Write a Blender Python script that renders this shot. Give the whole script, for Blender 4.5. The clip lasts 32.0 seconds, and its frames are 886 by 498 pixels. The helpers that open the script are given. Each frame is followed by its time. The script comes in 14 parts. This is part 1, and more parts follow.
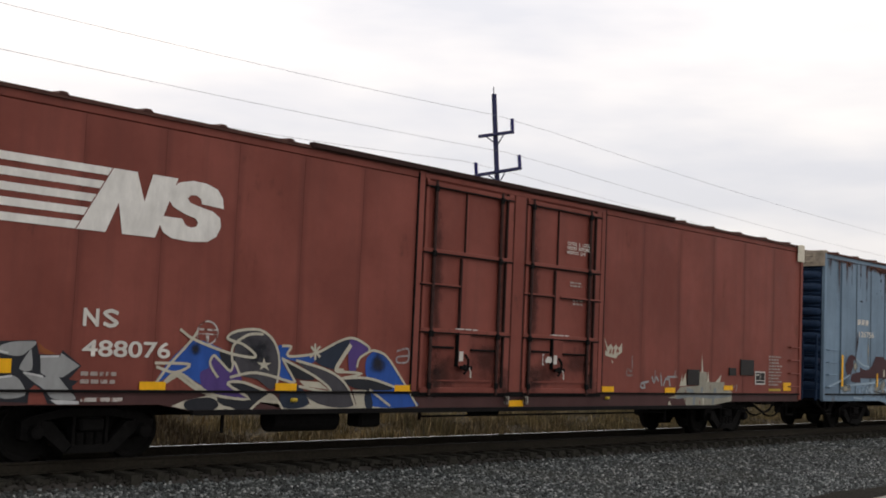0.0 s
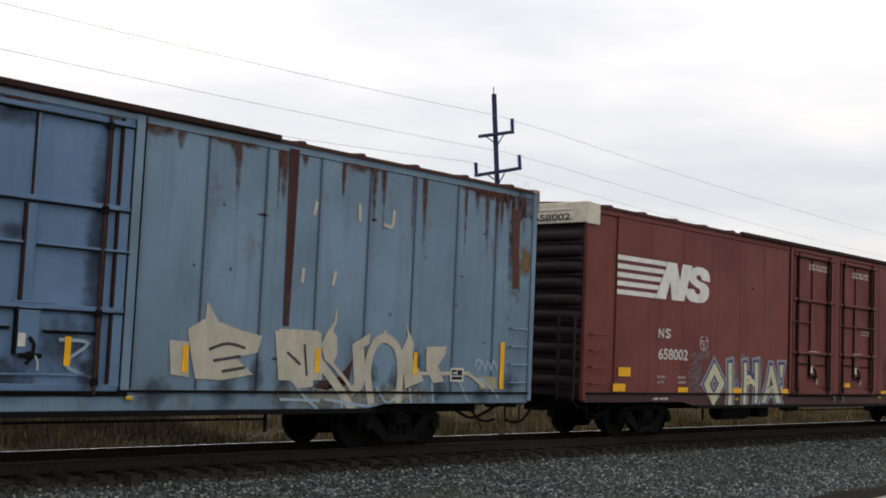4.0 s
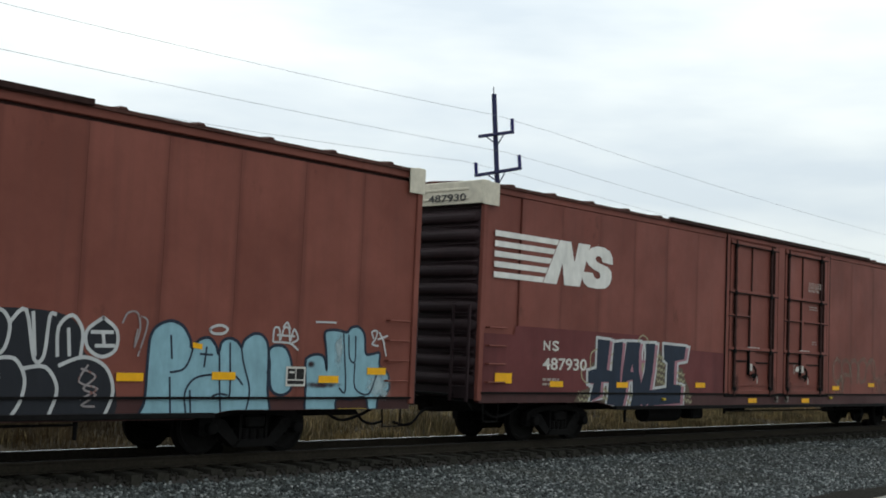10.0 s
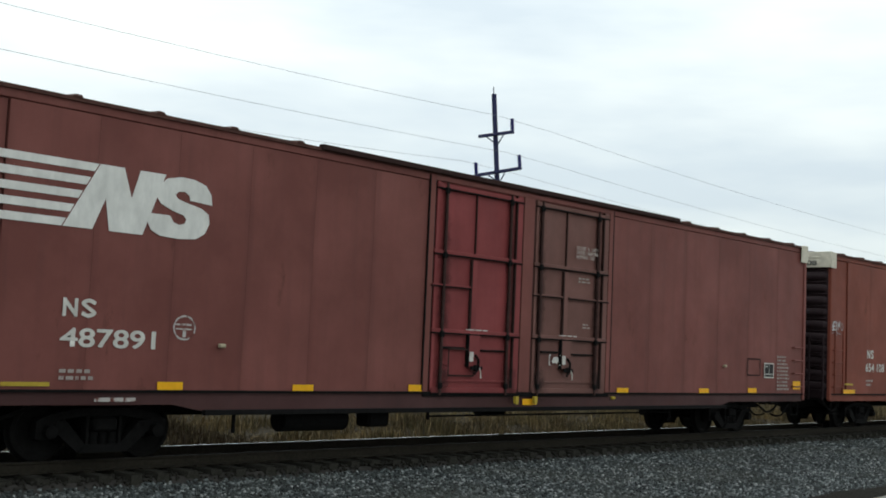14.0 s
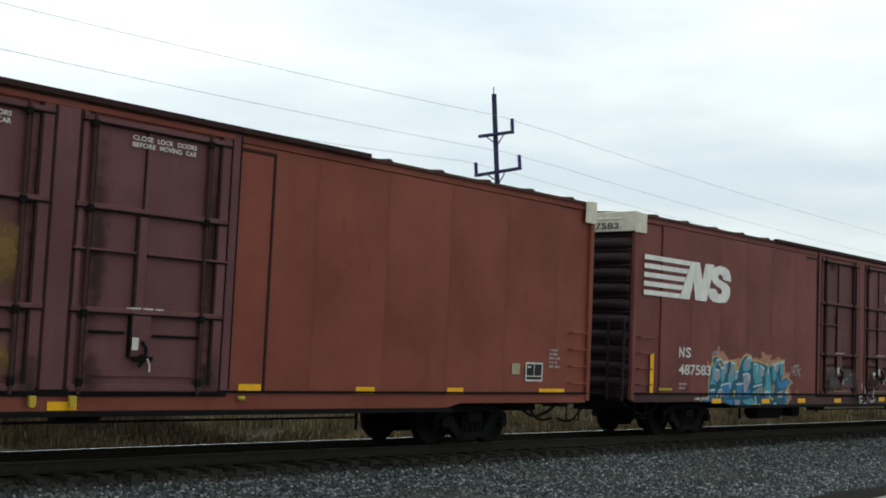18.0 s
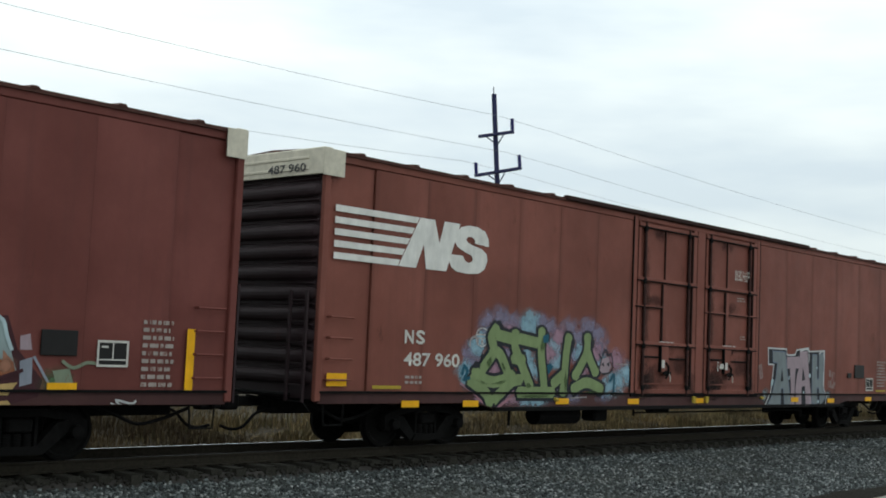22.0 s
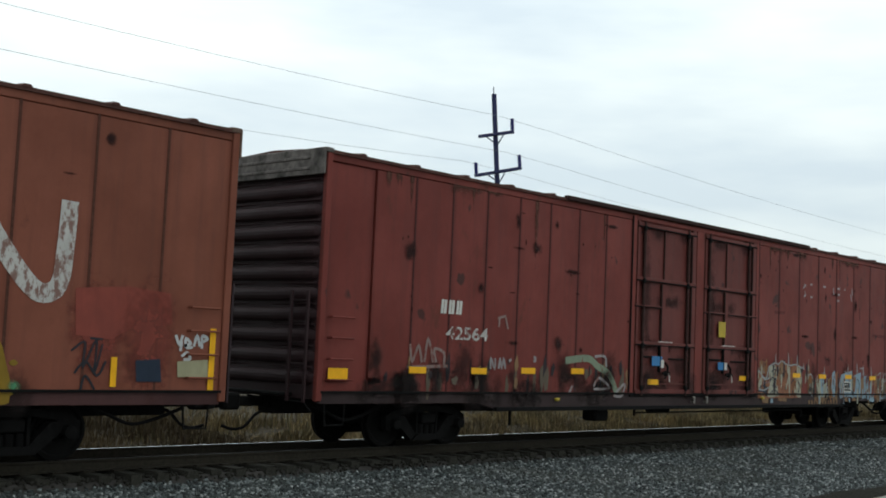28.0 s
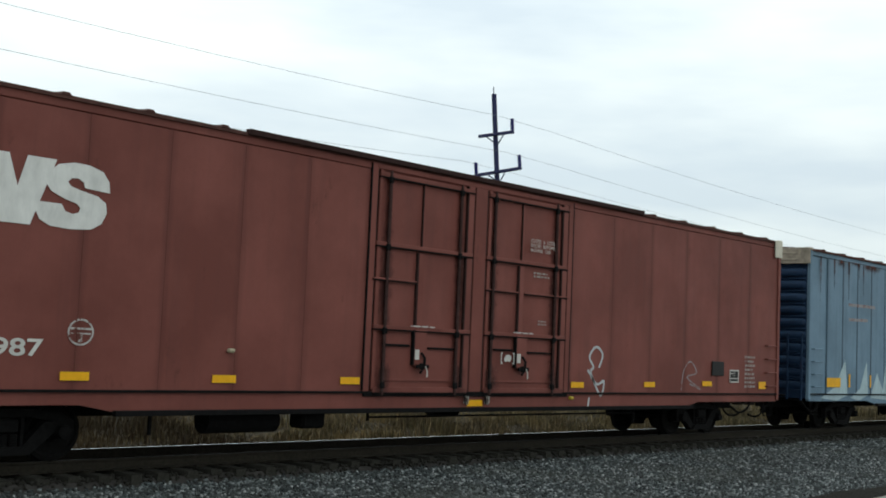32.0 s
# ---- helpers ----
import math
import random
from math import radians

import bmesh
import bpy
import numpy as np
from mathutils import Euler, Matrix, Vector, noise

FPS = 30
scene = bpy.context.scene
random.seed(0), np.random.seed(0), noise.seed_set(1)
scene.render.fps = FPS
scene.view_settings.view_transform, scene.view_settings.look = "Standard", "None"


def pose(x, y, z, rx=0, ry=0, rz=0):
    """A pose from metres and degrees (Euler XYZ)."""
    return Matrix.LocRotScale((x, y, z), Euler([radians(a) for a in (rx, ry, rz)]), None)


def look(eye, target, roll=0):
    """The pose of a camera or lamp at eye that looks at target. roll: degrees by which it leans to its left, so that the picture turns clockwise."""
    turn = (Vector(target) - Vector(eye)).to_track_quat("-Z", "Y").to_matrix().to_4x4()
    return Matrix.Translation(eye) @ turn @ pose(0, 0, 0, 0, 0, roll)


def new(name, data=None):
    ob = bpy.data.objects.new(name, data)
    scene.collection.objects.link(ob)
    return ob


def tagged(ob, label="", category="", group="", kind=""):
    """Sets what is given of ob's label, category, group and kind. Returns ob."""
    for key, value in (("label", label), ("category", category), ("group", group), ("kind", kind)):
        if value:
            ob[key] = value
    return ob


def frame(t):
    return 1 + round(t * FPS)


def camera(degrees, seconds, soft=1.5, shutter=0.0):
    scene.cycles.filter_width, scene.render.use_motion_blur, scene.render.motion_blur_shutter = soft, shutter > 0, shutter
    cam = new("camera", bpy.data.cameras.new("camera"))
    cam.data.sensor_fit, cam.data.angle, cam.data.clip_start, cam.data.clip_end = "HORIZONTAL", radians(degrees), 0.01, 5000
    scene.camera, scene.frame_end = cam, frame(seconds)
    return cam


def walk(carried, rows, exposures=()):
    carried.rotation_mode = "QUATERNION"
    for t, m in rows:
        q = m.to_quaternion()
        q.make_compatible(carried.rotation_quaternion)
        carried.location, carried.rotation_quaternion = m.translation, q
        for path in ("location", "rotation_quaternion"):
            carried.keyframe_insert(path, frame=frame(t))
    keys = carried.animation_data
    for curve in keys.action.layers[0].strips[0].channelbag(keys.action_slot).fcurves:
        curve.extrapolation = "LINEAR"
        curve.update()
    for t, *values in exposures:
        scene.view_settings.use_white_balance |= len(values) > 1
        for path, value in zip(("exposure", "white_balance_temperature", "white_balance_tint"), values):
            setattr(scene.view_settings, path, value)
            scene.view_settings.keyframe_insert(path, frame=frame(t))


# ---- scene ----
# one fixed camera beside the line; the train passes from right to left
cam = camera(40.747, 32.0, soft=1.8)
STAND = pose(0, 0, 1.905, 94.848, -2.467, -47.733)
walk(cam, [(0, STAND), (32, STAND)], exposures=[(0, 0.0, 6900, 15), (3, 0.0, 6800, 14), (6, 0.0, 6600, 10), (9, 0.0, 6350, 5), (14, 0.0, 6250, 2), (32, 0.0, 6200, 1)])

# ---------- overcast daylight ----------
world = bpy.data.worlds.new("overcast_sky")
scene.world = world
world.use_nodes = True
wn, wl = world.node_tree.nodes, world.node_tree.links
wn.clear()
w_out, w_bg = wn.new("ShaderNodeOutputWorld"), wn.new("ShaderNodeBackground")
w_sky = wn.new("ShaderNodeTexSky")
w_sky.sky_type, w_sky.sun_disc = "NISHITA", False
w_sky.sun_elevation, w_sky.sun_rotation = radians(38), radians(20)
w_co, w_map = wn.new("ShaderNodeTexCoord"), wn.new("ShaderNodeMapping")
w_map.inputs["Scale"].default_value = (1.6, 1.6, 7.0)
w_noise, w_ramp = wn.new("ShaderNodeTexNoise"), wn.new("ShaderNodeValToRGB")
w_noise.inputs["Scale"].default_value, w_noise.inputs["Detail"].default_value = 1.7, 5
w_noise.inputs["Roughness"].default_value = 0.5
w_ramp.color_ramp.elements[0].position, w_ramp.color_ramp.elements[0].color = 0.36, (0.76, 0.80, 0.855, 1)
w_ramp.color_ramp.elements[1].position, w_ramp.color_ramp.elements[1].color = 0.66, (1.08, 1.075, 1.045, 1)
w_sep, w_grad = wn.new("ShaderNodeSeparateXYZ"), wn.new("ShaderNodeMapRange")
w_grad.inputs["From Min"].default_value, w_grad.inputs["From Max"].default_value = 0.05, 0.42
w_grad.inputs["To Min"].default_value, w_grad.inputs["To Max"].default_value = 0.80, 1.10
w_mul = wn.new("ShaderNodeMix")
w_mul.data_type, w_mul.blend_type = "RGBA", "MULTIPLY"
w_mul.inputs["Factor"].default_value = 1.0
w_scale = wn.new("ShaderNodeMix")
w_scale.data_type, w_scale.blend_type = "RGBA", "MULTIPLY"
w_scale.inputs["Factor"].default_value = 1.0
w_scale.inputs["B"].default_value = (0.10, 0.10, 0.10, 1)
w_mix = wn.new("ShaderNodeMix")
w_mix.data_type = "RGBA"
w_mix.inputs["Factor"].default_value = 0.90
wl.new(w_co.outputs["Generated"], w_map.inputs["Vector"])
wl.new(w_map.outputs["Vector"], w_noise.inputs["Vector"])
wl.new(w_noise.outputs["Fac"], w_ramp.inputs["Fac"])
wl.new(w_co.outputs["Generated"], w_sep.inputs["Vector"])
wl.new(w_sep.outputs["Z"], w_grad.inputs["Value"])
wl.new(w_ramp.outputs["Color"], w_mul.inputs["A"])
wl.new(w_grad.outputs["Result"], w_mul.inputs["B"])
wl.new(w_sky.outputs["Color"], w_scale.inputs["A"])
wl.new(w_scale.outputs["Result"], w_mix.inputs["A"])
wl.new(w_mul.outputs["Result"], w_mix.inputs["B"])
wl.new(w_mix.outputs["Result"], w_bg.inputs["Color"])
w_bg.inputs["Strength"].default_value = 1.13
wl.new(w_bg.outputs["Background"], w_out.inputs["Surface"])

sun = new("sun", bpy.data.lights.new("sun", "SUN"))
sun.data.energy, sun.data.angle, sun.data.color = 0.6, radians(20), (1.0, 0.97, 0.92)
sun.matrix_world = look((20, 60, 50), (0, 0, 0))

# ---------- measures ----------
TRACK_Y = 17.21           # the middle of the track
HW, HL = 1.55, 12.95      # half a car body's width and length
EAVE = 5.33
# how far the train has come at each full second, in metres; it slows a little
GONE = [-2.86, 7.20, 17.24, 27.29, 37.30, 47.29, 57.26, 67.21, 77.13, 87.03, 96.91, 106.70, 116.45, 126.20, 135.91, 145.57, 155.20,
        164.80, 174.38, 183.91, 193.33, 202.74, 212.14, 221.54, 230.92, 240.27, 249.54, 258.75, 267.91, 277.11, 286.33, 295.56, 304.78]


def gone(t):
    i = min(int(t), 31)
    w = t - i
    g = lambda k: GONE[k] if 0 <= k <= 32 else (2 * GONE[0] - GONE[1] if k < 0 else 2 * GONE[32] - GONE[31])
    a, b, c, e = g(i - 1), g(i), g(i + 1), g(i + 2)
    return b + 0.5 * w * (c - a + w * (2 * a - 5 * b + 4 * c - e + w * (3 * (b - c) + e - a)))


# ---------- materials ----------
def nodes_of(name):
    m = bpy.data.materials.new(name)
    m.use_nodes = True
    return m, m.node_tree.nodes, m.node_tree.links, m.node_tree.nodes["Principled BSDF"]


def tex(nt, ln, kind, scale, stretch=(1, 1, 1), detail=4.0, rough=0.55, coord="Object", shift=0.0, own=False):
    co, mp, no = nt.new("ShaderNodeTexCoord"), nt.new("ShaderNodeMapping"), nt.new(kind)
    mp.inputs["Scale"].default_value = stretch
    mp.inputs["Location"].default_value = (shift, shift * 0.7, shift * 0.3)
    no.inputs["Scale"].default_value = scale
    if "Detail" in no.inputs:
        no.inputs["Detail"].default_value = detail
    if "Roughness" in no.inputs:
        no.inputs["Roughness"].default_value = rough
    if own:
        # every piece gets its own stretch of the pattern
        info, far = nt.new("ShaderNodeObjectInfo"), nt.new("ShaderNodeVectorMath")
        far.operation = "MULTIPLY_ADD"
        far.inputs[1].default_value = (61.0, 61.0, 61.0)
        ln.new(info.outputs["Random"], far.inputs[0])
        ln.new(co.outputs[coord], far.inputs[2])
        ln.new(far.outputs["Vector"], mp.inputs["Vector"])
    else:
        ln.new(co.outputs[coord], mp.inputs["Vector"])
    ln.new(mp.outputs["Vector"], no.inputs["Vector"])
    return no


def ramp(nt, ln, src, a, b, ca=(0, 0, 0, 1), cb=(1, 1, 1, 1)):
    r = nt.new("ShaderNodeValToRGB")
    r.color_ramp.elements[0].position, r.color_ramp.elements[0].color = a, ca
    r.color_ramp.elements[1].position, r.color_ramp.elements[1].color = b, cb
    ln.new(src, r.inputs["Fac"])
    return r.outputs["Color"]


def mixed(nt, ln, fac, a, b, mode="MIX"):
    m = nt.new("ShaderNodeMix")
    m.data_type, m.blend_type = "RGBA", mode
    for sock, v in (("Factor", fac), ("A", a), ("B", b)):
        if isinstance(v, (int, float)):
            m.inputs[sock].default_value = v
        elif isinstance(v, tuple):
            m.inputs[sock].default_value = (*v[:3], 1)
        else:
            ln.new(v, m.inputs[sock])
    return m.outputs["Result"]


def bumped(nt, ln, b, height, strength, distance):
    bp = nt.new("ShaderNodeBump")
    bp.inputs["Strength"].default_value, bp.inputs["Distance"].default_value = strength, distance
    ln.new(height, bp.inputs["Height"])
    ln.new(bp.outputs["Normal"], b.inputs["Normal"])


def car_paint(name, rgb, rough=0.55, rust=0.15, streak=0.35, spots=0.0, rust_rgb=(0.075, 0.028, 0.018), shift=0.0, coord="Object", weld=0.36):
    """Weathered enamel on steel: faded patches, rain streaks, rust and dents."""
    m, nt, ln, b = nodes_of(name)
    rgb = (rgb[0] * 0.92, rgb[1] * (0.825 if shift < 4.5 else 0.865), rgb[2] * (0.78 if shift < 4.5 else 0.91)) if rgb[0] > rgb[2] else tuple(c * 0.92 for c in rgb)
    big = tex(nt, ln, "ShaderNodeTexNoise", 0.55, (1, 1, 1), 5, 0.6, coord, shift, True)
    st = tex(nt, ln, "ShaderNodeTexNoise", 2.6, (1.6, 1.6, 0.10), 5, 0.65, coord, shift + 3, True)
    fine = tex(nt, ln, "ShaderNodeTexNoise", 26, (1, 1, 0.6), 4, 0.6, coord, shift, True)
    rs = tex(nt, ln, "ShaderNodeTexNoise", 1.7, (1, 1, 0.45), 8, 0.7, coord, shift + 9, True)
    dark = tuple(c * 0.79 for c in rgb)
    pale = tuple(min(1, c * 1.12 + 0.008) for c in rgb)
    c = mixed(nt, ln, ramp(nt, ln, big.outputs["Fac"], 0.36, 0.66), dark, pale)
    c = mixed(nt, ln, ramp(nt, ln, st.outputs["Fac"], 0.50, 0.74, (0, 0, 0, 1), (streak, streak, streak, 1)), c, tuple(x * 0.5 + 0.01 for x in rgb))
    c = mixed(nt, ln, ramp(nt, ln, fine.outputs["Fac"], 0.3, 0.75, (0, 0, 0, 1), (0.22, 0.22, 0.22, 1)), c, dark)
    if rust > 0:
        c = mixed(nt, ln, ramp(nt, ln, rs.outputs["Fac"], 0.66 - rust * 0.25, 0.78 - rust * 0.2, (0, 0, 0, 1), (0.8, 0.8, 0.8, 1)), c, rust_rgb)
    if spots > 0:
        sp = tex(nt, ln, "ShaderNodeTexNoise", 1.9, (1, 1, 0.8), 3, 0.5, coord, shift + 21, True)
        c = mixed(nt, ln, ramp(nt, ln, sp.outputs["Fac"], 0.71 - spots, 0.75 - spots, (0, 0, 0, 1), (0.85, 0.85, 0.85, 1)), c, (0.035, 0.016, 0.014))
    info = nt.new("ShaderNodeObjectInfo")
    c = mixed(nt, ln, ramp(nt, ln, info.outputs["Random"], 0.0, 1.0, (0, 0, 0, 1), (0.08, 0.08, 0.08, 1)), c, dark)
    # grime gathered along a panel's welded edges
    co, sp2 = nt.new("ShaderNodeTexCoord"), nt.new("ShaderNodeSeparateXYZ")
    ln.new(co.outputs["Generated"], sp2.inputs["Vector"])
    far = nt.new("ShaderNodeMath")
    far.operation = "PINGPONG"
    far.inputs[1].default_value = 0.5
    ln.new(sp2.outputs["X"], far.inputs[0])
    wob = nt.new("ShaderNodeMath")
    wob.operation = "MULTIPLY_ADD"
    wob.inputs[1].default_value, wob.inputs[2].default_value = 0.16, -0.065
    ln.new(st.outputs["Fac"], wob.inputs[0])
    rim = nt.new("ShaderNodeMath")
    rim.operation = "SUBTRACT"
    ln.new(far.outputs["Value"], rim.inputs[0])
    ln.new(wob.outputs["Value"], rim.inputs[1])
    c = mixed(nt, ln, ramp(nt, ln, rim.outputs["Value"], 0.0, 0.075, (weld, weld, weld, 1), (0, 0, 0, 1)), c, tuple(x * 0.42 for x in rgb))
    ln.new(c, b.inputs["Base Color"])
    rr = nt.new("ShaderNodeMapRange")
    rr.inputs["To Min"].default_value, rr.inputs["To Max"].default_value = rough - 0.1, rough + 0.22
    ln.new(rs.outputs["Fac"], rr.inputs["Value"])
    ln.new(rr.outputs["Result"], b.inputs["Roughness"])
    b.inputs["Specular IOR Level"].default_value = 0.20
    bumped(nt, ln, b, big.outputs["Fac"], 0.35, 0.03)
    return m


def dull(name, rgb, rough=0.85, grain=20, amount=0.35, bump=0.3, depth=0.01, metal=0.0, stretch=(1, 1, 1), coord="Object", big=1.3):
    m, nt, ln, b = nodes_of(name)
    g = tex(nt, ln, "ShaderNodeTexNoise", grain, stretch, 6, 0.65, coord)
    h = tex(nt, ln, "ShaderNodeTexNoise", big, (1, 1, 1), 4, 0.6, coord, 5)
    lo, hi = tuple(c * (1 - amount) for c in rgb), tuple(min(1, c * (1 + amount)) for c in rgb)
    c = mixed(nt, ln, ramp(nt, ln, g.outputs["Fac"], 0.3, 0.72), lo, hi)
    c = mixed(nt, ln, ramp(nt, ln, h.outputs["Fac"], 0.35, 0.7, (0, 0, 0, 1), (0.5, 0.5, 0.5, 1)), c, lo)
    ln.new(c, b.inputs["Base Color"])
    b.inputs["Roughness"].default_value, b.inputs["Metallic"].default_value = rough, metal
    b.inputs["Specular IOR Level"].default_value = 0.5 if metal > 0.5 else 0.12
    bumped(nt, ln, b, g.outputs["Fac"], bump, depth)
    return m


def spray(name, rgb, rough=0.6, worn=0.0, under=(0.12, 0.04, 0.03)):
    """Paint sprayed or stencilled on a car: slightly uneven, flaking where worn."""
    m, nt, ln, b = nodes_of(name)
    g = tex(nt, ln, "ShaderNodeTexNoise", 6, (1, 1, 0.4), 6, 0.65)
    puff = tex(nt, ln, "ShaderNodeTexNoise", 2.3, (1, 1, 1), 3, 0.5, "Object", 13)
    c = mixed(nt, ln, ramp(nt, ln, g.outputs["Fac"], 0.3, 0.72), tuple(x * 0.82 for x in rgb), tuple(min(1, x * 1.08) for x in rgb))
    c = mixed(nt, ln, ramp(nt, ln, puff.outputs["Fac"], 0.40, 0.68, (0, 0, 0, 1), (0.27, 0.27, 0.27, 1)), c, tuple(x * 0.50 + 0.006 for x in rgb))
    if worn > 0:
        f = tex(nt, ln, "ShaderNodeTexNoise", 9, (1, 1, 0.5), 8, 0.7, "Object", 4)
        c = mixed(nt, ln, ramp(nt, ln, f.outputs["Fac"], 0.62 - worn * 0.25, 0.70 - worn * 0.25), c, under)
    ln.new(c, b.inputs["Base Color"])
    b.inputs["Roughness"].default_value = rough
    b.inputs["Specular IOR Level"].default_value = 0.15
    return m


# underframe and truck blacks carry the shade under the cars in their colour
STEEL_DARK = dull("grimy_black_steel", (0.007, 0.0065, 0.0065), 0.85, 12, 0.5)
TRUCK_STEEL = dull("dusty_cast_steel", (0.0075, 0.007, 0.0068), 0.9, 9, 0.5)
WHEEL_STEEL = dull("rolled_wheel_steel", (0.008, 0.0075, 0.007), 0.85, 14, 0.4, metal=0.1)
RAIL_SIDE = dull("grimy_rail_steel", (0.027, 0.023, 0.017), 0.9, 18, 0.4)
RAIL_DARK = dull("dark_worn_rail_head", (0.020, 0.020, 0.022), 0.6, 30, 0.2, 0.0, 0.002)
RAIL_HEAD = dull("polished_rail_head", (0.75, 0.75, 0.75), 0.08, 30, 0.12, 0.0, 0.002, metal=0.95)
TIE_WOOD = dull("weathered_creosote_wood", (0.034, 0.032, 0.026), 0.94, 6, 0.5, 0.6, 0.02, stretch=(8, 0.6, 3))
GROUND = dull("dusty_subsoil", (0.045, 0.041, 0.037), 0.95, 3.5, 0.35, 0.6, 0.05, big=0.25)
STONE = None
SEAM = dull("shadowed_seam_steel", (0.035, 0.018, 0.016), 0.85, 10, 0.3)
ROOF_DARK = dull("grimy_roof_steel", (0.080, 0.038, 0.031), 0.8, 7, 0.4)
WHITE = spray("white_stencil_paint", (0.62, 0.60, 0.55))
LOGO_WHITE = spray("bright_white_enamel", (0.74, 0.73, 0.69))
WHITE_WORN = spray("worn_white_stencil_paint", (0.50, 0.47, 0.44), worn=0.45)
CAP_WHITE = dull("dirty_white_end_paint", (0.60, 0.56, 0.46), 0.6, 5, 0.2, 0.2, 0.01, big=2.2)
YELLOW = spray("yellow_reflector_sheet", (0.86, 0.44, 0.012), 0.4)
YELLOW_LINE = spray("faded_yellow_paint", (0.45, 0.33, 0.04), 0.5)
PLACARD = spray("black_placard_paint", (0.018, 0.017, 0.017), 0.5)
POLE = dull("dark_pole_timber", (0.042, 0.046, 0.105), 0.85, 5, 0.3, stretch=(4, 4, 0.3))
WIRE = dull("grey_wire", (0.36, 0.37, 0.39), 0.5, 10, 0.1)
INSUL = spray("dark_blue_glazed_porcelain", (0.030, 0.032, 0.17), 0.3)


# ---------- mesh helpers ----------
MESHES = {}


def box(bm, x0, x1, y0, y1, z0, z1, soft=0.0):
    v = [bm.verts.new((x, y, z)) for x in (x0, x1) for y in (y0, y1) for z in (z0, z1)]
    fs = [bm.faces.new([v[i] for i in q]) for q in ((0, 1, 3, 2), (4, 6, 7, 5), (0, 4, 5, 1), (2, 3, 7, 6), (0, 2, 6, 4), (1, 5, 7, 3))]
    if soft:
        es = list({e for f in fs for e in f.edges})
        bmesh.ops.bevel(bm, geom=es, offset=soft, segments=1, affect="EDGES", clamp_overlap=True)


def tube(bm, pts, r, sides=8):
    """A round bar along a line of points."""
    pts = [Vector(p) for p in pts]
    rings = []
    for i, p in enumerate(pts):
        d = (pts[min(i + 1, len(pts) - 1)] - pts[max(i - 1, 0)]).normalized()
        a = d.orthogonal().normalized() if abs(d.z) > 0.9 else d.cross(Vector((0, 0, 1))).normalized()
        b = d.cross(a)
        rings.append([bm.verts.new(p + (a * math.cos(k * math.tau / sides) + b * math.sin(k * math.tau / sides)) * r) for k in range(sides)])
    for q, w in zip(rings, rings[1:]):
        for k in range(sides):
            bm.faces.new((q[k], q[(k + 1) % sides], w[(k + 1) % sides], w[k]))
    bm.faces.new(rings[0][::-1]), bm.faces.new(rings[-1])


def slab(bm, outline, y0, y1):
    """A plate cut to an outline in x and z, from y0 to y1."""
    a = [bm.verts.new((x, y0, z)) for x, z in outline]
    b = [bm.verts.new((x, y1, z)) for x, z in outline]
    bm.faces.new(a), bm.faces.new(b[::-1])
    for i in range(len(a)):
        j = (i + 1) % len(a)
        bm.faces.new((a[i], b[i], b[j], a[j]))


def lathe(bm, profile, sides=24):
    """A turned body round the y axis; profile in y and radius."""
    rings = [[bm.verts.new((r * math.cos(k * math.tau / sides), y, r * math.sin(k * math.tau / sides))) for k in range(sides)] for y, r in profile]
    for q, w in zip(rings, rings[1:]):
        for k in range(sides):
            bm.faces.new((q[k], q[(k + 1) % sides], w[(k + 1) % sides], w[k]))
    bm.faces.new(rings[0][::-1]), bm.faces.new(rings[-1])


def mesh_from(key, build):
    """Builds a mesh once; later parts of the same shape share it."""
    if key not in MESHES:
        bm = bmesh.new()
        build(bm)
        bmesh.ops.recalc_face_normals(bm, faces=bm.faces)
        me = bpy.data.meshes.new(str(key if isinstance(key, str) else key[0]))
        bm.to_mesh(me)
        bm.free()
        me.materials.append(None)
        MESHES[key] = me
    return MESHES[key]


def part(name, mesh, material, parent, at=(0, 0, 0), label="", turn=(0, 0, 0)):
    ob = new(name, mesh)
    if not mesh.materials:
        mesh.materials.append(None)
    ob.material_slots[0].link = "OBJECT"
    ob.material_slots[0].material = material
    if parent is not None:
        ob.parent = parent
    ob.location = at
    ob.rotation_euler = [radians(a) for a in turn]
    return tagged(ob, label)


def crate(name, dims, material, parent, at, label="", soft=0.0):
    """A box-shaped part, dims long, deep and high, with its middle at the place given."""
    key = (name, *[round(d, 3) for d in dims], soft)
    a, b, c = (d / 2 for d in dims)
    return part(name, mesh_from(key, lambda bm: box(bm, -a, a, -b, b, -c, c, soft)), material, parent, at, label)


def bar_part(name, pts, r, material, parent, label="", sides=6):
    key = (name, r, *[tuple(round(c, 3) for c in p) for p in pts])
    return part(name, mesh_from(key, lambda bm: tube(bm, pts, r, sides)), material, parent, (0, 0, 0), label)


# ---------- paint on a car's side: x from the car's middle, z above the rail ----------
def rise(bm):
    """Each stroke of paint lies a hair above the one before it."""
    return -0.00012 * len(bm.faces) ** 0.6


def flat(bm, outline):
    y = rise(bm)
    f = bm.faces.new([bm.verts.new((x, y, z)) for x, z in outline])
    f.normal_update()
    bmesh.ops.triangulate(bm, faces=[f])


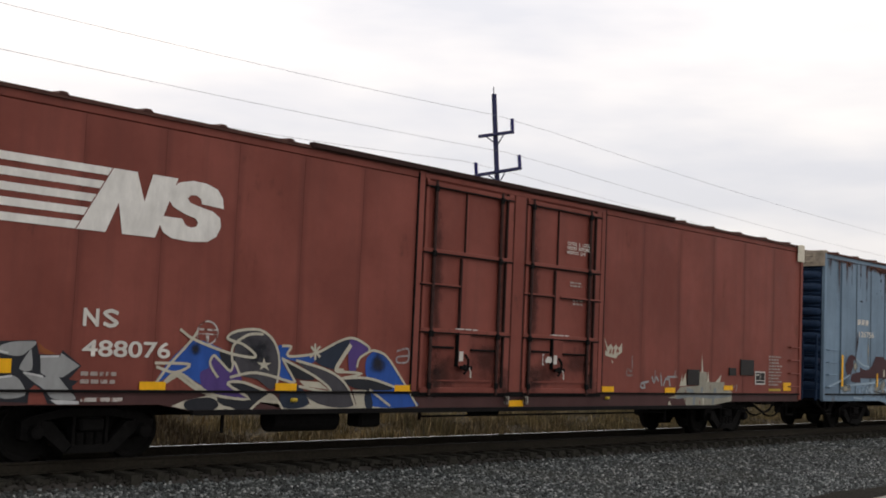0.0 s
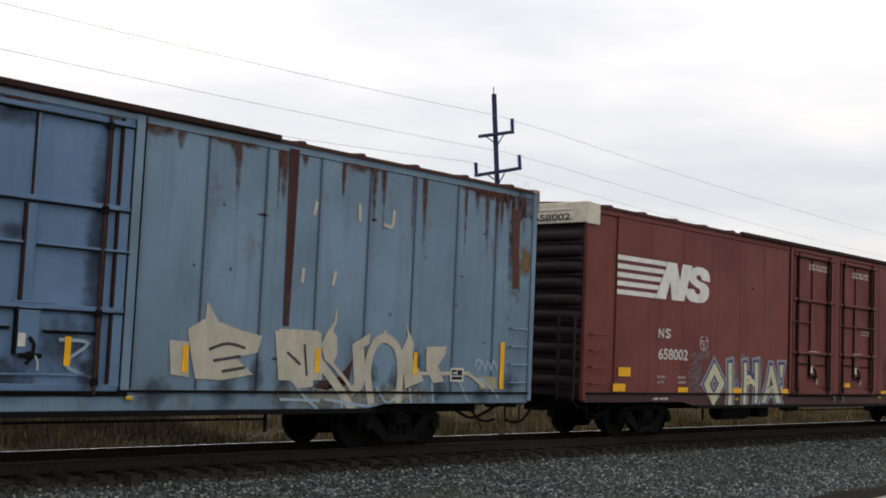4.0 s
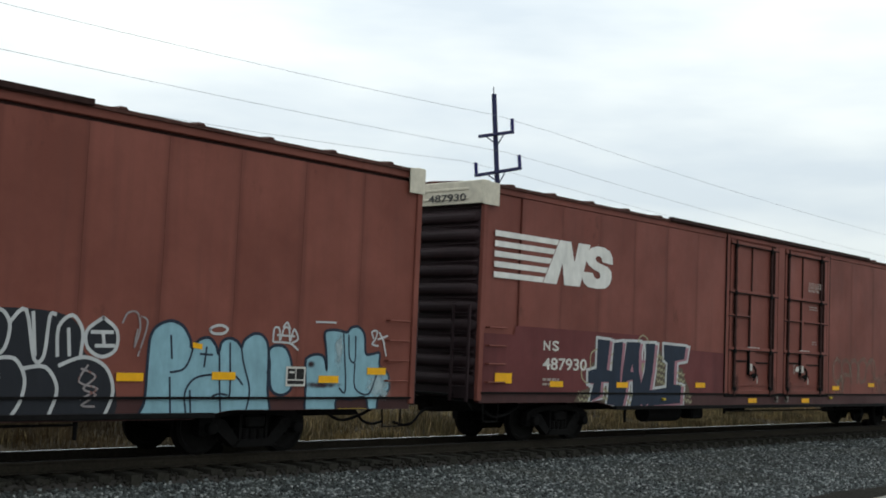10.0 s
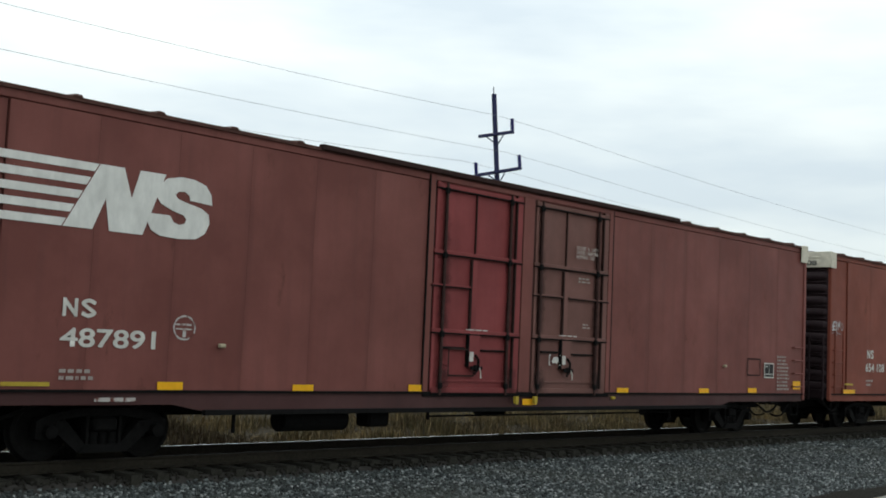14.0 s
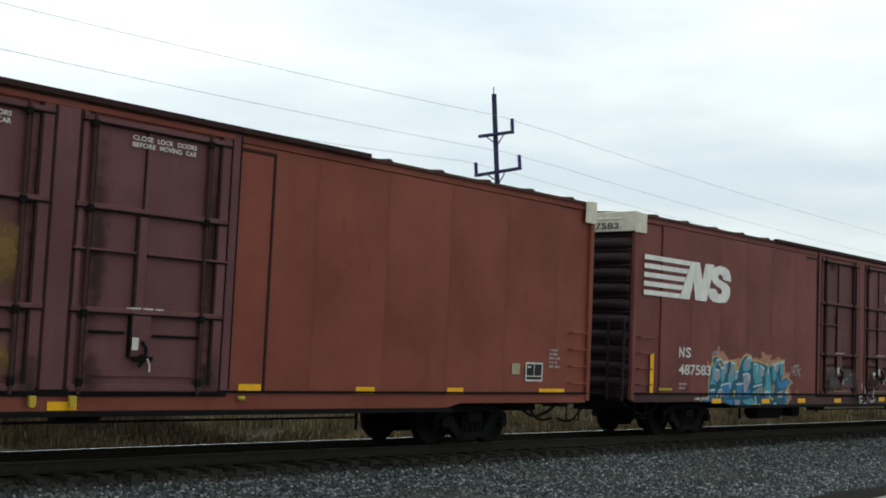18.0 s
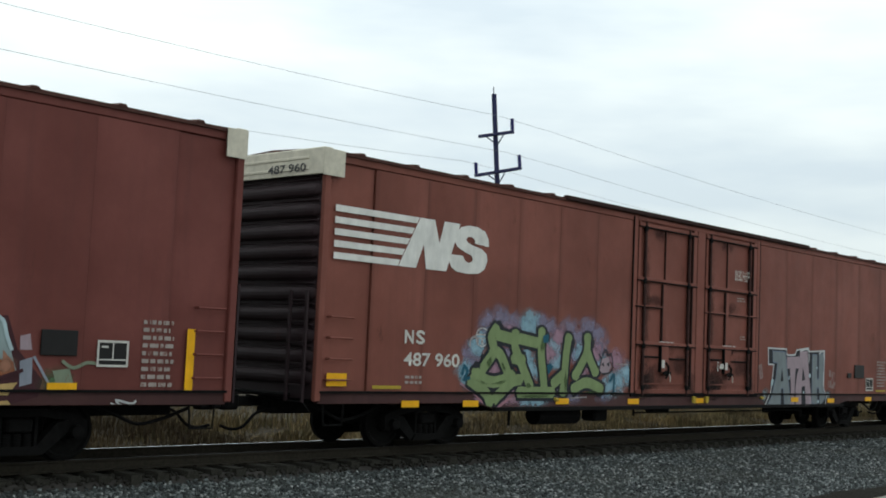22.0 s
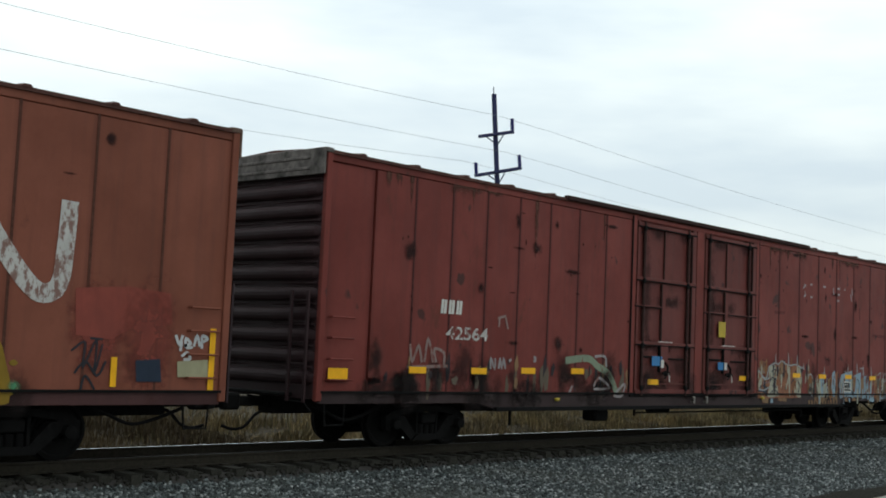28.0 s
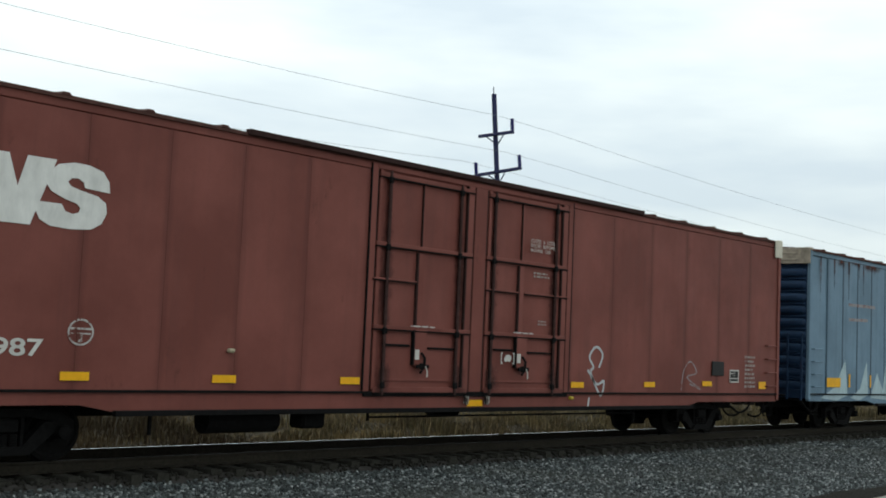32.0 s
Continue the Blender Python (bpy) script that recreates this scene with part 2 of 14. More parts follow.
def ribbon(bm, pts, w, closed=False):
    """A painted line of even width with mitred joints."""
    n, y = len(pts), rise(bm)
    left, right = [], []
    for i in range(n):
        p, q, r = pts[i - 1] if (closed or i) else None, pts[i], pts[(i + 1) % n] if (closed or i < n - 1) else None
        dirs = []
        for a, b in ((p, q), (q, r)):
            if a is not None and b is not None:
                d = math.hypot(b[0] - a[0], b[1] - a[1]) or 1e-6
                dirs.append(((b[0] - a[0]) / d, (b[1] - a[1]) / d))
        d0, d1 = dirs[0], dirs[-1]
        nx, nz = -(d0[1] + d1[1]), d0[0] + d1[0]
        m = math.hypot(nx, nz)
        if m < 0.2:
            nx, nz, k = -d0[1], d0[0], 1.0
        else:
            nx, nz = nx / m, nz / m
            k = min(1.0 / max(nx * -d0[1] + nz * d0[0], 0.3), 1.7)
        h = w / 2 * k
        ex = 0.0 if closed or 0 < i < n - 1 else w * 0.3 * (-1 if i == 0 else 1)
        x, z = q[0] + d0[0] * ex, q[1] + d0[1] * ex
        left.append(bm.verts.new((x + nx * h, y, z + nz * h)))
        right.append(bm.verts.new((x - nx * h, y, z - nz * h)))
    for i in range(n if closed else n - 1):
        j = (i + 1) % n
        try:
            bm.faces.new((left[i], left[j], right[j], right[i]))
        except ValueError:
            pass


def smooth(pts, closed=False, steps=4):
    """Rounds a line of points."""
    n, out = len(pts), []
    for i in range(n if closed else n - 1):
        g = (lambda k: pts[k % n]) if closed else (lambda k: pts[min(max(k, 0), n - 1)])
        a, b, c, e = g(i - 1), g(i), g(i + 1), g(i + 2)
        for s in range(steps):
            w = s / steps
            out.append(tuple(q + 0.5 * w * (r - p + w * (2 * p - 5 * q + 4 * r - u + w * (3 * (q - r) + u - p))) for p, q, r, u in zip(a, b, c, e)))
    if not closed:
        out.append(pts[-1])
    return out


LAID = {}


def on_side(name, build, material, parent, layer=1, label=""):
    bm = bmesh.new()
    build(bm)
    for f in bm.faces:
        f.normal_update()
        if f.normal.y > 0:
            f.normal_flip()
    me = bpy.data.meshes.new(name)
    bm.to_mesh(me)
    bm.free()
    LAID[parent.name] = LAID.get(parent.name, 0) + 1
    return part(name, me, material, parent, (0, -HW - 0.004 - 0.003 * layer - 0.00002 * LAID[parent.name], 0), label)


def patch(name, x0, x1, z0, z1, material, parent, layer=1, label=""):
    key = ("patch", round(x1 - x0, 3), round(z1 - z0, 3))
    a, b = (x1 - x0) / 2, (z1 - z0) / 2
    me = mesh_from(key, lambda bm: box(bm, -a, a, -0.002, 0.002, -b, b))
    return part(name, me, material, parent, ((x0 + x1) / 2, -HW - 0.004 - 0.003 * layer, (z0 + z1) / 2), label)


def lettering(name, words, x0, x1, z0, z1, material, parent, layer=1, label=""):
    """Stencilled figures stretched to a box."""
    cu = bpy.data.curves.new(name, "FONT")
    cu.body = words
    cu.offset = 0.018
    tmp = bpy.data.objects.new(name, cu)
    scene.collection.objects.link(tmp)
    bpy.context.view_layer.update()
    me = bpy.data.meshes.new_from_object(tmp.evaluated_get(bpy.context.evaluated_depsgraph_get()))
    bpy.data.objects.remove(tmp)
    xs, ys = [v.co.x for v in me.vertices], [v.co.y for v in me.vertices]
    sx, sz = (x1 - x0) / (max(xs) - min(xs)), (z1 - z0) / (max(ys) - min(ys))
    for v in me.vertices:
        v.co = ((v.co.x - min(xs)) * sx, 0, (v.co.y - min(ys)) * sz)
    me.materials.clear()
    return part(name, me, material, parent, (x0, -HW - 0.004 - 0.003 * layer, z0), label)


def data_lines(name, x0, x1, z0, z1, rows, parent, material=None, seed=0, layer=1):
    """A block of small print too fine to read, as plain bars."""
    rnd = random.Random(seed)
    h, bars = (z1 - z0) / rows, []
    for r in range(rows):
        x, zt = x0, z1 - r * h
        end = x0 + (x1 - x0) * rnd.uniform(0.7, 1.0)
        while x < end - 0.02:
            w = min(rnd.uniform(0.05, 0.16), end - x)
            bars.append([(x, zt - h * 0.52), (x + w, zt - h * 0.52), (x + w, zt), (x, zt)])
            x += w + 0.035
    if rows > 3:
        return on_side(name, lambda bm: [flat(bm, q) for q in bars], material or WHITE, parent, layer, "unreadable white stencil print")
    for q in bars:
        on_side(name, lambda bm: flat(bm, q), material or WHITE, parent, layer, "unreadable white stencil print")


# ---------- the ground ----------
def ground_height(x, y):
    """Level by the camera, a ballast shoulder under the track, a low verge behind."""
    if y < 9.9:
        z = -0.62
    elif y < 15.75:
        z = -0.62 + (y - 9.9) / 5.85 * 0.22
    elif y < 15.9:
        z = -0.40 + (y - 15.75) / 0.15 * 0.13
    elif y < 19.3:
        z = -0.27
    elif y < 21.5:
        z = -0.26 - (y - 19.3) / 2.2 * 0.45
    elif y < 27:
        z = -0.71 + (y - 21.5) / 5.5 * 0.35
    else:
        z = -0.36
    return z


def build_ground():
    xs = [-3000, -400, -80] + [-20 + 2 * k for k in range(61)] + [160, 400, 3000]
    ys = [-3000, -300, -40, -8, 0, 4, 8, 9.7, 9.9] + [10.2 + 0.5 * k for k in range(10)] + [15.2, 15.75, 15.9, 18.4, 19.3, 20.4, 21.5, 23, 25, 27, 40, 120, 500, 3000]
    verts = [(x, y, ground_height(x, y) + (0.05 * noise.noise(Vector((x * 0.4, y * 0.7, 0))) if -30 < x < 110 and 10 < y < 40 else 0)) for y in ys for x in xs]
    n = len(xs)
    faces = [(j * n + i, j * n + i + 1, (j + 1) * n + i + 1, (j + 1) * n + i) for j in range(len(ys) - 1) for i in range(n - 1)]
    me = bpy.data.meshes.new("ground")
    me.from_pydata(verts, [], faces)
    for p in me.polygons:
        p.use_smooth = True
    tagged(part("ground", me, GROUND, None), "bare dusty ground beside the railway line", "ground", kind="structure")


build_ground()


# ---------- the track ----------
def rail_profile():
    return [(-0.07, -0.18), (0.07, -0.18), (0.07, -0.165), (0.012, -0.15), (0.012, -0.045), (0.036, -0.035), (0.036, -0.004), (-0.036, -0.004), (-0.036, -0.035), (-0.012, -0.045), (-0.012, -0.15), (-0.07, -0.165)]


def build_track():
    track = tagged(new("railway_track"), "single railway track, grimy brown rails on weathered wooden ties", "railway track", kind="structure")
    track.location = (0, TRACK_Y, 0)
    for side, lift in ((-1, 0.004), (1, 0.002)):
        def rail(bm):
            pr = rail_profile()
            a = [bm.verts.new((-60, y, z)) for y, z in pr]
            b = [bm.verts.new((420, y, z)) for y, z in pr]
            for i in range(len(pr)):
                j = (i + 1) % len(pr)
                bm.faces.new((a[i], a[j], b[j], b[i]))
        r = part("rail", mesh_from("rail", rail), RAIL_SIDE, track, (0, side * 0.7525, lift), "grimy brown steel rail")
        # the near rail's head is darker and rougher than the far one's
        part("running_surface", mesh_from("running_surface", lambda bm: box(bm, -60, 420, -0.020, 0.020, -0.004, 0.0)), RAIL_HEAD if side > 0 else RAIL_DARK, r, label="polished bright rail head" if side > 0 else "dark worn rail head")
    rnd = random.Random(4)
    ties = []
    for v in range(4):
        def tie(bm):
            box(bm, -0.115, 0.115, -1.36, 1.36, -0.23, 0.0, 0.015)
            for q in bm.verts:
                q.co += Vector((rnd.uniform(-0.012, 0.012), rnd.uniform(-0.03, 0.03), rnd.uniform(-0.012, 0.008)))
        ties.append(mesh_from(("tie", v), tie))
    for k in range(150):
        x = -4 + k * 0.52
        t = part("tie", ties[k % 4], TIE_WOOD, track, (x + rnd.uniform(-0.04, 0.04), rnd.uniform(-0.05, 0.05), -0.178))
        t.rotation_euler = (0, 0, rnd.uniform(-0.02, 0.02))
        if k < 110:
            part("tie_plate", mesh_from("tie_plate", lambda bm: box(bm, -0.09, 0.09, -0.17, 0.17, -0.01, 0.012)), RAIL_SIDE, track, (x, -0.7525, -0.172))


build_track()


DARK_ROD = dull("greasy_dark_rod", (0.056, 0.030, 0.027), 0.85, 8, 0.4)
FOOT = spray("scuffed_lock_foot_paint", (0.33, 0.31, 0.27), worn=0.6, under=(0.03, 0.02, 0.018))


# ---------- a freight car ----------
def door_leaf(car, x0, x1, paint, handle_paint, tag=True, wide=False, rods=(0.28, 0.43), stiffs=(-0.10, -0.19), shade_mat=None):
    """One plug door: recessed sheet, frame rails with painted underside shade, lock rods, crank and handle plate."""
    w, mid = x1 - x0, (x0 + x1) / 2
    shade_mat = shade_mat or SEAM
    door = crate("door", (w - 0.03, 0.06, 4.10), paint, car, (mid, -HW + 0.035, 3.16), "plug door with lock rods", 0.01)
    y = -0.045

    def put(name, dims, at, mat=paint, label="", soft=0.008):
        return crate(name, dims, mat, door, (at[0] - mid, at[1] + y, at[2] - 3.16), label, soft)
    for z, h, a, b in ((5.10, 0.075, x0 + 0.02, x1 - 0.02), (3.815, 0.075, x0 - 0.02, x1 - 0.02), (2.285, 0.075, x0 + 0.0, x1 - 0.02), (1.135, 0.10, x0 + 0.05, x1 - 0.05)):
        put("door_rail", (b - a, 0.08, h), ((a + b) / 2, -0.005, z))
        # dark strip that paints the shade under the rail
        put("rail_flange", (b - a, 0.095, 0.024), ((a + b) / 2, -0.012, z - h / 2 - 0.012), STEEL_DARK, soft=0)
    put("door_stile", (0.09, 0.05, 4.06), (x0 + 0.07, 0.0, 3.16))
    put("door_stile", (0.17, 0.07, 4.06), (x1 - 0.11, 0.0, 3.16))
    # dark strip in place of the shade beside the stile
    put("stile_edge", (0.035, 0.075, 4.04), (x1 - 0.215, -0.002, 3.16), shade_mat, soft=0)
    for k, x in enumerate((x0 + rods[0], x1 - rods[1])):
        part("lock_rod", mesh_from("lock_rod", lambda bm: tube(bm, [(0, 0, -2.12), (0, 0, 2.02)], 0.028, 8)), DARK_ROD, door, (x - mid, y - 0.055, 0), "grimy lock rod")
        for z in (5.02, 3.76, 2.22, 1.22):
            part("rod_bracket", mesh_from("rod_bracket", lambda bm: box(bm, -0.06, 0.06, -0.03, 0.03, -0.07, 0.07, 0.025)), STEEL_DARK, door, (x - mid, y - 0.060, z - 3.16))
        # dark strip drawn as the rod's shade on the sheet
        part("rod_shield", mesh_from("rod_shield", lambda bm: box(bm, -0.03, 0.03, -0.02, 0.02, -1.95, 1.95)), shade_mat, door, (x - mid + 0.045, y - 0.005, 0))
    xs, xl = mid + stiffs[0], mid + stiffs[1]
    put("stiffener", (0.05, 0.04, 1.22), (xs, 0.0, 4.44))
    # dark strips painted as the shaded side of both stiffeners
    put("stiffener_edge", (0.022, 0.045, 1.22), (xs - 0.035, 0.0, 4.44), shade_mat, soft=0)
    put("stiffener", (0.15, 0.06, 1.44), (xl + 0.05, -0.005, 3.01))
    put("stiffener_edge", (0.04, 0.065, 1.44), (xl - 0.045, -0.008, 3.01), shade_mat, soft=0)
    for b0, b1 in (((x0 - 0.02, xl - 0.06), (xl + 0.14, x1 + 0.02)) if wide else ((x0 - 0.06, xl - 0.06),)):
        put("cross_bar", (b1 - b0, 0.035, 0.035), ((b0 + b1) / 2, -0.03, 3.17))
        # dark lip painted as the shade under the bar
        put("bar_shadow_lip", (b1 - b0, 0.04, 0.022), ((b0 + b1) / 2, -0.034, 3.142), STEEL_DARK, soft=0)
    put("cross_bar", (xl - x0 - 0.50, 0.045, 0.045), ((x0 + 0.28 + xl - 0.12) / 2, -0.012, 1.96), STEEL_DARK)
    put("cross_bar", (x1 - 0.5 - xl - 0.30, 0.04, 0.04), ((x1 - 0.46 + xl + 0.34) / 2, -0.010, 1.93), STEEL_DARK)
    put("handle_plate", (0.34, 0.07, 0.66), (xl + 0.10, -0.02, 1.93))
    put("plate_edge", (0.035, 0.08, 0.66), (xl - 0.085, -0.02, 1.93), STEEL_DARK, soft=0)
    put("lower_lip", (w - 0.75, 0.03, 0.03), (mid, 0.0, 1.32), paint, soft=0)
    crank = part("door_crank", mesh_from("door_crank", lambda bm: (tube(bm, [(0, 0, 0.26), (0.05, -0.05, 0.16), (0.03, -0.06, -0.02), (-0.06, -0.05, -0.12)], 0.028, 6), lathe_at(bm, 0, -0.04, 0, 0.065), box(bm, -0.16, 0.18, -0.05, -0.02, -0.035, 0.035))), STEEL_DARK, door, (xl + 0.12 - mid, y - 0.06, 1.58 - 3.16), "black operating crank")
    part("crank_handle", mesh_from("crank_handle", lambda bm: tube(bm, [(0.05, 0, 0.05), (0.10, 0, -0.04), (0.10, 0, -0.15)], 0.014, 5)), WHITE, crank, (0.02, -0.06, -0.05), "bare bright crank handle")
    put("hook_bar", (0.66, 0.04, 0.030), (xl + 0.16, -0.03, 2.33), handle_paint)
    if tag:
        put("tag_plate", (0.11, 0.012, 0.19), (xl + 0.0, -0.065, 1.80), WHITE, "white tag plate", 0)
    return door


def lathe_at(bm, x, y, z, r):
    """A short round boss facing the side."""
    rings = [[bm.verts.new((x + r * s * math.cos(k * math.tau / 10), yy, z + r * s * math.sin(k * math.tau / 10))) for k in range(10)] for yy, s in ((y + 0.04, 1.0), (y - 0.02, 0.9))]
    for k in range(10):
        bm.faces.new((rings[0][k], rings[0][(k + 1) % 10], rings[1][(k + 1) % 10], rings[1][k]))
    bm.faces.new(rings[1])


def side_frame_mesh(bm):
    ring = [(-1.12, 0.36), (-1.12, 0.62), (-0.95, 0.70), (-0.45, 0.80), (0.45, 0.80), (0.95, 0.70), (1.12, 0.62), (1.12, 0.36), (0.98, 0.34), (0.82, 0.46), (0.42, 0.14), (-0.42, 0.14), (-0.82, 0.46), (-0.98, 0.34)]
    slab(bm, ring[:1] + ring[1:3] + [(-0.80, 0.62), (-0.82, 0.46), (-0.98, 0.34)], -0.07, 0.07)
    slab(bm, [(0.80, 0.62), (0.95, 0.70), (1.12, 0.62), (1.12, 0.36), (0.98, 0.34), (0.82, 0.46)], -0.07, 0.07)
    slab(bm, [(-0.95, 0.70), (-0.45, 0.80), (0.45, 0.80), (0.95, 0.70), (0.80, 0.62), (0.40, 0.68), (-0.40, 0.68), (-0.80, 0.62)], -0.08, 0.08)
    slab(bm, [(-0.82, 0.46), (-0.80, 0.62), (-0.62, 0.60), (-0.30, 0.26), (-0.42, 0.14)], -0.08, 0.08)
    slab(bm, [(0.82, 0.46), (0.42, 0.14), (0.30, 0.26), (0.62, 0.60), (0.80, 0.62)], -0.08, 0.08)
    slab(bm, [(-0.42, 0.14), (-0.30, 0.26), (0.30, 0.26), (0.42, 0.14)], -0.13, 0.13)
    for x in (-0.30, 0.26):
        box(bm, x, x + 0.05, -0.08, 0.08, 0.26, 0.70)


def wheelset_mesh(bm):
    prof = [(-0.82, 0.40), (-0.80, 0.455), (-0.70, 0.460), (-0.69, 0.490), (-0.665, 0.490), (-0.66, 0.38), (-0.70, 0.36), (-0.70, 0.17), (-0.62, 0.14), (-0.62, 0.085)]
    full = [(-1.08, 0.07), (-0.84, 0.075), (-0.84, 0.14), (-0.78, 0.17), (-0.775, 0.36)] + prof + [(-y, r) for y, r in reversed(prof)] + [(0.775, 0.36), (0.78, 0.17), (0.84, 0.14), (0.84, 0.075), (1.08, 0.07)]
    lathe(bm, full, 28)


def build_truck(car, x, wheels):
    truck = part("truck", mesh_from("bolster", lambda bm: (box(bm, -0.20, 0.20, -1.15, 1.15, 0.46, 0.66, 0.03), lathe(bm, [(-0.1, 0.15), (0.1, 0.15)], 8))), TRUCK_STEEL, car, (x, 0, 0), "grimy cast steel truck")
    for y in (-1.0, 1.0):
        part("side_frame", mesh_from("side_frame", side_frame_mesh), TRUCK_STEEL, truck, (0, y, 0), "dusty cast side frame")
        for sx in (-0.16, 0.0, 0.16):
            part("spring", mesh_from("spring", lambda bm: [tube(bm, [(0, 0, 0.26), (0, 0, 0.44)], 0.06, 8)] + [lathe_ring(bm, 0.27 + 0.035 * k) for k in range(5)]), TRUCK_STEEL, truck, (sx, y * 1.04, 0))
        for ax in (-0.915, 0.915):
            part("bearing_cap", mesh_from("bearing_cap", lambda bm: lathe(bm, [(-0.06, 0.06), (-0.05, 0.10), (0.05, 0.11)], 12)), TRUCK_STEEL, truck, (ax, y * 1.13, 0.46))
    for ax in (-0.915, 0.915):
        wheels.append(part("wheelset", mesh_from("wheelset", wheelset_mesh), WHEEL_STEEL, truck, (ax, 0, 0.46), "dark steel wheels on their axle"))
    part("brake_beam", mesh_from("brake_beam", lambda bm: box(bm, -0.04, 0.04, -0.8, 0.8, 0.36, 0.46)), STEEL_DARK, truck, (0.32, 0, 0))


def lathe_ring(bm, z, r=0.075, n=10):
    a = [bm.verts.new((r * math.cos(k * math.tau / n), r * math.sin(k * math.tau / n), z)) for k in range(n)]
    b = [bm.verts.new((r * math.cos(k * math.tau / n), r * math.sin(k * math.tau / n), z + 0.02)) for k in range(n)]
    bm.faces.new(a[::-1]), bm.faces.new(b)
    for k in range(n):
        bm.faces.new((a[k], a[(k + 1) % n], b[(k + 1) % n], b[k]))


def end_rib_mesh(bm, deep=0.11, half=0.125, reach=1.47):
    """A pressed rib across the car's end: round in section, flattening out at both sides."""
    n, rows = 8, []
    for y, s in ((-reach, 0.12), (-reach + 0.10, 0.75), (-reach + 0.32, 1.0), (reach - 0.32, 1.0), (reach - 0.10, 0.75), (reach, 0.12)):
        rows.append([bm.verts.new((-deep * s * math.sin(k * math.pi / (n - 1)) ** 0.8 - 0.001, y, half * (0.5 + 0.5 * s) * math.cos(k * math.pi / (n - 1)))) for k in range(n)])
    for a, b in zip(rows, rows[1:]):
        for k in range(n - 1):
            bm.faces.new((a[k], a[k + 1], b[k + 1], b[k]))
    bm.faces.new(rows[0]), bm.faces.new(rows[-1][::-1])


def end_dart_mesh(bm):
    """A slim ridge between two ribs, tapering towards the middle of the end."""
    for d in (-1, 1):
        a = [bm.verts.new(p) for p in ((0, d * 1.45, -0.035), (-0.045, d * 1.42, 0.0), (0, d * 1.45, 0.035))]
        b = [bm.verts.new(p) for p in ((0, d * 0.15, -0.008), (-0.008, d * 0.15, 0.0), (0, d * 0.15, 0.008))]
        bm.faces.new((a[0], a[1], b[1], b[0])), bm.faces.new((a[1], a[2], b[2], b[1])), bm.faces.new(a), bm.faces.new(b)


def sill_mesh(bm):
    slab(bm, [(-HL, 1.10), (-HL, 0.88), (-8.75, 0.88), (-8.0, 0.74), (8.0, 0.74), (8.75, 0.88), (HL, 0.88), (HL, 1.10)], -0.05, 0.05)


def roof_mesh(bm):
    sec = [(-1.60, EAVE - 0.03), (-1.60, EAVE + 0.03), (-0.8, EAVE + 0.10), (0, EAVE + 0.14), (0.8, EAVE + 0.10), (1.60, EAVE + 0.03), (1.60, EAVE - 0.03)]
    a = [bm.verts.new((-HL - 0.02, y, z)) for y, z in sec]
    b = [bm.verts.new((HL + 0.02, y, z)) for y, z in sec]
    bm.faces.new(a), bm.faces.new(b[::-1])
    for i in range(len(sec)):
        j = (i + 1) % len(sec)
        bm.faces.new((a[i], b[i], b[j], a[j]))


def roof_rib_mesh(bm):
    for y0, z0, y1, z1 in ((-1.615, 0.0, 0.0, 0.11), (0.0, 0.11, 1.615, 0.0)):
        v = [bm.verts.new(p) for p in ((-0.09, y0, z0 + 0.0), (0.09, y0, z0 + 0.0), (0.09, y1, z1), (-0.09, y1, z1), (-0.05, y0, z0 + 0.042), (0.05, y0, z0 + 0.042), (0.05, y1, z1 + 0.042), (-0.05, y1, z1 + 0.042))]
        for q in ((0, 1, 2, 3), (4, 7, 6, 5), (0, 4, 5, 1), (1, 5, 6, 2), (2, 6, 7, 3), (3, 7, 4, 0)):
            bm.faces.new([v[i] for i in q])


def coupler_mesh(bm):
    box(bm, -0.62, 0.0, -0.09, 0.09, -0.09, 0.09, 0.02)
    box(bm, -0.95, -0.60, -0.17, 0.06, -0.15, 0.15, 0.04)
    box(bm, -1.0, -0.80, 0.04, 0.18, -0.13, 0.13, 0.04)


def rung_mesh(bm):
    tube(bm, [(-0.27, 0.10, 0.0), (-0.27, 0.0, 0.0), (0.27, 0.0, 0.0), (0.27, 0.10, 0.0)], 0.019, 5)


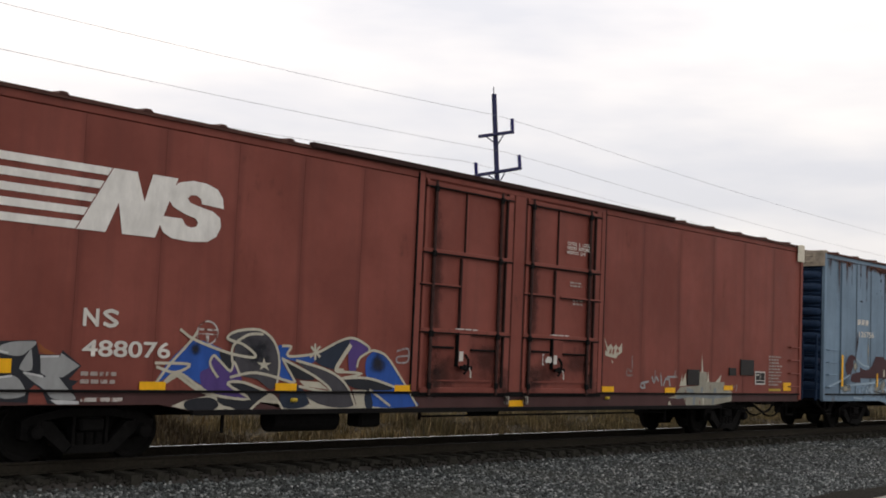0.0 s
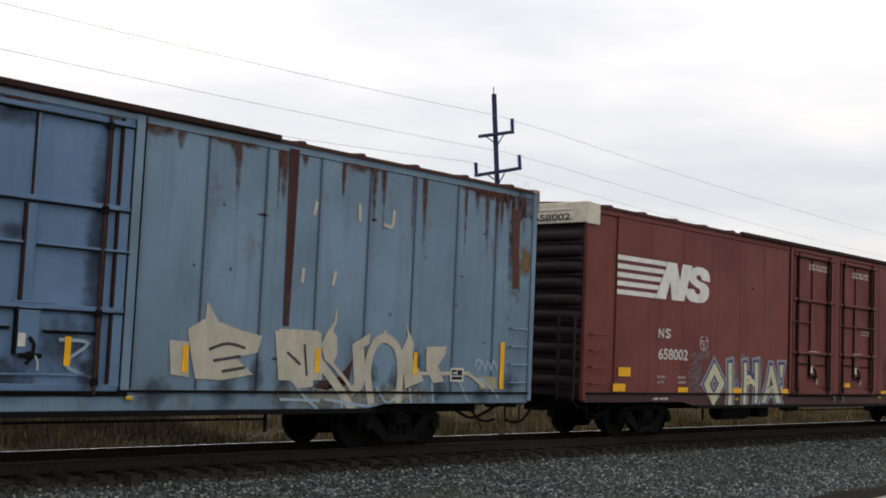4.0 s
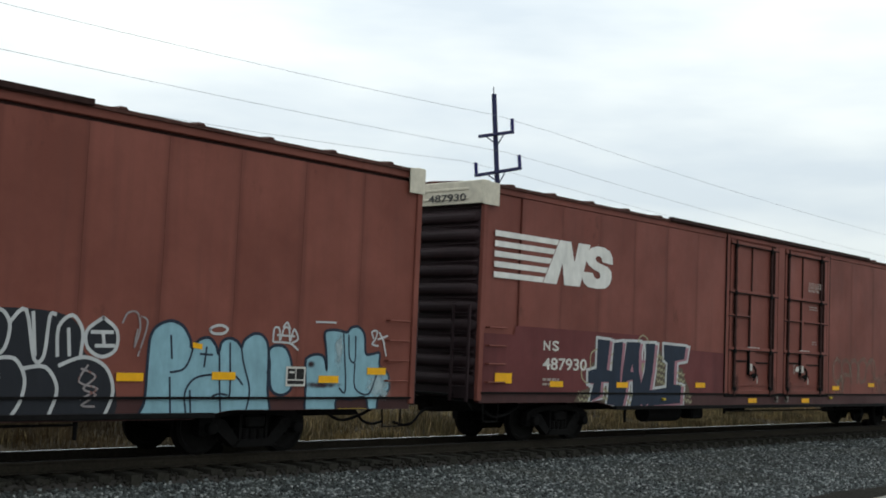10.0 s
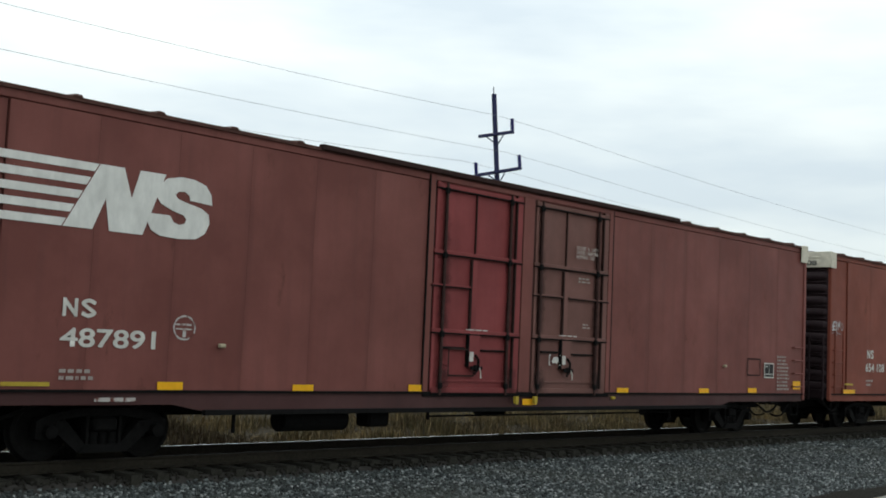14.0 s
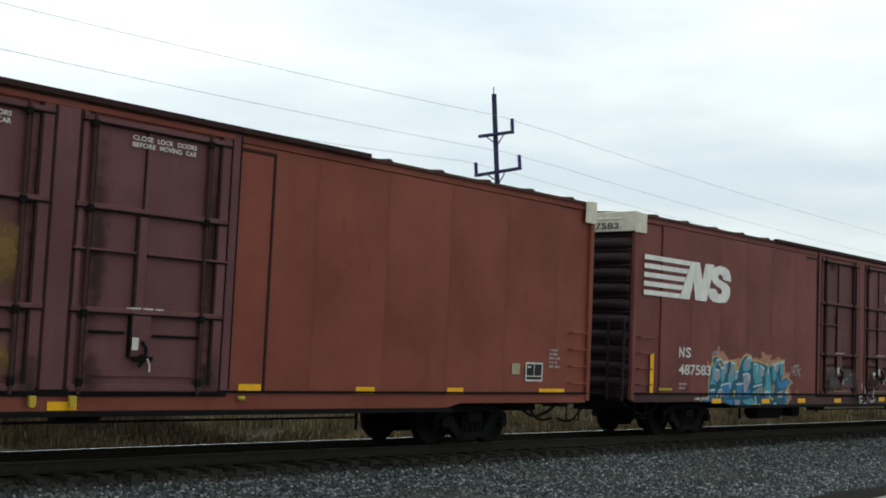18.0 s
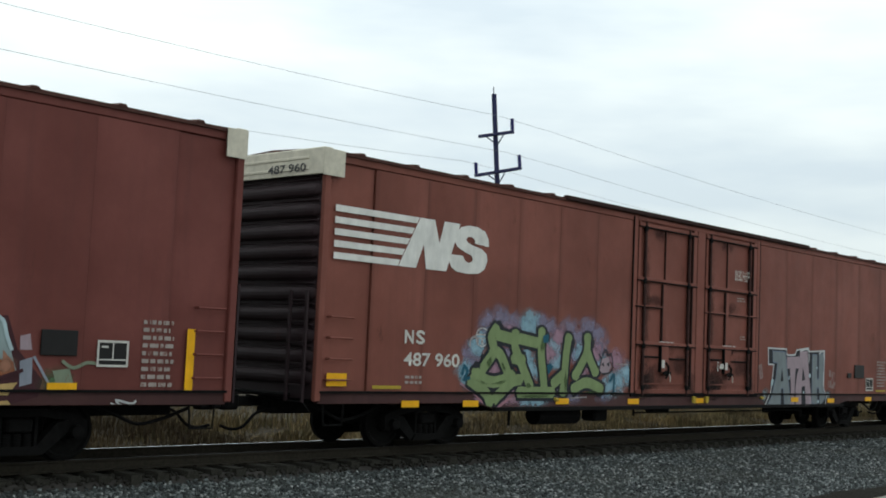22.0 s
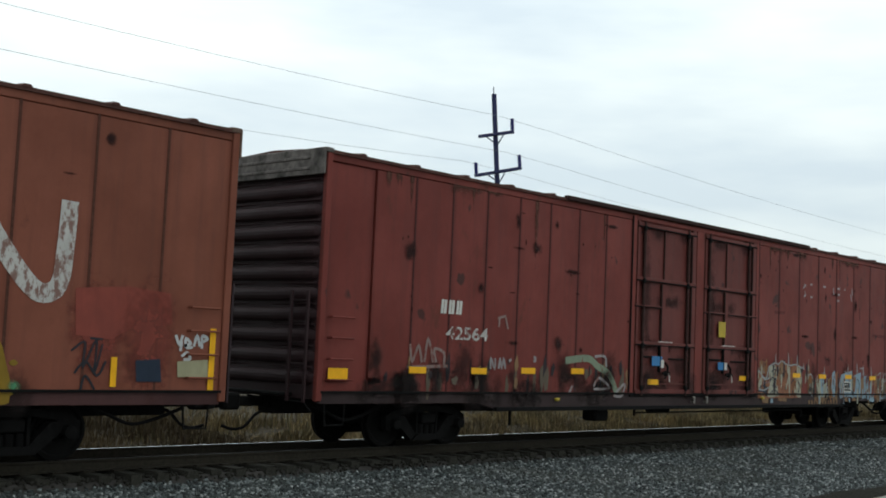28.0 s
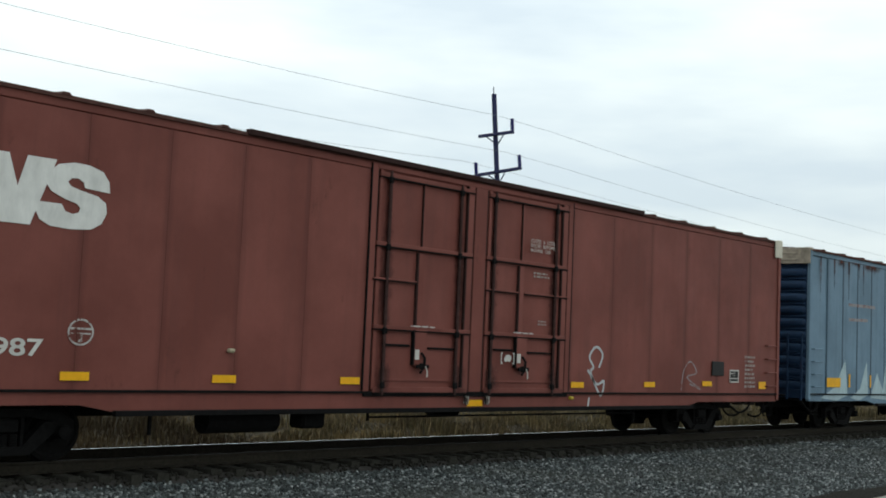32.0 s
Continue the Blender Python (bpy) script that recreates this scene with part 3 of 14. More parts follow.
def boxcar(label, centre, paint, doors=None, roof=None, end=None, sill=None, breaks=6, step_right=False, cap=CAP_WHITE, narrow=False, seam=None, door_mid=-0.02, handle=None, flush=False, tank=True, patch_wide=0.44, ladder=False, flank=False, seam_line=0.003, drop=0.0, tail=0.0, yellow_feet=False, post=None):
    """A long high-cube boxcar with double plug doors."""
    car = tagged(new("boxcar"), label, "boxcar", "freight train")
    doors, roof, end, sill, handle = doors or (paint, paint), roof or ROOF_DARK, end or paint, sill or paint, handle or WHITE_WORN
    part("core", mesh_from("core", lambda bm: box(bm, -HL + 0.06, HL - 0.06, -HW + 0.07, HW - 0.07, 0.98, EAVE - 0.05)), seam or SEAM, car, label="dark inner wall behind the seams")
    d0, d1, d2, d3 = door_mid - 2.98, door_mid - 0.27, door_mid + 0.16, door_mid + 2.90
    # wall panels on the near side
    for a, b, left in ((-HL, d0 - 0.19, True), (d3 + 0.19, HL, False)):
        first = [a] if not left else [a, a + 1.18]
        lo = first[-1]
        hi = b if (left or not step_right) else b - 1.18
        n = breaks
        xs = first[:-1] + [lo + (hi - lo) * k / n for k in range(n + 1)] + ([b] if hi != b else [])
        for p, q in zip(xs, xs[1:]):
            at_end = (left and p == xs[0]) or (not left and step_right and q == xs[-1])
            y = -HW + 0.045 + (0.035 if at_end else 0.0)
            crate("wall_panel", (q - p - (0.045 if at_end else 0.002 if flush else seam_line), 0.09, EAVE - 0.17 - 1.09), paint, car, ((p + q) / 2, y, (EAVE - 0.17 + 1.09) / 2), soft=0.0012 if flush else 0.002)
            if narrow and not at_end:
                part("panel_seam", mesh_from("panel_seam", lambda bm: box(bm, -0.022, 0.022, -0.006, 0.03, 1.1, EAVE - 0.05)), seam or SEAM, car, (q, -HW, 0), "grimy raised seam")
    part("far_wall", mesh_from("far_wall", lambda bm: [box(bm, -HL, HL, HW - 0.08, HW, 0.9, EAVE - 0.04)] + [box(bm, x - 0.03, x + 0.03, HW, HW + 0.03, 1.0, EAVE - 0.06) for x in range(-12, 13)]), paint, car)
    # door opening: posts, tracks and the two leaves
    for x, w in ((d0 - 0.10, 0.16), ((d1 + d2) / 2, d2 - d1 - 0.06), (d3 + 0.10, 0.16)):
        crate("door_post", (w, 0.10, EAVE - 1.12), post or paint, car, (x, -HW + 0.02, (EAVE + 1.08) / 2), soft=0.01)
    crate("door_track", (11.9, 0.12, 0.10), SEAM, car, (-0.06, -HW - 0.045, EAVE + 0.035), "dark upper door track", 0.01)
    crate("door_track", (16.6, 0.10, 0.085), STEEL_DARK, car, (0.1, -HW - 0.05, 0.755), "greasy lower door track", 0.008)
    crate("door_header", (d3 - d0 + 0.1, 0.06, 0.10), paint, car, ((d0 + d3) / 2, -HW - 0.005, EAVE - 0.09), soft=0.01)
    # black strips stand in for the shade of the gaps around the doors
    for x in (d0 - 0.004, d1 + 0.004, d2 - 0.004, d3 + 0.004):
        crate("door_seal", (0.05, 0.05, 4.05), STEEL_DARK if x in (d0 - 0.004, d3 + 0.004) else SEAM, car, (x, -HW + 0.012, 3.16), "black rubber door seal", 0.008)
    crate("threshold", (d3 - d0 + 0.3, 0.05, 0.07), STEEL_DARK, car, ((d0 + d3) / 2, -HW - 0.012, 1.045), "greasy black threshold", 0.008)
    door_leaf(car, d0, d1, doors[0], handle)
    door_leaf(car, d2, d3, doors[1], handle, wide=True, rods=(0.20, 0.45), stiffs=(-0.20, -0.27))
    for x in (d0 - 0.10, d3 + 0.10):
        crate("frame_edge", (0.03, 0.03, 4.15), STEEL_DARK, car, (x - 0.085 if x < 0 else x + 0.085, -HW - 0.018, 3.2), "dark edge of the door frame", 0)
    if flank:
        for x, a, b in ((d0 - 0.22, d0 - 0.95, d0 - 0.22), (d3 + 0.93, d3 + 0.16, d3 + 0.93)):
            crate("flank_seam", (0.05, 0.03, 4.02), SEAM, car, (x, -HW - 0.006, 3.08), "dark seam beside the doors", 0.006)
            crate("flank_seam", (b - a, 0.03, 0.05), SEAM, car, ((a + b) / 2, -HW - 0.004, 5.07))
    for x in (d1 - 0.10, d2 + 0.10):
        part("lock_foot", mesh_from("lock_foot", lambda bm: slab(bm, [(-0.05, 0.0), (0.05, 0.0), (0.06, -0.10), (0.03, -0.17), (-0.04, -0.15)], -0.03, 0.03)), YELLOW_LINE if yellow_feet else FOOT, car, (x, -HW - 0.09, 1.02), "scuffed lock foot")
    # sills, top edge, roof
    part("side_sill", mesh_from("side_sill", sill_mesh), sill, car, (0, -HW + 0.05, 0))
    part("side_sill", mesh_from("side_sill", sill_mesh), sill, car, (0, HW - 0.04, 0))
    crate("top_chord", (2 * HL, 0.10, 0.20), paint, car, (0, -HW + 0.042, EAVE - 0.06), soft=0.015)
    crate("sill_lip", (2 * HL, 0.07, 0.04), STEEL_DARK, car, (0, -HW - 0.01, 1.085))
    part("roof", mesh_from("roof", roof_mesh), roof, car, label="grimy ribbed steel roof")
    for k in range(18):
        x = -HL + 0.75 + k * 1.43
        part("roof_rib", mesh_from("roof_rib", roof_rib_mesh), roof, car, (x, 0, EAVE + 0.025))
    # ends
    for sgn in (1, -1):
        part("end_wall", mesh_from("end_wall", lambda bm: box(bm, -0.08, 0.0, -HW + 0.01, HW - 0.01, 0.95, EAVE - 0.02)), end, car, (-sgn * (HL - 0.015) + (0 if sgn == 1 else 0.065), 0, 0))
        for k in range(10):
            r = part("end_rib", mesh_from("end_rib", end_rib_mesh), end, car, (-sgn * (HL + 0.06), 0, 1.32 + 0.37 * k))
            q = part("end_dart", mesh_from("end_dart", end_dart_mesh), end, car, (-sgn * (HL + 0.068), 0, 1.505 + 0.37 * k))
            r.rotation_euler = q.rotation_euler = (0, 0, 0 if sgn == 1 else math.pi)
        crate("end_walkway", (0.30, 1.7, 0.05), STEEL_DARK, car, (-sgn * (HL + 0.24), -0.1, 1.02), "dark crossover step", 0.01)
        for s in (-1, 1):
            part("corner_post", mesh_from("corner_post", lambda bm: box(bm, -0.07, 0.07, -0.05, 0.05, 0.92, EAVE, 0.015)), paint, car, (-sgn * (HL + 0.03), s * (HW - 0.01), 0))
        if cap is not None:
            part("end_cap", mesh_from("end_cap", lambda bm: box(bm, -0.02, 0.02, -HW - 0.06, HW + 0.06, EAVE - 0.42, EAVE + 0.05, 0.008)), cap, car, (-sgn * (HL + (0.17 if sgn == 1 else 0.11)), 0, 0), "dirty white end band")
            part("cap_lip", mesh_from("cap_lip", lambda bm: box(bm, -0.10, 0.10, -HW - 0.055, HW + 0.055, EAVE - 0.02, EAVE + 0.06, 0.008)), cap, car, (-sgn * (HL + (0.068 if sgn == 1 else 0.008)), 0, 0))
            for z in (EAVE - 0.30, EAVE - 0.11):
                crate("cap_rib", (0.02, 2.5, 0.055), cap, car, (-sgn * (HL + (0.196 if sgn == 1 else 0.136)), 0.02, z), soft=0.018)
            if not narrow:
                crate("corner_cap", (patch_wide if sgn == 1 else 0.40, 0.02, 0.47), cap, car, (-sgn * (HL + 0.18 - patch_wide / 2) if sgn == 1 else HL - 0.10, -HW - 0.063, EAVE - 0.20), "dirty white corner patch")
        for k in range(4):
            part("grab_iron", mesh_from("rung", rung_mesh), paint, car, (-sgn * (HL - 0.42), -HW - 0.09, 1.30 + 0.37 * k))
        if ladder and sgn == 1:
            for dx in (-0.29, 0.29):
                crate("side_stile", (0.04, 0.05, 1.9), paint, car, (-HL + 0.42 + dx, -HW - 0.085, 2.06), "grimy ladder stile", 0.01)
        for y in (-1.42, -0.98):
            part("ladder_stile", mesh_from("ladder_stile", lambda bm: box(bm, -0.02, 0.02, -0.03, 0.03, 0.9, 2.85)), end, car, (-sgn * (HL + 0.24), y, 0))
        for k in range(5):
            part("ladder_rung", mesh_from("ladder_rung", lambda bm: tube(bm, [(0, -0.22, 0), (0, 0.22, 0)], 0.014, 5)), end, car, (-sgn * (HL + 0.24), -1.2, 1.2 + 0.37 * k))
        c = part("coupler", mesh_from("coupler", coupler_mesh), TRUCK_STEEL, car, (-sgn * HL, 0, 0.84), "rusty knuckle coupler")
        h = part("air_hose", mesh_from("air_hose", lambda bm: tube(bm, smooth([(0.1, -0.35, 0.72), (-0.35, -0.36, 0.66), (-0.62, -0.33, 0.42), (-0.80, -0.22, 0.36), (-0.96, -0.10, 0.42)]), 0.028, 7)), STEEL_DARK, car, (-sgn * HL, 0, 0), "black rubber air hose")
        u = part("uncoupling_lever", mesh_from("uncoupling_lever", lambda bm: tube(bm, [(-0.12, -1.5, 0.74), (-0.22, -1.42, 0.90), (-0.22, -0.4, 0.92), (-0.5, -0.2, 0.96)], 0.017, 6)), TRUCK_STEEL, car, (-sgn * HL, 0, 0))
        s = part("stirrup_step", mesh_from("stirrup_step", lambda bm: tube(bm, [(-0.25, 0, 0.9), (-0.22, 0, 0.50), (0.22, 0, 0.50), (0.25, 0, 0.9)], 0.02, 6)), TRUCK_STEEL, car, (-sgn * (HL - 0.42), -HW + 0.04, 0))
        if sgn == -1:
            for o in (c, h, u):
                o.rotation_euler = (0, 0, math.pi)
        pipe = part("brake_pipe", mesh_from("brake_pipe", lambda bm: tube(bm, smooth([(0.2, -1.1, 0.86), (0.6, -1.15, 0.70), (1.0, -1.15, 0.56), (1.5, -1.1, 0.64), (2.1, -0.9, 0.78)]), 0.03, 6)), TRUCK_STEEL, car, (-HL if sgn == 1 else HL - 2.35, 0, 0))
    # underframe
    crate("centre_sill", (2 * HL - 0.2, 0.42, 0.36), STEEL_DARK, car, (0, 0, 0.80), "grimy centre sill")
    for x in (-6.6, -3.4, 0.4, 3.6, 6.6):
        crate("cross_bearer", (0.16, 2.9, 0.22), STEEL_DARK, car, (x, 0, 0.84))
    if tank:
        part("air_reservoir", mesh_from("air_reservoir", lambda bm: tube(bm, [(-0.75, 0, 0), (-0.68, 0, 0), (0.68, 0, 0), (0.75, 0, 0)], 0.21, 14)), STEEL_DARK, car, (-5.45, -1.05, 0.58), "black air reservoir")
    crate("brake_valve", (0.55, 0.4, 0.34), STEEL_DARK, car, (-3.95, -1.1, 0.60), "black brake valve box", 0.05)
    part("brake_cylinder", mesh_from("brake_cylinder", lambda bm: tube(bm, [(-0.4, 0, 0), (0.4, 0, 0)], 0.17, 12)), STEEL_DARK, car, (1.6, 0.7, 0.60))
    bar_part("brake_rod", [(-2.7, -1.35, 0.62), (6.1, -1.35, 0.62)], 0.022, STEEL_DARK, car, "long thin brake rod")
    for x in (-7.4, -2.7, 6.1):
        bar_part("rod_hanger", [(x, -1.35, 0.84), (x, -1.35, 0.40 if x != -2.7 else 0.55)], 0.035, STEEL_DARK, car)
    wheels = []
    for x in (-9.65, 9.65):
        build_truck(car, x, wheels)
    fixed = ("truck", "coupler", "air_hose", "door", "door_post", "door_seal", "frame_edge", "flank_seam", "lock_foot", "grab_iron", "side_stile", "brake_pipe", "uncoupling_lever")
    long_ones = ("core", "far_wall", "side_sill", "top_chord", "sill_lip", "roof")
    for ob in car.children:
        kind = ob.name.split(".")[0]
        if kind not in fixed:
            ob.location.z -= drop if kind in ("side_sill", "sill_lip", "wall_panel", "threshold", "core") else drop * 0.45
        if tail and kind in long_ones:
            ob.scale.x, ob.location.x = 1 + tail / (2 * HL), tail / 2
        elif tail and kind == "wall_panel" and ob.location.x > HL - 1.2:
            half = max(v.co.x for v in ob.data.vertices)
            ob.scale.x, ob.location.x = 1 + tail / (2 * half), ob.location.x + tail / 2
        elif tail and ob.location.x > HL - 0.5 and kind not in ("grab_iron", "brake_pipe"):
            ob.location.x += tail
    CARS.append((car, centre, wheels))
    return car


CARS = []


# ---------- ballast, verge, far grass ----------
def stone_material():
    m, nt, ln, b = nodes_of("crushed_ballast_stone")
    geo = nt.new("ShaderNodeNewGeometry")
    r = nt.new("ShaderNodeValToRGB")
    r.color_ramp.elements[0].position, r.color_ramp.elements[0].color = 0.0, (0.012, 0.013, 0.014, 1)
    r.color_ramp.elements[1].position, r.color_ramp.elements[1].color = 1.0, (0.54, 0.55, 0.53, 1)
    for pos, col in ((0.35, (0.036, 0.044, 0.045, 1)), (0.6, (0.070, 0.080, 0.076, 1)), (0.8, (0.145, 0.165, 0.165, 1)), (0.93, (0.30, 0.32, 0.315, 1))):
        e = r.color_ramp.elements.new(pos)
        e.color = col
    ln.new(geo.outputs["Random Per Island"], r.inputs["Fac"])
    g = tex(nt, ln, "ShaderNodeTexNoise", 60, (1, 1, 1), 4)
    big = tex(nt, ln, "ShaderNodeTexNoise", 0.5, (1, 1, 1), 4)
    c = mixed(nt, ln, ramp(nt, ln, g.outputs["Fac"], 0.3, 0.7, (0, 0, 0, 1), (0.5, 0.5, 0.5, 1)), r.outputs["Color"], (0.06, 0.06, 0.06))
    c = mixed(nt, ln, ramp(nt, ln, big.outputs["Fac"], 0.45, 0.65, (0, 0, 0, 1), (0.4, 0.4, 0.4, 1)), c, (0.066, 0.066, 0.055))
    ln.new(c, b.inputs["Base Color"])
    b.inputs["Roughness"].default_value = 0.85
    b.inputs["Specular IOR Level"].default_value = 0.15
    return m


def scatter_stones(name, areas, label, material, seed, edge=1):
    """Loose angular stones, each a squeezed and skewed block."""
    rng = np.random.default_rng(seed)
    cube = np.array([(x, y, z) for x in (-1, 1) for y in (-1, 1) for z in (-1, 1)], float)
    quads = np.array(((0, 1, 3, 2), (4, 6, 7, 5), (0, 4, 5, 1), (2, 3, 7, 6), (0, 2, 6, 4), (1, 5, 7, 3)))
    vs, fs, base = [], [], 0
    for x0, x1, y0, y1, per, size in areas:
        n = int((x1 - x0) * (y1 - y0) * per)
        px, py = rng.uniform(x0, x1, n), rng.uniform(y0, y1, n)
        keep = edge * (py - 15.80) < 0
        px, py, n = px[keep], py[keep], int(keep.sum())
        pz = np.array([ground_height(a, b) for a, b in zip(px, py)])
        sz = size * rng.uniform(0.5, 1.25, (n, 1, 3)) * np.array((1, 1, 0.75))
        v = cube[None] * sz * rng.uniform(0.55, 1.0, (n, 8, 1))
        a, t = rng.uniform(0, math.tau, n), rng.uniform(-0.7, 0.7, n)
        ca, sa, ct, st = np.cos(a)[:, None], np.sin(a)[:, None], np.cos(t)[:, None], np.sin(t)[:, None]
        x, y, z = v[..., 0], v[..., 1], v[..., 2]
        y, z = y * ct - z * st, y * st + z * ct
        x, y = x * ca - y * sa, x * sa + y * ca
        lift = rng.uniform(-0.2, 0.9, n) * size
        v = np.stack((x + px[:, None], y + py[:, None], z + (pz + lift + 0.01)[:, None]), -1)
        vs.append(v.reshape(-1, 3))
        fs.append((quads[None] + (base + 8 * np.arange(n))[:, None, None]).reshape(-1, 4))
        base += 8 * n
    me = bpy.data.meshes.new(name)
    v, f = np.concatenate(vs), np.concatenate(fs)
    me.vertices.add(len(v))
    me.vertices.foreach_set("co", v.ravel())
    me.loops.add(f.size)
    me.loops.foreach_set("vertex_index", f.ravel().astype(np.int32))
    me.polygons.add(len(f))
    me.polygons.foreach_set("loop_start", np.arange(0, f.size, 4, dtype=np.int32))
    me.update(calc_edges=True)
    return tagged(part(name, me, material, None), label, "gravel", kind="stuff")


STONE = stone_material()
scatter_stones("ballast", [(4, 32, 10.15, 15.9, 470, 0.028), (32, 64, 10.5, 15.9, 190, 0.040)],
               "loose grey crushed stone beside the track", STONE, 3)
scatter_stones("oily_ballast", [(4, 40, 15.8, 18.6, 230, 0.030), (40, 75, 15.8, 18.6, 60, 0.045)], "oily dark stones between the ties", dull("oily_dark_stone", (0.026, 0.024, 0.020), 0.9, 25, 0.25), 4, -1)


def blade_field(name, label, material, areas, seed):
    rng = np.random.default_rng(seed)
    vs, n_all = [], 0
    for x0, x1, y0, y1, per, tall in areas:
        n = int((x1 - x0) * (y1 - y0) * per)
        px, py = rng.uniform(x0, x1, n), rng.uniform(y0, y1, n)
        tuft = np.array([noise.noise(Vector((a * 0.55, b * 0.8, 2.0))) for a, b in zip(px, py)])
        h = tall * (0.22 + 1.05 * np.clip(tuft + 0.35, 0, 1)) * rng.uniform(0.4, 1.2, n)
        z = np.array([ground_height(a, b) for a, b in zip(px, py)]) - 0.03
        a = rng.uniform(0, math.tau, n)
        lean = rng.uniform(0.05, 0.55, n) * h
        dx, dy = np.cos(a) * lean, np.sin(a) * lean
        w = rng.uniform(0.006, 0.016, n)
        wx, wy = -np.sin(a) * w, np.cos(a) * w
        p0 = np.stack((px - wx, py - wy, z), -1)
        p1 = np.stack((px + wx, py + wy, z), -1)
        p2 = np.stack((px + dx * 0.4 + wx * 0.8, py + dy * 0.4 + wy * 0.8, z + h * 0.6), -1)
        p3 = np.stack((px + dx * 0.4 - wx * 0.8, py + dy * 0.4 - wy * 0.8, z + h * 0.6), -1)
        p4 = np.stack((px + dx, py + dy, z + h * 0.95), -1)
        vs.append(np.stack((p0, p1, p2, p3, p4), 1).reshape(-1, 3))
        n_all += n
    v = np.concatenate(vs)
    k = 5 * np.arange(n_all)
    faces = [q for a in k.tolist() for q in ((a, a + 1, a + 2, a + 3), (a + 3, a + 2, a + 4))]
    me = bpy.data.meshes.new(name)
    me.from_pydata(v.tolist(), [], faces)
    return tagged(part(name, me, material, None), label, "grass", kind="stuff")


def grass_material(name="dry_winter_grass", old=0.0):
    """Mixed straw and brown blades; old ones are mostly dark brown."""
    m, nt, ln, b = nodes_of(name)
    geo = nt.new("ShaderNodeNewGeometry")
    r = nt.new("ShaderNodeValToRGB")
    r.color_ramp.elements[0].position, r.color_ramp.elements[0].color = 0.0, (0.040, 0.032, 0.018, 1)
    r.color_ramp.elements[1].position, r.color_ramp.elements[1].color = 1.0, (0.36, 0.28, 0.15, 1)
    for pos, col in ((0.3, (0.075, 0.060, 0.030, 1)), (0.55, (0.125, 0.095, 0.046, 1)), (0.75, (0.085, 0.085, 0.036, 1)), (0.85, (0.21, 0.16, 0.08, 1))):
        e = r.color_ramp.elements.new(pos)
        e.color = col
    ln.new(geo.outputs["Random Per Island"], r.inputs["Fac"])
    big = tex(nt, ln, "ShaderNodeTexNoise", 0.35, (1, 1, 1), 4)
    c = mixed(nt, ln, ramp(nt, ln, big.outputs["Fac"], 0.42, 0.6, (0, 0, 0, 1), (0.7, 0.7, 0.7, 1)), r.outputs["Color"], (0.052, 0.040, 0.024))
    # bleached ochre tufts between the dark ones
    pale = tex(nt, ln, "ShaderNodeTexNoise", 0.45, (1, 1, 1), 5, 0.6, "Object", 31)
    c = mixed(nt, ln, ramp(nt, ln, pale.outputs["Fac"], 0.50, 0.62, (0, 0, 0, 1), (0.65, 0.65, 0.65, 1)), c, mixed(nt, ln, 0.6, r.outputs["Color"], (0.32, 0.23, 0.10)))
    c = mixed(nt, ln, old, c, (0.030, 0.021, 0.013))
    ln.new(c, b.inputs["Base Color"])
    b.inputs["Roughness"].default_value = 0.8
    b.inputs["Specular IOR Level"].default_value = 0.1
    return m


blade_field("dry_grass", "dry brown winter grass behind the track", grass_material(), [(8, 11.6, 20.0, 24.0, 230, 0.50), (15.4, 46, 20.0, 24.0, 230, 0.50), (9, 13.4, 24, 27, 150, 0.60), (18.0, 60, 24, 27, 150, 0.60), (46, 90, 20.2, 27, 60, 0.60), (10, 60, 27, 36, 30, 0.7), (60, 110, 27, 36, 12, 0.6)], 8)
blade_field("dark_brush", "dark brown withered brush behind the track", grass_material("dark_winter_brush", 0.72), [(11.2, 16.4, 20.2, 23.0, 260, 0.52), (12.6, 18.2, 23.0, 27.5, 170, 0.80)], 12)
VERGE = dull("brown_matted_turf", (0.040, 0.031, 0.018), 0.95, 6, 0.5, 0.8, 0.05, big=0.5)

# dark soil edge and pale limestone road in front of the ballast
SOIL = dull("dark_damp_soil", (0.016, 0.0145, 0.0105), 0.95, 9, 0.5, 0.8, 0.04)
LIME = dull("pale_limestone_grit", (0.36, 0.34, 0.30), 0.95, 35, 0.35, 0.7, 0.02, big=0.8)


def strip(name, x0, x1, prof, material, label, category, skew=0.0):
    bm = bmesh.new()
    xs = [x0 + (x1 - x0) * k / 60 for k in range(61)]
    rows = [[bm.verts.new((x, y + skew * (x - 24) + 0.06 * noise.noise(Vector((x * 0.7, y, 1))), z + 0.02 * noise.noise(Vector((x * 1.3, y * 2, 4))))) for x in xs] for y, z in prof]
    for a, b in zip(rows, rows[1:]):
        for k in range(60):
            bm.faces.new((a[k], a[k + 1], b[k + 1], b[k]))
    me = bpy.data.meshes.new(name)
    bm.to_mesh(me)
    bm.free()
    return tagged(part(name, me, material, None), label, category, kind="structure")


strip("soil_edge", -70, 70, [(9.55, -0.62), (9.75, -0.565), (10.1, -0.55), (10.35, -0.57), (10.55, -0.62)], SOIL, "dark damp soil edge between road and ballast", "ground", 0.075)
strip("grass_verge", -10, 130, [(19.6, -0.30), (20.6, -0.50), (21.5, -0.66), (24, -0.50), (27, -0.31), (34, -0.28), (48, -0.28)], VERGE, "matted brown turf under dry grass behind the track", "verge")
strip("gravel_road", -70, 70, [(-4.0, -0.60), (0.0, -0.57), (6.0, -0.57), (9.3, -0.57), (9.6, -0.60)], LIME, "pale limestone gravel road beside the railway", "road", 0.075)


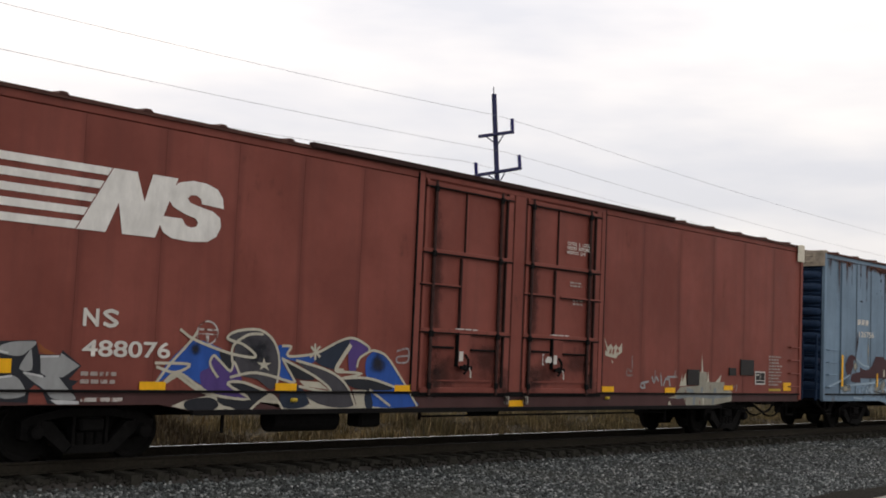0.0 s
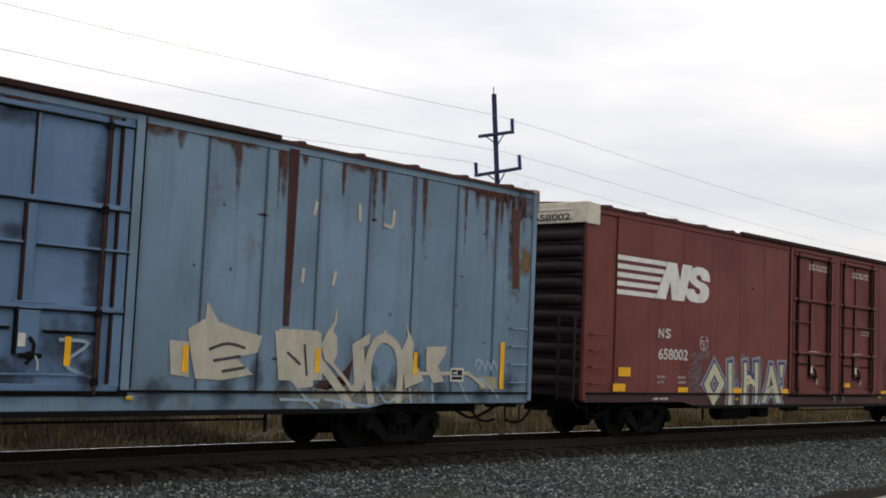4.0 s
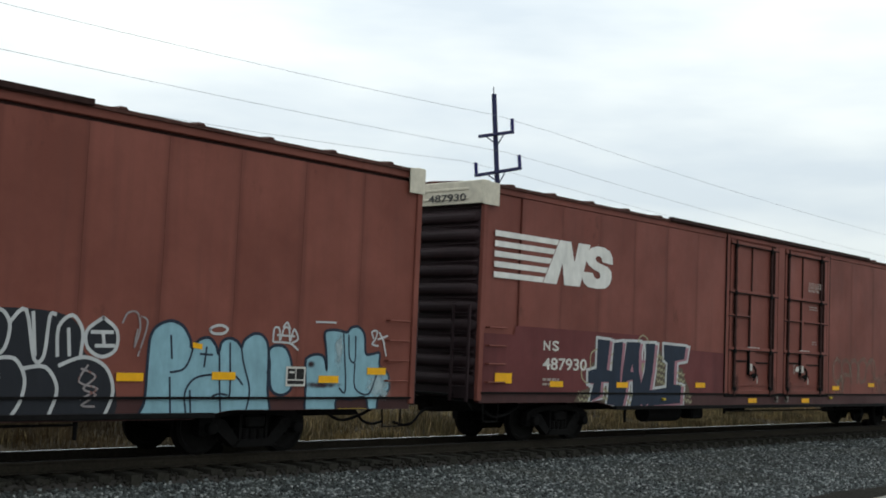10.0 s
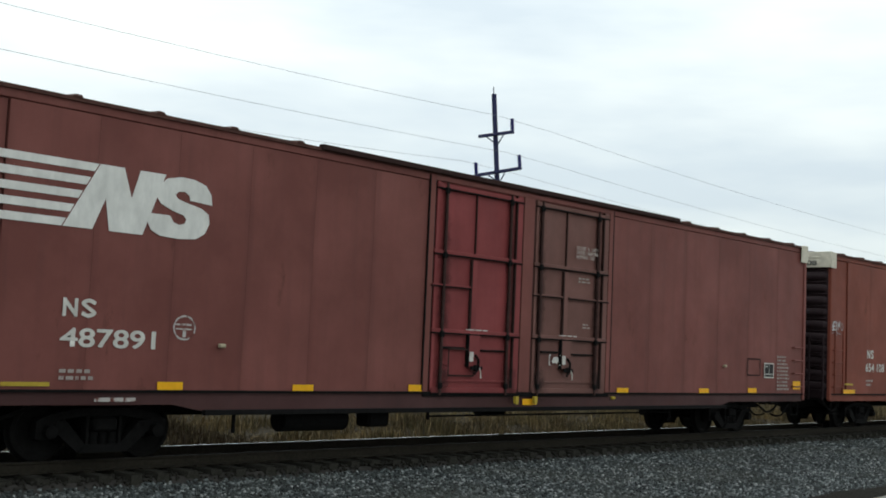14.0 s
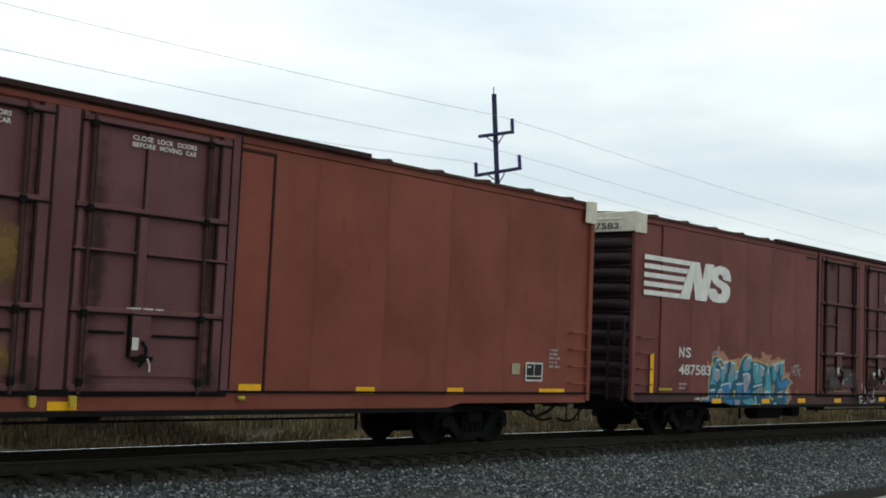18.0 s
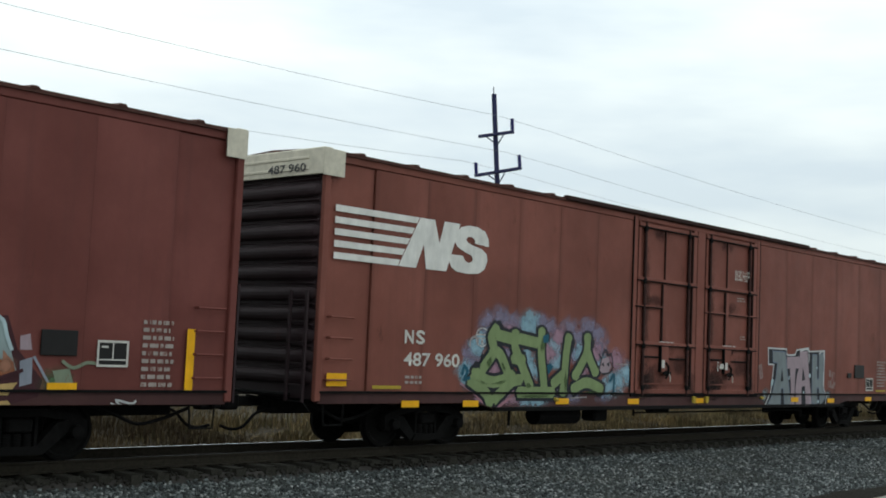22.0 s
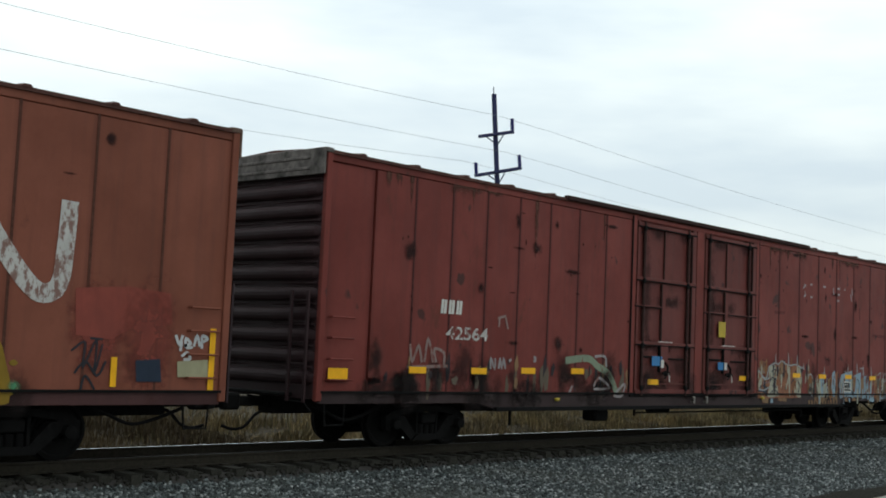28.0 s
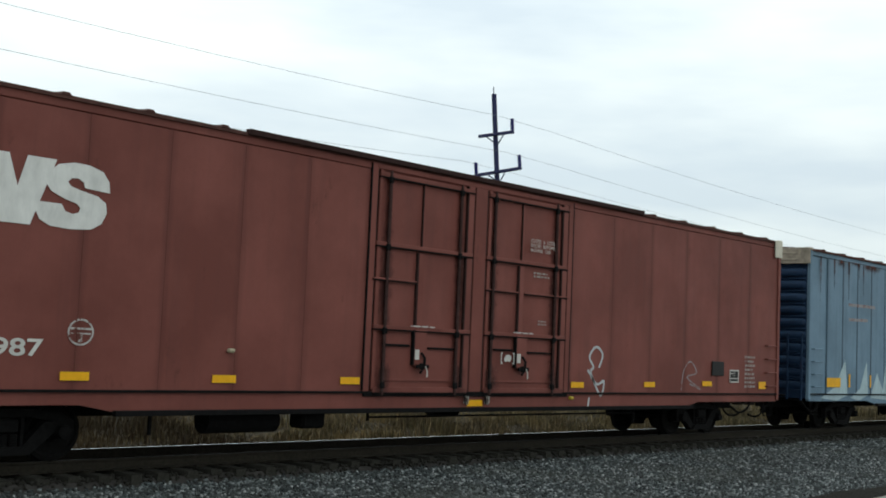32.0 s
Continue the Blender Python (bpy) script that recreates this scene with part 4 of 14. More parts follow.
# ---------- the utility pole and its wires ----------
def build_pole():
    pole = tagged(new("utility_pole"), "dark wooden utility pole with two crossarms", "utility pole")
    base = Vector((35.60, 29.0, -0.40))
    pole.location = base
    tilt = Vector((-0.118, 0, 1))

    def up(z):
        return tilt * (z - base.z)
    part("shaft", mesh_from("shaft", lambda bm: (tube(bm, [up(-0.40), up(4), up(8), up(11.70)], 0.095, 12), tube(bm, [up(11.6) + Vector((-0.07, -0.05, 0)), up(11.95) + Vector((-0.07, -0.05, 0))], 0.02, 6))), POLE, pole, label="tapered dark timber shaft")
    for z, y0, y1, pins, slope in ((10.19, -0.98, 0.72, (-0.93,), -0.8), (8.76, -1.28, 0.98, (-1.22, 0.92), -3.4)):
        c = up(z)
        arm = part("crossarm", mesh_from(("crossarm", z), lambda bm: box(bm, -0.06, 0.06, y0, y1, -0.055, 0.055, 0.01)), POLE, pole, c + Vector((-0.12, 0, -0.04)), "dark timber crossarm", (slope, 0, 0))
        for y, foot in ((-0.60, -0.62), (0.34, -0.30)):
            part("brace", mesh_from(("brace", y), lambda bm: tube(bm, [(-0.07, y, -0.03), (0.06, 0, foot)], 0.024, 5)), POLE, arm)
        for y in pins:
            def ins(bm):
                tube(bm, [(0.0, y, 0.03), (-0.045, y, 0.50)], 0.055, 10)
                for k in range(6):
                    zz = 0.10 + 0.07 * k
                    tube(bm, [(-0.09 * zz, y, zz), (-0.09 * zz - 0.002, y, zz + 0.03)], 0.082, 10)
            part("insulator", mesh_from(("insulator", z, y), ins), INSUL, arm, label="dark blue glazed insulator")
            top = base + c + Vector((-0.165, y, 0.46 + y * math.sin(radians(slope))))
            wire_from(top, 0.62 if z > 9.5 else 0.47 if y < 0 else 0.90)
        bm_name = "arm_bolt"
        part(bm_name, mesh_from(bm_name, lambda bm: lathe(bm, [(-0.02, 0.03), (0.02, 0.03)], 8)), STEEL_DARK, arm, (-0.07, 0, 0))


def wire_from(top, sag):
    """A slack wire along the line, from one span into the next."""
    def build(bm):
        pts = []
        for k in range(41):
            d = -52 + k * 3.2
            span = -52 if d < 0 else 76
            w = d / span
            pts.append(top + Vector((d, 0, -4 * (sag if d < 0 else 0.85) * w * (1 - w))))
        tube(bm, pts, 0.0065, 5)
    bm = bmesh.new()
    build(bm)
    me = bpy.data.meshes.new("power_line")
    bm.to_mesh(me)
    bm.free()
    tagged(part("power_line", me, WIRE, None), "thin grey overhead wire on the pole's insulators", "wire", "overhead wires")


build_pole()


# ---------- paints of the cars ----------
RED_A = car_paint("bright_oxide_red", (0.218, 0.062, 0.047), shift=1)
RED_B = car_paint("dark_maroon_red", (0.168, 0.046, 0.041), shift=2, streak=0.6, weld=0.16)
RED_C = car_paint("faded_oxide_red", (0.205, 0.070, 0.052), shift=3)
RED_D = car_paint("dusty_oxide_red", (0.200, 0.068, 0.053), shift=4, weld=0.28)
RED_E = car_paint("brownish_oxide_red", (0.195, 0.068, 0.053), shift=5, weld=0.2)
RED_F = car_paint("orange_oxide_red", (0.205, 0.056, 0.032), shift=6, streak=0.25, weld=0.10)
RED_G = car_paint("dull_plum_red", (0.168, 0.051, 0.039), shift=7, weld=0.14)
RED_H = car_paint("clean_oxide_red", (0.212, 0.073, 0.049), shift=8)
BROWN_I = car_paint("warm_brown_car_paint", (0.200, 0.064, 0.034), shift=9, streak=0.5)
RED_J = car_paint("stained_dark_red", (0.172, 0.034, 0.024), shift=10, streak=0.6, spots=0.04, rust=0.30)
RED_K = car_paint("even_oxide_red", (0.200, 0.064, 0.046), shift=11)
BLUE_A = car_paint("weathered_grey_blue", (0.172, 0.262, 0.350), shift=12, streak=0.45, rust=0.26, rust_rgb=(0.115, 0.075, 0.058))
BLUE_B = car_paint("weathered_sky_blue", (0.17, 0.26, 0.34), shift=13, streak=0.5, rust=0.1, rust_rgb=(0.10, 0.06, 0.045))
# blue end kept far darker than the sides: gap shade in the colour
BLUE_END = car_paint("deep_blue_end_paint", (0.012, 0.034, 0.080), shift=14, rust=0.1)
DOOR_TAUPE = car_paint("bare_taupe_door", (0.225, 0.200, 0.170), shift=15)
DOOR_BLUE = car_paint("brighter_blue_door", (0.125, 0.215, 0.35), shift=16)
DOOR_RED = car_paint("fresh_red_door", (0.235, 0.048, 0.046), shift=17)
DOOR_TAN = car_paint("brown_and_taupe_door", (0.175, 0.085, 0.066), shift=18)
DOOR_GRIMY = car_paint("grimy_brown_red_door", (0.110, 0.040, 0.033), shift=25, streak=0.5)
DOOR_STAINED = car_paint("stained_red_door", (0.128, 0.031, 0.024), shift=26, streak=0.6, spots=0.04, rust=0.3)
DOOR_PLUM = car_paint("plum_brown_door", (0.135, 0.056, 0.055), shift=19)
OLD_RED = car_paint("darker_repaint_red", (0.135, 0.034, 0.032), shift=20)
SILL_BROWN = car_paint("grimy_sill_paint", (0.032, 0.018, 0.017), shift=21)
OCHRE = spray("ochre_plywood_patch", (0.20, 0.115, 0.035))
RUST = spray("rust_runs", (0.064, 0.031, 0.029), 0.9, 0.12, (0.12, 0.085, 0.07))
SEAM_BROWN = dull("grimy_brown_seam", (0.085, 0.036, 0.026), 0.85, 10, 0.4)
SEAM_PLUM = dull("grimy_plum_seam", (0.066, 0.024, 0.024), 0.85, 10, 0.4)
SEAM_BLUE = dull("shadowed_blue_seam", (0.070, 0.092, 0.118), 0.85, 10, 0.3)
CAP_TAN = dull("peeling_tan_end_paint", (0.30, 0.255, 0.20), 0.7, 3, 0.5, 0.2, 0.01, big=2.0)
CAP_WORN = dull("peeling_white_end_paint", (0.13, 0.115, 0.105), 0.7, 3.0, 0.9, 0.2, 0.01, big=1.2)
CAP_BROWN = dull("grimy_brown_end_band", (0.13, 0.085, 0.065), 0.7, 3.0, 0.6, 0.2, 0.01, big=1.2)

# spray-can colours
G_WHITE = spray("white_spray", (0.52, 0.53, 0.53))
G_PALE = spray("thin_white_spray", (0.30, 0.27, 0.27), worn=0.35, under=(0.17, 0.07, 0.055))
G_THIN = spray("faint_grey_spray", (0.24, 0.17, 0.155), worn=0.45, under=(0.17, 0.06, 0.048))
G_CREAM = spray("cream_spray", (0.48, 0.45, 0.36))
G_BLACK = spray("black_spray", (0.022, 0.024, 0.030))
G_BLUE = spray("royal_blue_spray", (0.022, 0.085, 0.34))
G_PURPLE = spray("violet_spray", (0.085, 0.050, 0.19))
G_GREY = spray("charcoal_spray", (0.060, 0.058, 0.066))
G_SILVER = spray("silver_spray", (0.29, 0.30, 0.30), 0.4)
G_ORANGE = spray("burnt_orange_spray", (0.26, 0.085, 0.03))
G_MAROON = spray("maroon_spray", (0.055, 0.020, 0.024))
G_LBLUE = spray("pale_blue_spray", (0.30, 0.40, 0.48))
G_LILAC = spray("grey_lilac_spray", (0.185, 0.130, 0.145))
G_EDGE = spray("blue_grey_spray", (0.145, 0.175, 0.235))
G_SKY = spray("light_blue_spray", (0.25, 0.43, 0.50))
G_PINK = spray("dusty_pink_spray", (0.36, 0.18, 0.215))
G_NAVY = spray("navy_spray", (0.022, 0.032, 0.052))
G_OLIVE = spray("muddy_olive_spray", (0.115, 0.090, 0.065))
G_KHAKI = spray("khaki_spray", (0.34, 0.32, 0.20))
G_GREEN = spray("mint_green_spray", (0.10, 0.28, 0.14))
G_PEACH = spray("peach_spray", (0.38, 0.19, 0.125))
G_MID = spray("mid_blue_spray", (0.055, 0.19, 0.40))
G_LAV = spray("lavender_grey_spray", (0.265, 0.285, 0.335))
G_HAZE = spray("blue_lilac_haze", (0.30, 0.28, 0.40))
G_HAZEPINK = spray("pink_haze", (0.40, 0.24, 0.31))
G_SKYHAZE = spray("sky_blue_haze", (0.32, 0.50, 0.60))
G_LEAF = spray("leaf_green_spray", (0.225, 0.295, 0.135))
G_STEELBLUE = spray("steel_blue_spray", (0.285, 0.355, 0.355))
G_SLATE = spray("slate_grey_spray", (0.205, 0.235, 0.245))
G_PINKGREY = spray("pinkish_grey_spray", (0.36, 0.28, 0.31))
G_MUSTARD = spray("mustard_spray", (0.24, 0.150, 0.018))
G_FLAKE = spray("flaking_white_paint", (0.50, 0.48, 0.45), worn=0.55, under=(0.20, 0.12, 0.10))
G_PALEGREEN = spray("pale_green_spray", (0.21, 0.25, 0.175), worn=0.2, under=(0.17, 0.05, 0.04))
G_SPLASH = spray("grey_green_splash", (0.30, 0.29, 0.235), worn=0.15, under=(0.17, 0.06, 0.048))
G_GOLD = spray("gold_ochre_spray", (0.46, 0.32, 0.13))
G_DTEAL = spray("dark_teal_spray", (0.020, 0.10, 0.15))
G_AQUA = spray("aqua_spray", (0.095, 0.31, 0.38))
G_ICE = spray("icy_white_spray", (0.42, 0.53, 0.56))
G_GHOST = spray("faded_black_spray", (0.030, 0.020, 0.022))
G_GHOST.node_tree.nodes["Principled BSDF"].inputs["Alpha"].default_value = 0.26
TAN_W = spray("weathered_tan_spray", (0.24, 0.145, 0.075), worn=0.35, under=(0.10, 0.035, 0.026))
BLUE_W = spray("weathered_blue_spray", (0.24, 0.33, 0.39), worn=0.22, under=(0.12, 0.045, 0.035))
PALE_W = spray("weathered_pale_spray", (0.36, 0.35, 0.27), worn=0.25, under=(0.12, 0.045, 0.035))
G_MOSS = spray("moss_green_spray", (0.095, 0.145, 0.055))
G_BRIGHT = spray("bright_white_spray", (0.80, 0.82, 0.82))
G_GHOSTPALE = spray("rubbed_khaki_spray", (0.26, 0.22, 0.17))
G_GHOSTPALE.node_tree.nodes["Principled BSDF"].inputs["Alpha"].default_value = 0.34
G_BUTTER = spray("butter_cream_spray", (0.56, 0.53, 0.36))
G_INK = spray("dull_blue_spray", (0.050, 0.075, 0.150))
G_COPPER = spray("copper_orange_spray", (0.27, 0.115, 0.062), worn=0.3, under=(0.13, 0.05, 0.035))
G_FERN = spray("dull_fern_spray", (0.095, 0.165, 0.085))
G_DUST = spray("rubbed_grey_dust", (0.17, 0.17, 0.17))
G_DUST.node_tree.nodes["Principled BSDF"].inputs["Alpha"].default_value = 0.30
G_RUSTY = spray("brick_red_spray", (0.23, 0.055, 0.040))


# ---------- markings ----------
def reflectors(i, centres, w=0.47, h=0.125):
    for x, z in centres:
        patch("reflector", x - w / 2, x + w / 2, z - h / 2, z + h / 2, YELLOW, CARS[i][0], 7, "yellow reflective strip")


def tall_reflectors(i, centres, w=0.10, h=0.42):
    reflectors(i, centres, w, h)


def sign(i, x0, x1, z0, z1, material=None, label="yellow reflective plate"):
    patch("marking", min(x0, x1), max(x0, x1), min(z0, z1), max(z0, z1), material or YELLOW, CARS[i][0], 7, label)


def framed_square(i, x0, x1, z0, z1):
    """A black consolidated stencil box with white frame lines."""
    c = CARS[i][0]
    ob = patch("stencil_box", x0, x1, z0, z1, PLACARD, c, 6, "black stencil box with white frame")

    def lines(bm):
        ribbon(bm, [(x0, z0), (x1, z0), (x1, z1), (x0, z1)], 0.035, True)
        ribbon(bm, [((x0 + x1) / 2, z0 + 0.09), ((x0 + x1) / 2, z1)], 0.02)
        ribbon(bm, [(x0, z0 + 0.09), (x1, z0 + 0.09)], 0.02)
        ribbon(bm, [(x0 + 0.06, z1 - 0.08), (x0 + 0.16, z1 - 0.08)], 0.03)
    on_side("stencil_frame", lines, WHITE, c, 8)


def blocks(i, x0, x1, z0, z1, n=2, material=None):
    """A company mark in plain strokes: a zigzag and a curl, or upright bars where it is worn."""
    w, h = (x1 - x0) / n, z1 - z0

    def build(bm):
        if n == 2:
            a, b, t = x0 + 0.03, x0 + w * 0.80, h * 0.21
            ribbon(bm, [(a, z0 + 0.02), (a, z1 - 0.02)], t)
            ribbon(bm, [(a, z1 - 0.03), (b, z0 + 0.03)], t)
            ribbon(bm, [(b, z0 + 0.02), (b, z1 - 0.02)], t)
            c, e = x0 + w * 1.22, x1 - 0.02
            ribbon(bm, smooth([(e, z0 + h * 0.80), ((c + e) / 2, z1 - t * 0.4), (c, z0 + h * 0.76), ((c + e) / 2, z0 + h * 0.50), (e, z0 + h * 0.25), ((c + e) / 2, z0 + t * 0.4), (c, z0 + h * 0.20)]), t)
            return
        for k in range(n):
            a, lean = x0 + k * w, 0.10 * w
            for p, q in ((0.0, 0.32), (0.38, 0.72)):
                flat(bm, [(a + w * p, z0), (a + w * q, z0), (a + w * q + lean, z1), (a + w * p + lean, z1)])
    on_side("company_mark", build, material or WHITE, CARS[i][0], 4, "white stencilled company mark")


def emblem(i, x, z, r=0.2):
    c = CARS[i][0]
    ring = [(x + r * math.cos(k * math.tau / 20), z + r * 0.92 * math.sin(k * math.tau / 20)) for k in range(20)]

    def build(bm):
        ribbon(bm, ring, 0.028, True)
        ribbon(bm, [(x - r, z + 0.05), (x + r, z + 0.05)], 0.03)
        ribbon(bm, [(x - r * 0.8, z - 0.02), (x + r * 0.8, z - 0.02)], 0.022)
        ribbon(bm, [(x, z - 0.06), (x, z - 0.13)], 0.06)
    on_side("round_emblem", build, WHITE_WORN, c, 3, "round white stencilled emblem")


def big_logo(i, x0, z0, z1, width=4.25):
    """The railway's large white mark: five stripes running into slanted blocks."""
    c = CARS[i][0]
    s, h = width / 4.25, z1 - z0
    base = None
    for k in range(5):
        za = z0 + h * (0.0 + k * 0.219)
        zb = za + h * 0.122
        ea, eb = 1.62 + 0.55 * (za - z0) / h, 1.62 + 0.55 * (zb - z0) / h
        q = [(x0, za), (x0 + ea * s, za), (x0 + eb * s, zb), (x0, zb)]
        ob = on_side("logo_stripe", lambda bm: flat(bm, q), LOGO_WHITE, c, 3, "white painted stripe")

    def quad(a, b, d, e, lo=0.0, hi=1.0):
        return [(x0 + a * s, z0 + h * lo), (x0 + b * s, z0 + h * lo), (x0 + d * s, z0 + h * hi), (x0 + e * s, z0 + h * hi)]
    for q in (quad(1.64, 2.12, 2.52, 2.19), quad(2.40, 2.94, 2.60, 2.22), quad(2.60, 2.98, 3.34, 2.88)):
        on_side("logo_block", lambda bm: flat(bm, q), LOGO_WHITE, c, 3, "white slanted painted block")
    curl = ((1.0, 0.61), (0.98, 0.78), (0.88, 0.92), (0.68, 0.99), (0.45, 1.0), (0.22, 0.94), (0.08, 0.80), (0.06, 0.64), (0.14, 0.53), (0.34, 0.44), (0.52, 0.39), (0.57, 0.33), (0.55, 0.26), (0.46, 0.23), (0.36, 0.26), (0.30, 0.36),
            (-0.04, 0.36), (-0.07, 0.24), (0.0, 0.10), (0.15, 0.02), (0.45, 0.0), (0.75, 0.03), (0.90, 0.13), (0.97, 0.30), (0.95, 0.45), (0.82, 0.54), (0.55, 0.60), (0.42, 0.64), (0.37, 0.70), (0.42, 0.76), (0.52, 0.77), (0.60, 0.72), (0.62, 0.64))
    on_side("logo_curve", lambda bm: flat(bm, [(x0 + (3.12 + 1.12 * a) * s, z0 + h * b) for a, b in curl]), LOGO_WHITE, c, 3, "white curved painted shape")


def number(i, words, x0, x1, z0, z1, material=None, on_cap=True):
    lettering("car_number", words, x0, x1, z0, z1, material or WHITE, CARS[i][0], 4, "white stencilled car number")
    if on_cap:
        ob = lettering("cap_number", words, 0, 1.05, 0, 0.155, CAP_PRINT, CARS[i][0], 4, "faint dark stencilled car number")
        ob.location = (-HL - 0.212, -0.12, EAVE - 0.36)
        ob.rotation_euler = (0, 0, -math.pi / 2)


def notice_line(words, x0, x1, z0, h, material, car):
    """One line of a door notice, word by word."""
    step, at = (x1 - x0) / len(words), 0
    for word in words.split(" "):
        lettering("notice_word", word, x0 + at * step, x0 + (at + len(word) - 0.1) * step, z0, z0 + h, material, car, 20, "white stencilled word")
        at += len(word) + 1


CAP_PRINT = spray("faded_grey_stencil", (0.07, 0.07, 0.07), worn=0.2, under=(0.42, 0.40, 0.36))
MISTS = {}


def mist_of(material, from_top=False):
    """The same colour, fogged on thinly: thick in the middle, fading out to the rim."""
    key = (material.name, from_top)
    if key not in MISTS:
        m = material.copy()
        m.name = ("running_" if from_top else "thin_") + material.name
        nt, ln = m.node_tree.nodes, m.node_tree.links
        co, away = nt.new("ShaderNodeTexCoord"), nt.new("ShaderNodeVectorMath")
        away.operation = "MULTIPLY_ADD"
        away.inputs[1].default_value, away.inputs[2].default_value = (2, 0, 1 if from_top else 2), (-1, 0, -1)
        ln.new(co.outputs["Generated"], away.inputs[0])
        far = nt.new("ShaderNodeVectorMath")
        far.operation = "LENGTH"
        ln.new(away.outputs["Vector"], far.inputs[0])
        grain = tex(nt, ln, "ShaderNodeTexNoise", 5.0, (1, 1, 1), 5)
        worn = nt.new("ShaderNodeMath")
        worn.operation = "MULTIPLY_ADD"
        worn.inputs[1].default_value = 1.5
        ln.new(grain.outputs["Fac"], worn.inputs[0])
        ln.new(far.outputs["Value"], worn.inputs[2])
        fade = nt.new("ShaderNodeMapRange")
        fade.interpolation_type = "SMOOTHSTEP"
        for sock, v in (("From Min", 0.85), ("From Max", 1.75), ("To Min", 0.66 if "lilac" in m.name else 0.48 if "grime" in m.name else 0.85), ("To Max", 0.0)):
            fade.inputs[sock].default_value = v
        ln.new(worn.outputs["Value"], fade.inputs["Value"])
        ln.new(fade.outputs["Result"], nt["Principled BSDF"].inputs["Alpha"])
        MISTS[key] = m
    return MISTS[key]


class Sprayed:
    """A piece of lettering sprayed on a car's near side, layer over layer."""

    def __init__(self, i, label):
        self.car, self.label, self.n = CARS[i][0], label, 0
        self.drop = 0.10 if i == 3 else 0.0

    def put(self, build, material, layer, name):
        def held(bm):
            """Paint stops at the lower edge of the sill."""
            build(bm)
            for v in bm.verts:
                low = 0.752 + 0.14 * min(max((abs(v.co.x) - 8.0) / 0.75, 0.0), 1.0) - self.drop
                v.co.z = max(v.co.z, low)

        on_side(name, held, material, self.car, layer, self.label if self.n == 0 else "")
        self.n += 1

    def fill(self, material, layer, pts):
        self.put(lambda bm: flat(bm, pts), material, layer, "sprayed_shape")

    def cloud(self, material, layer, pts):
        cx, cz = sum(p[0] for p in pts) / len(pts), sum(p[1] for p in pts) / len(pts)
        rim = [(cx + (x - cx) * 1.25, cz + (z - cz) * 1.25) for x, z in smooth(pts, True)]
        self.put(lambda bm: flat(bm, rim), mist_of(material), layer, "sprayed_mist")

    def line(self, material, layer, w, pts):
        self.put(lambda bm: ribbon(bm, smooth(pts) if w < 0.2 else pts, w), material, layer, "sprayed_line")

    def edge(self, material, layer, w, pts):
        self.put(lambda bm: ribbon(bm, pts, w, True), material, layer, "sprayed_edge")


RUST_WASH = spray("thin_rust_wash", (0.105, 0.048, 0.036), 0.9)


def rust_runs(i, count, seed, lo=-12.8, hi=12.8):
    """Thin brown washes of rust running down from the eave, narrowing as they go."""
    rnd = random.Random(seed)
    wash = mist_of(RUST_WASH, True)
    for k in range(count):
        x, w, d = rnd.uniform(lo, hi), rnd.uniform(0.07, 0.26), rnd.uniform(0.45, 1.35) ** 1.9
        if -3.0 < x < 3.3:
            continue
        on_side("rust_run", lambda bm: flat(bm, [(x, 5.18), (x + w * 0.25, 5.18 - d * 0.5), (x + w * 0.4, 5.18 - d), (x + w * 0.6, 5.18 - d), (x + w * 0.8, 5.18 - d * 0.4), (x + w, 5.18)]), wash, CARS[i][0], 1 + k % 2, "brown rust run below the eave" if k == 0 else "")
    for k in range(count // 2):
        x, w, d = rnd.uniform(lo, hi - 1), rnd.uniform(0.6, 1.8), rnd.uniform(0.10, 0.30)
        on_side("rust_fringe", lambda bm: flat(bm, [(x, 5.19), (x, 5.19 - d), (x + w, 5.19 - d), (x + w, 5.19)]), wash, CARS[i][0], 1, "")


STENCIL_DIM = spray("dimmed_white_stencil", (0.46, 0.40, 0.36))
STOP_CREAM = spray("dirty_cream_paint", (0.40, 0.35, 0.24))
PRINT = spray("worn_small_print", (0.36, 0.31, 0.28), worn=0.3, under=(0.16, 0.06, 0.05))


def marker_light_hooks(i, spots):
    for x, z in spots:
        crate("door_stop", (0.13, 0.08, 0.07), STOP_CREAM if z > 1.4 else YELLOW_LINE, CARS[i][0], (x, -HW - 0.05, z), "small painted door stop", 0.02)


# end paints: grime plus the shade of the gap, both in the colour
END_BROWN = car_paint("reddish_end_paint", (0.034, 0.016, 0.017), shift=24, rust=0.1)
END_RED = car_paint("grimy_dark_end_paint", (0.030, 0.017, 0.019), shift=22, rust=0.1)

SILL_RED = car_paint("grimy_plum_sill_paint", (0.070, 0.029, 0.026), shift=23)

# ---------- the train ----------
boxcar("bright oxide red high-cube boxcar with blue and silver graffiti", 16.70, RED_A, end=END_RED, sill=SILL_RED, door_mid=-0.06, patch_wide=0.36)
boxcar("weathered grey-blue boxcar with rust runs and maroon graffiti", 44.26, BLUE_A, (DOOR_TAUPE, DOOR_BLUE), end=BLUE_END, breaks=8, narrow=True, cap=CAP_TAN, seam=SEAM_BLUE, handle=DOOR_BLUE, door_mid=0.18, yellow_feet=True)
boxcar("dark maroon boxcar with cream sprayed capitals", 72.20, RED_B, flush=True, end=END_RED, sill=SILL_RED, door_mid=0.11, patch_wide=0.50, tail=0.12)
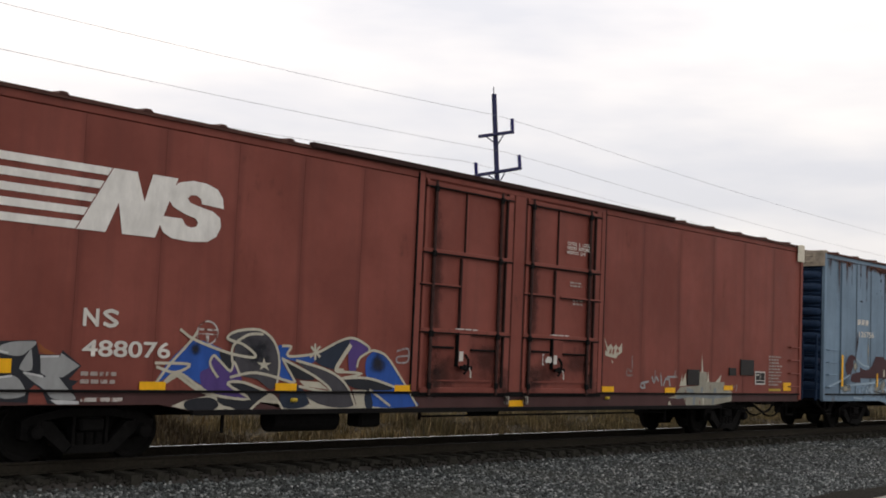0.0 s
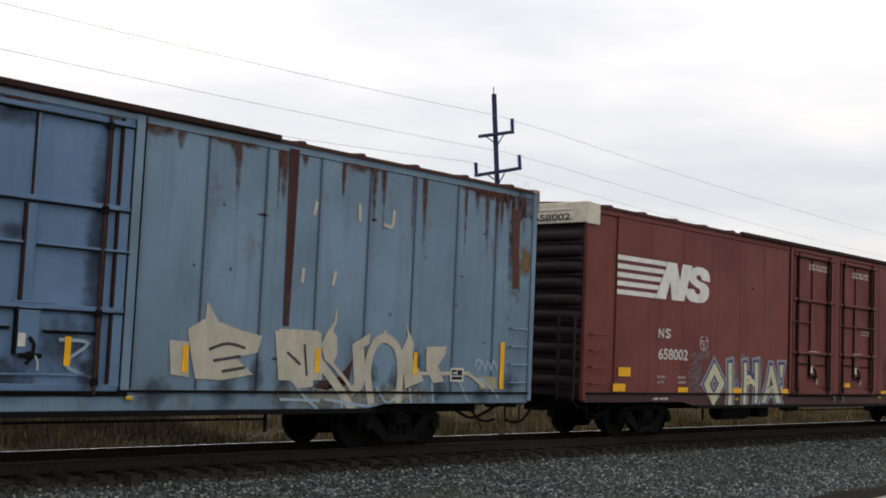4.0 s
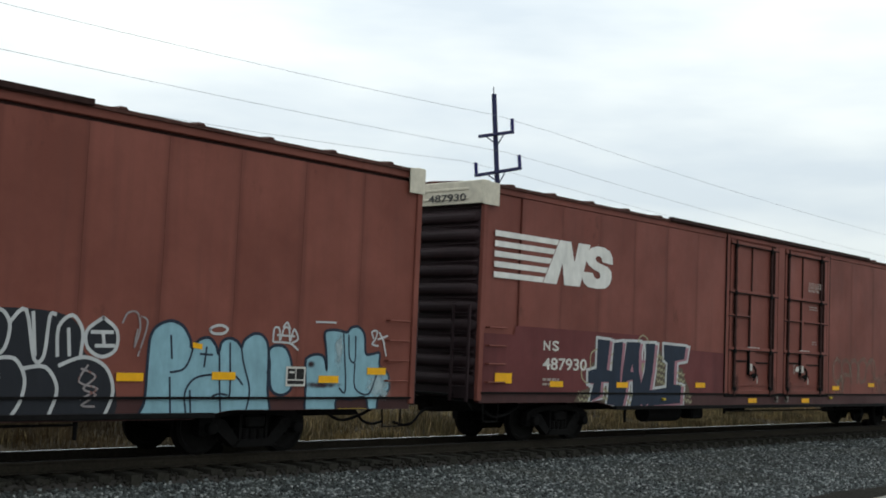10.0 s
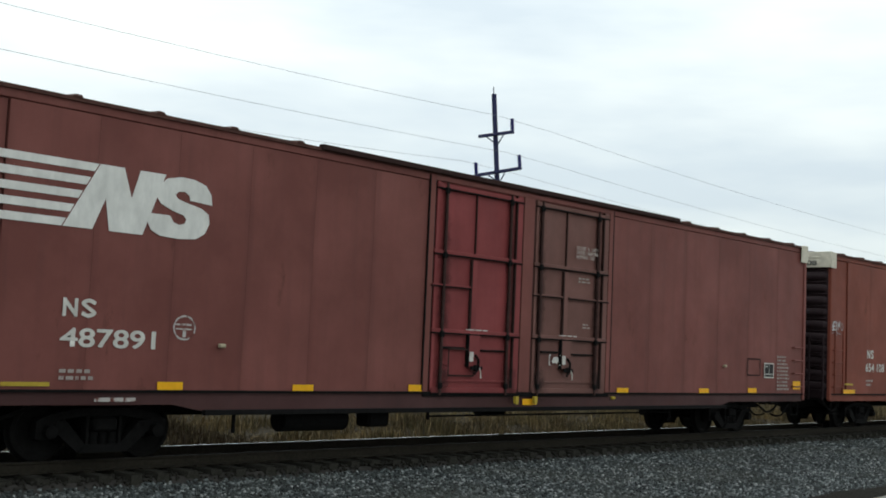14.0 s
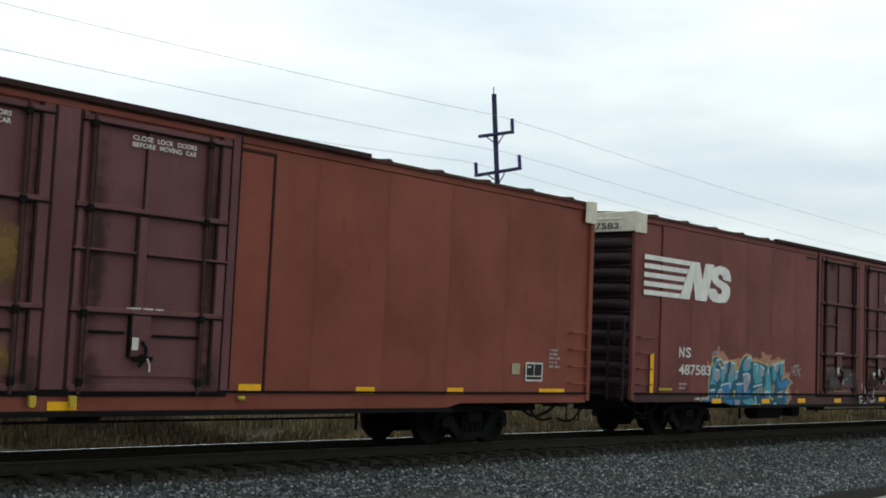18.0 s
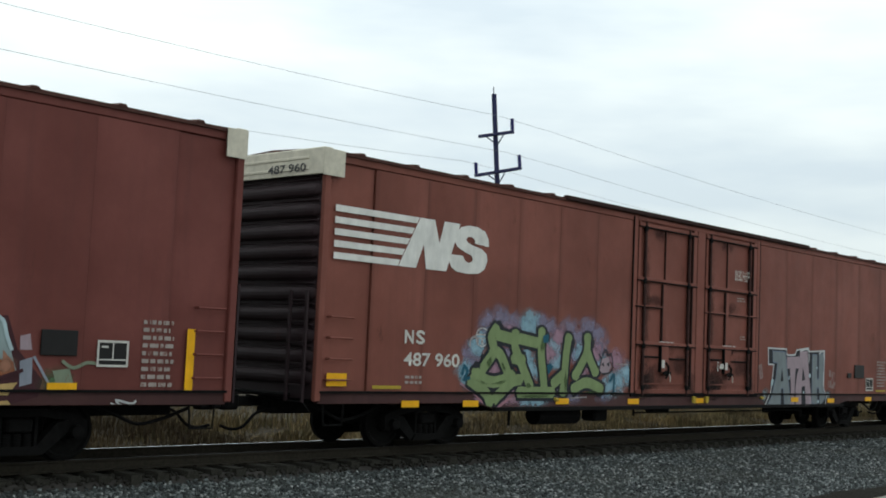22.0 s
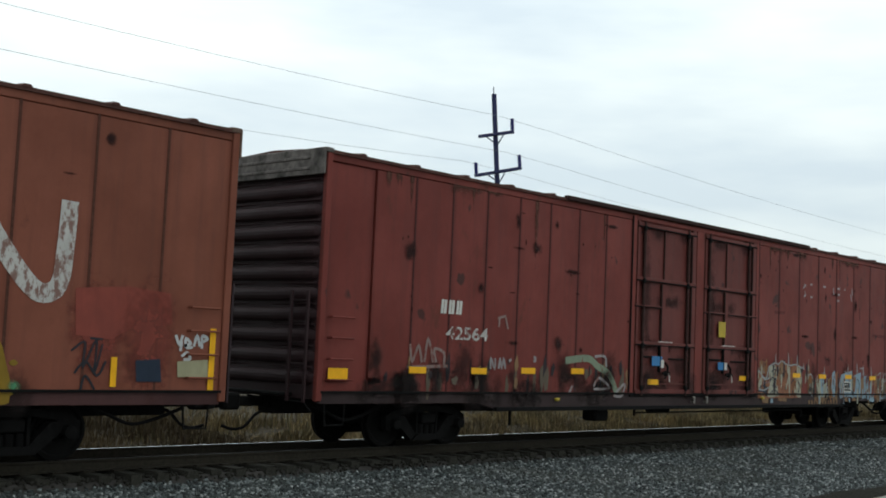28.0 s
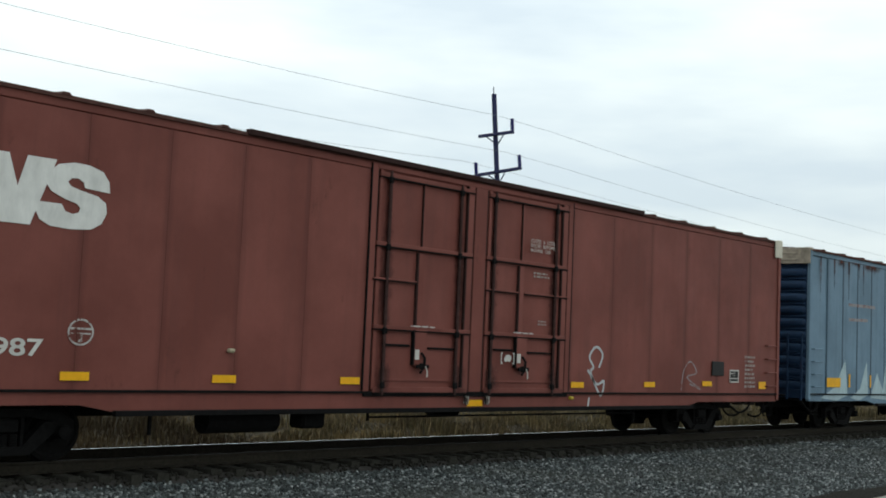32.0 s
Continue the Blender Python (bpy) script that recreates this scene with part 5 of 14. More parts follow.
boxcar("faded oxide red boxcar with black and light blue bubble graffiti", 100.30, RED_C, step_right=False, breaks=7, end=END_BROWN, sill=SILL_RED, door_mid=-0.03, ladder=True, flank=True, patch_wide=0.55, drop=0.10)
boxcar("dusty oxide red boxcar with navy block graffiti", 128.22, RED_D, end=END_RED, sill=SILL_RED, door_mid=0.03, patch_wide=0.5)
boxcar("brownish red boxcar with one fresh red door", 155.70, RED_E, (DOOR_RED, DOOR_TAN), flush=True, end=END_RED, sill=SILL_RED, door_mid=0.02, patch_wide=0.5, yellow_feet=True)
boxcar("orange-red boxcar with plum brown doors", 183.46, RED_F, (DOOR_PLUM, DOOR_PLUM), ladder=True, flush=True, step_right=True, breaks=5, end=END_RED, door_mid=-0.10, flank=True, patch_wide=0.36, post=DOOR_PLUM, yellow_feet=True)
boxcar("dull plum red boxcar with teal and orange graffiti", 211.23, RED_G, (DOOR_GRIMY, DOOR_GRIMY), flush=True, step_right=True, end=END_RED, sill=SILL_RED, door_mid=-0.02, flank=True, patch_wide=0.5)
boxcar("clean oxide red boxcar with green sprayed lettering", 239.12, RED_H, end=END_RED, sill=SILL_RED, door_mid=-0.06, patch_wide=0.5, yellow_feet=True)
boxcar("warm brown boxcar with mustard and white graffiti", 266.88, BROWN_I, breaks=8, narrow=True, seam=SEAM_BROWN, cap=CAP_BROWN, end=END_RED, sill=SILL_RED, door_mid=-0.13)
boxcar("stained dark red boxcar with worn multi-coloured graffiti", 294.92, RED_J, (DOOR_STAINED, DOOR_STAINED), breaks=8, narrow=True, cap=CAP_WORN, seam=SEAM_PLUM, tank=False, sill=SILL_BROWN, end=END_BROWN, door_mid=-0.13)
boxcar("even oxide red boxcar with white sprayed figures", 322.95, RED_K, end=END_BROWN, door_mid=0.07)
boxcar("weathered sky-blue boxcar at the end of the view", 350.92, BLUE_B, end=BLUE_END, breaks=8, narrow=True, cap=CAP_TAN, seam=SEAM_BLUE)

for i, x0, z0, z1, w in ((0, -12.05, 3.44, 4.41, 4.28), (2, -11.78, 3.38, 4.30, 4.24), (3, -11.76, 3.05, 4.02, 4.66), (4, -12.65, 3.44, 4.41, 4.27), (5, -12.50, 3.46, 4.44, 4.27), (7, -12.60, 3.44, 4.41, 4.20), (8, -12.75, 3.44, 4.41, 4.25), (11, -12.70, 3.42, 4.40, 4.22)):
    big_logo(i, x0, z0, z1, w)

for i, words, x0, x1, z0, z1 in ((0, "488076", -10.17, -8.64, 1.59, 1.84), (1, "126756", -10.49, -9.34, 2.88, 3.06), (2, "658002", -9.93, -8.56, 1.91, 2.18), (3, "487525", -9.73, -8.26, 1.88, 2.12),
                                 (4, "487930", -10.91, -9.30, 1.58, 1.84), (5, "487891", -10.77, -9.15, 1.72, 2.00), (6, "654 108", -10.38, -8.93, 1.80, 2.07), (7, "487583", -10.93, -9.37, 1.55, 1.81),
                                 (8, "487 960", -10.85, -9.27, 1.58, 1.84), (9, "795013", -10.33, -8.98, 2.46, 2.74), (10, "42564", -9.73, -8.46, 2.12, 2.38), (11, "487987", -10.95, -9.40, 1.57, 1.82)):
    number(i, words, x0, x1, z0, z1, None if i not in (9, 10) else WHITE_WORN, i not in (1, 3, 9, 10))
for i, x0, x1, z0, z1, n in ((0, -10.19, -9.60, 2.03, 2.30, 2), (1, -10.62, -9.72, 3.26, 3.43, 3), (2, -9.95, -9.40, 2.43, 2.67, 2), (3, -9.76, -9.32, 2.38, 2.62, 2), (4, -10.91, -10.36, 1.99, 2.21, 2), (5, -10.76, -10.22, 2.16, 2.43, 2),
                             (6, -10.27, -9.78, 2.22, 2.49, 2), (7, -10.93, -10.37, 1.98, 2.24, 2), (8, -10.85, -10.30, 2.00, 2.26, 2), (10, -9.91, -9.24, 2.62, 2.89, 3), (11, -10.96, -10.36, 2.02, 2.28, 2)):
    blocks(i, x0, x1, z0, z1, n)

reflectors(0, [(-8.93, 1.17), (-6.27, 1.17), (-3.41, 1.16), (3.30, 1.18), (5.97, 1.17), (8.84, 1.24), (-0.03, 0.87)])
reflectors(2, [(-8.77, 1.18), (-6.02, 1.17), (-3.28, 1.17), (0.85, 1.36), (3.71, 1.14), (6.42, 1.15), (9.15, 1.15)])
reflectors(3, [(-10.09, 1.35), (-8.39, 1.35), (-6.83, 1.35), (-5.20, 1.35), (4.31, 1.32), (6.83, 1.30), (8.58, 1.34), (10.86, 1.31), (12.03, 1.47), (-2.24, 1.87), (-0.77, 1.84), (0.75, 1.83), (2.19, 1.77)])
reflectors(3, [(-11.53, 0.96)], 0.6, 0.18)
reflectors(4, [(-10.41, 1.28), (-7.87, 1.28), (-4.35, 1.30), (-1.58, 0.91), (1.61, 0.90), (3.66, 1.27), (6.28, 1.38), (8.72, 1.35)])
reflectors(5, [(-8.84, 1.17), (-6.12, 1.15), (-3.27, 1.17), (3.67, 1.15), (7.36, 1.16), (9.92, 1.18), (0.18, 0.90)])
reflectors(6, [(-8.46, 1.18), (-6.02, 1.17), (-3.64, 1.18), (0.04, 0.87), (3.43, 1.15), (6.08, 1.12), (8.53, 1.12)])
reflectors(7, [(-9.05, 0.90), (-6.36, 0.89), (-4.18, 0.90), (-1.74, 0.90), (1.58, 0.93), (4.37, 0.89), (7.97, 0.87), (10.01, 1.14)])
reflectors(8, [(-10.63, 0.87), (-8.89, 0.87), (-5.85, 0.91), (-3.06, 0.90), (-0.07, 0.91), (5.26, 0.93), (7.65, 0.90), (10.39, 0.94)])
reflectors(10, [(-10.50, 1.51), (-8.71, 1.52), (-7.11, 1.55), (-5.35, 1.57), (-2.27, 1.36), (2.20, 1.50), (5.32, 1.62), (7.02, 1.61), (8.84, 1.62), (10.68, 1.60)])
reflectors(11, [(-8.88, 1.30), (-6.19, 1.29), (-3.40, 1.29), (0.04, 0.88), (3.50, 1.27), (6.43, 1.30), (9.13, 1.34)])
tall_reflectors(1, [(-9.06, 1.54), (-6.54, 1.52), (-3.70, 1.55), (-2.09, 1.60), (2.19, 1.66), (4.24, 1.60), (7.01, 1.63), (9.48, 1.63)])
tall_reflectors(1, [(-11.70, 1.80), (12.06, 1.64)], 0.13, 0.96)
tall_reflectors(9, [(-11.07, 1.35), (-9.13, 1.33), (-6.47, 1.42), (-5.62, 1.35), (-3.98, 1.36), (0.52, 1.57), (-2.65, 1.55), (2.50, 1.57), (5.22, 1.34), (7.58, 1.37), (10.96, 1.37)], 0.10, 0.44)
tall_reflectors(9, [(-12.79, 1.60), (12.74, 1.60)], 0.11, 0.98)
tall_reflectors(7, [(-12.17, 1.57), (12.20, 1.58)], 0.15, 0.97)
tall_reflectors(12, [(-10.2, 1.5), (-8.61, 1.5)], 0.10, 0.40)
sign(12, -11.8, -10.85, 1.30, 1.58)
for i, x0, x1, z0, z1 in ((0, 11.96, 12.42, 1.18, 1.41), (0, -11.66, -11.26, 1.33, 1.53), (2, -11.84, -11.34, 1.13, 1.31), (2, 11.66, 12.10, 1.13, 1.32), (2, -11.64, -11.14, 1.48, 1.69), (2, 11.41, 11.89, 1.40, 1.70), (3, -12.08, -11.56, 1.28, 1.50),
                          (4, -12.50, -11.96, 1.28, 1.49), (4, 11.92, 12.40, 1.24, 1.46), (5, -12.74, -12.27, 1.21, 1.44), (5, 12.32, 12.78, 1.22, 1.45), (6, -12.10, -11.20, 1.11, 1.23), (6, 11.21, 12.11, 1.06, 1.18), (8, -12.78, -12.30, 1.19, 1.42), (8, 12.23, 12.71, 1.22, 1.46), (10, -12.78, -12.31, 1.29, 1.51), (10, 12.1, 12.6, 1.33, 1.56), (11, -12.52, -12.06, 1.24, 1.47), (11, 11.9, 12.3, 1.22, 1.42)):
    sign(i, x0, x1, z0, z1)
for i, x0, x1, z0 in ((5, -11.63, -10.89, 1.15), (6, -11.95, -11.35, 1.36), (7, -11.85, -11.25, 1.16), (8, 10.98, 11.74, 1.17), (8, -11.65, -10.9, 1.15), (11, -11.6, -10.95, 1.16), (4, 11.0, 11.7, 1.16), (0, 11.1, 11.8, 1.17)):
    sign(i, x0, x1, z0, z0 + 0.06, YELLOW_LINE, "faded yellow line")
for i, x0, x1, z0, z1 in ((0, 10.31, 10.85, 1.36, 1.68), (4, 10.42, 10.93, 1.77, 2.07), (8, 10.20, 10.73, 1.22, 1.58), (5, 10.59, 11.12, 1.54, 1.92), (10, 8.54, 9.02, 1.17, 1.46), (6, 10.74, 11.29, 1.35, 1.71), (2, 9.65, 10.15, 1.35, 1.63), (11, 10.30, 10.75, 1.40, 1.70), (7, 10.56, 11.06, 1.46, 1.82), (1, 10.5, 10.85, 1.32, 1.55), (3, 9.9, 10.3, 1.2, 1.5)):
    framed_square(i, x0, x1, z0, z1)
for i, x0, x1, z0, z1 in ((0, 9.46, 10.19, 1.58, 2.00), (0, 8.85, 9.22, 1.57, 1.77), (0, 6.75, 7.33, 1.30, 1.69), (4, 9.35, 10.02, 1.59, 2.00), (4, 8.96, 9.18, 1.59, 1.77), (8, 9.32, 10.02, 1.59, 2.00), (8, 8.81, 9.07, 1.59, 1.74), (6, -7.20, -6.54, 1.52, 1.88), (11, 9.35, 9.95, 1.55, 1.92), (7, 9.63, 10.21, 1.59, 1.96), (3, -2.45, -1.7, 1.38, 1.78), (3, 0.7, 1.0, 1.42, 1.68)):
    ob = crate("placard_board", (x1 - x0, 0.03, z1 - z0), PLACARD, CARS[i][0], ((x0 + x1) / 2, -HW - 0.03, (z0 + z1) / 2), "dark empty placard board", 0.008)
for k, (i, x0, x1, z0, z1, rows) in enumerate(((0, 11.08, 11.86, 1.28, 2.14, 10), (4, 11.03, 11.81, 1.25, 2.09, 9), (8, 11.05, 11.82, 1.29, 2.15, 9), (5, 11.34, 12.08, 1.15, 2.15, 10), (6, 11.54, 11.93, 1.59, 2.03, 5), (2, 10.46, 11.16, 1.16, 1.71, 6), (11, 11.1, 11.7, 1.2, 2.1, 8), (7, 11.32, 12.0, 1.1, 2.17, 9),
                                             (0, 1.72, 2.32, 3.39, 3.53, 2), (0, 1.84, 2.34, 2.99, 3.14, 2), (2, 1.86, 2.60, 2.88, 3.06, 2), (3, 1.6, 2.4, 3.45, 3.65, 2), 
                                             (0, -10.17, -9.43, 1.14, 1.37, 2), (2, -9.95, -9.50, 1.27, 1.52, 2), (2, -9.01, -8.52, 1.27, 1.52, 2), (6, -10.34, -9.80, 1.30, 1.55, 2), (5, -10.75, -10.1, 1.2, 1.4, 2), (11, -10.9, -10.6, 1.2, 1.42, 2), (8, -10.8, -10.2, 1.2, 1.4, 2), (7, -10.9, -10.5, 1.15, 1.35, 2), (4, -10.9, -10.3, 1.2, 1.4, 2), (3, 3.0, 3.3, 1.1, 1.2, 1))):
    data_lines("small_print", x0, x1, z0, z1, rows, CARS[i][0], PRINT, k, 5)
for i in (4, 5, 7, 8, 11):
    for z0, z1, x0 in ((3.50, 3.64, 1.8), (2.49, 2.62, 2.0)):
        data_lines("small_print", x0, 2.36, z0, z1, 3 if z0 > 4 else 2, CARS[i][0], PRINT, i * 10 + int(z0 * 3), 5)
for i, x0, z0 in ((0, 1.52, 4.13), (3, 1.57, 4.05), (4, 1.62, 4.06), (5, 1.64, 4.06), (7, 1.63, 4.04), (8, 1.58, 4.08), (11, 1.62, 4.06)):
    for k, words in enumerate(("CLOSE & LOCK", "DOORS BEFORE", "MOVING CAR")):
        notice_line(words, x0, x0 + (0.84 if k < 2 else 0.70), z0 + 0.20 - 0.10 * k, 0.075, WHITE if i in (0, 8) else STENCIL_DIM, CARS[i][0])
for i, x0, z0 in ((2, -1.96, 4.72), (2, 1.07, 4.70), (6, -2.24, 4.80), (6, 0.90, 4.79)):
    for k, words in enumerate(("CLOSE LOCK DOORS", "BEFORE MOVING CAR")):
        notice_line(words, x0, x0 + 1.18, z0 + 0.095 - 0.105 * k, 0.075, WHITE, CARS[i][0])
for i, x, z in ((6, -7.64, 2.20), (2, -7.78, 2.37), (3, -7.53, 2.26), (5, -8.63, 2.08), (11, -8.82, 1.94), (0, -7.95, 2.02), (8, -8.6, 2.2)):
    emblem(i, x, z, 0.20)
for i in (0, 4, 5, 8, 11):
    on_side("lock_notice", lambda bm: (flat(bm, [(0.86, 1.76), (0.92, 1.72), (0.98, 1.74), (1.05, 1.72), (1.11, 1.77), (1.10, 1.84), (1.03, 1.87), (0.93, 1.86)]), ribbon(bm, [(0.82, 1.69), (0.78, 1.69), (0.78, 1.90), (0.82, 1.90)], 0.025), ribbon(bm, [(1.15, 1.69), (1.19, 1.69), (1.19, 1.90), (1.15, 1.90)], 0.025)), WHITE, CARS[i][0], 18, "white lock notice on the door")
patch("lock_notice", -1.0, -0.75, 1.62, 1.86, WHITE, CARS[3][0], 18)
patch("lock_notice", 1.0, 1.25, 1.5, 1.9, WHITE, CARS[3][0], 18)
for i in (2, 0, 5, 7):
    patch("sill_notice", -10.14, -9.44, 0.93, 0.99, WHITE_WORN, CARS[i][0], 3, "worn white sill print")
for i in range(13):
    marker_light_hooks(i, [(3.25, 0.98)] if i == 5 else [(3.25, 0.98), (-6.1, 1.75 if i in (11, 3) else 0.95)])
for x0, x1, z0, z1 in ((9.64, 10.34, 1.59, 2.03), (-2.46, -1.71, 1.42, 1.94)):
    on_side("placard_frame", lambda bm: ribbon(bm, [(x0, z0), (x1, z0), (x1, z1), (x0, z1)], 0.035, True), SEAM, CARS[5][0], 20 if x0 < 0 else 6, "empty placard frame")
patch("inspection_label", 10.27, 10.53, 1.47, 1.70, G_KHAKI, CARS[6][0], 6, "yellowish white inspection label")
marker_light_hooks(5, [(8.37, 1.81), (-7.91, 1.82)])
# patches of other paint
on_side("repainted_band", lambda bm: flat(bm, [(-12.88, 2.29), (-11.90, 2.29), (-11.84, 2.48), (-7.0, 2.46), (-6.9, 2.22), (-3.14, 2.14), (-3.14, 1.10), (-12.88, 1.10)]), OLD_RED, CARS[4][0], 0, "darker repainted red band")
for x0, x1, z0, z1 in ((-1.30, -0.72, 2.40, 3.62), (-1.25, -0.80, 1.32, 1.75)):
    on_side("ochre_stain", lambda bm: flat(bm, [(x0 - 0.1, z0 - 0.1), (x1 + 0.1, z0 - 0.1), (x1 + 0.1, z1 + 0.1), (x0 - 0.1, z1 + 0.1)]), mist_of(OCHRE), CARS[6][0], 20, "ochre stain on the door")
patch("yellow_label", 0.75, 1.10, 2.55, 2.95, YELLOW_LINE, CARS[10][0], 20, "yellow label on the door")
patch("blue_label", -2.40, -1.95, 1.75, 1.98, G_MID, CARS[10][0], 20, "blue label on the door")
patch("blue_label", 0.75, 1.10, 1.70, 1.90, G_MID, CARS[10][0], 20, "blue label on the door")
rust_runs(1, 64, 5)
rust_runs(12, 40, 6)
rust_runs(10, 16, 7)


def worn_blotches(i, x0, x1, z0, z1, colours, count, seed):
    """Old lettering weathered to upright blotches of several colours."""
    rnd = random.Random(seed)
    for k in range(count):
        x = x0 + (x1 - x0) * (k + rnd.uniform(-0.3, 0.3)) / count
        w, a, b = rnd.uniform(0.18, 0.5), z0 + rnd.uniform(0, 0.2), z1 - rnd.uniform(0, 0.45)
        pts = [(x + w * rnd.uniform(-0.1, 0.15), a), (x + w * rnd.uniform(0.7, 1.1), a + rnd.uniform(-0.05, 0.1)), (x + w * rnd.uniform(0.5, 1.0), (a + b) / 2), (x + w * rnd.uniform(0.6, 1.0), b), (x + w * rnd.uniform(0.0, 0.4), b + rnd.uniform(0, 0.3)), (x + w * rnd.uniform(-0.2, 0.2), (a + b) / 2)]
        on_side("paint_blotch", lambda bm: flat(bm, smooth(pts, True)), colours[rnd.randrange(len(colours))], CARS[i][0], 1 + k % 3, "weathered patch of old spray paint" if k == 0 else "")


worn_blotches(10, 6.6, 12.2, 0.82, 1.35, [TAN_W, BLUE_W, PALE_W, G_OLIVE, TAN_W, BLUE_W], 20, 3)


def flakes(i, x0, x1, z0, z1, colours, count, seed, layer=5):
    """Narrow upright flakes and runs left of old lettering."""
    rnd = random.Random(seed)
    for k in range(count):
        x, w, h = rnd.uniform(x0, x1), rnd.uniform(0.03, 0.15), rnd.uniform(0.12, 0.62)
        z = rnd.uniform(z0, z1 - h * 0.6)
        pts = [(x, z), (x + w * rnd.uniform(0.4, 1.0), z + rnd.uniform(-0.03, 0.03)), (x + w, z + h * rnd.uniform(0.3, 0.7)), (x + w * rnd.uniform(0.3, 0.9), z + h), (x + w * rnd.uniform(-0.4, 0.2), z + h * rnd.uniform(0.5, 0.9))]
        on_side("paint_flake", lambda bm: flat(bm, pts), colours[rnd.randrange(len(colours))], CARS[i][0], layer + k % 2, "weathered flake of old spray paint" if k == 0 else "")


RUSTY_W = spray("weathered_orange_spray", (0.23, 0.095, 0.038), worn=0.35, under=(0.09, 0.03, 0.022))
DARK_W = spray("weathered_dark_spray", (0.028, 0.022, 0.026), worn=0.2, under=(0.09, 0.03, 0.022))
flakes(10, 3.0, 6.2, 0.95, 1.95, [RUSTY_W, PALE_W, DARK_W, RUSTY_W, TAN_W, PALE_W], 64, 31)
flakes(10, 6.2, 12.3, 0.75, 1.62, [RUSTY_W, BLUE_W, DARK_W, PALE_W, BLUE_W, RED_J, TAN_W], 100, 32)
flakes(10, -11.6, -3.4, 0.95, 1.75, [DARK_W, TAN_W, G_OLIVE, DARK_W], 46, 33, 1)


def dark_spots(i, count, seed, x0, x1, z0, z1, largest=0.16):
    """Dark scabs where the paint has blistered."""
    rnd = random.Random(seed)
    for k in range(count):
        x, z = rnd.uniform(x0, x1), rnd.uniform(z0, z1)
        r = 0.03 + largest * rnd.random() ** 3
        flatness = rnd.choice((1.0, 1.0, 1.4, 0.45))
        if -3.05 < x < 2.95:
            continue
        r *= 1.5
        pts = [(x + r / flatness * rnd.uniform(0.6, 1.1) * math.cos(n * math.tau / 7), z + r * flatness * rnd.uniform(0.6, 1.1) * math.sin(n * math.tau / 7)) for n in range(7)]
        on_side("blister", lambda bm: flat(bm, pts), mist_of(SCAB), CARS[i][0], 1, "dark blistered spot" if k == 0 else "")


def dirty_doors(i, seed):
    """Road grime splashed over the lower part of both doors."""
    rnd = random.Random(seed)
    for x0, x1 in ((-2.95, -0.35), (0.15, 2.75)):
        for k in range(2):
            z, h, w = 1.45 + 0.3 * k, rnd.uniform(0.35, 0.6), (x1 - x0) / 2
            on_side("grime_splash", lambda bm: flat(bm, [(x0 + w * k, z - h), (x0 + w * (k + 1), z - h), (x0 + w * (k + 1), z + h), (x0 + w * k, z + h)]), mist_of(GRIME), CARS[i][0], 2 + k, "dark grime splashed on the door" if k == 0 else "")


SCAB = spray("dark_rust_scab", (0.030, 0.014, 0.013), 0.9)
GRIME = spray("thin_road_grime", (0.022, 0.016, 0.015), 0.9)
dark_spots(10, 70, 21, -11.5, 12.5, 1.9, 5.1, 0.17)
dark_spots(1, 26, 22, -11.5, 12.5, 1.6, 5.1, 0.09)
dark_spots(9, 12, 23, -11.5, 12.5, 2.0, 5.0, 0.10)
dark_spots(2, 8, 24, -11.5, 12.5, 2.0, 5.0, 0.07)
for i in (0, 1, 3, 7, 8, 9, 10):
    dirty_doors(i, 40 + i)
for i in range(13):
    for x in (-2.63, -0.57, 0.43, 2.51):
        on_side("grease_streak", lambda bm: flat(bm, [(x - 0.20, 1.0), (x + 0.24, 1.0), (x + 0.24, 5.3), (x - 0.20, 5.3)]), mist_of(GRIME), CARS[i][0], 2, "dark grease along the lock rod")
        on_side("grease_streak", lambda bm: flat(bm, [(x - 0.26, 0.85), (x + 0.30, 0.85), (x + 0.30, 1.75), (x - 0.26, 1.75)]), mist_of(GRIME), CARS[i][0], 24, "")
rnd = random.Random(78)
for i in (10, 7, 8, 1, 9):
    # oil and dust held along the doors' bars and frames
    for x0, x1 in ((-2.95, -0.30), (0.12, 2.78)):
        for z, h in ((1.22, 0.34), (2.22, 0.22), (3.32, 0.20), (4.95, 0.24)):
            for k in range(2):
                a, w = x0 + rnd.uniform(-0.1, 0.9) + 0.9 * k, rnd.uniform(0.7, 1.3)
                if i != 10 and k == 1:
                    continue
                on_side("bar_grime", lambda bm: flat(bm, [(a, z - h), (min(a + w, x1 + 0.1), z - h), (min(a + w, x1 + 0.1), z + h), (a, z + h)]), mist_of(GRIME), CARS[i][0], 3 + k, "dark grime along a door bar" if k == 0 else "")
for k in range(26):
    x, z, w, h = rnd.uniform(-12.6, -4.2), rnd.uniform(0.95, 1.5), rnd.uniform(0.3, 1.1), rnd.uniform(0.15, 0.5)
    on_side("grime_splash", lambda bm: flat(bm, [(x, z - h), (x + w, z - h), (x + w, z + h), (x, z + h)]), mist_of(GRIME), CARS[10][0], 2 + k % 2, "")
rnd = random.Random(77)
for i, count in ((10, 44), (1, 34), (9, 8)):
    for k in range(count):
        x, z, w, h = rnd.uniform(-12.5, 12.2), rnd.uniform(1.0, 1.7), rnd.uniform(0.3, 0.9), rnd.uniform(0.25, 0.6)
        if -3.6 < x < 2.9:
            continue
        on_side("grime_splash", lambda bm: flat(bm, [(x, z - h), (x + w, z - h), (x + w, z + h), (x, z + h)]), mist_of(GRIME), CARS[i][0], 1, "dark grime on the lower side" if k == 0 else "")


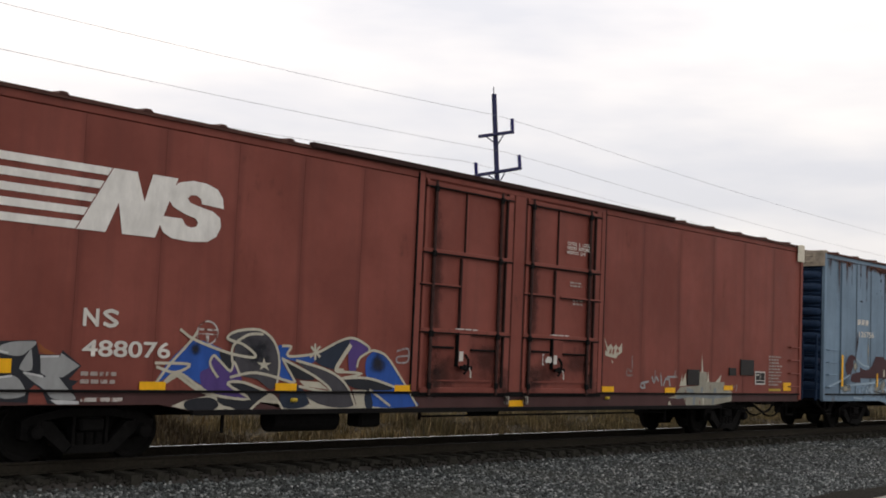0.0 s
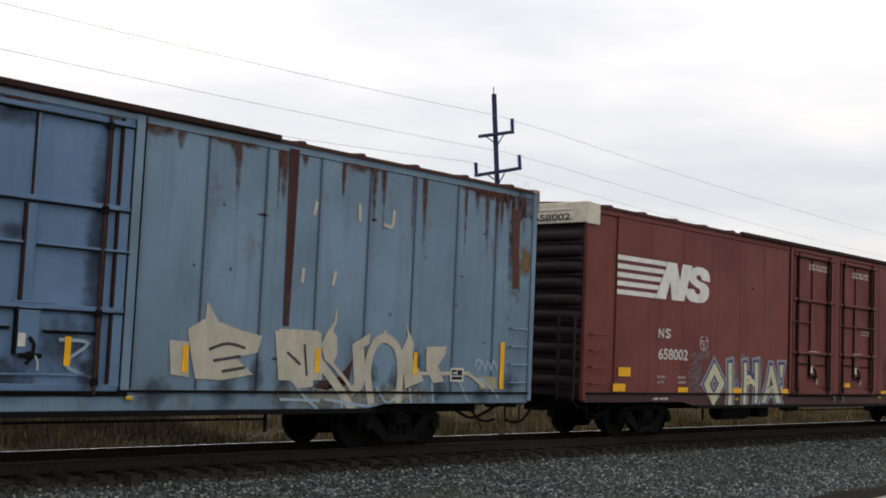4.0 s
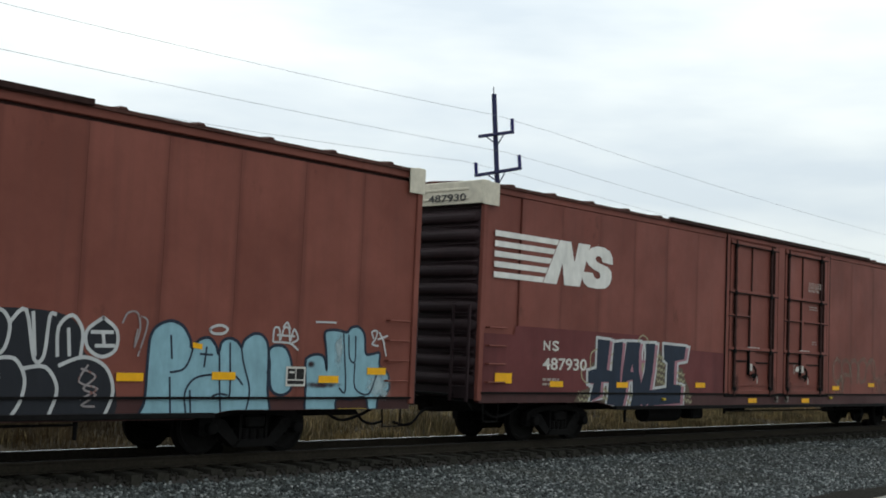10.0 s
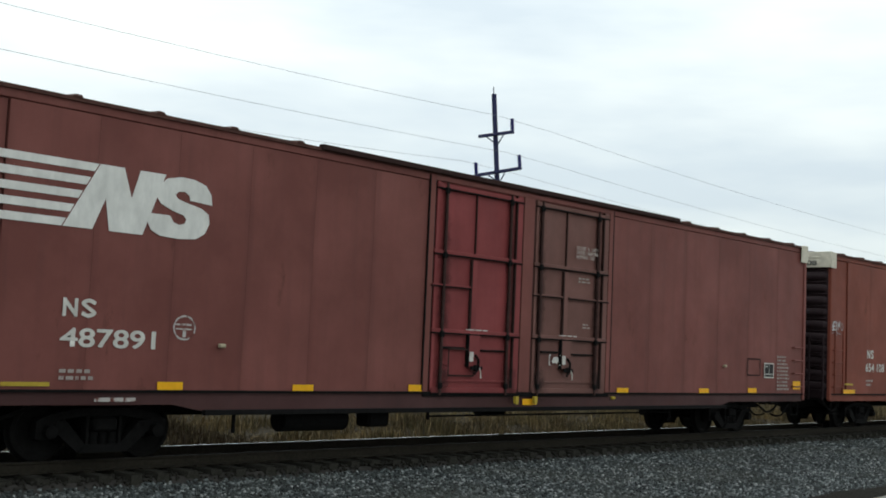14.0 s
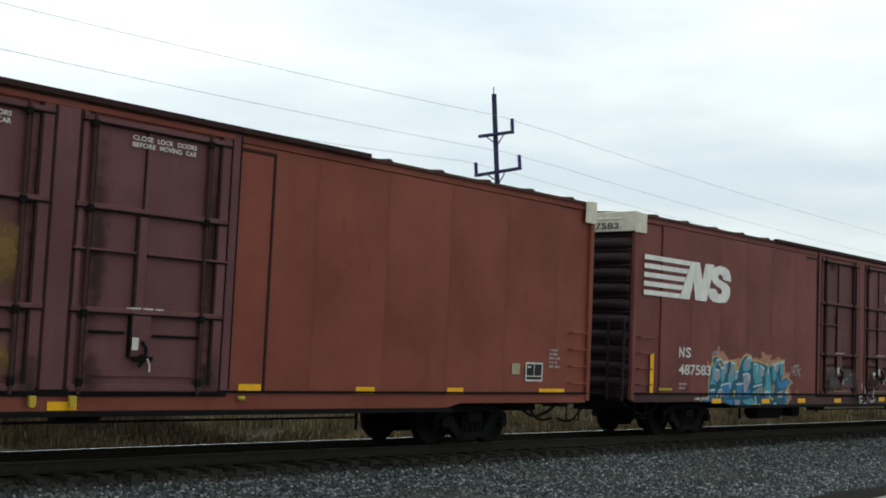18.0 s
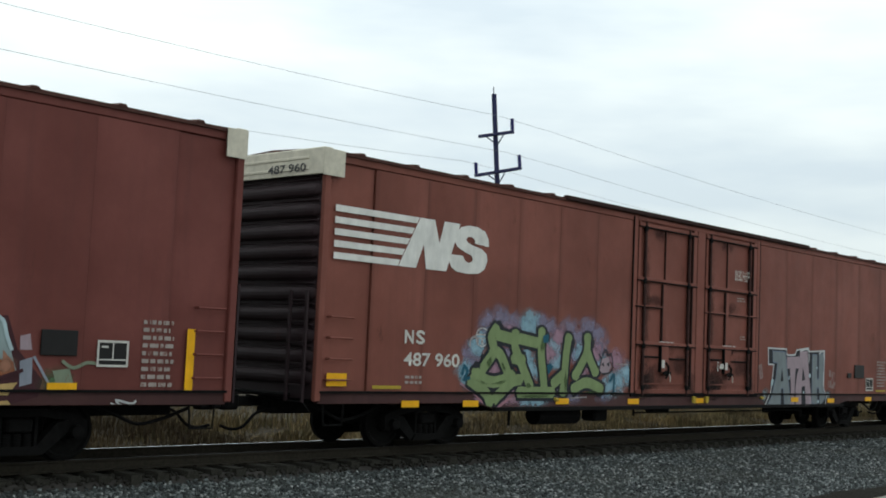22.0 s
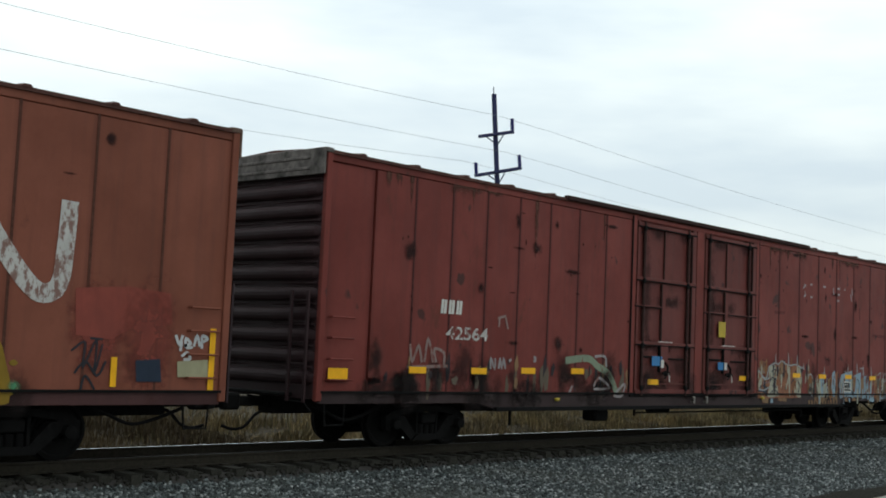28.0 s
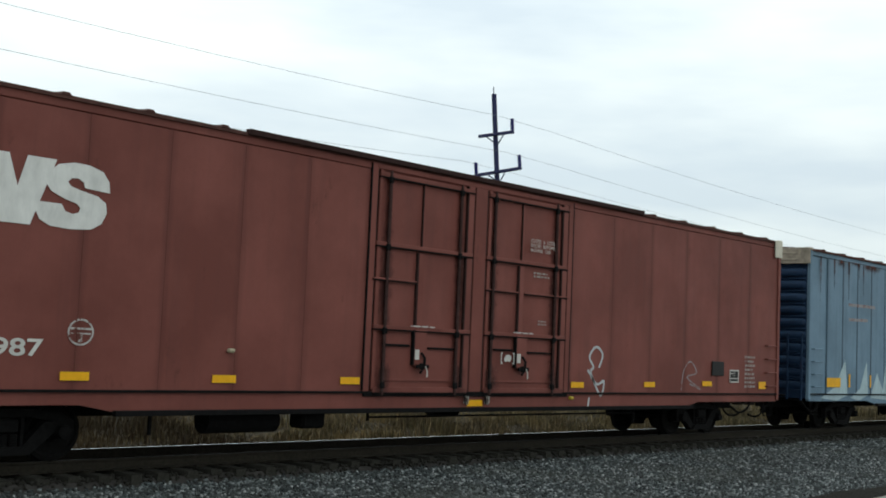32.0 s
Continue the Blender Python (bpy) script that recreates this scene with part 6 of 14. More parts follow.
# ---------- sprayed lettering on the cars: x from each car's middle, z above the rail ----------
g = Sprayed(0, "blue, purple and black sprayed lettering with cream outlines")
g.fill(G_CREAM, 1, [(-8.56, 0.83), (-8.33, 0.94), (-7.83, 1.03), (-7.51, 0.92), (-7.14, 0.82), (-6.7, 0.99), (-6.56, 1.03), (-6.26, 0.8), (-5.75, 0.76), (-5.02, 0.79), (-4.46, 0.75), (-3.59, 0.78), (-3.6, 0.84), (-5.56, 0.87), (-6.32, 0.88), (-6.87, 0.92), (-7.13, 0.7), (-7.5, 0.81), (-8.0, 0.69), (-8.32, 0.77)])
g.fill(G_CREAM, 1, [(-8.84, 1.11), (-8.51, 1.4), (-8.07, 1.2), (-7.63, 1.03), (-7.74, 0.97), (-8.14, 1.11), (-8.48, 1.31)])
g.fill(G_CREAM, 1, [(-5.97, 1.28), (-5.51, 1.26), (-5.29, 1.13), (-5.84, 1.18)])
g.fill(G_CREAM, 1, [(-5.8, 1.03), (-5.62, 0.99), (-5.16, 0.83), (-5.66, 0.83)])
g.fill(G_CREAM, 1, [(-4.71, 1.13), (-4.26, 1.13), (-4.19, 0.87), (-4.58, 0.83)])
g.fill(G_BLUE, 2, smooth([(-8.88, 1.21), (-8.65, 1.55), (-8.3, 1.85), (-8.12, 1.91), (-7.57, 1.74), (-7.38, 1.58), (-7.46, 1.04), (-7.86, 1.13), (-8.48, 1.38), (-8.73, 1.27)], True))
g.fill(G_BLUE, 2, smooth([(-6.51, 1.84), (-6.2, 1.83), (-6.23, 1.71), (-5.62, 1.69), (-5.8, 1.56), (-6.38, 1.63), (-6.05, 1.22), (-6.42, 1.36)], True))
g.fill(G_BLUE, 2, smooth([(-4.39, 1.4), (-4.41, 1.64), (-4.32, 1.77), (-4.16, 1.83), (-3.92, 1.76), (-3.61, 1.51), (-3.38, 1.22), (-3.15, 0.98), (-3.02, 0.83), (-4.18, 0.83), (-4.28, 1.13)], True))
g.fill(G_NAVY, 2, smooth([(-5.62, 1.71), (-5.1, 1.95), (-4.81, 2.0), (-5.05, 1.63), (-5.13, 1.48), (-5.54, 1.57)], True))
g.fill(G_NAVY, 2, smooth([(-6.37, 1.14), (-5.97, 1.2), (-5.74, 0.87), (-6.29, 0.82)], True))
g.fill(G_NAVY, 2, smooth([(-4.4, 1.03), (-4.29, 1.13), (-4.18, 0.83), (-4.35, 0.81)], True))
g.fill(G_PURPLE, 3, smooth([(-7.84, 1.66), (-7.65, 1.54), (-7.49, 1.4), (-7.39, 1.58), (-7.26, 1.37), (-7.22, 1.27), (-7.48, 1.21), (-7.05, 0.98), (-7.69, 1.03), (-7.97, 1.13), (-8.05, 1.38), (-7.89, 1.47)], True))
g.fill(G_PURPLE, 3, smooth([(-4.83, 2.02), (-4.55, 2.02), (-4.32, 1.84), (-4.61, 1.7), (-4.65, 1.47), (-4.82, 1.47)], True))
g.fill(G_GREY, 3, smooth([(-7.56, 1.96), (-7.25, 2.08), (-6.87, 2.09), (-6.62, 1.95), (-6.46, 1.74), (-6.4, 1.48), (-6.47, 1.27), (-6.59, 1.12), (-6.9, 1.29), (-7.26, 1.36), (-7.4, 1.58), (-7.4, 1.81), (-7.53, 1.9)], True))
g.fill(G_GREY, 3, smooth([(-6.06, 1.62), (-5.47, 1.51), (-5.06, 1.37), (-4.8, 1.13), (-4.64, 0.87), (-5.02, 0.81), (-5.53, 0.89), (-5.8, 1.05), (-5.28, 1.11), (-5.56, 1.32)], True))
g.fill(G_BLACK, 3, smooth([(-7.49, 1.2), (-7.19, 1.23), (-6.88, 1.16), (-6.65, 1.03), (-6.88, 0.9), (-7.14, 0.75), (-7.55, 0.86), (-7.67, 0.98), (-7.05, 0.97)], True))
g.fill(G_BLACK, 3, smooth([(-8.29, 0.94), (-7.83, 0.99), (-7.66, 0.85), (-8.03, 0.71), (-8.27, 0.79)], True))
g.fill(G_BLACK, 3, smooth([(-6.31, 1.62), (-5.62, 1.32), (-5.98, 1.3), (-6.12, 1.37)], True))
g.fill(G_BLACK, 3, smooth([(-4.91, 1.34), (-4.36, 1.33), (-3.77, 1.23), (-3.76, 1.13), (-4.49, 1.13), (-4.83, 1.22)], True))
g.fill(G_BLACK, 3, smooth([(-7.69, 1.75), (-7.39, 1.67), (-7.44, 1.44), (-7.61, 1.53)], True))
g.cloud(G_BLACK, 4, [(-8.29, 1.8), (-8.14, 1.85), (-8.04, 1.72), (-8.17, 1.65), (-8.3, 1.7)])
g.cloud(G_BLACK, 4, [(-4.31, 1.73), (-4.07, 1.79), (-3.88, 1.59), (-4.02, 1.44), (-4.26, 1.5)])
g.cloud(G_BLACK, 4, [(-7.22, 1.93), (-6.77, 1.97), (-6.64, 1.59), (-7.09, 1.49)])
g.line(G_CREAM, 5, 0.045, [(-8.47, 2.05), (-8.19, 1.9), (-7.51, 1.71), (-7.01, 1.65), (-6.99, 1.72), (-7.23, 1.86), (-7.41, 1.9), (-7.56, 1.96), (-7.37, 2.07), (-6.9, 2.11), (-6.58, 1.93), (-6.44, 1.6), (-6.47, 1.22)])
g.line(G_CREAM, 5, 0.045, [(-8.15, 2.04), (-8.27, 1.88), (-8.64, 1.5), (-8.88, 1.2)])
g.line(G_CREAM, 5, 0.045, [(-8.9, 1.52), (-8.27, 1.51), (-8.53, 1.38), (-8.87, 1.46)])
g.line(G_CREAM, 5, 0.045, [(-8.82, 1.11), (-8.51, 1.38), (-8.09, 1.18), (-7.74, 1.03), (-7.05, 0.97), (-7.5, 1.21), (-7.19, 1.24), (-6.64, 1.07), (-6.55, 0.98)])
g.line(G_CREAM, 5, 0.045, [(-7.71, 1.32), (-7.87, 1.52), (-7.81, 1.66), (-7.67, 1.57), (-7.46, 1.42), (-7.39, 1.56), (-7.26, 1.35)])
g.line(G_CREAM, 5, 0.045, [(-7.45, 1.32), (-6.91, 1.4), (-6.1, 1.24)])
g.line(G_CREAM, 5, 0.045, [(-7.43, 1.57), (-7.43, 1.83), (-7.13, 2.02), (-6.83, 2.04)])
g.line(G_CREAM, 5, 0.045, [(-8.56, 0.83), (-8.33, 0.78), (-8.0, 0.71), (-7.51, 0.83), (-7.14, 0.71), (-6.87, 0.9), (-6.56, 1.03), (-6.28, 0.76)])
g.line(G_CREAM, 5, 0.045, [(-6.39, 1.86), (-6.2, 1.85), (-6.28, 1.72), (-6.13, 1.69), (-5.62, 1.76), (-5.1, 1.98), (-4.76, 2.05), (-4.4, 1.93), (-4.32, 1.83)])
g.line(G_CREAM, 5, 0.045, [(-4.32, 1.83), (-4.18, 1.84), (-3.88, 1.74), (-3.48, 1.35), (-3.02, 0.84)])
g.line(G_CREAM, 5, 0.045, [(-4.32, 1.83), (-4.57, 1.7), (-4.63, 1.54)])
g.line(G_CREAM, 5, 0.045, [(-5.13, 1.45), (-4.51, 1.42), (-4.99, 1.33)])
g.line(G_CREAM, 5, 0.045, [(-4.95, 1.33), (-4.36, 1.34), (-3.77, 1.22), (-3.54, 1.14)])
g.line(G_CREAM, 5, 0.045, [(-6.38, 1.65), (-6.07, 1.26)])
g.line(G_CREAM, 5, 0.045, [(-6.06, 1.62), (-5.47, 1.5), (-5.06, 1.35), (-4.8, 1.13), (-4.64, 0.85)])
g.line(G_CREAM, 5, 0.045, [(-6.34, 1.63), (-5.59, 1.34), (-5.24, 1.09), (-5.97, 1.18)])
g.line(G_CREAM, 5, 0.045, [(-4.28, 1.13), (-3.75, 0.84)])
g.line(G_CREAM, 5, 0.045, [(-5.74, 1.86), (-5.54, 1.7)])
g.line(G_CREAM, 5, 0.045, [(-5.55, 1.87), (-5.75, 1.69)])
g.line(G_CREAM, 5, 0.045, [(-5.66, 1.91), (-5.64, 1.65)])
g.line(G_CREAM, 5, 0.085, [(-4.82, 1.91), (-5.05, 1.63), (-5.13, 1.48), (-4.98, 1.46)])
g.fill(G_CREAM, 6, [(-6.78, 1.66), (-6.74, 1.57), (-6.62, 1.57), (-6.71, 1.52), (-6.66, 1.44), (-6.77, 1.49), (-6.86, 1.45), (-6.83, 1.51), (-6.92, 1.57), (-6.81, 1.57)])
g.line(G_PALE, 4, 0.035, [(-3.62, 1.85), (-3.33, 1.9), (-3.32, 1.67), (-3.59, 1.64), (-3.6, 1.74), (-3.32, 1.77)])
g = Sprayed(1, "white scribbles and a khaki patch")
g.fill(G_KHAKI, 1, [(11.36, 1.4), (11.91, 1.41), (11.94, 1.17), (11.4, 1.16)])
g.line(G_LBLUE, 2, 0.05, [(11.24, 1.49), (11.27, 1.72), (11.41, 1.72), (11.35, 1.57), (11.25, 1.55)])
g.line(G_LBLUE, 2, 0.05, [(11.45, 1.71), (11.55, 1.54), (11.59, 1.73)])
g.line(G_LBLUE, 2, 0.05, [(11.67, 1.69), (11.73, 1.55), (11.8, 1.72), (11.92, 1.57)])
g.line(G_LBLUE, 2, 0.05, [(11.18, 1.37), (11.52, 1.32), (12, 0.99)])
g = Sprayed(0, "silver and black sprayed lettering")
g.fill(G_BLACK, 1, [(-11.45, 1.77), (-10.91, 1.8), (-10.84, 1.6), (-10.52, 1.6), (-10.48, 1.67), (-10.16, 1.45), (-10.35, 1.25), (-10.19, 1.23), (-10.29, 1.15), (-10.18, 0.86), (-11.38, 0.93)])
g.fill(G_ORANGE, 1, [(-10.87, 1.77), (-10.76, 1.69), (-10.58, 1.61), (-10.74, 1.6), (-10.84, 1.64)])
g.fill(G_SILVER, 2, smooth([(-11.44, 1.7), (-11.28, 1.76), (-11.07, 1.78), (-10.89, 1.77), (-11.02, 1.64), (-11.15, 1.57), (-11.44, 1.61)], True))
g.fill(G_SILVER, 2, smooth([(-11.41, 1.25), (-11.23, 1.3), (-11.09, 1.21), (-11.02, 1.02), (-11.39, 0.99)], True))
g.fill(G_SILVER, 2, smooth([(-11.0, 1.64), (-10.96, 1.64), (-10.94, 1.38), (-11.13, 1.4)], True))
g.fill(G_SILVER, 2, smooth([(-11.06, 1.34), (-10.77, 1.28), (-10.56, 1.31), (-10.36, 1.12), (-10.22, 0.96), (-10.57, 0.97), (-10.72, 1.1), (-10.9, 1.21)], True))
g.fill(G_SILVER, 2, [(-10.82, 1.56), (-10.52, 1.57), (-10.5, 1.63), (-10.19, 1.45), (-10.45, 1.28), (-10.69, 1.28), (-10.8, 1.34)])
g.fill(G_WHITE, 3, [(-10.63, 0.96), (-10.17, 0.94), (-10.16, 0.86), (-10.52, 0.86)])
g.fill(RED_A, 3, [(-10.96, 1.1), (-10.88, 1.17), (-10.77, 1.1), (-10.66, 0.86), (-10.97, 0.86)])
g.line(G_WHITE, 4, 0.03, [(-11.44, 1.63), (-11.32, 1.61)])
g.line(G_WHITE, 4, 0.03, [(-10.82, 1.57), (-10.54, 1.58)])
g.line(G_WHITE, 4, 0.03, [(-11.06, 1.34), (-10.77, 1.29)])
g.line(G_WHITE, 4, 0.03, [(-11.41, 1.27), (-11.24, 1.29)])
g = Sprayed(0, "pale grey-green splash of paint with drips")
g.fill(G_SPLASH, 1, [(5.92, 0.97), (6.17, 1.03), (6.31, 1.13), (6.45, 1.24), (6.72, 1.26), (7.33, 1.29), (7.31, 1.62), (7.51, 1.66), (7.74, 1.63), (7.82, 1.41), (7.94, 1.38), (8.66, 1.39), (8.67, 1.26), (9.06, 1.15), (9.05, 0.86), (8.06, 0.79), (7.57, 0.73), (6.79, 0.74), (6.65, 0.97)])
g.fill(G_CREAM, 2, [(6.42, 1.27), (6.55, 1.56), (6.55, 1.37), (6.7, 1.61), (6.75, 1.28)])
g.fill(G_CREAM, 2, [(7.47, 1.62), (7.47, 2.12), (7.56, 1.62)])
g.fill(G_CREAM, 2, [(7.77, 1.38), (7.8, 1.69), (7.87, 1.38)])
g.fill(G_CREAM, 2, [(8.19, 1.39), (8.5, 1.59), (8.41, 1.38)])
g.fill(G_CREAM, 2, [(5.89, 0.82), (5.97, 0.91), (6.07, 0.8)])
g.fill(G_CREAM, 2, [(7.57, 0.76), (7.53, 1.14), (7.61, 1.14), (7.62, 0.76)])
g.line(G_SLATE, 2, 0.1, [(6.32, 1), (7.07, 1.05), (8.04, 1.01), (8.98, 1.06)])
g.line(G_SLATE, 2, 0.1, [(6.79, 1.19), (7.07, 1.14)])
g.fill(G_SLATE, 2, [(7.46, 1.25), (7.57, 1.25), (7.55, 1.09), (7.45, 1.12)])
g.fill(G_SLATE, 2, [(8.11, 1.23), (8.23, 1.23), (8.24, 1.09), (8.11, 1.09)])
g.fill(G_SLATE, 2, [(7.08, 1.03), (7.2, 1.03), (7.19, 0.8), (7.06, 0.8)])
g.fill(G_SLATE, 2, [(8.05, 0.98), (8.15, 0.98), (8.12, 0.81), (8.02, 0.81)])
g.line(G_SILVER, 1, 0.05, [(5.17, 1.48), (5.25, 1.35), (5.35, 1.48), (5.45, 1.39)])
g.line(G_SILVER, 1, 0.05, [(5.56, 1.52), (5.6, 1.29)])
g.line(G_SILVER, 1, 0.05, [(5.69, 1.29), (5.78, 1.44), (5.89, 1.42)])
g.line(G_SILVER, 1, 0.05, [(5.85, 1.49), (6.28, 1.5)])
g.line(G_SILVER, 1, 0.05, [(5.92, 1.49), (5.98, 1.28)])
g.line(G_SILVER, 1, 0.05, [(4.77, 1.34), (5.01, 1.37)])
g.line(G_SILVER, 1, 0.05, [(4.68, 1.3), (4.77, 1.34), (4.86, 1.23), (4.7, 1.23), (4.68, 1.3)])
g.line(G_THIN, 1, 0.05, [(6.24, 1.65), (6.19, 1.55), (6.31, 1.49)])
g.line(G_THIN, 1, 0.05, [(5.3, 1.63), (5.29, 1.48)])
g.line(G_THIN, 1, 0.05, [(5.55, 1.59), (5.53, 1.49)])
g.line(G_THIN, 1, 0.05, [(4.28, 1.95), (4.28, 1.61), (4.1, 1.65), (4.08, 1.51), (4.31, 1.51)])
g.line(G_THIN, 1, 0.05, [(9.15, 1.26), (9.32, 1.31), (9.28, 1.15)])
g = Sprayed(0, "cream sprayed crown")
g.fill(G_CREAM, 1, [(3.16, 1.96), (3.17, 2.06), (3.25, 2.04), (3.12, 2.34), (3.27, 2.13), (3.38, 2.22), (3.49, 2.12), (3.59, 2.22), (3.7, 2.12), (3.84, 2.25), (3.85, 2.03), (3.67, 1.96), (3.61, 1.89), (3.31, 1.92)])
g.fill(G_CREAM, 1, [(3.43, 1.84), (3.51, 1.81), (3.46, 1.77)])
g.line(G_RUSTY, 2, 0.05, [(3.35, 2), (3.38, 2.08)])
g.line(G_RUSTY, 2, 0.05, [(3.47, 2), (3.51, 2.09)])
g.line(G_RUSTY, 2, 0.05, [(3.63, 2.04), (3.66, 2.09), (3.7, 2.04)])
g = Sprayed(1, "maroon sprayed shapes with pale blue smears")
g.cloud(G_LBLUE, 1, [(-10.49, 1.1), (-9.28, 1.44), (-7.05, 1.43), (-6.96, 1.14), (-8.99, 0.98)])
g.cloud(G_LBLUE, 1, [(-6.24, 1.19), (-5.47, 1.38), (-4.09, 1.49), (-3.87, 0.9), (-5.77, 0.87)])
g.fill(G_MAROON, 3, [(-11.27, 1.59), (-11.42, 1.79), (-11.46, 1.97), (-11.34, 2.15), (-11.2, 2.28), (-11.04, 2.31), (-10.83, 2.29), (-10.66, 2.18), (-10.88, 2.14), (-10.87, 1.96), (-11, 1.8), (-11.1, 1.66)])
g.fill(G_MAROON, 3, [(-11.09, 1.52), (-10.99, 1.71), (-10.39, 1.79), (-10.37, 1.96), (-10.25, 1.89), (-9.94, 1.85), (-9.63, 1.89), (-9.45, 2.01), (-9.27, 2.19), (-9.18, 2.3), (-8.57, 2.3), (-8.47, 2.23), (-8.19, 2.21), (-7.76, 2.1), (-7.53, 1.96), (-7.35, 1.84), (-8.09, 1.78), (-7.66, 1.73), (-7.31, 1.76), (-7.32, 1.57), (-8.36, 1.6), (-9.03, 1.6), (-10.34, 1.59), (-10.33, 1.45), (-10.86, 1.46), (-11.03, 1.48)])
g.fill(G_MAROON, 3, [(-6.76, 1.58), (-6.76, 2.04), (-6.61, 2.31), (-6.47, 2.31), (-6.33, 2.05), (-6, 1.99), (-5.59, 1.97), (-5.51, 1.47), (-5.97, 1.44), (-6.14, 1.57)])
g.fill(G_MAROON, 3, [(-5.44, 2.43), (-5.2, 2.41), (-5.1, 2.21), (-4.75, 2.07), (-4.66, 2.1), (-4.66, 1.43), (-5.14, 1.39), (-5.29, 1.7)])
g.fill(G_CREAM, 4, [(-8.57, 1.66), (-8.54, 1.89), (-8.46, 1.89), (-8.42, 1.66)])
g.cloud(G_SPLASH, 2, [(-11.74, 1.33), (-11.14, 1.37), (-11.09, 1.16), (-11.62, 1.14)])
g.cloud(G_SPLASH, 2, [(-9.31, 1.12), (-9.17, 1.42), (-9.03, 1.56), (-8.81, 1.52), (-8.89, 1.13)])
g.cloud(G_SPLASH, 2, [(-8.79, 1.11), (-8.73, 1.42), (-8.49, 1.58), (-8.31, 1.53), (-8.33, 1.13), (-8.46, 1.03)])
g.cloud(G_SPLASH, 2, [(-7.99, 1.35), (-7.72, 1.56), (-7.53, 1.49), (-7.55, 1.13), (-7.84, 1.18)])
g.cloud(G_SPLASH, 2, [(-7.18, 1.03), (-7.89, 0.88), (-7.66, 0.67), (-7.61, 0.98)])
g.cloud(G_SPLASH, 2, [(-9.24, 0.91), (-8.44, 0.83), (-8.09, 0.68), (-8.57, 0.73)])
g.line(G_LBLUE, 4, 0.06, [(-12.76, 1.29), (-11.86, 1.48), (-11.16, 1.68)])
g.line(G_LBLUE, 4, 0.06, [(-10.68, 2.18), (-10.19, 2.01), (-9.7, 1.96)])
g.line(G_LBLUE, 4, 0.06, [(-11.08, 1.37), (-10.03, 1.42), (-9.22, 1.46)])
g.line(G_LBLUE, 4, 0.06, [(-8.09, 1.78), (-7.38, 1.78), (-6.91, 2.03)])
g.line(G_LBLUE, 4, 0.06, [(-7.23, 1.76), (-6.76, 1.61)])
g.line(G_LBLUE, 4, 0.06, [(-10.83, 0.98), (-10.24, 0.95)])
g.line(G_LBLUE, 4, 0.14, [(-5.42, 2.14), (-5.26, 1.7), (-5.02, 1.14)])
g.line(G_BLACK, 4, 0.03, [(-9.39, 1.2), (-8.46, 1.11), (-7.91, 1.17), (-6.58, 1.22)])
g.line(G_BLACK, 4, 0.03, [(-8.89, 1.47), (-8.63, 1.57), (-8.36, 1.59)])
g.line(G_BLACK, 4, 0.03, [(-8.79, 1.13), (-8.83, 1.42)])
g.line(G_LBLUE, 4, 0.045, [(-4.43, 1.72), (-4.3, 1.93), (-4.05, 2), (-3.94, 1.94), (-4.19, 1.84)])
g.line(G_LBLUE, 4, 0.045, [(-4.5, 1.15), (-4.36, 1.72), (-4.22, 1.15), (-4.1, 1.67), (-3.96, 1.15)])
g.line(G_LBLUE, 4, 0.045, [(-5.87, 1.14), (-5.75, 1.03), (-5.93, 0.87)])
g.line(G_LBLUE, 4, 0.045, [(-4.62, 1.43), (-4.07, 1.15)])
g.line(G_LBLUE, 4, 0.045, [(-11.72, 1.11), (-11.39, 1.07)])
g.cloud(RUST, 2, [(-10.66, 2.88), (-10.51, 3.08), (-10.55, 2.7), (-10.69, 2.32)])
g.cloud(G_SPLASH, 2, [(-10.89, 2.14), (-10.63, 2.16), (-10.55, 1.95), (-10.86, 1.8)])
g.cloud(G_SPLASH, 2, [(-9.84, 2.75), (-9.73, 2.85), (-9.7, 1.98), (-9.77, 1.98)])
g.line(G_LBLUE, 4, 0.05, [(-7.37, 1.73), (-6.87, 2.05), (-6.9, 1.74), (-7.26, 1.58)])
g.line(G_LBLUE, 4, 0.05, [(-7.29, 1.35), (-7.06, 1.74), (-6.77, 1.36)])
g.line(G_LBLUE, 4, 0.05, [(-7.97, 1.57), (-7.46, 1.5), (-7.54, 1.28), (-8.05, 1.34)])
g.line(G_LBLUE, 4, 0.05, [(-6.05, 1.29), (-5.36, 1.38), (-4.99, 1.1)])
g.line(G_LBLUE, 4, 0.05, [(-5.01, 1.38), (-4.63, 1.14)])
g.line(G_LBLUE, 4, 0.05, [(-4.42, 1.8), (-4.29, 1.39), (-4.17, 1.81), (-4.01, 1.39)])
g.line(G_LBLUE, 4, 0.05, [(-4.11, 1.94), (-3.95, 2.05), (-3.76, 1.97), (-3.91, 1.87), (-4.11, 1.94)])
g.line(G_LBLUE, 4, 0.05, [(-3.65, 1.74), (-3.11, 1.71), (-3.02, 1.41)])
g.line(G_LBLUE, 4, 0.05, [(-4.45, 1.31), (-3.62, 1.4), (-2.88, 1.32)])
g.line(G_LBLUE, 4, 0.05, [(-8.52, 1.27), (-7.93, 1.12), (-7.33, 1.2)])
g.line(G_LBLUE, 4, 0.05, [(-5.93, 1.13), (-3.86, 1.02)])
g.line(G_LBLUE, 4, 0.05, [(-1.26, 1.88), (-0.79, 1.76), (-0.85, 1.43)])
g.line(G_LBLUE, 4, 0.05, [(2.06, 1.82), (2.52, 1.78), (2.17, 1.47), (2.64, 1.27)])
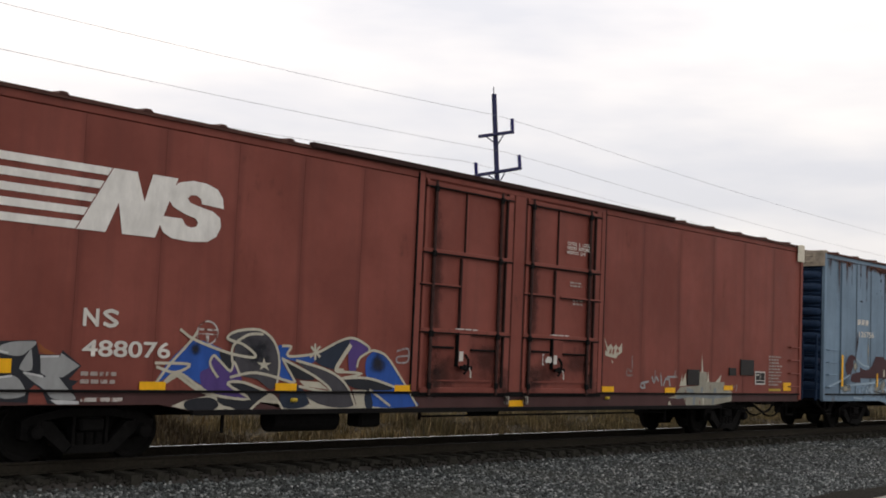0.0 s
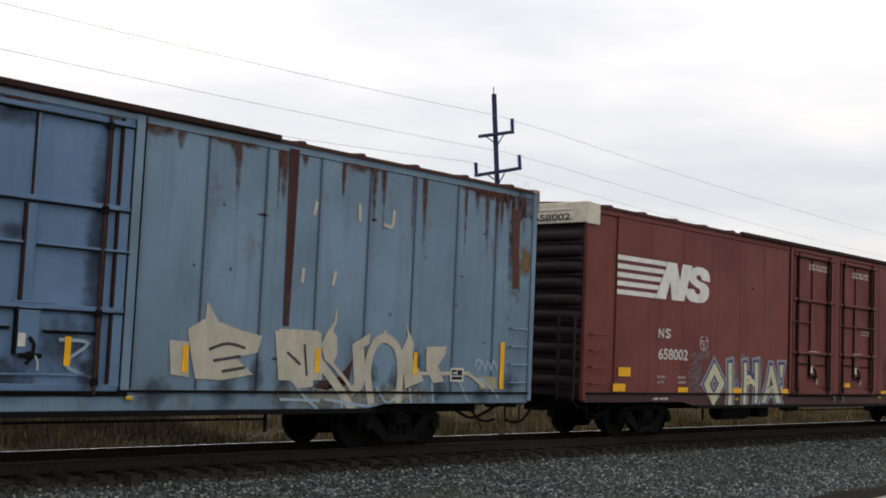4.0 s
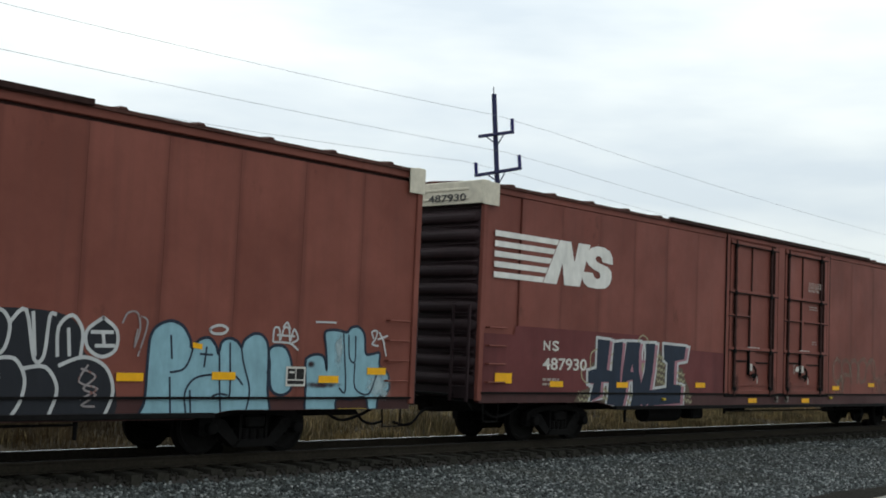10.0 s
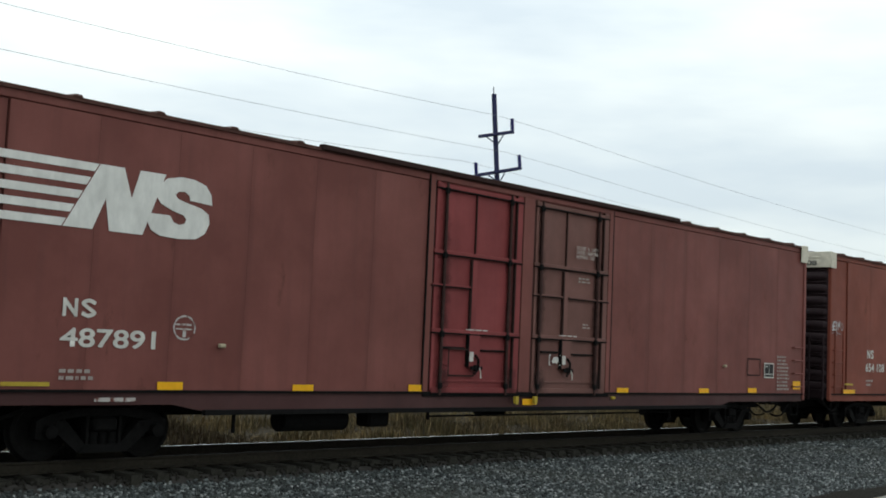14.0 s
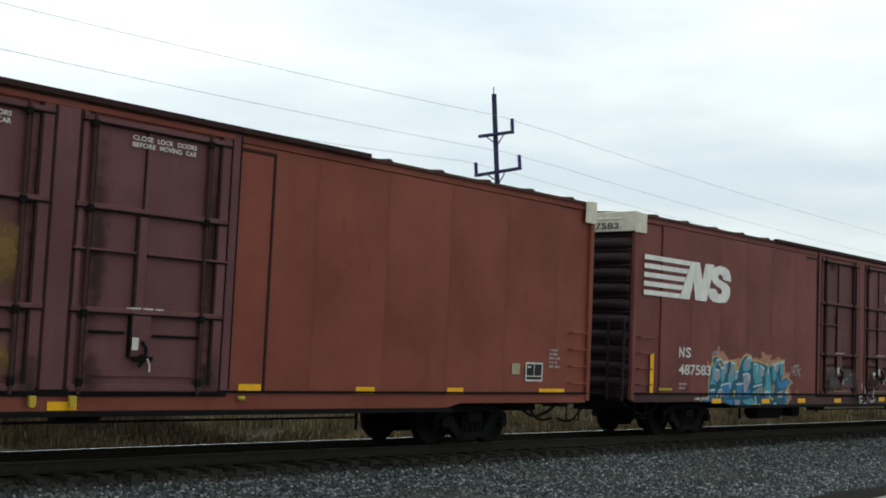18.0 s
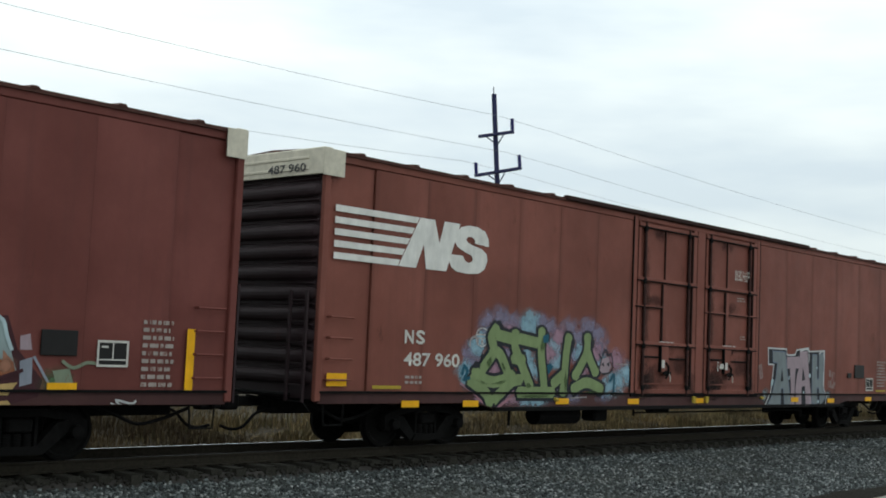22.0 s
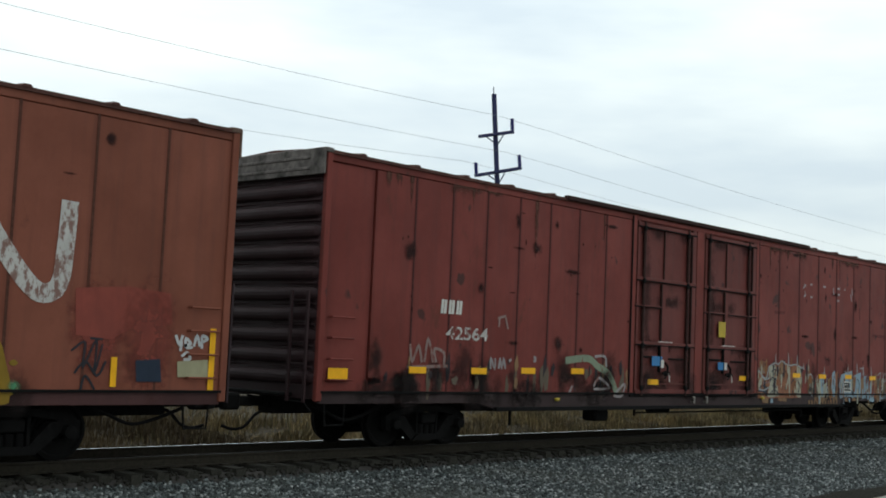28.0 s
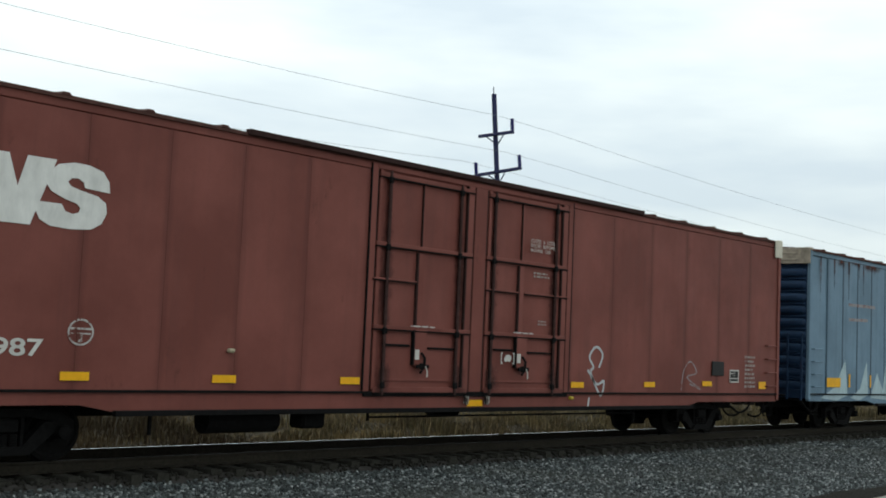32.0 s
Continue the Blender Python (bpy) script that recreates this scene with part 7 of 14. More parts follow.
g.cloud(G_LBLUE, 1, [(-8.55, 1.59), (-7.37, 1.65), (-6.5, 1.36), (-6.69, 1.05), (-7.93, 1.05), (-8.51, 1.12)])
g.cloud(G_LBLUE, 1, [(-6.05, 1.37), (-4.41, 1.64), (-2.84, 1.76), (-2.81, 1.24), (-5.81, 1.1)])
g = Sprayed(1, "cream sprayed lettering over blue")
g.fill(G_CREAM, 3, [(6.12, 2.15), (6.99, 2.15), (7.03, 1.91), (6.45, 1.76), (6.43, 1.64), (6.69, 1.71), (6.71, 1.46), (6.41, 1.45), (6.45, 1.36), (6.92, 1.46), (6.94, 1.18), (6.6, 1.14), (6.18, 1.45)])
g.fill(G_CREAM, 3, [(7.41, 2.58), (7.44, 2.35), (7.35, 2.15), (7.46, 2.06), (7.47, 1.73), (7.37, 1.57), (7.19, 1.63), (7.08, 1.91), (7.22, 2.15), (7.37, 2.32)])
g.fill(G_CREAM, 3, [(7.83, 1.94), (8.27, 2.16), (8.25, 1.96), (8.02, 1.85), (8.07, 1.29), (7.92, 1.22)])
g.fill(G_CREAM, 3, [(9.19, 2.42), (9.29, 2.21), (9.43, 2.01), (9.41, 1.72), (9.6, 1.52), (9.74, 1.31), (9.24, 1.16), (9.1, 1.85), (9.25, 2.14)])
g.fill(G_CREAM, 3, [(9.78, 1.96), (10.35, 1.98), (10.33, 1.82), (10.12, 1.6), (10.32, 1.3), (10.01, 1.27), (9.8, 1.52)])
g.fill(G_CREAM, 3, [(4.36, 1.62), (4.26, 2.06), (4.59, 2.25), (4.61, 2.52), (4.85, 2.21), (5.3, 2.09), (5.76, 2.01), (5.68, 1.73), (5.23, 1.64), (5.61, 1.37), (4.99, 1.27), (4.46, 1.29)])
g.fill(G_CREAM, 3, [(3.93, 1.88), (4.3, 1.87), (4.33, 1.31), (3.99, 1.35)])
g.fill(G_CREAM, 3, [(6.03, 2.11), (7.07, 2.12), (7.15, 1.29), (6.16, 1.28)])
g.line(G_CREAM, 3, 0.17, [(7.01, 1.66), (7.32, 1.37), (7.59, 1.12), (7.92, 0.76)])
g.line(G_CREAM, 3, 0.17, [(7.89, 1.12), (8.09, 1.27), (8.05, 1.82)])
g.line(G_CREAM, 3, 0.17, [(8.36, 0.92), (8.24, 1.49), (8.37, 1.93), (8.64, 2.08), (8.97, 1.92), (9.09, 1.51), (9.07, 0.92)])
g.line(G_CREAM, 3, 0.07, [(7.3, 1.63), (7.65, 1.35), (7.89, 1.12)])
g.line(G_CREAM, 3, 0.07, [(9.26, 1.44), (11.02, 1.47)])
g.line(G_CREAM, 3, 0.07, [(11.02, 1.47), (11.53, 1.21)])
g.line(G_CREAM, 3, 0.07, [(6.82, 4.38), (6.77, 4.17)])
g.line(G_CREAM, 3, 0.07, [(7.85, 4.46), (7.87, 4.19)])
g.line(G_CREAM, 3, 0.07, [(8.74, 4.45), (8.7, 4.16), (8.5, 4.17)])
g.line(G_CREAM, 3, 0.07, [(6.59, 3.19), (6.57, 2.98)])
g.line(G_CREAM, 3, 0.07, [(7.34, 3.2), (7.29, 2.98)])
g.line(G_CREAM, 3, 0.07, [(8.65, 2.2), (8.69, 2.08)])
g.line(G_LBLUE, 3, 0.05, [(6.6, 1.14), (6.82, 0.96), (7.11, 0.77)])
g.line(G_LBLUE, 3, 0.05, [(8.5, 1.16), (8.76, 0.89), (9.0, 0.99)])
g.line(G_LBLUE, 3, 0.05, [(9.37, 1.16), (9.43, 0.81)])
g.line(G_LBLUE, 3, 0.05, [(9.97, 1.27), (10.04, 0.81)])
g.line(G_LBLUE, 3, 0.05, [(10.74, 1.32), (11.11, 0.84)])
g.line(G_LBLUE, 3, 0.05, [(6.22, 0.96), (7.1, 0.94)])
g.line(G_LBLUE, 3, 0.05, [(7.24, 0.96), (8.37, 0.82)])
g.line(G_LBLUE, 3, 0.05, [(7.59, 1.12), (7.65, 0.82)])
g.fill(G_MAROON, 2, [(6.94, 1.18), (7.32, 1.31), (7.63, 1.15), (7.8, 1.28), (7.85, 1.65), (7.67, 1.48), (7.23, 1.12)])
g.cloud(G_SPLASH, 1, [(6.21, 1.11), (8.34, 1.19), (8.45, 0.82), (7.04, 0.77), (6.23, 0.84)])
g.cloud(G_SPLASH, 1, [(8.35, 1.16), (9.75, 1.2), (9.86, 0.88), (8.37, 0.82)])
g.line(G_GREY, 4, 0.05, [(4.7, 1.76), (5.05, 1.86), (5.41, 1.8)])
g.line(G_GREY, 4, 0.05, [(4.8, 1.58), (5.32, 1.66)])
g.line(G_GREY, 4, 0.05, [(6.33, 1.75), (6.62, 1.56)])
g.line(G_GREY, 4, 0.05, [(6.7, 1.89), (6.78, 1.38)])
g.line(G_GREY, 4, 0.05, [(4.98, 1.41), (5.42, 1.48)])
g.fill(RUST, 1, [(-5.97, 5.26), (-5.68, 5.26), (-5.72, 4.23), (-5.74, 3.16), (-5.72, 1.62), (-5.96, 1.62), (-5.98, 3.14)])
g.fill(RUST, 1, [(6.14, 5.24), (6.37, 5.24), (6.36, 3.8), (6.33, 2.2), (6.2, 2.2), (6.18, 3.6)])
g.cloud(RUST, 1, [(-6.3, 3.4), (-5.5, 3.5), (-5.5, 1.7), (-6.3, 1.6)])
g.cloud(RUST, 1, [(12.0, 5.25), (13.0, 5.3), (12.95, 4.7), (12.5, 4.6), (12.55, 3.3), (12.25, 3.3), (12.2, 4.5)])
g.fill(RUST_WASH, 1, [(12.22, 4.9), (12.50, 4.9), (12.50, 4.0), (12.53, 3.26), (12.32, 3.24), (12.30, 4.0)])
g.cloud(OCHRE, 1, [(12.5, 4.1), (12.9, 4.2), (12.95, 3.6), (12.55, 3.5)])
g = Sprayed(2, "cream sprayed capital letters with blue-grey edges")
g.line(G_LILAC, 1, 0.05, [(-8.29, 1.91), (-8.38, 2.01), (-8.22, 2.09), (-8.07, 2.02), (-8.2, 1.88), (-8.32, 1.95)])
g.line(G_LILAC, 1, 0.05, [(-8.3, 2.07), (-8.06, 1.86)])
g.line(G_LILAC, 1, 0.05, [(-8.0, 2.14), (-7.98, 1.94), (-7.88, 2.11), (-7.87, 1.92)])
g.line(G_LILAC, 1, 0.05, [(-7.77, 2.17), (-7.79, 1.99)])
g.line(G_LILAC, 1, 0.05, [(-7.63, 2.21), (-7.67, 2.01), (-7.51, 2.18), (-7.53, 1.98)])
g.line(G_LILAC, 1, 0.05, [(-8.36, 1.81), (-8.17, 1.85), (-8.19, 1.73), (-8.33, 1.71)])
g.line(G_LILAC, 1, 0.05, [(-8.09, 1.84), (-7.96, 1.68), (-7.89, 1.84)])
g.line(G_LILAC, 1, 0.05, [(-8.36, 1.58), (-7.88, 1.64)])
g.line(G_LILAC, 1, 0.05, [(-8.39, 1.48), (-8.21, 1.53), (-8.03, 1.45), (-7.87, 1.52)])
g.line(G_LILAC, 1, 0.05, [(-8.33, 1.31), (-8.2, 1.39), (-8.02, 1.29), (-7.86, 1.35)])
g.line(G_LILAC, 1, 0.05, [(-8.34, 1.13), (-8.06, 1.19), (-7.84, 1.13)])
g.line(G_LILAC, 1, 0.05, [(-8.46, 1.63), (-8.39, 1.07)])
g.line(G_LILAC, 1, 0.05, [(-8.27, 1.63), (-8.18, 1.09)])
g.line(G_LILAC, 1, 0.05, [(-6.39, 1.67), (-6.21, 1.78), (-6.1, 1.52), (-6.23, 1.14)])
g.line(G_LILAC, 1, 0.05, [(-6.08, 1.68), (-5.91, 1.47), (-5.98, 1.14)])
g.cloud(G_LILAC, 1, [(-8.44, 1.83), (-7.89, 1.89), (-7.84, 1.13), (-8.37, 1.11)])
g.edge(G_LAV, 2, 0.46, [(-7.23, 1.74), (-6.83, 1.35), (-7.24, 0.92), (-7.6, 1.32)])
g.edge(G_INK, 3, 0.33, [(-7.23, 1.74), (-6.83, 1.35), (-7.24, 0.92), (-7.6, 1.32)])
g.edge(G_BUTTER, 4, 0.22, [(-7.23, 1.74), (-6.83, 1.35), (-7.24, 0.92), (-7.6, 1.32)])
g.edge(G_LAV, 2, 0.26, [(-6.52, 1.9), (-6.32, 1.93), (-6.28, 1.5), (-6.28, 0.98), (-6.28, 0.72), (-6.51, 0.72), (-6.47, 1.02), (-6.49, 1.49)])
g.edge(G_LAV, 2, 0.26, [(-5.69, 1.92), (-5.53, 1.94), (-5.49, 1.64), (-5.48, 1.35), (-5.5, 1.02), (-5.51, 0.79), (-5.7, 0.8), (-5.67, 1.1), (-5.66, 1.51)])
g.edge(G_LAV, 2, 0.26, [(-5.08, 1.94), (-4.87, 1.97), (-4.85, 1.53), (-4.86, 1.11), (-4.88, 0.84), (-5.05, 0.82), (-5.02, 1.19)])
g.edge(G_LAV, 2, 0.26, [(-4.18, 1.89), (-4.05, 1.88), (-3.81, 1.46), (-3.58, 1.03), (-3.49, 0.83), (-3.76, 0.83), (-3.93, 1.11), (-4.2, 1.11), (-4.43, 0.84), (-4.64, 0.84), (-4.43, 1.2), (-4.28, 1.54)])
g.edge(G_LAV, 2, 0.26, [(-3.63, 1.91), (-3.35, 1.92), (-3.47, 1.53), (-3.54, 1.53)])
g.edge(G_LAV, 2, 0.26, [(-3.55, 1.31), (-3.46, 1.35), (-3.41, 1.16), (-3.5, 1.1)])
g.edge(G_INK, 3, 0.11, [(-6.52, 1.9), (-6.32, 1.93), (-6.28, 1.5), (-6.28, 0.98), (-6.28, 0.72), (-6.51, 0.72), (-6.47, 1.02), (-6.49, 1.49)])
g.edge(G_INK, 3, 0.11, [(-5.69, 1.92), (-5.53, 1.94), (-5.49, 1.64), (-5.48, 1.35), (-5.5, 1.02), (-5.51, 0.79), (-5.7, 0.8), (-5.67, 1.1), (-5.66, 1.51)])
g.edge(G_INK, 3, 0.11, [(-5.08, 1.94), (-4.87, 1.97), (-4.85, 1.53), (-4.86, 1.11), (-4.88, 0.84), (-5.05, 0.82), (-5.02, 1.19)])
g.edge(G_INK, 3, 0.11, [(-4.18, 1.89), (-4.05, 1.88), (-3.81, 1.46), (-3.58, 1.03), (-3.49, 0.83), (-3.76, 0.83), (-3.93, 1.11), (-4.2, 1.11), (-4.43, 0.84), (-4.64, 0.84), (-4.43, 1.2), (-4.28, 1.54)])
g.edge(G_INK, 3, 0.11, [(-3.63, 1.91), (-3.35, 1.92), (-3.47, 1.53), (-3.54, 1.53)])
g.edge(G_INK, 3, 0.11, [(-3.55, 1.31), (-3.46, 1.35), (-3.41, 1.16), (-3.5, 1.1)])
g.line(G_LAV, 2, 0.26, [(-5.5, 1.53), (-5.36, 1.57), (-5.23, 1.48), (-5.05, 1.43)])
g.line(G_INK, 3, 0.16, [(-5.5, 1.6), (-5.37, 1.63), (-5.24, 1.57), (-5.06, 1.56)])
g.fill(G_BUTTER, 4, [(-6.52, 1.9), (-6.32, 1.93), (-6.28, 1.5), (-6.28, 0.98), (-6.28, 0.72), (-6.51, 0.72), (-6.47, 1.02), (-6.49, 1.49)])
g.fill(G_BUTTER, 4, [(-5.69, 1.92), (-5.53, 1.94), (-5.49, 1.64), (-5.48, 1.35), (-5.5, 1.02), (-5.51, 0.79), (-5.7, 0.8), (-5.67, 1.1), (-5.66, 1.51)])
g.fill(G_BUTTER, 4, [(-5.08, 1.94), (-4.87, 1.97), (-4.85, 1.53), (-4.86, 1.11), (-4.88, 0.84), (-5.05, 0.82), (-5.02, 1.19)])
g.fill(G_BUTTER, 4, [(-4.18, 1.89), (-4.05, 1.88), (-3.81, 1.46), (-3.58, 1.03), (-3.49, 0.83), (-3.76, 0.83), (-3.93, 1.11), (-4.2, 1.11), (-4.43, 0.84), (-4.64, 0.84), (-4.43, 1.2), (-4.28, 1.54)])
g.fill(G_BUTTER, 4, [(-3.63, 1.91), (-3.35, 1.92), (-3.47, 1.53), (-3.54, 1.53)])
g.fill(G_BUTTER, 4, [(-3.55, 1.31), (-3.46, 1.35), (-3.41, 1.16), (-3.5, 1.1)])
g.line(G_BUTTER, 4, 0.11, [(-5.5, 1.5), (-5.36, 1.54), (-5.23, 1.45), (-5.04, 1.39)])
g.line(G_BUTTER, 4, 0.11, [(-5.48, 1.35), (-5.3, 1.42), (-5.04, 1.34)])
g.fill(G_INK, 5, [(-6.52, 1.95), (-6.32, 1.98), (-6.31, 1.91), (-6.52, 1.89)])
g.fill(G_INK, 5, [(-5.72, 1.97), (-5.52, 1.99), (-5.51, 1.93), (-5.71, 1.9)])
g.fill(G_INK, 5, [(-5.08, 1.99), (-4.86, 2.02), (-4.85, 1.95), (-5.08, 1.93)])
g.fill(G_INK, 5, [(-3.65, 1.97), (-3.33, 1.98), (-3.34, 1.91), (-3.63, 1.9)])
g.fill(G_INK, 5, [(-4.16, 1.98), (-4.1, 1.98), (-4.03, 1.87), (-4.19, 1.87)])
g.edge(G_INK, 5, 0.05, [(-4.13, 1.55), (-4.02, 1.34), (-4.19, 1.31)])
g.fill(RED_B, 5, [(-4.13, 1.52), (-4.04, 1.36), (-4.18, 1.33)])
g.line(G_LAV, 5, 0.05, [(-4.36, 1.24), (-4.21, 1.28), (-4.1, 1.2), (-3.98, 1.22)])
g.line(G_LAV, 5, 0.05, [(-4.15, 1.11), (-4.02, 1.16), (-3.94, 1.08)])
g.line(G_INK, 3, 0.06, [(-6.12, 1.15), (-6.05, 1.36), (-5.96, 1.15)])
g.line(G_LAV, 2, 0.16, [(-6.12, 1.15), (-6.05, 1.36), (-5.96, 1.15)])
g.line(G_BUTTER, 4, 0.04, [(-6.07, 1.18), (-6.05, 1.26), (-6.01, 1.18)])
g.line(G_LILAC, 1, 0.07, [(-6.2, 1.88), (-6.09, 1.92), (-6.05, 1.78), (-6.14, 1.66), (-6.02, 1.5), (-6.05, 1.38)])
g.line(G_LILAC, 1, 0.07, [(-5.82, 1.96), (-5.8, 2.1), (-5.69, 2.14), (-5.65, 2.02)])
g.line(G_LILAC, 1, 0.07, [(-4.67, 2.03), (-4.6, 1.89), (-4.71, 1.45), (-4.62, 1.26), (-4.72, 1.07)])
g.line(G_LILAC, 1, 0.07, [(-3.85, 1.68), (-3.77, 1.55), (-3.85, 1.38)])
g.line(G_LILAC, 1, 0.07, [(-5.38, 1.25), (-5.24, 1.27), (-5.2, 1.12), (-5.35, 1.09), (-5.38, 1.25)])
g.line(G_LILAC, 1, 0.07, [(-6.23, 1.5), (-6.15, 1.38), (-6.17, 1.18)])
g.line(G_THIN, 6, 0.012, [(-6.49, 1.71), (-6.3, 1.66)])
g.line(G_THIN, 6, 0.012, [(-5.68, 1.72), (-5.51, 1.7)])
g.line(G_THIN, 6, 0.012, [(-5.64, 1.35), (-5.5, 1.32)])
g.line(G_THIN, 6, 0.012, [(-5.02, 1.43), (-4.85, 1.4)])
g.line(G_THIN, 6, 0.012, [(-4.38, 1.11), (-4.49, 0.98)])
g.line(G_THIN, 6, 0.012, [(-6.46, 1.34), (-6.29, 1.31)])
g = Sprayed(2, "old dark sprayed letters, nearly faded away")
g.line(G_GHOST, 1, 0.26, [(3.91, 1.1), (3.76, 1.5), (3.73, 1.9), (3.87, 2.19), (4.4, 2.4)])
g.line(G_GHOST, 1, 0.17, [(4.4, 2.4), (5.26, 2.47), (6.19, 2.44)])
g.line(G_GHOST, 1, 0.17, [(4.01, 1.51), (3.95, 2.07), (4.13, 2.24), (4.35, 2.05), (4.37, 1.51)])
g.line(G_GHOST, 1, 0.17, [(4.6, 1.52), (4.56, 2.1), (4.78, 2.32), (4.96, 2.12), (4.98, 1.53), (5.21, 1.09)])
g.line(G_GHOST, 1, 0.17, [(5.08, 1.53), (5.04, 2.12), (5.27, 2.35), (5.46, 2.14), (5.41, 1.75), (5.26, 1.79)])
g.line(G_GHOST, 1, 0.17, [(5.61, 1.54), (5.56, 2.14), (5.77, 2.37), (6.01, 2.21), (6.1, 1.55)])
g.line(G_GHOST, 1, 0.17, [(6.38, 2.05), (6.97, 2.28), (7.36, 2.09)])
g.line(G_GHOST, 1, 0.17, [(6.39, 1.11), (6.49, 1.56), (6.98, 1.83), (7.08, 1.57), (6.72, 1.12)])
g.line(G_GHOST, 1, 0.17, [(6.88, 1.3), (7.27, 1.35), (7.34, 1.12)])
g.fill(G_GHOST, 1, [(6.73, 1.34), (7.32, 1.39), (7.41, 1.07), (6.84, 1.07)])
g.fill(G_GHOST, 1, [(6.94, 1.93), (7.03, 1.94), (7.07, 1.71), (6.97, 1.68)])
g = Sprayed(2, "white sprayed tag with grey edges")
g.line(G_PALE, 1, 0.2, [(7.6, 1.1), (7.64, 1.49), (7.55, 1.75), (7.4, 1.77), (7.58, 1.9), (7.79, 1.73), (7.8, 1.57), (7.7, 1.29)])
shape_a = [(7.8, 1.21), (8, 1.39), (8.25, 1.43), (8.48, 1.32), (8.36, 1.24)]
g.line(G_PALE, 1, 0.2, shape_a)
shape_b = [(7.9, 1.76), (8.14, 1.9), (8.11, 1.6)]
g.line(G_PALE, 1, 0.2, shape_b)
g.line(G_PALE, 1, 0.2, [(7.98, 1.95), (8.05, 2.09), (8.28, 2.08), (8.31, 1.96), (8.19, 1.86)])
g.line(G_PALE, 1, 0.2, [(8.39, 1.68), (8.44, 1.84), (8.58, 1.78), (8.52, 1.6)])
shape_c = [(8.7, 1.88), (8.78, 1.61), (8.9, 1.99), (8.97, 2.09), (8.98, 1.93), (8.77, 1.73)]
g.line(G_PALE, 1, 0.2, shape_c)
shape_d = [(8.22, 1.5), (8.36, 1.55), (8.73, 1.45), (8.83, 1.53)]
g.line(G_PALE, 1, 0.2, shape_d)
g.line(G_WHITE, 2, 0.075, [(7.6, 1.12), (7.64, 1.49), (7.55, 1.75), (7.4, 1.77), (7.58, 1.9), (7.79, 1.73), (7.8, 1.57), (7.7, 1.29)])
g.line(G_WHITE, 2, 0.075, shape_a)
g.line(G_WHITE, 2, 0.075, shape_b)
g.line(G_WHITE, 2, 0.075, [(7.98, 1.95), (8.05, 2.09), (8.28, 2.08), (8.31, 1.96), (8.19, 1.86), (8.39, 1.68)])
g.line(G_WHITE, 2, 0.075, [(8.44, 1.84), (8.58, 1.78), (8.52, 1.6), (8.39, 1.68)])
g.line(G_WHITE, 2, 0.075, shape_c)
g.line(G_WHITE, 2, 0.075, shape_d)
g = Sprayed(3, "black bubble lettering with white outlines")
shape_a = [(-11.97, 1.53), (-11.98, 1.66), (-11.96, 1.81), (-11.92, 1.93), (-11.83, 2.01), (-11.71, 2.06), (-11.58, 2.09), (-11.46, 2.1), (-11.33, 2.08), (-11.22, 2.04), (-11.13, 1.97), (-11.06, 1.88), (-11, 1.77), (-10.95, 1.65), (-10.92, 1.52), (-10.91, 1.38), (-10.87, 1.23), (-10.85, 1.08), (-10.92, 0.97), (-11.16, 0.93), (-11.47, 0.94), (-11.7, 0.97), (-11.76, 1.03), (-11.75, 1.11), (-11.76, 1.21), (-11.83, 1.31), (-11.91, 1.41)]
g.fill(G_BLACK, 1, shape_a)
shape_b = [(-10.99, 1.8), (-11.01, 1.87), (-11.01, 1.96), (-10.99, 2.05), (-10.95, 2.14), (-10.9, 2.22), (-10.83, 2.27), (-10.75, 2.27), (-10.67, 2.23), (-10.61, 2.18), (-10.6, 2.1), (-10.61, 2.01), (-10.62, 1.92), (-10.58, 1.87), (-10.53, 1.82), (-10.5, 1.79), (-10.48, 1.75), (-10.48, 1.73), (-10.51, 1.72), (-10.58, 1.73), (-10.67, 1.76), (-10.77, 1.78), (-10.85, 1.78), (-10.93, 1.78)]
g.fill(G_BLACK, 1, shape_b)
shape_c = [(-10.84, 0.97), (-10.89, 1.19), (-10.9, 1.49), (-10.89, 1.72), (-10.85, 1.81), (-10.8, 1.82), (-10.74, 1.81), (-10.66, 1.79), (-10.59, 1.74), (-10.52, 1.67), (-10.47, 1.59), (-10.44, 1.48), (-10.41, 1.36), (-10.39, 1.22), (-10.38, 1.07), (-10.42, 0.97), (-10.54, 0.91), (-10.72, 0.9)]
g.fill(G_BLACK, 1, shape_c)
g.fill(G_BLACK, 1, [(-10.54, 1.98), (-10.38, 2.13), (-10.21, 2.06), (-10.16, 1.51), (-9.98, 1.76), (-9.71, 1.8), (-9.46, 1.64), (-9.28, 1.14), (-9.27, 0.97), (-10.35, 0.97), (-10.43, 1.51)])
g.fill(G_PALE, 2, [(-11.45, 1.35), (-11.4, 1.62), (-11.27, 1.57), (-11.26, 1.27), (-11.34, 1.1)])
g.edge(G_WHITE, 2, 0.06, shape_a)
g.edge(G_WHITE, 2, 0.06, shape_b)
g.edge(G_WHITE, 2, 0.06, shape_c)
g.line(G_WHITE, 2, 0.06, [(-10.54, 1.98), (-10.38, 2.13), (-10.21, 2.06), (-10.16, 1.51), (-9.98, 1.76), (-9.71, 1.8), (-9.46, 1.64), (-9.28, 1.14)])
g.line(G_WHITE, 2, 0.12, [(-9.47, 1.75), (-9.27, 1.47), (-9.21, 1.16)])
g.line(G_WHITE, 2, 0.12, [(-10.14, 2.06), (-10.12, 1.77), (-10.14, 1.54)])
g.line(G_WHITE, 2, 0.12, [(-10.57, 2.18), (-10.58, 2.04)])
g = Sprayed(3, "outlined bubble lettering in thin grey-white paint")
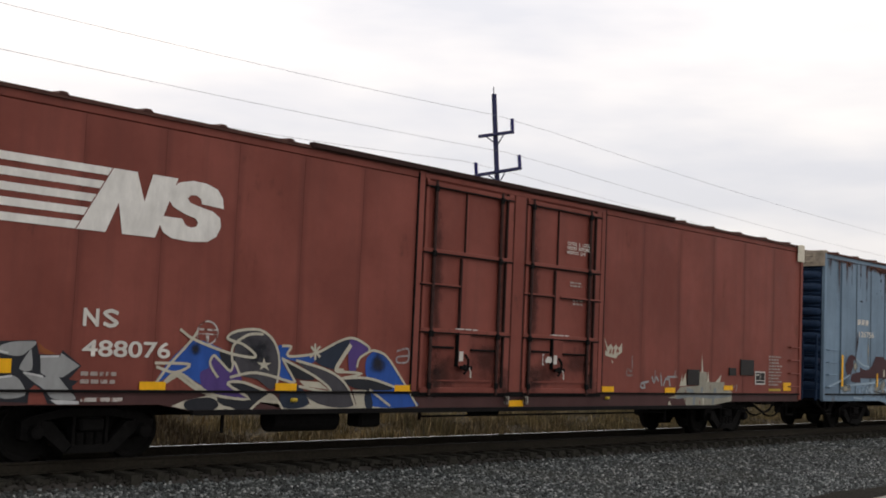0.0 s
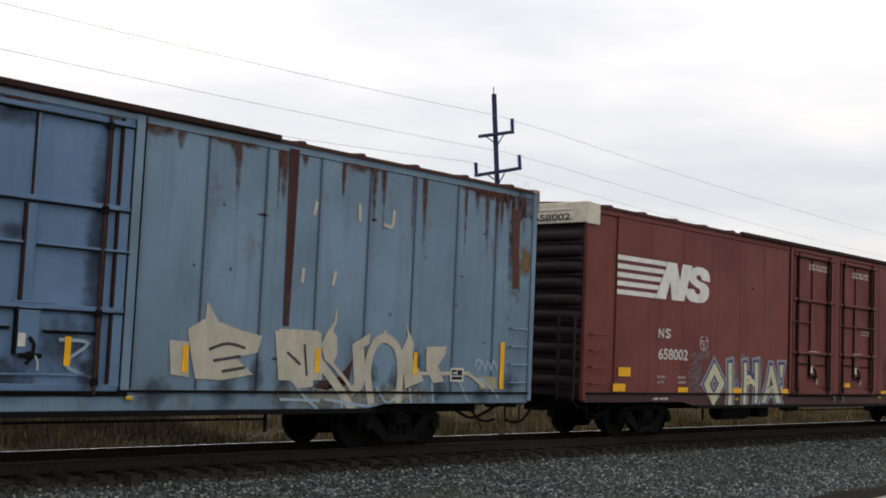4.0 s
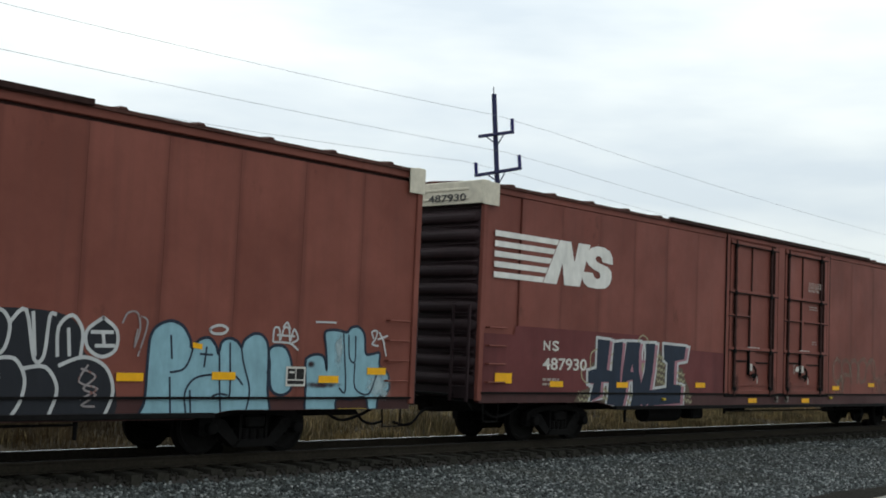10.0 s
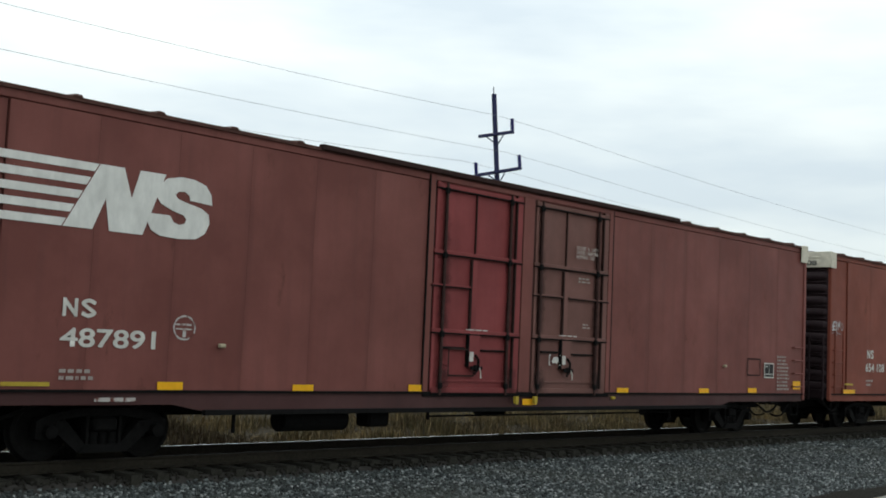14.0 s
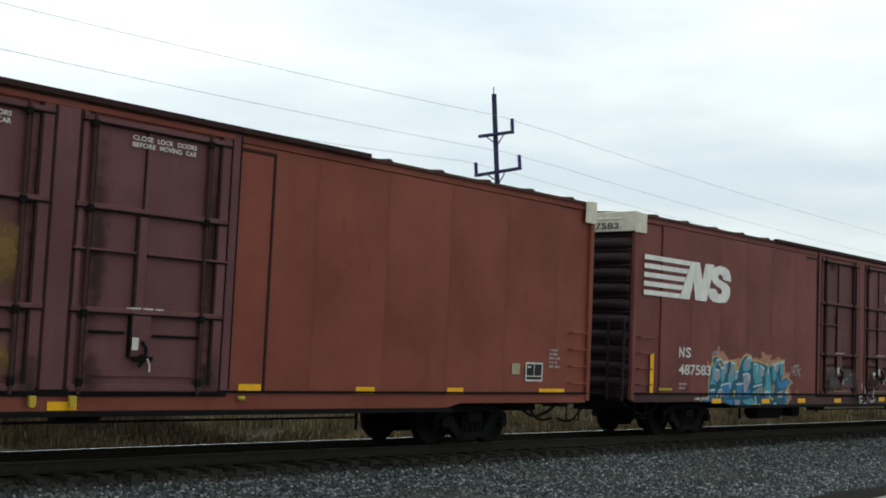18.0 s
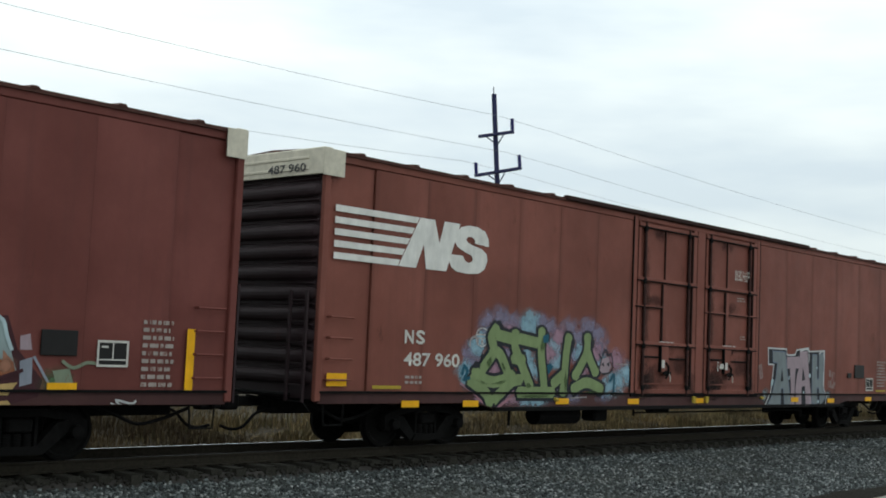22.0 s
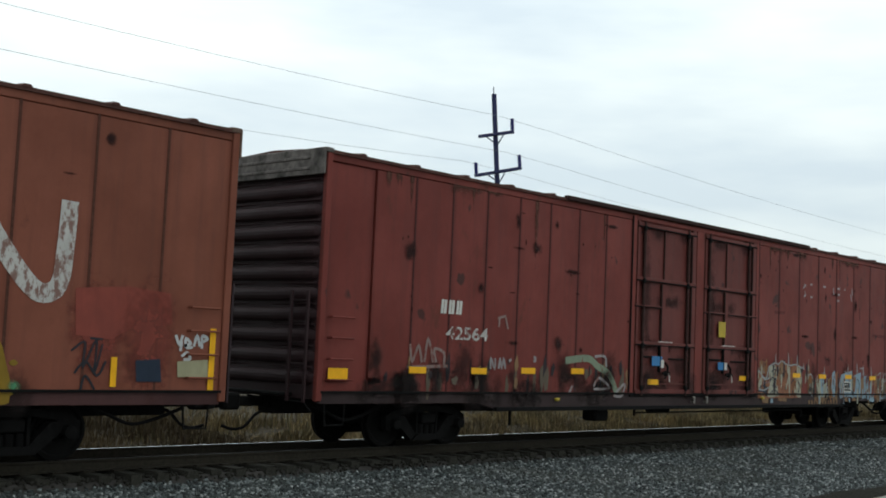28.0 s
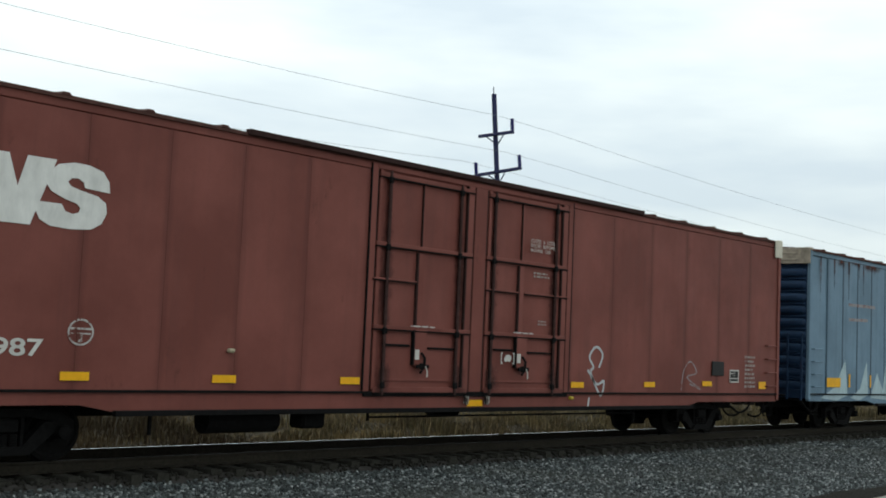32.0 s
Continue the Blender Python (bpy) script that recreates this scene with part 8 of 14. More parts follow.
g.line(G_SILVER, 1, 0.13, [(-6.07, 1.58), (-6.08, 1.82), (-6.21, 2.03), (-6.45, 2.16), (-6.72, 2.14), (-7, 1.97), (-7.15, 1.68), (-7.15, 1.38), (-7.06, 1.08), (-6.85, 0.85), (-6.48, 0.74), (-6.19, 0.82), (-6.07, 1), (-6.06, 1.34)])
g.line(G_SILVER, 1, 0.075, [(-6.09, 1.99), (-5.9, 2.04), (-5.68, 1.94), (-5.61, 1.73), (-5.59, 1.3), (-5.59, 0.92)])
g.line(G_SILVER, 1, 0.075, [(-5.62, 1.89), (-5.47, 1.97), (-5.32, 1.9), (-5.25, 1.63), (-5.1, 1.46), (-4.95, 1.38)])
g.line(G_SILVER, 1, 0.075, [(-5.25, 1.63), (-5.28, 1.84), (-5.11, 2), (-4.88, 1.99), (-4.72, 1.86), (-4.66, 1.58), (-4.66, 1.25)])
g.line(G_SILVER, 1, 0.075, [(-4.72, 1.89), (-4.58, 1.99), (-4.34, 1.96), (-4.21, 1.71), (-4.19, 1.37)])
g.line(G_SILVER, 1, 0.075, [(-4.95, 1.33), (-4.73, 1.44), (-4.5, 1.39), (-4.33, 1.17), (-4.35, 0.92), (-4.19, 0.83)])
g.line(G_SILVER, 1, 0.075, [(-4.19, 1.36), (-3.99, 1.34), (-3.83, 1.14), (-3.84, 0.97)])
g.line(G_SILVER, 1, 0.075, [(-4.95, 1.38), (-4.83, 1.19), (-4.83, 0.97), (-4.95, 0.81)])
g.line(G_SILVER, 1, 0.075, [(-5.21, 1.25), (-5.21, 0.92)])
g.line(G_SILVER, 1, 0.075, [(-5.78, 0.8), (-5.38, 0.79), (-4.95, 0.81), (-4.5, 0.81), (-3.99, 0.8)])
g.fill(G_WHITE, 2, [(-4.93, 1.47), (-4.88, 1.5), (-4.84, 1.47), (-4.88, 1.44)])
g.fill(G_WHITE, 2, [(-4.7, 1.26), (-4.66, 1.29), (-4.62, 1.26), (-4.66, 1.22)])
g.line(G_THIN, 1, 0.06, [(-7.74, 1.87), (-7.69, 1.62), (-7.56, 1.87), (-7.52, 1.6)])
g.line(G_THIN, 1, 0.06, [(-7.38, 1.63), (-7.31, 1.88), (-7.26, 1.63)])
g.line(G_THIN, 1, 0.06, [(-6.97, 1.64), (-6.97, 1.89), (-6.81, 1.64)])
g.line(G_THIN, 1, 0.06, [(-8.23, 1.66), (-8.03, 1.37)])
g.line(G_THIN, 1, 0.06, [(-7.99, 1.22), (-7.93, 1.57)])
g.line(G_THIN, 1, 0.06, [(-7.77, 1.07), (-7.4, 1.08)])
g.line(G_PALE, 1, 0.08, [(-7.72, 1.2), (-7.77, 1.52), (-7.66, 1.57), (-7.6, 1.42), (-7.72, 1.4), (-7.56, 1.35), (-7.6, 1.2)])
g.line(G_PALE, 1, 0.08, [(-8.02, 1.2), (-7.97, 1.37), (-7.84, 1.22), (-7.83, 1.47)])
g.line(G_PALE, 1, 0.08, [(-7.54, 1.22), (-7.41, 1.18)])
g = Sprayed(3, "dark bubble lettering with white outlines")
g.fill(G_BLACK, 1, smooth([(3.9, 0.69), (3.89, 1.38), (3.9, 1.82), (3.99, 2.05), (4.23, 2.17), (4.62, 2.23), (5.2, 2.24), (5.69, 2.18), (5.96, 1.98), (6.05, 1.64), (6.39, 1.49), (6.6, 1.13), (6.49, 0.66), (5.08, 0.68)], True))
g.fill(G_BLACK, 1, smooth([(6.32, 2.17), (6.56, 2.01), (6.56, 1.71), (6.33, 1.59), (6.09, 1.72), (6.06, 1.99)], True))
g.line(G_PALE, 3, 0.1, [(3.91, 0.7), (3.9, 1.38), (3.91, 1.82), (4.0, 2.04), (4.23, 2.17), (4.46, 2.11)])
g.line(G_WHITE, 3, 0.055, [(4.0, 1.56), (4.0, 1.91), (4.2, 2.14), (4.38, 2.04), (4.47, 1.7), (4.36, 1.52)])
g.line(G_WHITE, 3, 0.055, [(4.19, 1.97), (4.22, 1.56)])
g.line(G_WHITE, 3, 0.055, [(4.44, 2.02), (4.68, 2.21), (4.85, 2.02), (4.8, 1.68), (4.62, 1.53)])
g.line(G_WHITE, 3, 0.055, [(4.85, 2.04), (5.08, 2.22), (5.25, 1.54), (5.4, 1.59), (5.45, 2.14), (5.54, 2.18)])
g.line(G_WHITE, 3, 0.055, [(5.19, 2.19), (5.26, 1.59)])
g.line(G_WHITE, 3, 0.055, [(5.61, 1.59), (5.6, 2.0), (5.81, 2.18), (5.99, 1.96), (5.98, 1.6)])
g.line(G_WHITE, 3, 0.055, [(5.76, 1.98), (5.8, 1.6)])
g.line(G_WHITE, 3, 0.055, [(4.07, 1.43), (4.39, 1.52), (4.61, 1.35), (4.68, 1.03), (4.5, 0.77)])
g.line(G_WHITE, 3, 0.055, [(4.67, 1.53), (4.96, 1.53), (5.13, 1.26), (5.09, 0.95), (4.96, 0.73)])
g.line(G_WHITE, 3, 0.055, [(5.11, 1.4), (5.44, 1.42), (5.64, 1.12), (5.54, 0.75)])
g.line(G_WHITE, 3, 0.055, [(5.65, 1.45), (6.04, 1.58), (6.41, 1.44), (6.56, 1.08), (6.42, 0.69)])
g.line(G_WHITE, 3, 0.055, [(4.38, 1.16), (4.74, 1.28)])
g.line(G_WHITE, 3, 0.055, [(6.32, 2.17), (6.56, 1.99), (6.56, 1.71), (6.33, 1.59), (6.09, 1.72), (6.06, 1.97), (6.32, 2.17)])
g.line(G_WHITE, 3, 0.055, [(6.14, 1.95), (6.49, 1.96)])
g.line(G_WHITE, 3, 0.055, [(6.22, 1.75), (6.53, 1.76)])
g.line(G_WHITE, 3, 0.055, [(6.33, 1.94), (6.36, 1.76)])
g.line(G_PALE, 4, 0.03, [(6.01, 1.41), (6.25, 1.3), (6.06, 1.12), (6.27, 1.03), (6.05, 0.88), (6.26, 0.86)])
g.line(G_PALE, 4, 0.03, [(6.11, 1.46), (5.98, 1.22), (6.29, 1.12), (6.02, 0.97)])
g.line(G_PALE, 4, 0.03, [(6.65, 2.11), (6.73, 2.26), (6.9, 2.27), (6.96, 2.02), (6.87, 1.74), (6.92, 2.02)])
g.line(G_PALE, 4, 0.03, [(6.97, 2.22), (7.09, 2.12), (6.95, 1.62)])
g = Sprayed(3, "light blue bubble lettering with dark lines")
g.fill(G_SKY, 1, smooth([(7.07, 0.71), (7.11, 0.9), (7.13, 1.1), (7.13, 1.42), (7.14, 1.73), (7.16, 1.93), (7.27, 2.09), (7.51, 2.18), (7.74, 2.11), (7.89, 1.92), (7.93, 1.78), (8.08, 1.91), (8.27, 1.94), (8.4, 1.82), (8.46, 1.69), (8.51, 1.88), (8.67, 1.95), (8.83, 1.9), (8.92, 1.81), (8.97, 1.93), (9.16, 2.04), (9.35, 2.02), (9.47, 1.86), (9.5, 1.55), (9.51, 1.11), (9.55, 0.68), (9.04, 0.67), (8.27, 0.68), (7.63, 0.69)], True))
g.fill(G_SKY, 1, smooth([(9.53, 1.55), (9.5, 1.77), (9.62, 1.86), (9.84, 1.84), (9.98, 1.65), (10.04, 1.34), (10.0, 1.11), (9.79, 1.03), (9.6, 1.11), (9.54, 1.33)], True))
g.fill(G_SKY, 1, smooth([(10.38, 0.67), (10.35, 1.12), (10.32, 1.57), (10.36, 1.68), (10.56, 1.74), (10.74, 1.69), (10.82, 1.47), (10.78, 1.85), (10.74, 2.13), (10.99, 2.18), (11.26, 2.15), (11.35, 2.23), (11.53, 2.26), (11.7, 2.12), (11.75, 1.79), (11.92, 1.78), (12.1, 1.8), (12.12, 1.56), (12.34, 1.42), (12.38, 1.13), (12.12, 0.98), (12.07, 0.69), (11.89, 0.65), (11.8, 0.98), (11.44, 0.96), (11.08, 0.95), (11.06, 0.66), (10.7, 0.65)], True))
g.edge(G_NAVY, 2, 0.05, smooth([(7.07, 0.71), (7.11, 0.9), (7.13, 1.1), (7.13, 1.42), (7.14, 1.73), (7.16, 1.93), (7.27, 2.09), (7.51, 2.18), (7.74, 2.11), (7.89, 1.92), (7.93, 1.78), (8.08, 1.91), (8.27, 1.94), (8.4, 1.82), (8.46, 1.69), (8.51, 1.88), (8.67, 1.95), (8.83, 1.9), (8.92, 1.81), (8.97, 1.93), (9.16, 2.04), (9.35, 2.02), (9.47, 1.86), (9.5, 1.55), (9.51, 1.11), (9.55, 0.68), (9.04, 0.67), (8.27, 0.68), (7.63, 0.69)], True))
g.edge(G_NAVY, 2, 0.05, smooth([(9.53, 1.55), (9.5, 1.77), (9.62, 1.86), (9.84, 1.84), (9.98, 1.65), (10.04, 1.34), (10.0, 1.11), (9.79, 1.03), (9.6, 1.11), (9.54, 1.33)], True))
g.edge(G_NAVY, 2, 0.05, smooth([(10.38, 0.67), (10.35, 1.12), (10.32, 1.57), (10.36, 1.68), (10.56, 1.74), (10.74, 1.69), (10.82, 1.47), (10.78, 1.85), (10.74, 2.13), (10.99, 2.18), (11.26, 2.15), (11.35, 2.23), (11.53, 2.26), (11.7, 2.12), (11.75, 1.79), (11.92, 1.78), (12.1, 1.8), (12.12, 1.56), (12.34, 1.42), (12.38, 1.13), (12.12, 0.98), (12.07, 0.69), (11.89, 0.65), (11.8, 0.98), (11.44, 0.96), (11.08, 0.95), (11.06, 0.66), (10.7, 0.65)], True))
g.cloud(G_ICE, 2, [(11.84, 1.41), (12.34, 1.42), (12.37, 1.03), (11.93, 0.97)])
g.cloud(G_ICE, 2, [(11.0, 2.05), (11.18, 2.09), (11.18, 1.59), (11.02, 1.54)])
g.line(G_NAVY, 2, 0.035, [(7.53, 1.95), (7.57, 1.6)])
g.line(G_NAVY, 2, 0.035, [(7.56, 1.38), (7.79, 1.43), (7.9, 1.58), (7.96, 1.79)])
g.line(G_NAVY, 2, 0.035, [(7.55, 1.3), (7.6, 0.74)])
g.line(G_NAVY, 2, 0.035, [(7.89, 0.74), (7.85, 1.06), (8.02, 1.29), (8.41, 1.36), (8.79, 1.35), (8.98, 1.2)])
g.line(G_NAVY, 2, 0.035, [(7.94, 1.1), (7.98, 0.74)])
g.line(G_NAVY, 2, 0.035, [(8.68, 1.87), (8.73, 1.11), (8.7, 1.02)])
g.line(G_NAVY, 2, 0.035, [(8.48, 1.68), (8.5, 1.4)])
g.line(G_NAVY, 2, 0.035, [(8.92, 1.79), (8.98, 1.54), (9.13, 1.11), (9.06, 0.71)])
g.line(G_NAVY, 2, 0.035, [(8.1, 1.68), (8.34, 1.67)])
g.line(G_NAVY, 2, 0.035, [(8.22, 1.79), (8.19, 1.48)])
g.line(G_NAVY, 2, 0.035, [(8.38, 1.01), (8.52, 1.05), (8.67, 1.03)])
g.line(G_NAVY, 2, 0.035, [(8.5, 1.33), (8.56, 0.73)])
g.line(G_NAVY, 2, 0.035, [(9.48, 1.42), (9.57, 1.11)])
g.line(G_NAVY, 2, 0.035, [(11.18, 2.12), (11.29, 1.14), (11.14, 1.15)])
g.line(G_NAVY, 2, 0.035, [(11.31, 2.1), (11.35, 1.7), (11.49, 1.64), (11.48, 2.08)])
g.line(G_NAVY, 2, 0.035, [(11.49, 1.59), (11.52, 1.16), (11.86, 1.05), (12.03, 1.36), (12.1, 1.53)])
g.cloud(G_MAROON, 3, [(10.35, 1.25), (11.06, 1.25), (11.07, 1.17), (10.36, 1.17)])
g.cloud(G_MAROON, 3, [(10.37, 1.6), (10.51, 1.63), (10.51, 1.53), (10.4, 1.51)])
g.fill(YELLOW, 4, [(7.94, 1.86), (8.13, 1.84), (8.13, 1.75), (7.95, 1.77)])
g.fill(YELLOW_LINE, 4, [(11.13, 0.8), (11.82, 0.8), (11.82, 0.75), (11.13, 0.75)])
g.line(G_WHITE, 3, 0.045, [(8.26, 2.08), (8.35, 2.13), (8.49, 2.15), (8.61, 2.1), (8.55, 2.03), (8.4, 2.01), (8.3, 2.03), (8.26, 2.08)])
g.line(G_WHITE, 3, 0.035, [(9.57, 1.93), (9.59, 2.15), (9.7, 2.14), (9.72, 1.95), (9.8, 2.16), (9.91, 2.15), (9.94, 1.94), (10.02, 2.15), (10.12, 1.99), (9.99, 1.92)])
g.line(G_WHITE, 3, 0.035, [(9.59, 1.92), (9.94, 1.91), (10.13, 1.8)])
g.line(G_WHITE, 3, 0.035, [(9.78, 2.18), (9.86, 2.26), (9.93, 2.16)])
g.line(G_WHITE, 3, 0.035, [(11.93, 2.06), (11.88, 2.18), (12.01, 2.2), (11.98, 2.06), (11.9, 1.96), (12.05, 1.93)])
g.line(G_WHITE, 3, 0.035, [(12.07, 2.18), (12.21, 1.98)])
g.line(G_WHITE, 3, 0.035, [(12.04, 2.05), (12.28, 2.12)])
g.line(G_WHITE, 3, 0.035, [(12.17, 2.05), (12.27, 1.76)])
g.line(G_WHITE, 3, 0.035, [(10.52, 2.3), (10.98, 2.31)])
g.line(G_WHITE, 3, 0.035, [(9.66, 2.04), (10.04, 2.03)])
g = Sprayed(4, "dark navy block lettering edged in pink and white")
g.fill(G_OLIVE, 1, [(-9.72, 0.83), (-9.58, 1.11), (-9.11, 1.22), (-9.09, 0.89), (-9.19, 0.83)])
g.fill(G_OLIVE, 1, [(-8.7, 0.83), (-8.68, 1.28), (-8.39, 1.32), (-8.42, 0.83)])
g.fill(G_OLIVE, 1, [(-7.65, 0.75), (-7.58, 1.22), (-7.42, 1.29), (-7.4, 0.74)])
g.fill(G_OLIVE, 1, [(-6.45, 2.13), (-6.21, 2.12), (-5.97, 1.63), (-5.96, 1.28), (-6.28, 1.13), (-6.55, 1.22)])
g.fill(G_OLIVE, 1, [(-5.5, 1.76), (-5.21, 1.7), (-5.07, 1.44), (-4.88, 1.24), (-4.74, 0.82), (-5.22, 0.85)])
g.fill(G_OLIVE, 1, [(-9.14, 1.63), (-9.08, 1.76), (-8.9, 1.82), (-8.91, 1.64)])
g.fill(G_OLIVE, 1, [(-8.42, 1.62), (-8.28, 2.18), (-8.21, 1.95), (-8.25, 1.61)])
shape_a = [(-8.9, 2.31), (-8.41, 2.29), (-8.51, 1.62), (-8.3, 1.6), (-8.25, 2.24), (-7.88, 2.28), (-7.91, 1.96), (-7.95, 1.58), (-7.95, 1.35), (-7.69, 1.29), (-7.73, 1.03), (-7.83, 0.72), (-8.12, 0.73), (-8.19, 0.82), (-8.47, 0.75), (-8.43, 1.03), (-8.42, 1.35), (-8.71, 1.34), (-8.75, 1.03), (-9.14, 0.89), (-9.12, 1.02), (-9.01, 1.31), (-9.23, 1.31), (-9.24, 1.58), (-8.92, 1.64)]
g.edge(G_WHITE, 2, 0.13, shape_a)
shape_b = [(-7.73, 2.28), (-7.14, 2.29), (-7.19, 2.08), (-7.18, 1.6), (-7.07, 1.33), (-6.94, 1.61), (-6.89, 2), (-6.93, 2.27), (-6.49, 2.28), (-6.58, 1.61), (-6.7, 1.12), (-6.72, 0.88), (-6.9, 0.74), (-7.04, 0.84), (-7.13, 0.71), (-7.52, 0.72), (-7.42, 1.03), (-7.43, 1.41), (-7.67, 1.38), (-7.76, 1.03), (-7.86, 0.7), (-7.93, 0.7), (-7.91, 1.12), (-7.88, 1.49), (-7.79, 1.96)]
g.edge(G_WHITE, 2, 0.13, shape_b)
shape_c = [(-6.11, 2.27), (-5.07, 2.25), (-5.15, 1.94), (-5.59, 1.88), (-5.61, 1.31), (-5.25, 1.29), (-5.29, 0.85), (-6.75, 0.79), (-6.7, 1.16), (-5.95, 1.23), (-5.92, 1.83), (-6.09, 1.91)]
g.edge(G_WHITE, 2, 0.13, shape_c)
shape_d = [(-8.79, 2.29), (-8.3, 2.27), (-8.4, 1.59), (-8.19, 1.58), (-8.15, 2.22), (-7.77, 2.26), (-7.8, 1.94), (-7.84, 1.56), (-7.85, 1.33), (-7.58, 1.26), (-7.62, 1), (-7.72, 0.69), (-8.01, 0.7), (-8.08, 0.8), (-8.36, 0.72), (-8.33, 1), (-8.31, 1.32), (-8.61, 1.32), (-8.64, 1), (-9.04, 0.86), (-9.02, 1), (-8.91, 1.29), (-9.13, 1.28), (-9.14, 1.56), (-8.82, 1.61)]
g.edge(G_WHITE, 2, 0.13, shape_d)
shape_e = [(-7.62, 2.25), (-7.02, 2.26), (-7.07, 2.06), (-7.06, 1.58), (-6.96, 1.31), (-6.82, 1.58), (-6.77, 1.97), (-6.82, 2.24), (-6.37, 2.25), (-6.46, 1.59), (-6.58, 1.1), (-6.6, 0.85), (-6.79, 0.71), (-6.92, 0.81), (-7.01, 0.68), (-7.41, 0.69), (-7.31, 1), (-7.31, 1.38), (-7.56, 1.36), (-7.65, 1), (-7.75, 0.67), (-7.82, 0.67), (-7.8, 1.09), (-7.77, 1.47), (-7.68, 1.94)]
g.edge(G_WHITE, 2, 0.13, shape_e)
shape_f = [(-5.99, 2.25), (-4.93, 2.22), (-5.02, 1.91), (-5.46, 1.85), (-5.48, 1.28), (-5.12, 1.26), (-5.16, 0.81), (-6.63, 0.76), (-6.58, 1.14), (-5.82, 1.2), (-5.79, 1.8), (-5.96, 1.88)]
g.edge(G_WHITE, 2, 0.13, shape_f)
g.fill(G_PINK, 3, shape_d)
g.fill(G_PINK, 3, shape_e)
g.fill(G_PINK, 3, shape_f)
g.fill(G_NAVY, 4, shape_a)
g.fill(G_NAVY, 4, shape_b)
g.fill(G_NAVY, 4, shape_c)
g.fill(G_PINK, 5, [(-7.21, 1.87), (-6.91, 1.88), (-7.03, 1.51), (-7.08, 1.33)])
g.fill(G_PINK, 5, [(-7.54, 1.59), (-7.48, 1.77), (-7.41, 1.58)])
g.fill(G_KHAKI, 6, [(-7.07, 1.8), (-6.98, 1.8), (-7, 1.61), (-7.07, 1.6)])
g.line(G_KHAKI, 2, 0.035, [(-6.42, 2.03), (-6.35, 1.95), (-6.29, 2.01), (-6.23, 1.93), (-6.17, 1.98), (-6.1, 1.9), (-6.04, 1.96)])
g.line(G_KHAKI, 2, 0.035, [(-6.41, 1.89), (-6.34, 1.8), (-6.28, 1.86), (-6.21, 1.78), (-6.16, 1.83), (-6.09, 1.75), (-6.03, 1.81)])
g.line(G_KHAKI, 2, 0.035, [(-6.4, 1.74), (-6.33, 1.65), (-6.27, 1.71), (-6.2, 1.63), (-6.15, 1.68), (-6.08, 1.6), (-6.02, 1.66)])
g.line(G_KHAKI, 2, 0.035, [(-6.39, 1.59), (-6.32, 1.51), (-6.26, 1.56), (-6.19, 1.48), (-6.14, 1.54), (-6.07, 1.45), (-6.01, 1.51)])
g.line(G_KHAKI, 2, 0.035, [(-6.38, 1.44), (-6.31, 1.36), (-6.25, 1.41), (-6.18, 1.33), (-6.13, 1.39), (-6.06, 1.3), (-6, 1.36)])
g.line(G_KHAKI, 2, 0.035, [(-5.55, 1.66), (-5.47, 1.57), (-5.4, 1.63), (-5.32, 1.55), (-5.26, 1.6), (-5.18, 1.52), (-5.11, 1.58)])
g.line(G_KHAKI, 2, 0.035, [(-5.53, 1.51), (-5.46, 1.42), (-5.39, 1.48), (-5.31, 1.39), (-5.25, 1.45), (-5.17, 1.36), (-5.1, 1.42)])
g.line(G_KHAKI, 2, 0.035, [(-5.52, 1.35), (-5.45, 1.27), (-5.38, 1.32), (-5.3, 1.24), (-5.24, 1.3), (-5.16, 1.21), (-5.09, 1.27)])
g.line(G_KHAKI, 2, 0.035, [(-5.24, 1.15), (-5.16, 1.07), (-5.08, 1.12), (-4.99, 1.04), (-4.92, 1.09), (-4.83, 1), (-4.75, 1.06)])
g.line(G_KHAKI, 2, 0.035, [(-5.23, 1), (-5.15, 0.91), (-5.07, 0.97), (-4.98, 0.88), (-4.91, 0.94), (-4.82, 0.85), (-4.74, 0.91)])
g.line(G_KHAKI, 2, 0.035, [(-9.58, 1.13), (-9.51, 1.05), (-9.44, 1.1), (-9.36, 1.03), (-9.28, 1.08), (-9.2, 1), (-9.13, 1.05)])
g.line(G_KHAKI, 2, 0.035, [(-9.57, 1), (-9.5, 0.92), (-9.43, 0.97), (-9.35, 0.9), (-9.28, 0.95), (-9.19, 0.87), (-9.12, 0.92)])
g.line(G_KHAKI, 2, 0.035, [(-8.68, 1.22), (-8.63, 1.15), (-8.59, 1.2), (-8.54, 1.12), (-8.5, 1.17), (-8.45, 1.09), (-8.41, 1.14)])
g.line(G_KHAKI, 2, 0.035, [(-8.67, 1.04), (-8.62, 0.97), (-8.58, 1.02), (-8.53, 0.94), (-8.49, 0.99), (-8.43, 0.91), (-8.39, 0.96)])
g.line(G_KHAKI, 2, 0.035, [(-7.65, 1.14), (-7.61, 1.06), (-7.57, 1.11), (-7.52, 1.03), (-7.49, 1.08), (-7.44, 1), (-7.4, 1.06)])
g.line(G_KHAKI, 2, 0.035, [(-7.64, 0.95), (-7.59, 0.87), (-7.56, 0.92), (-7.51, 0.84), (-7.47, 0.89), (-7.43, 0.81), (-7.39, 0.87)])
g.line(G_KHAKI, 2, 0.035, [(-7.24, 2.29), (-7.17, 2.41), (-7, 2.46), (-6.82, 2.37), (-6.78, 2.29)])
g.line(G_KHAKI, 2, 0.035, [(-9.14, 1.63), (-9.16, 1.87), (-9.09, 2.01), (-8.88, 2.09)])
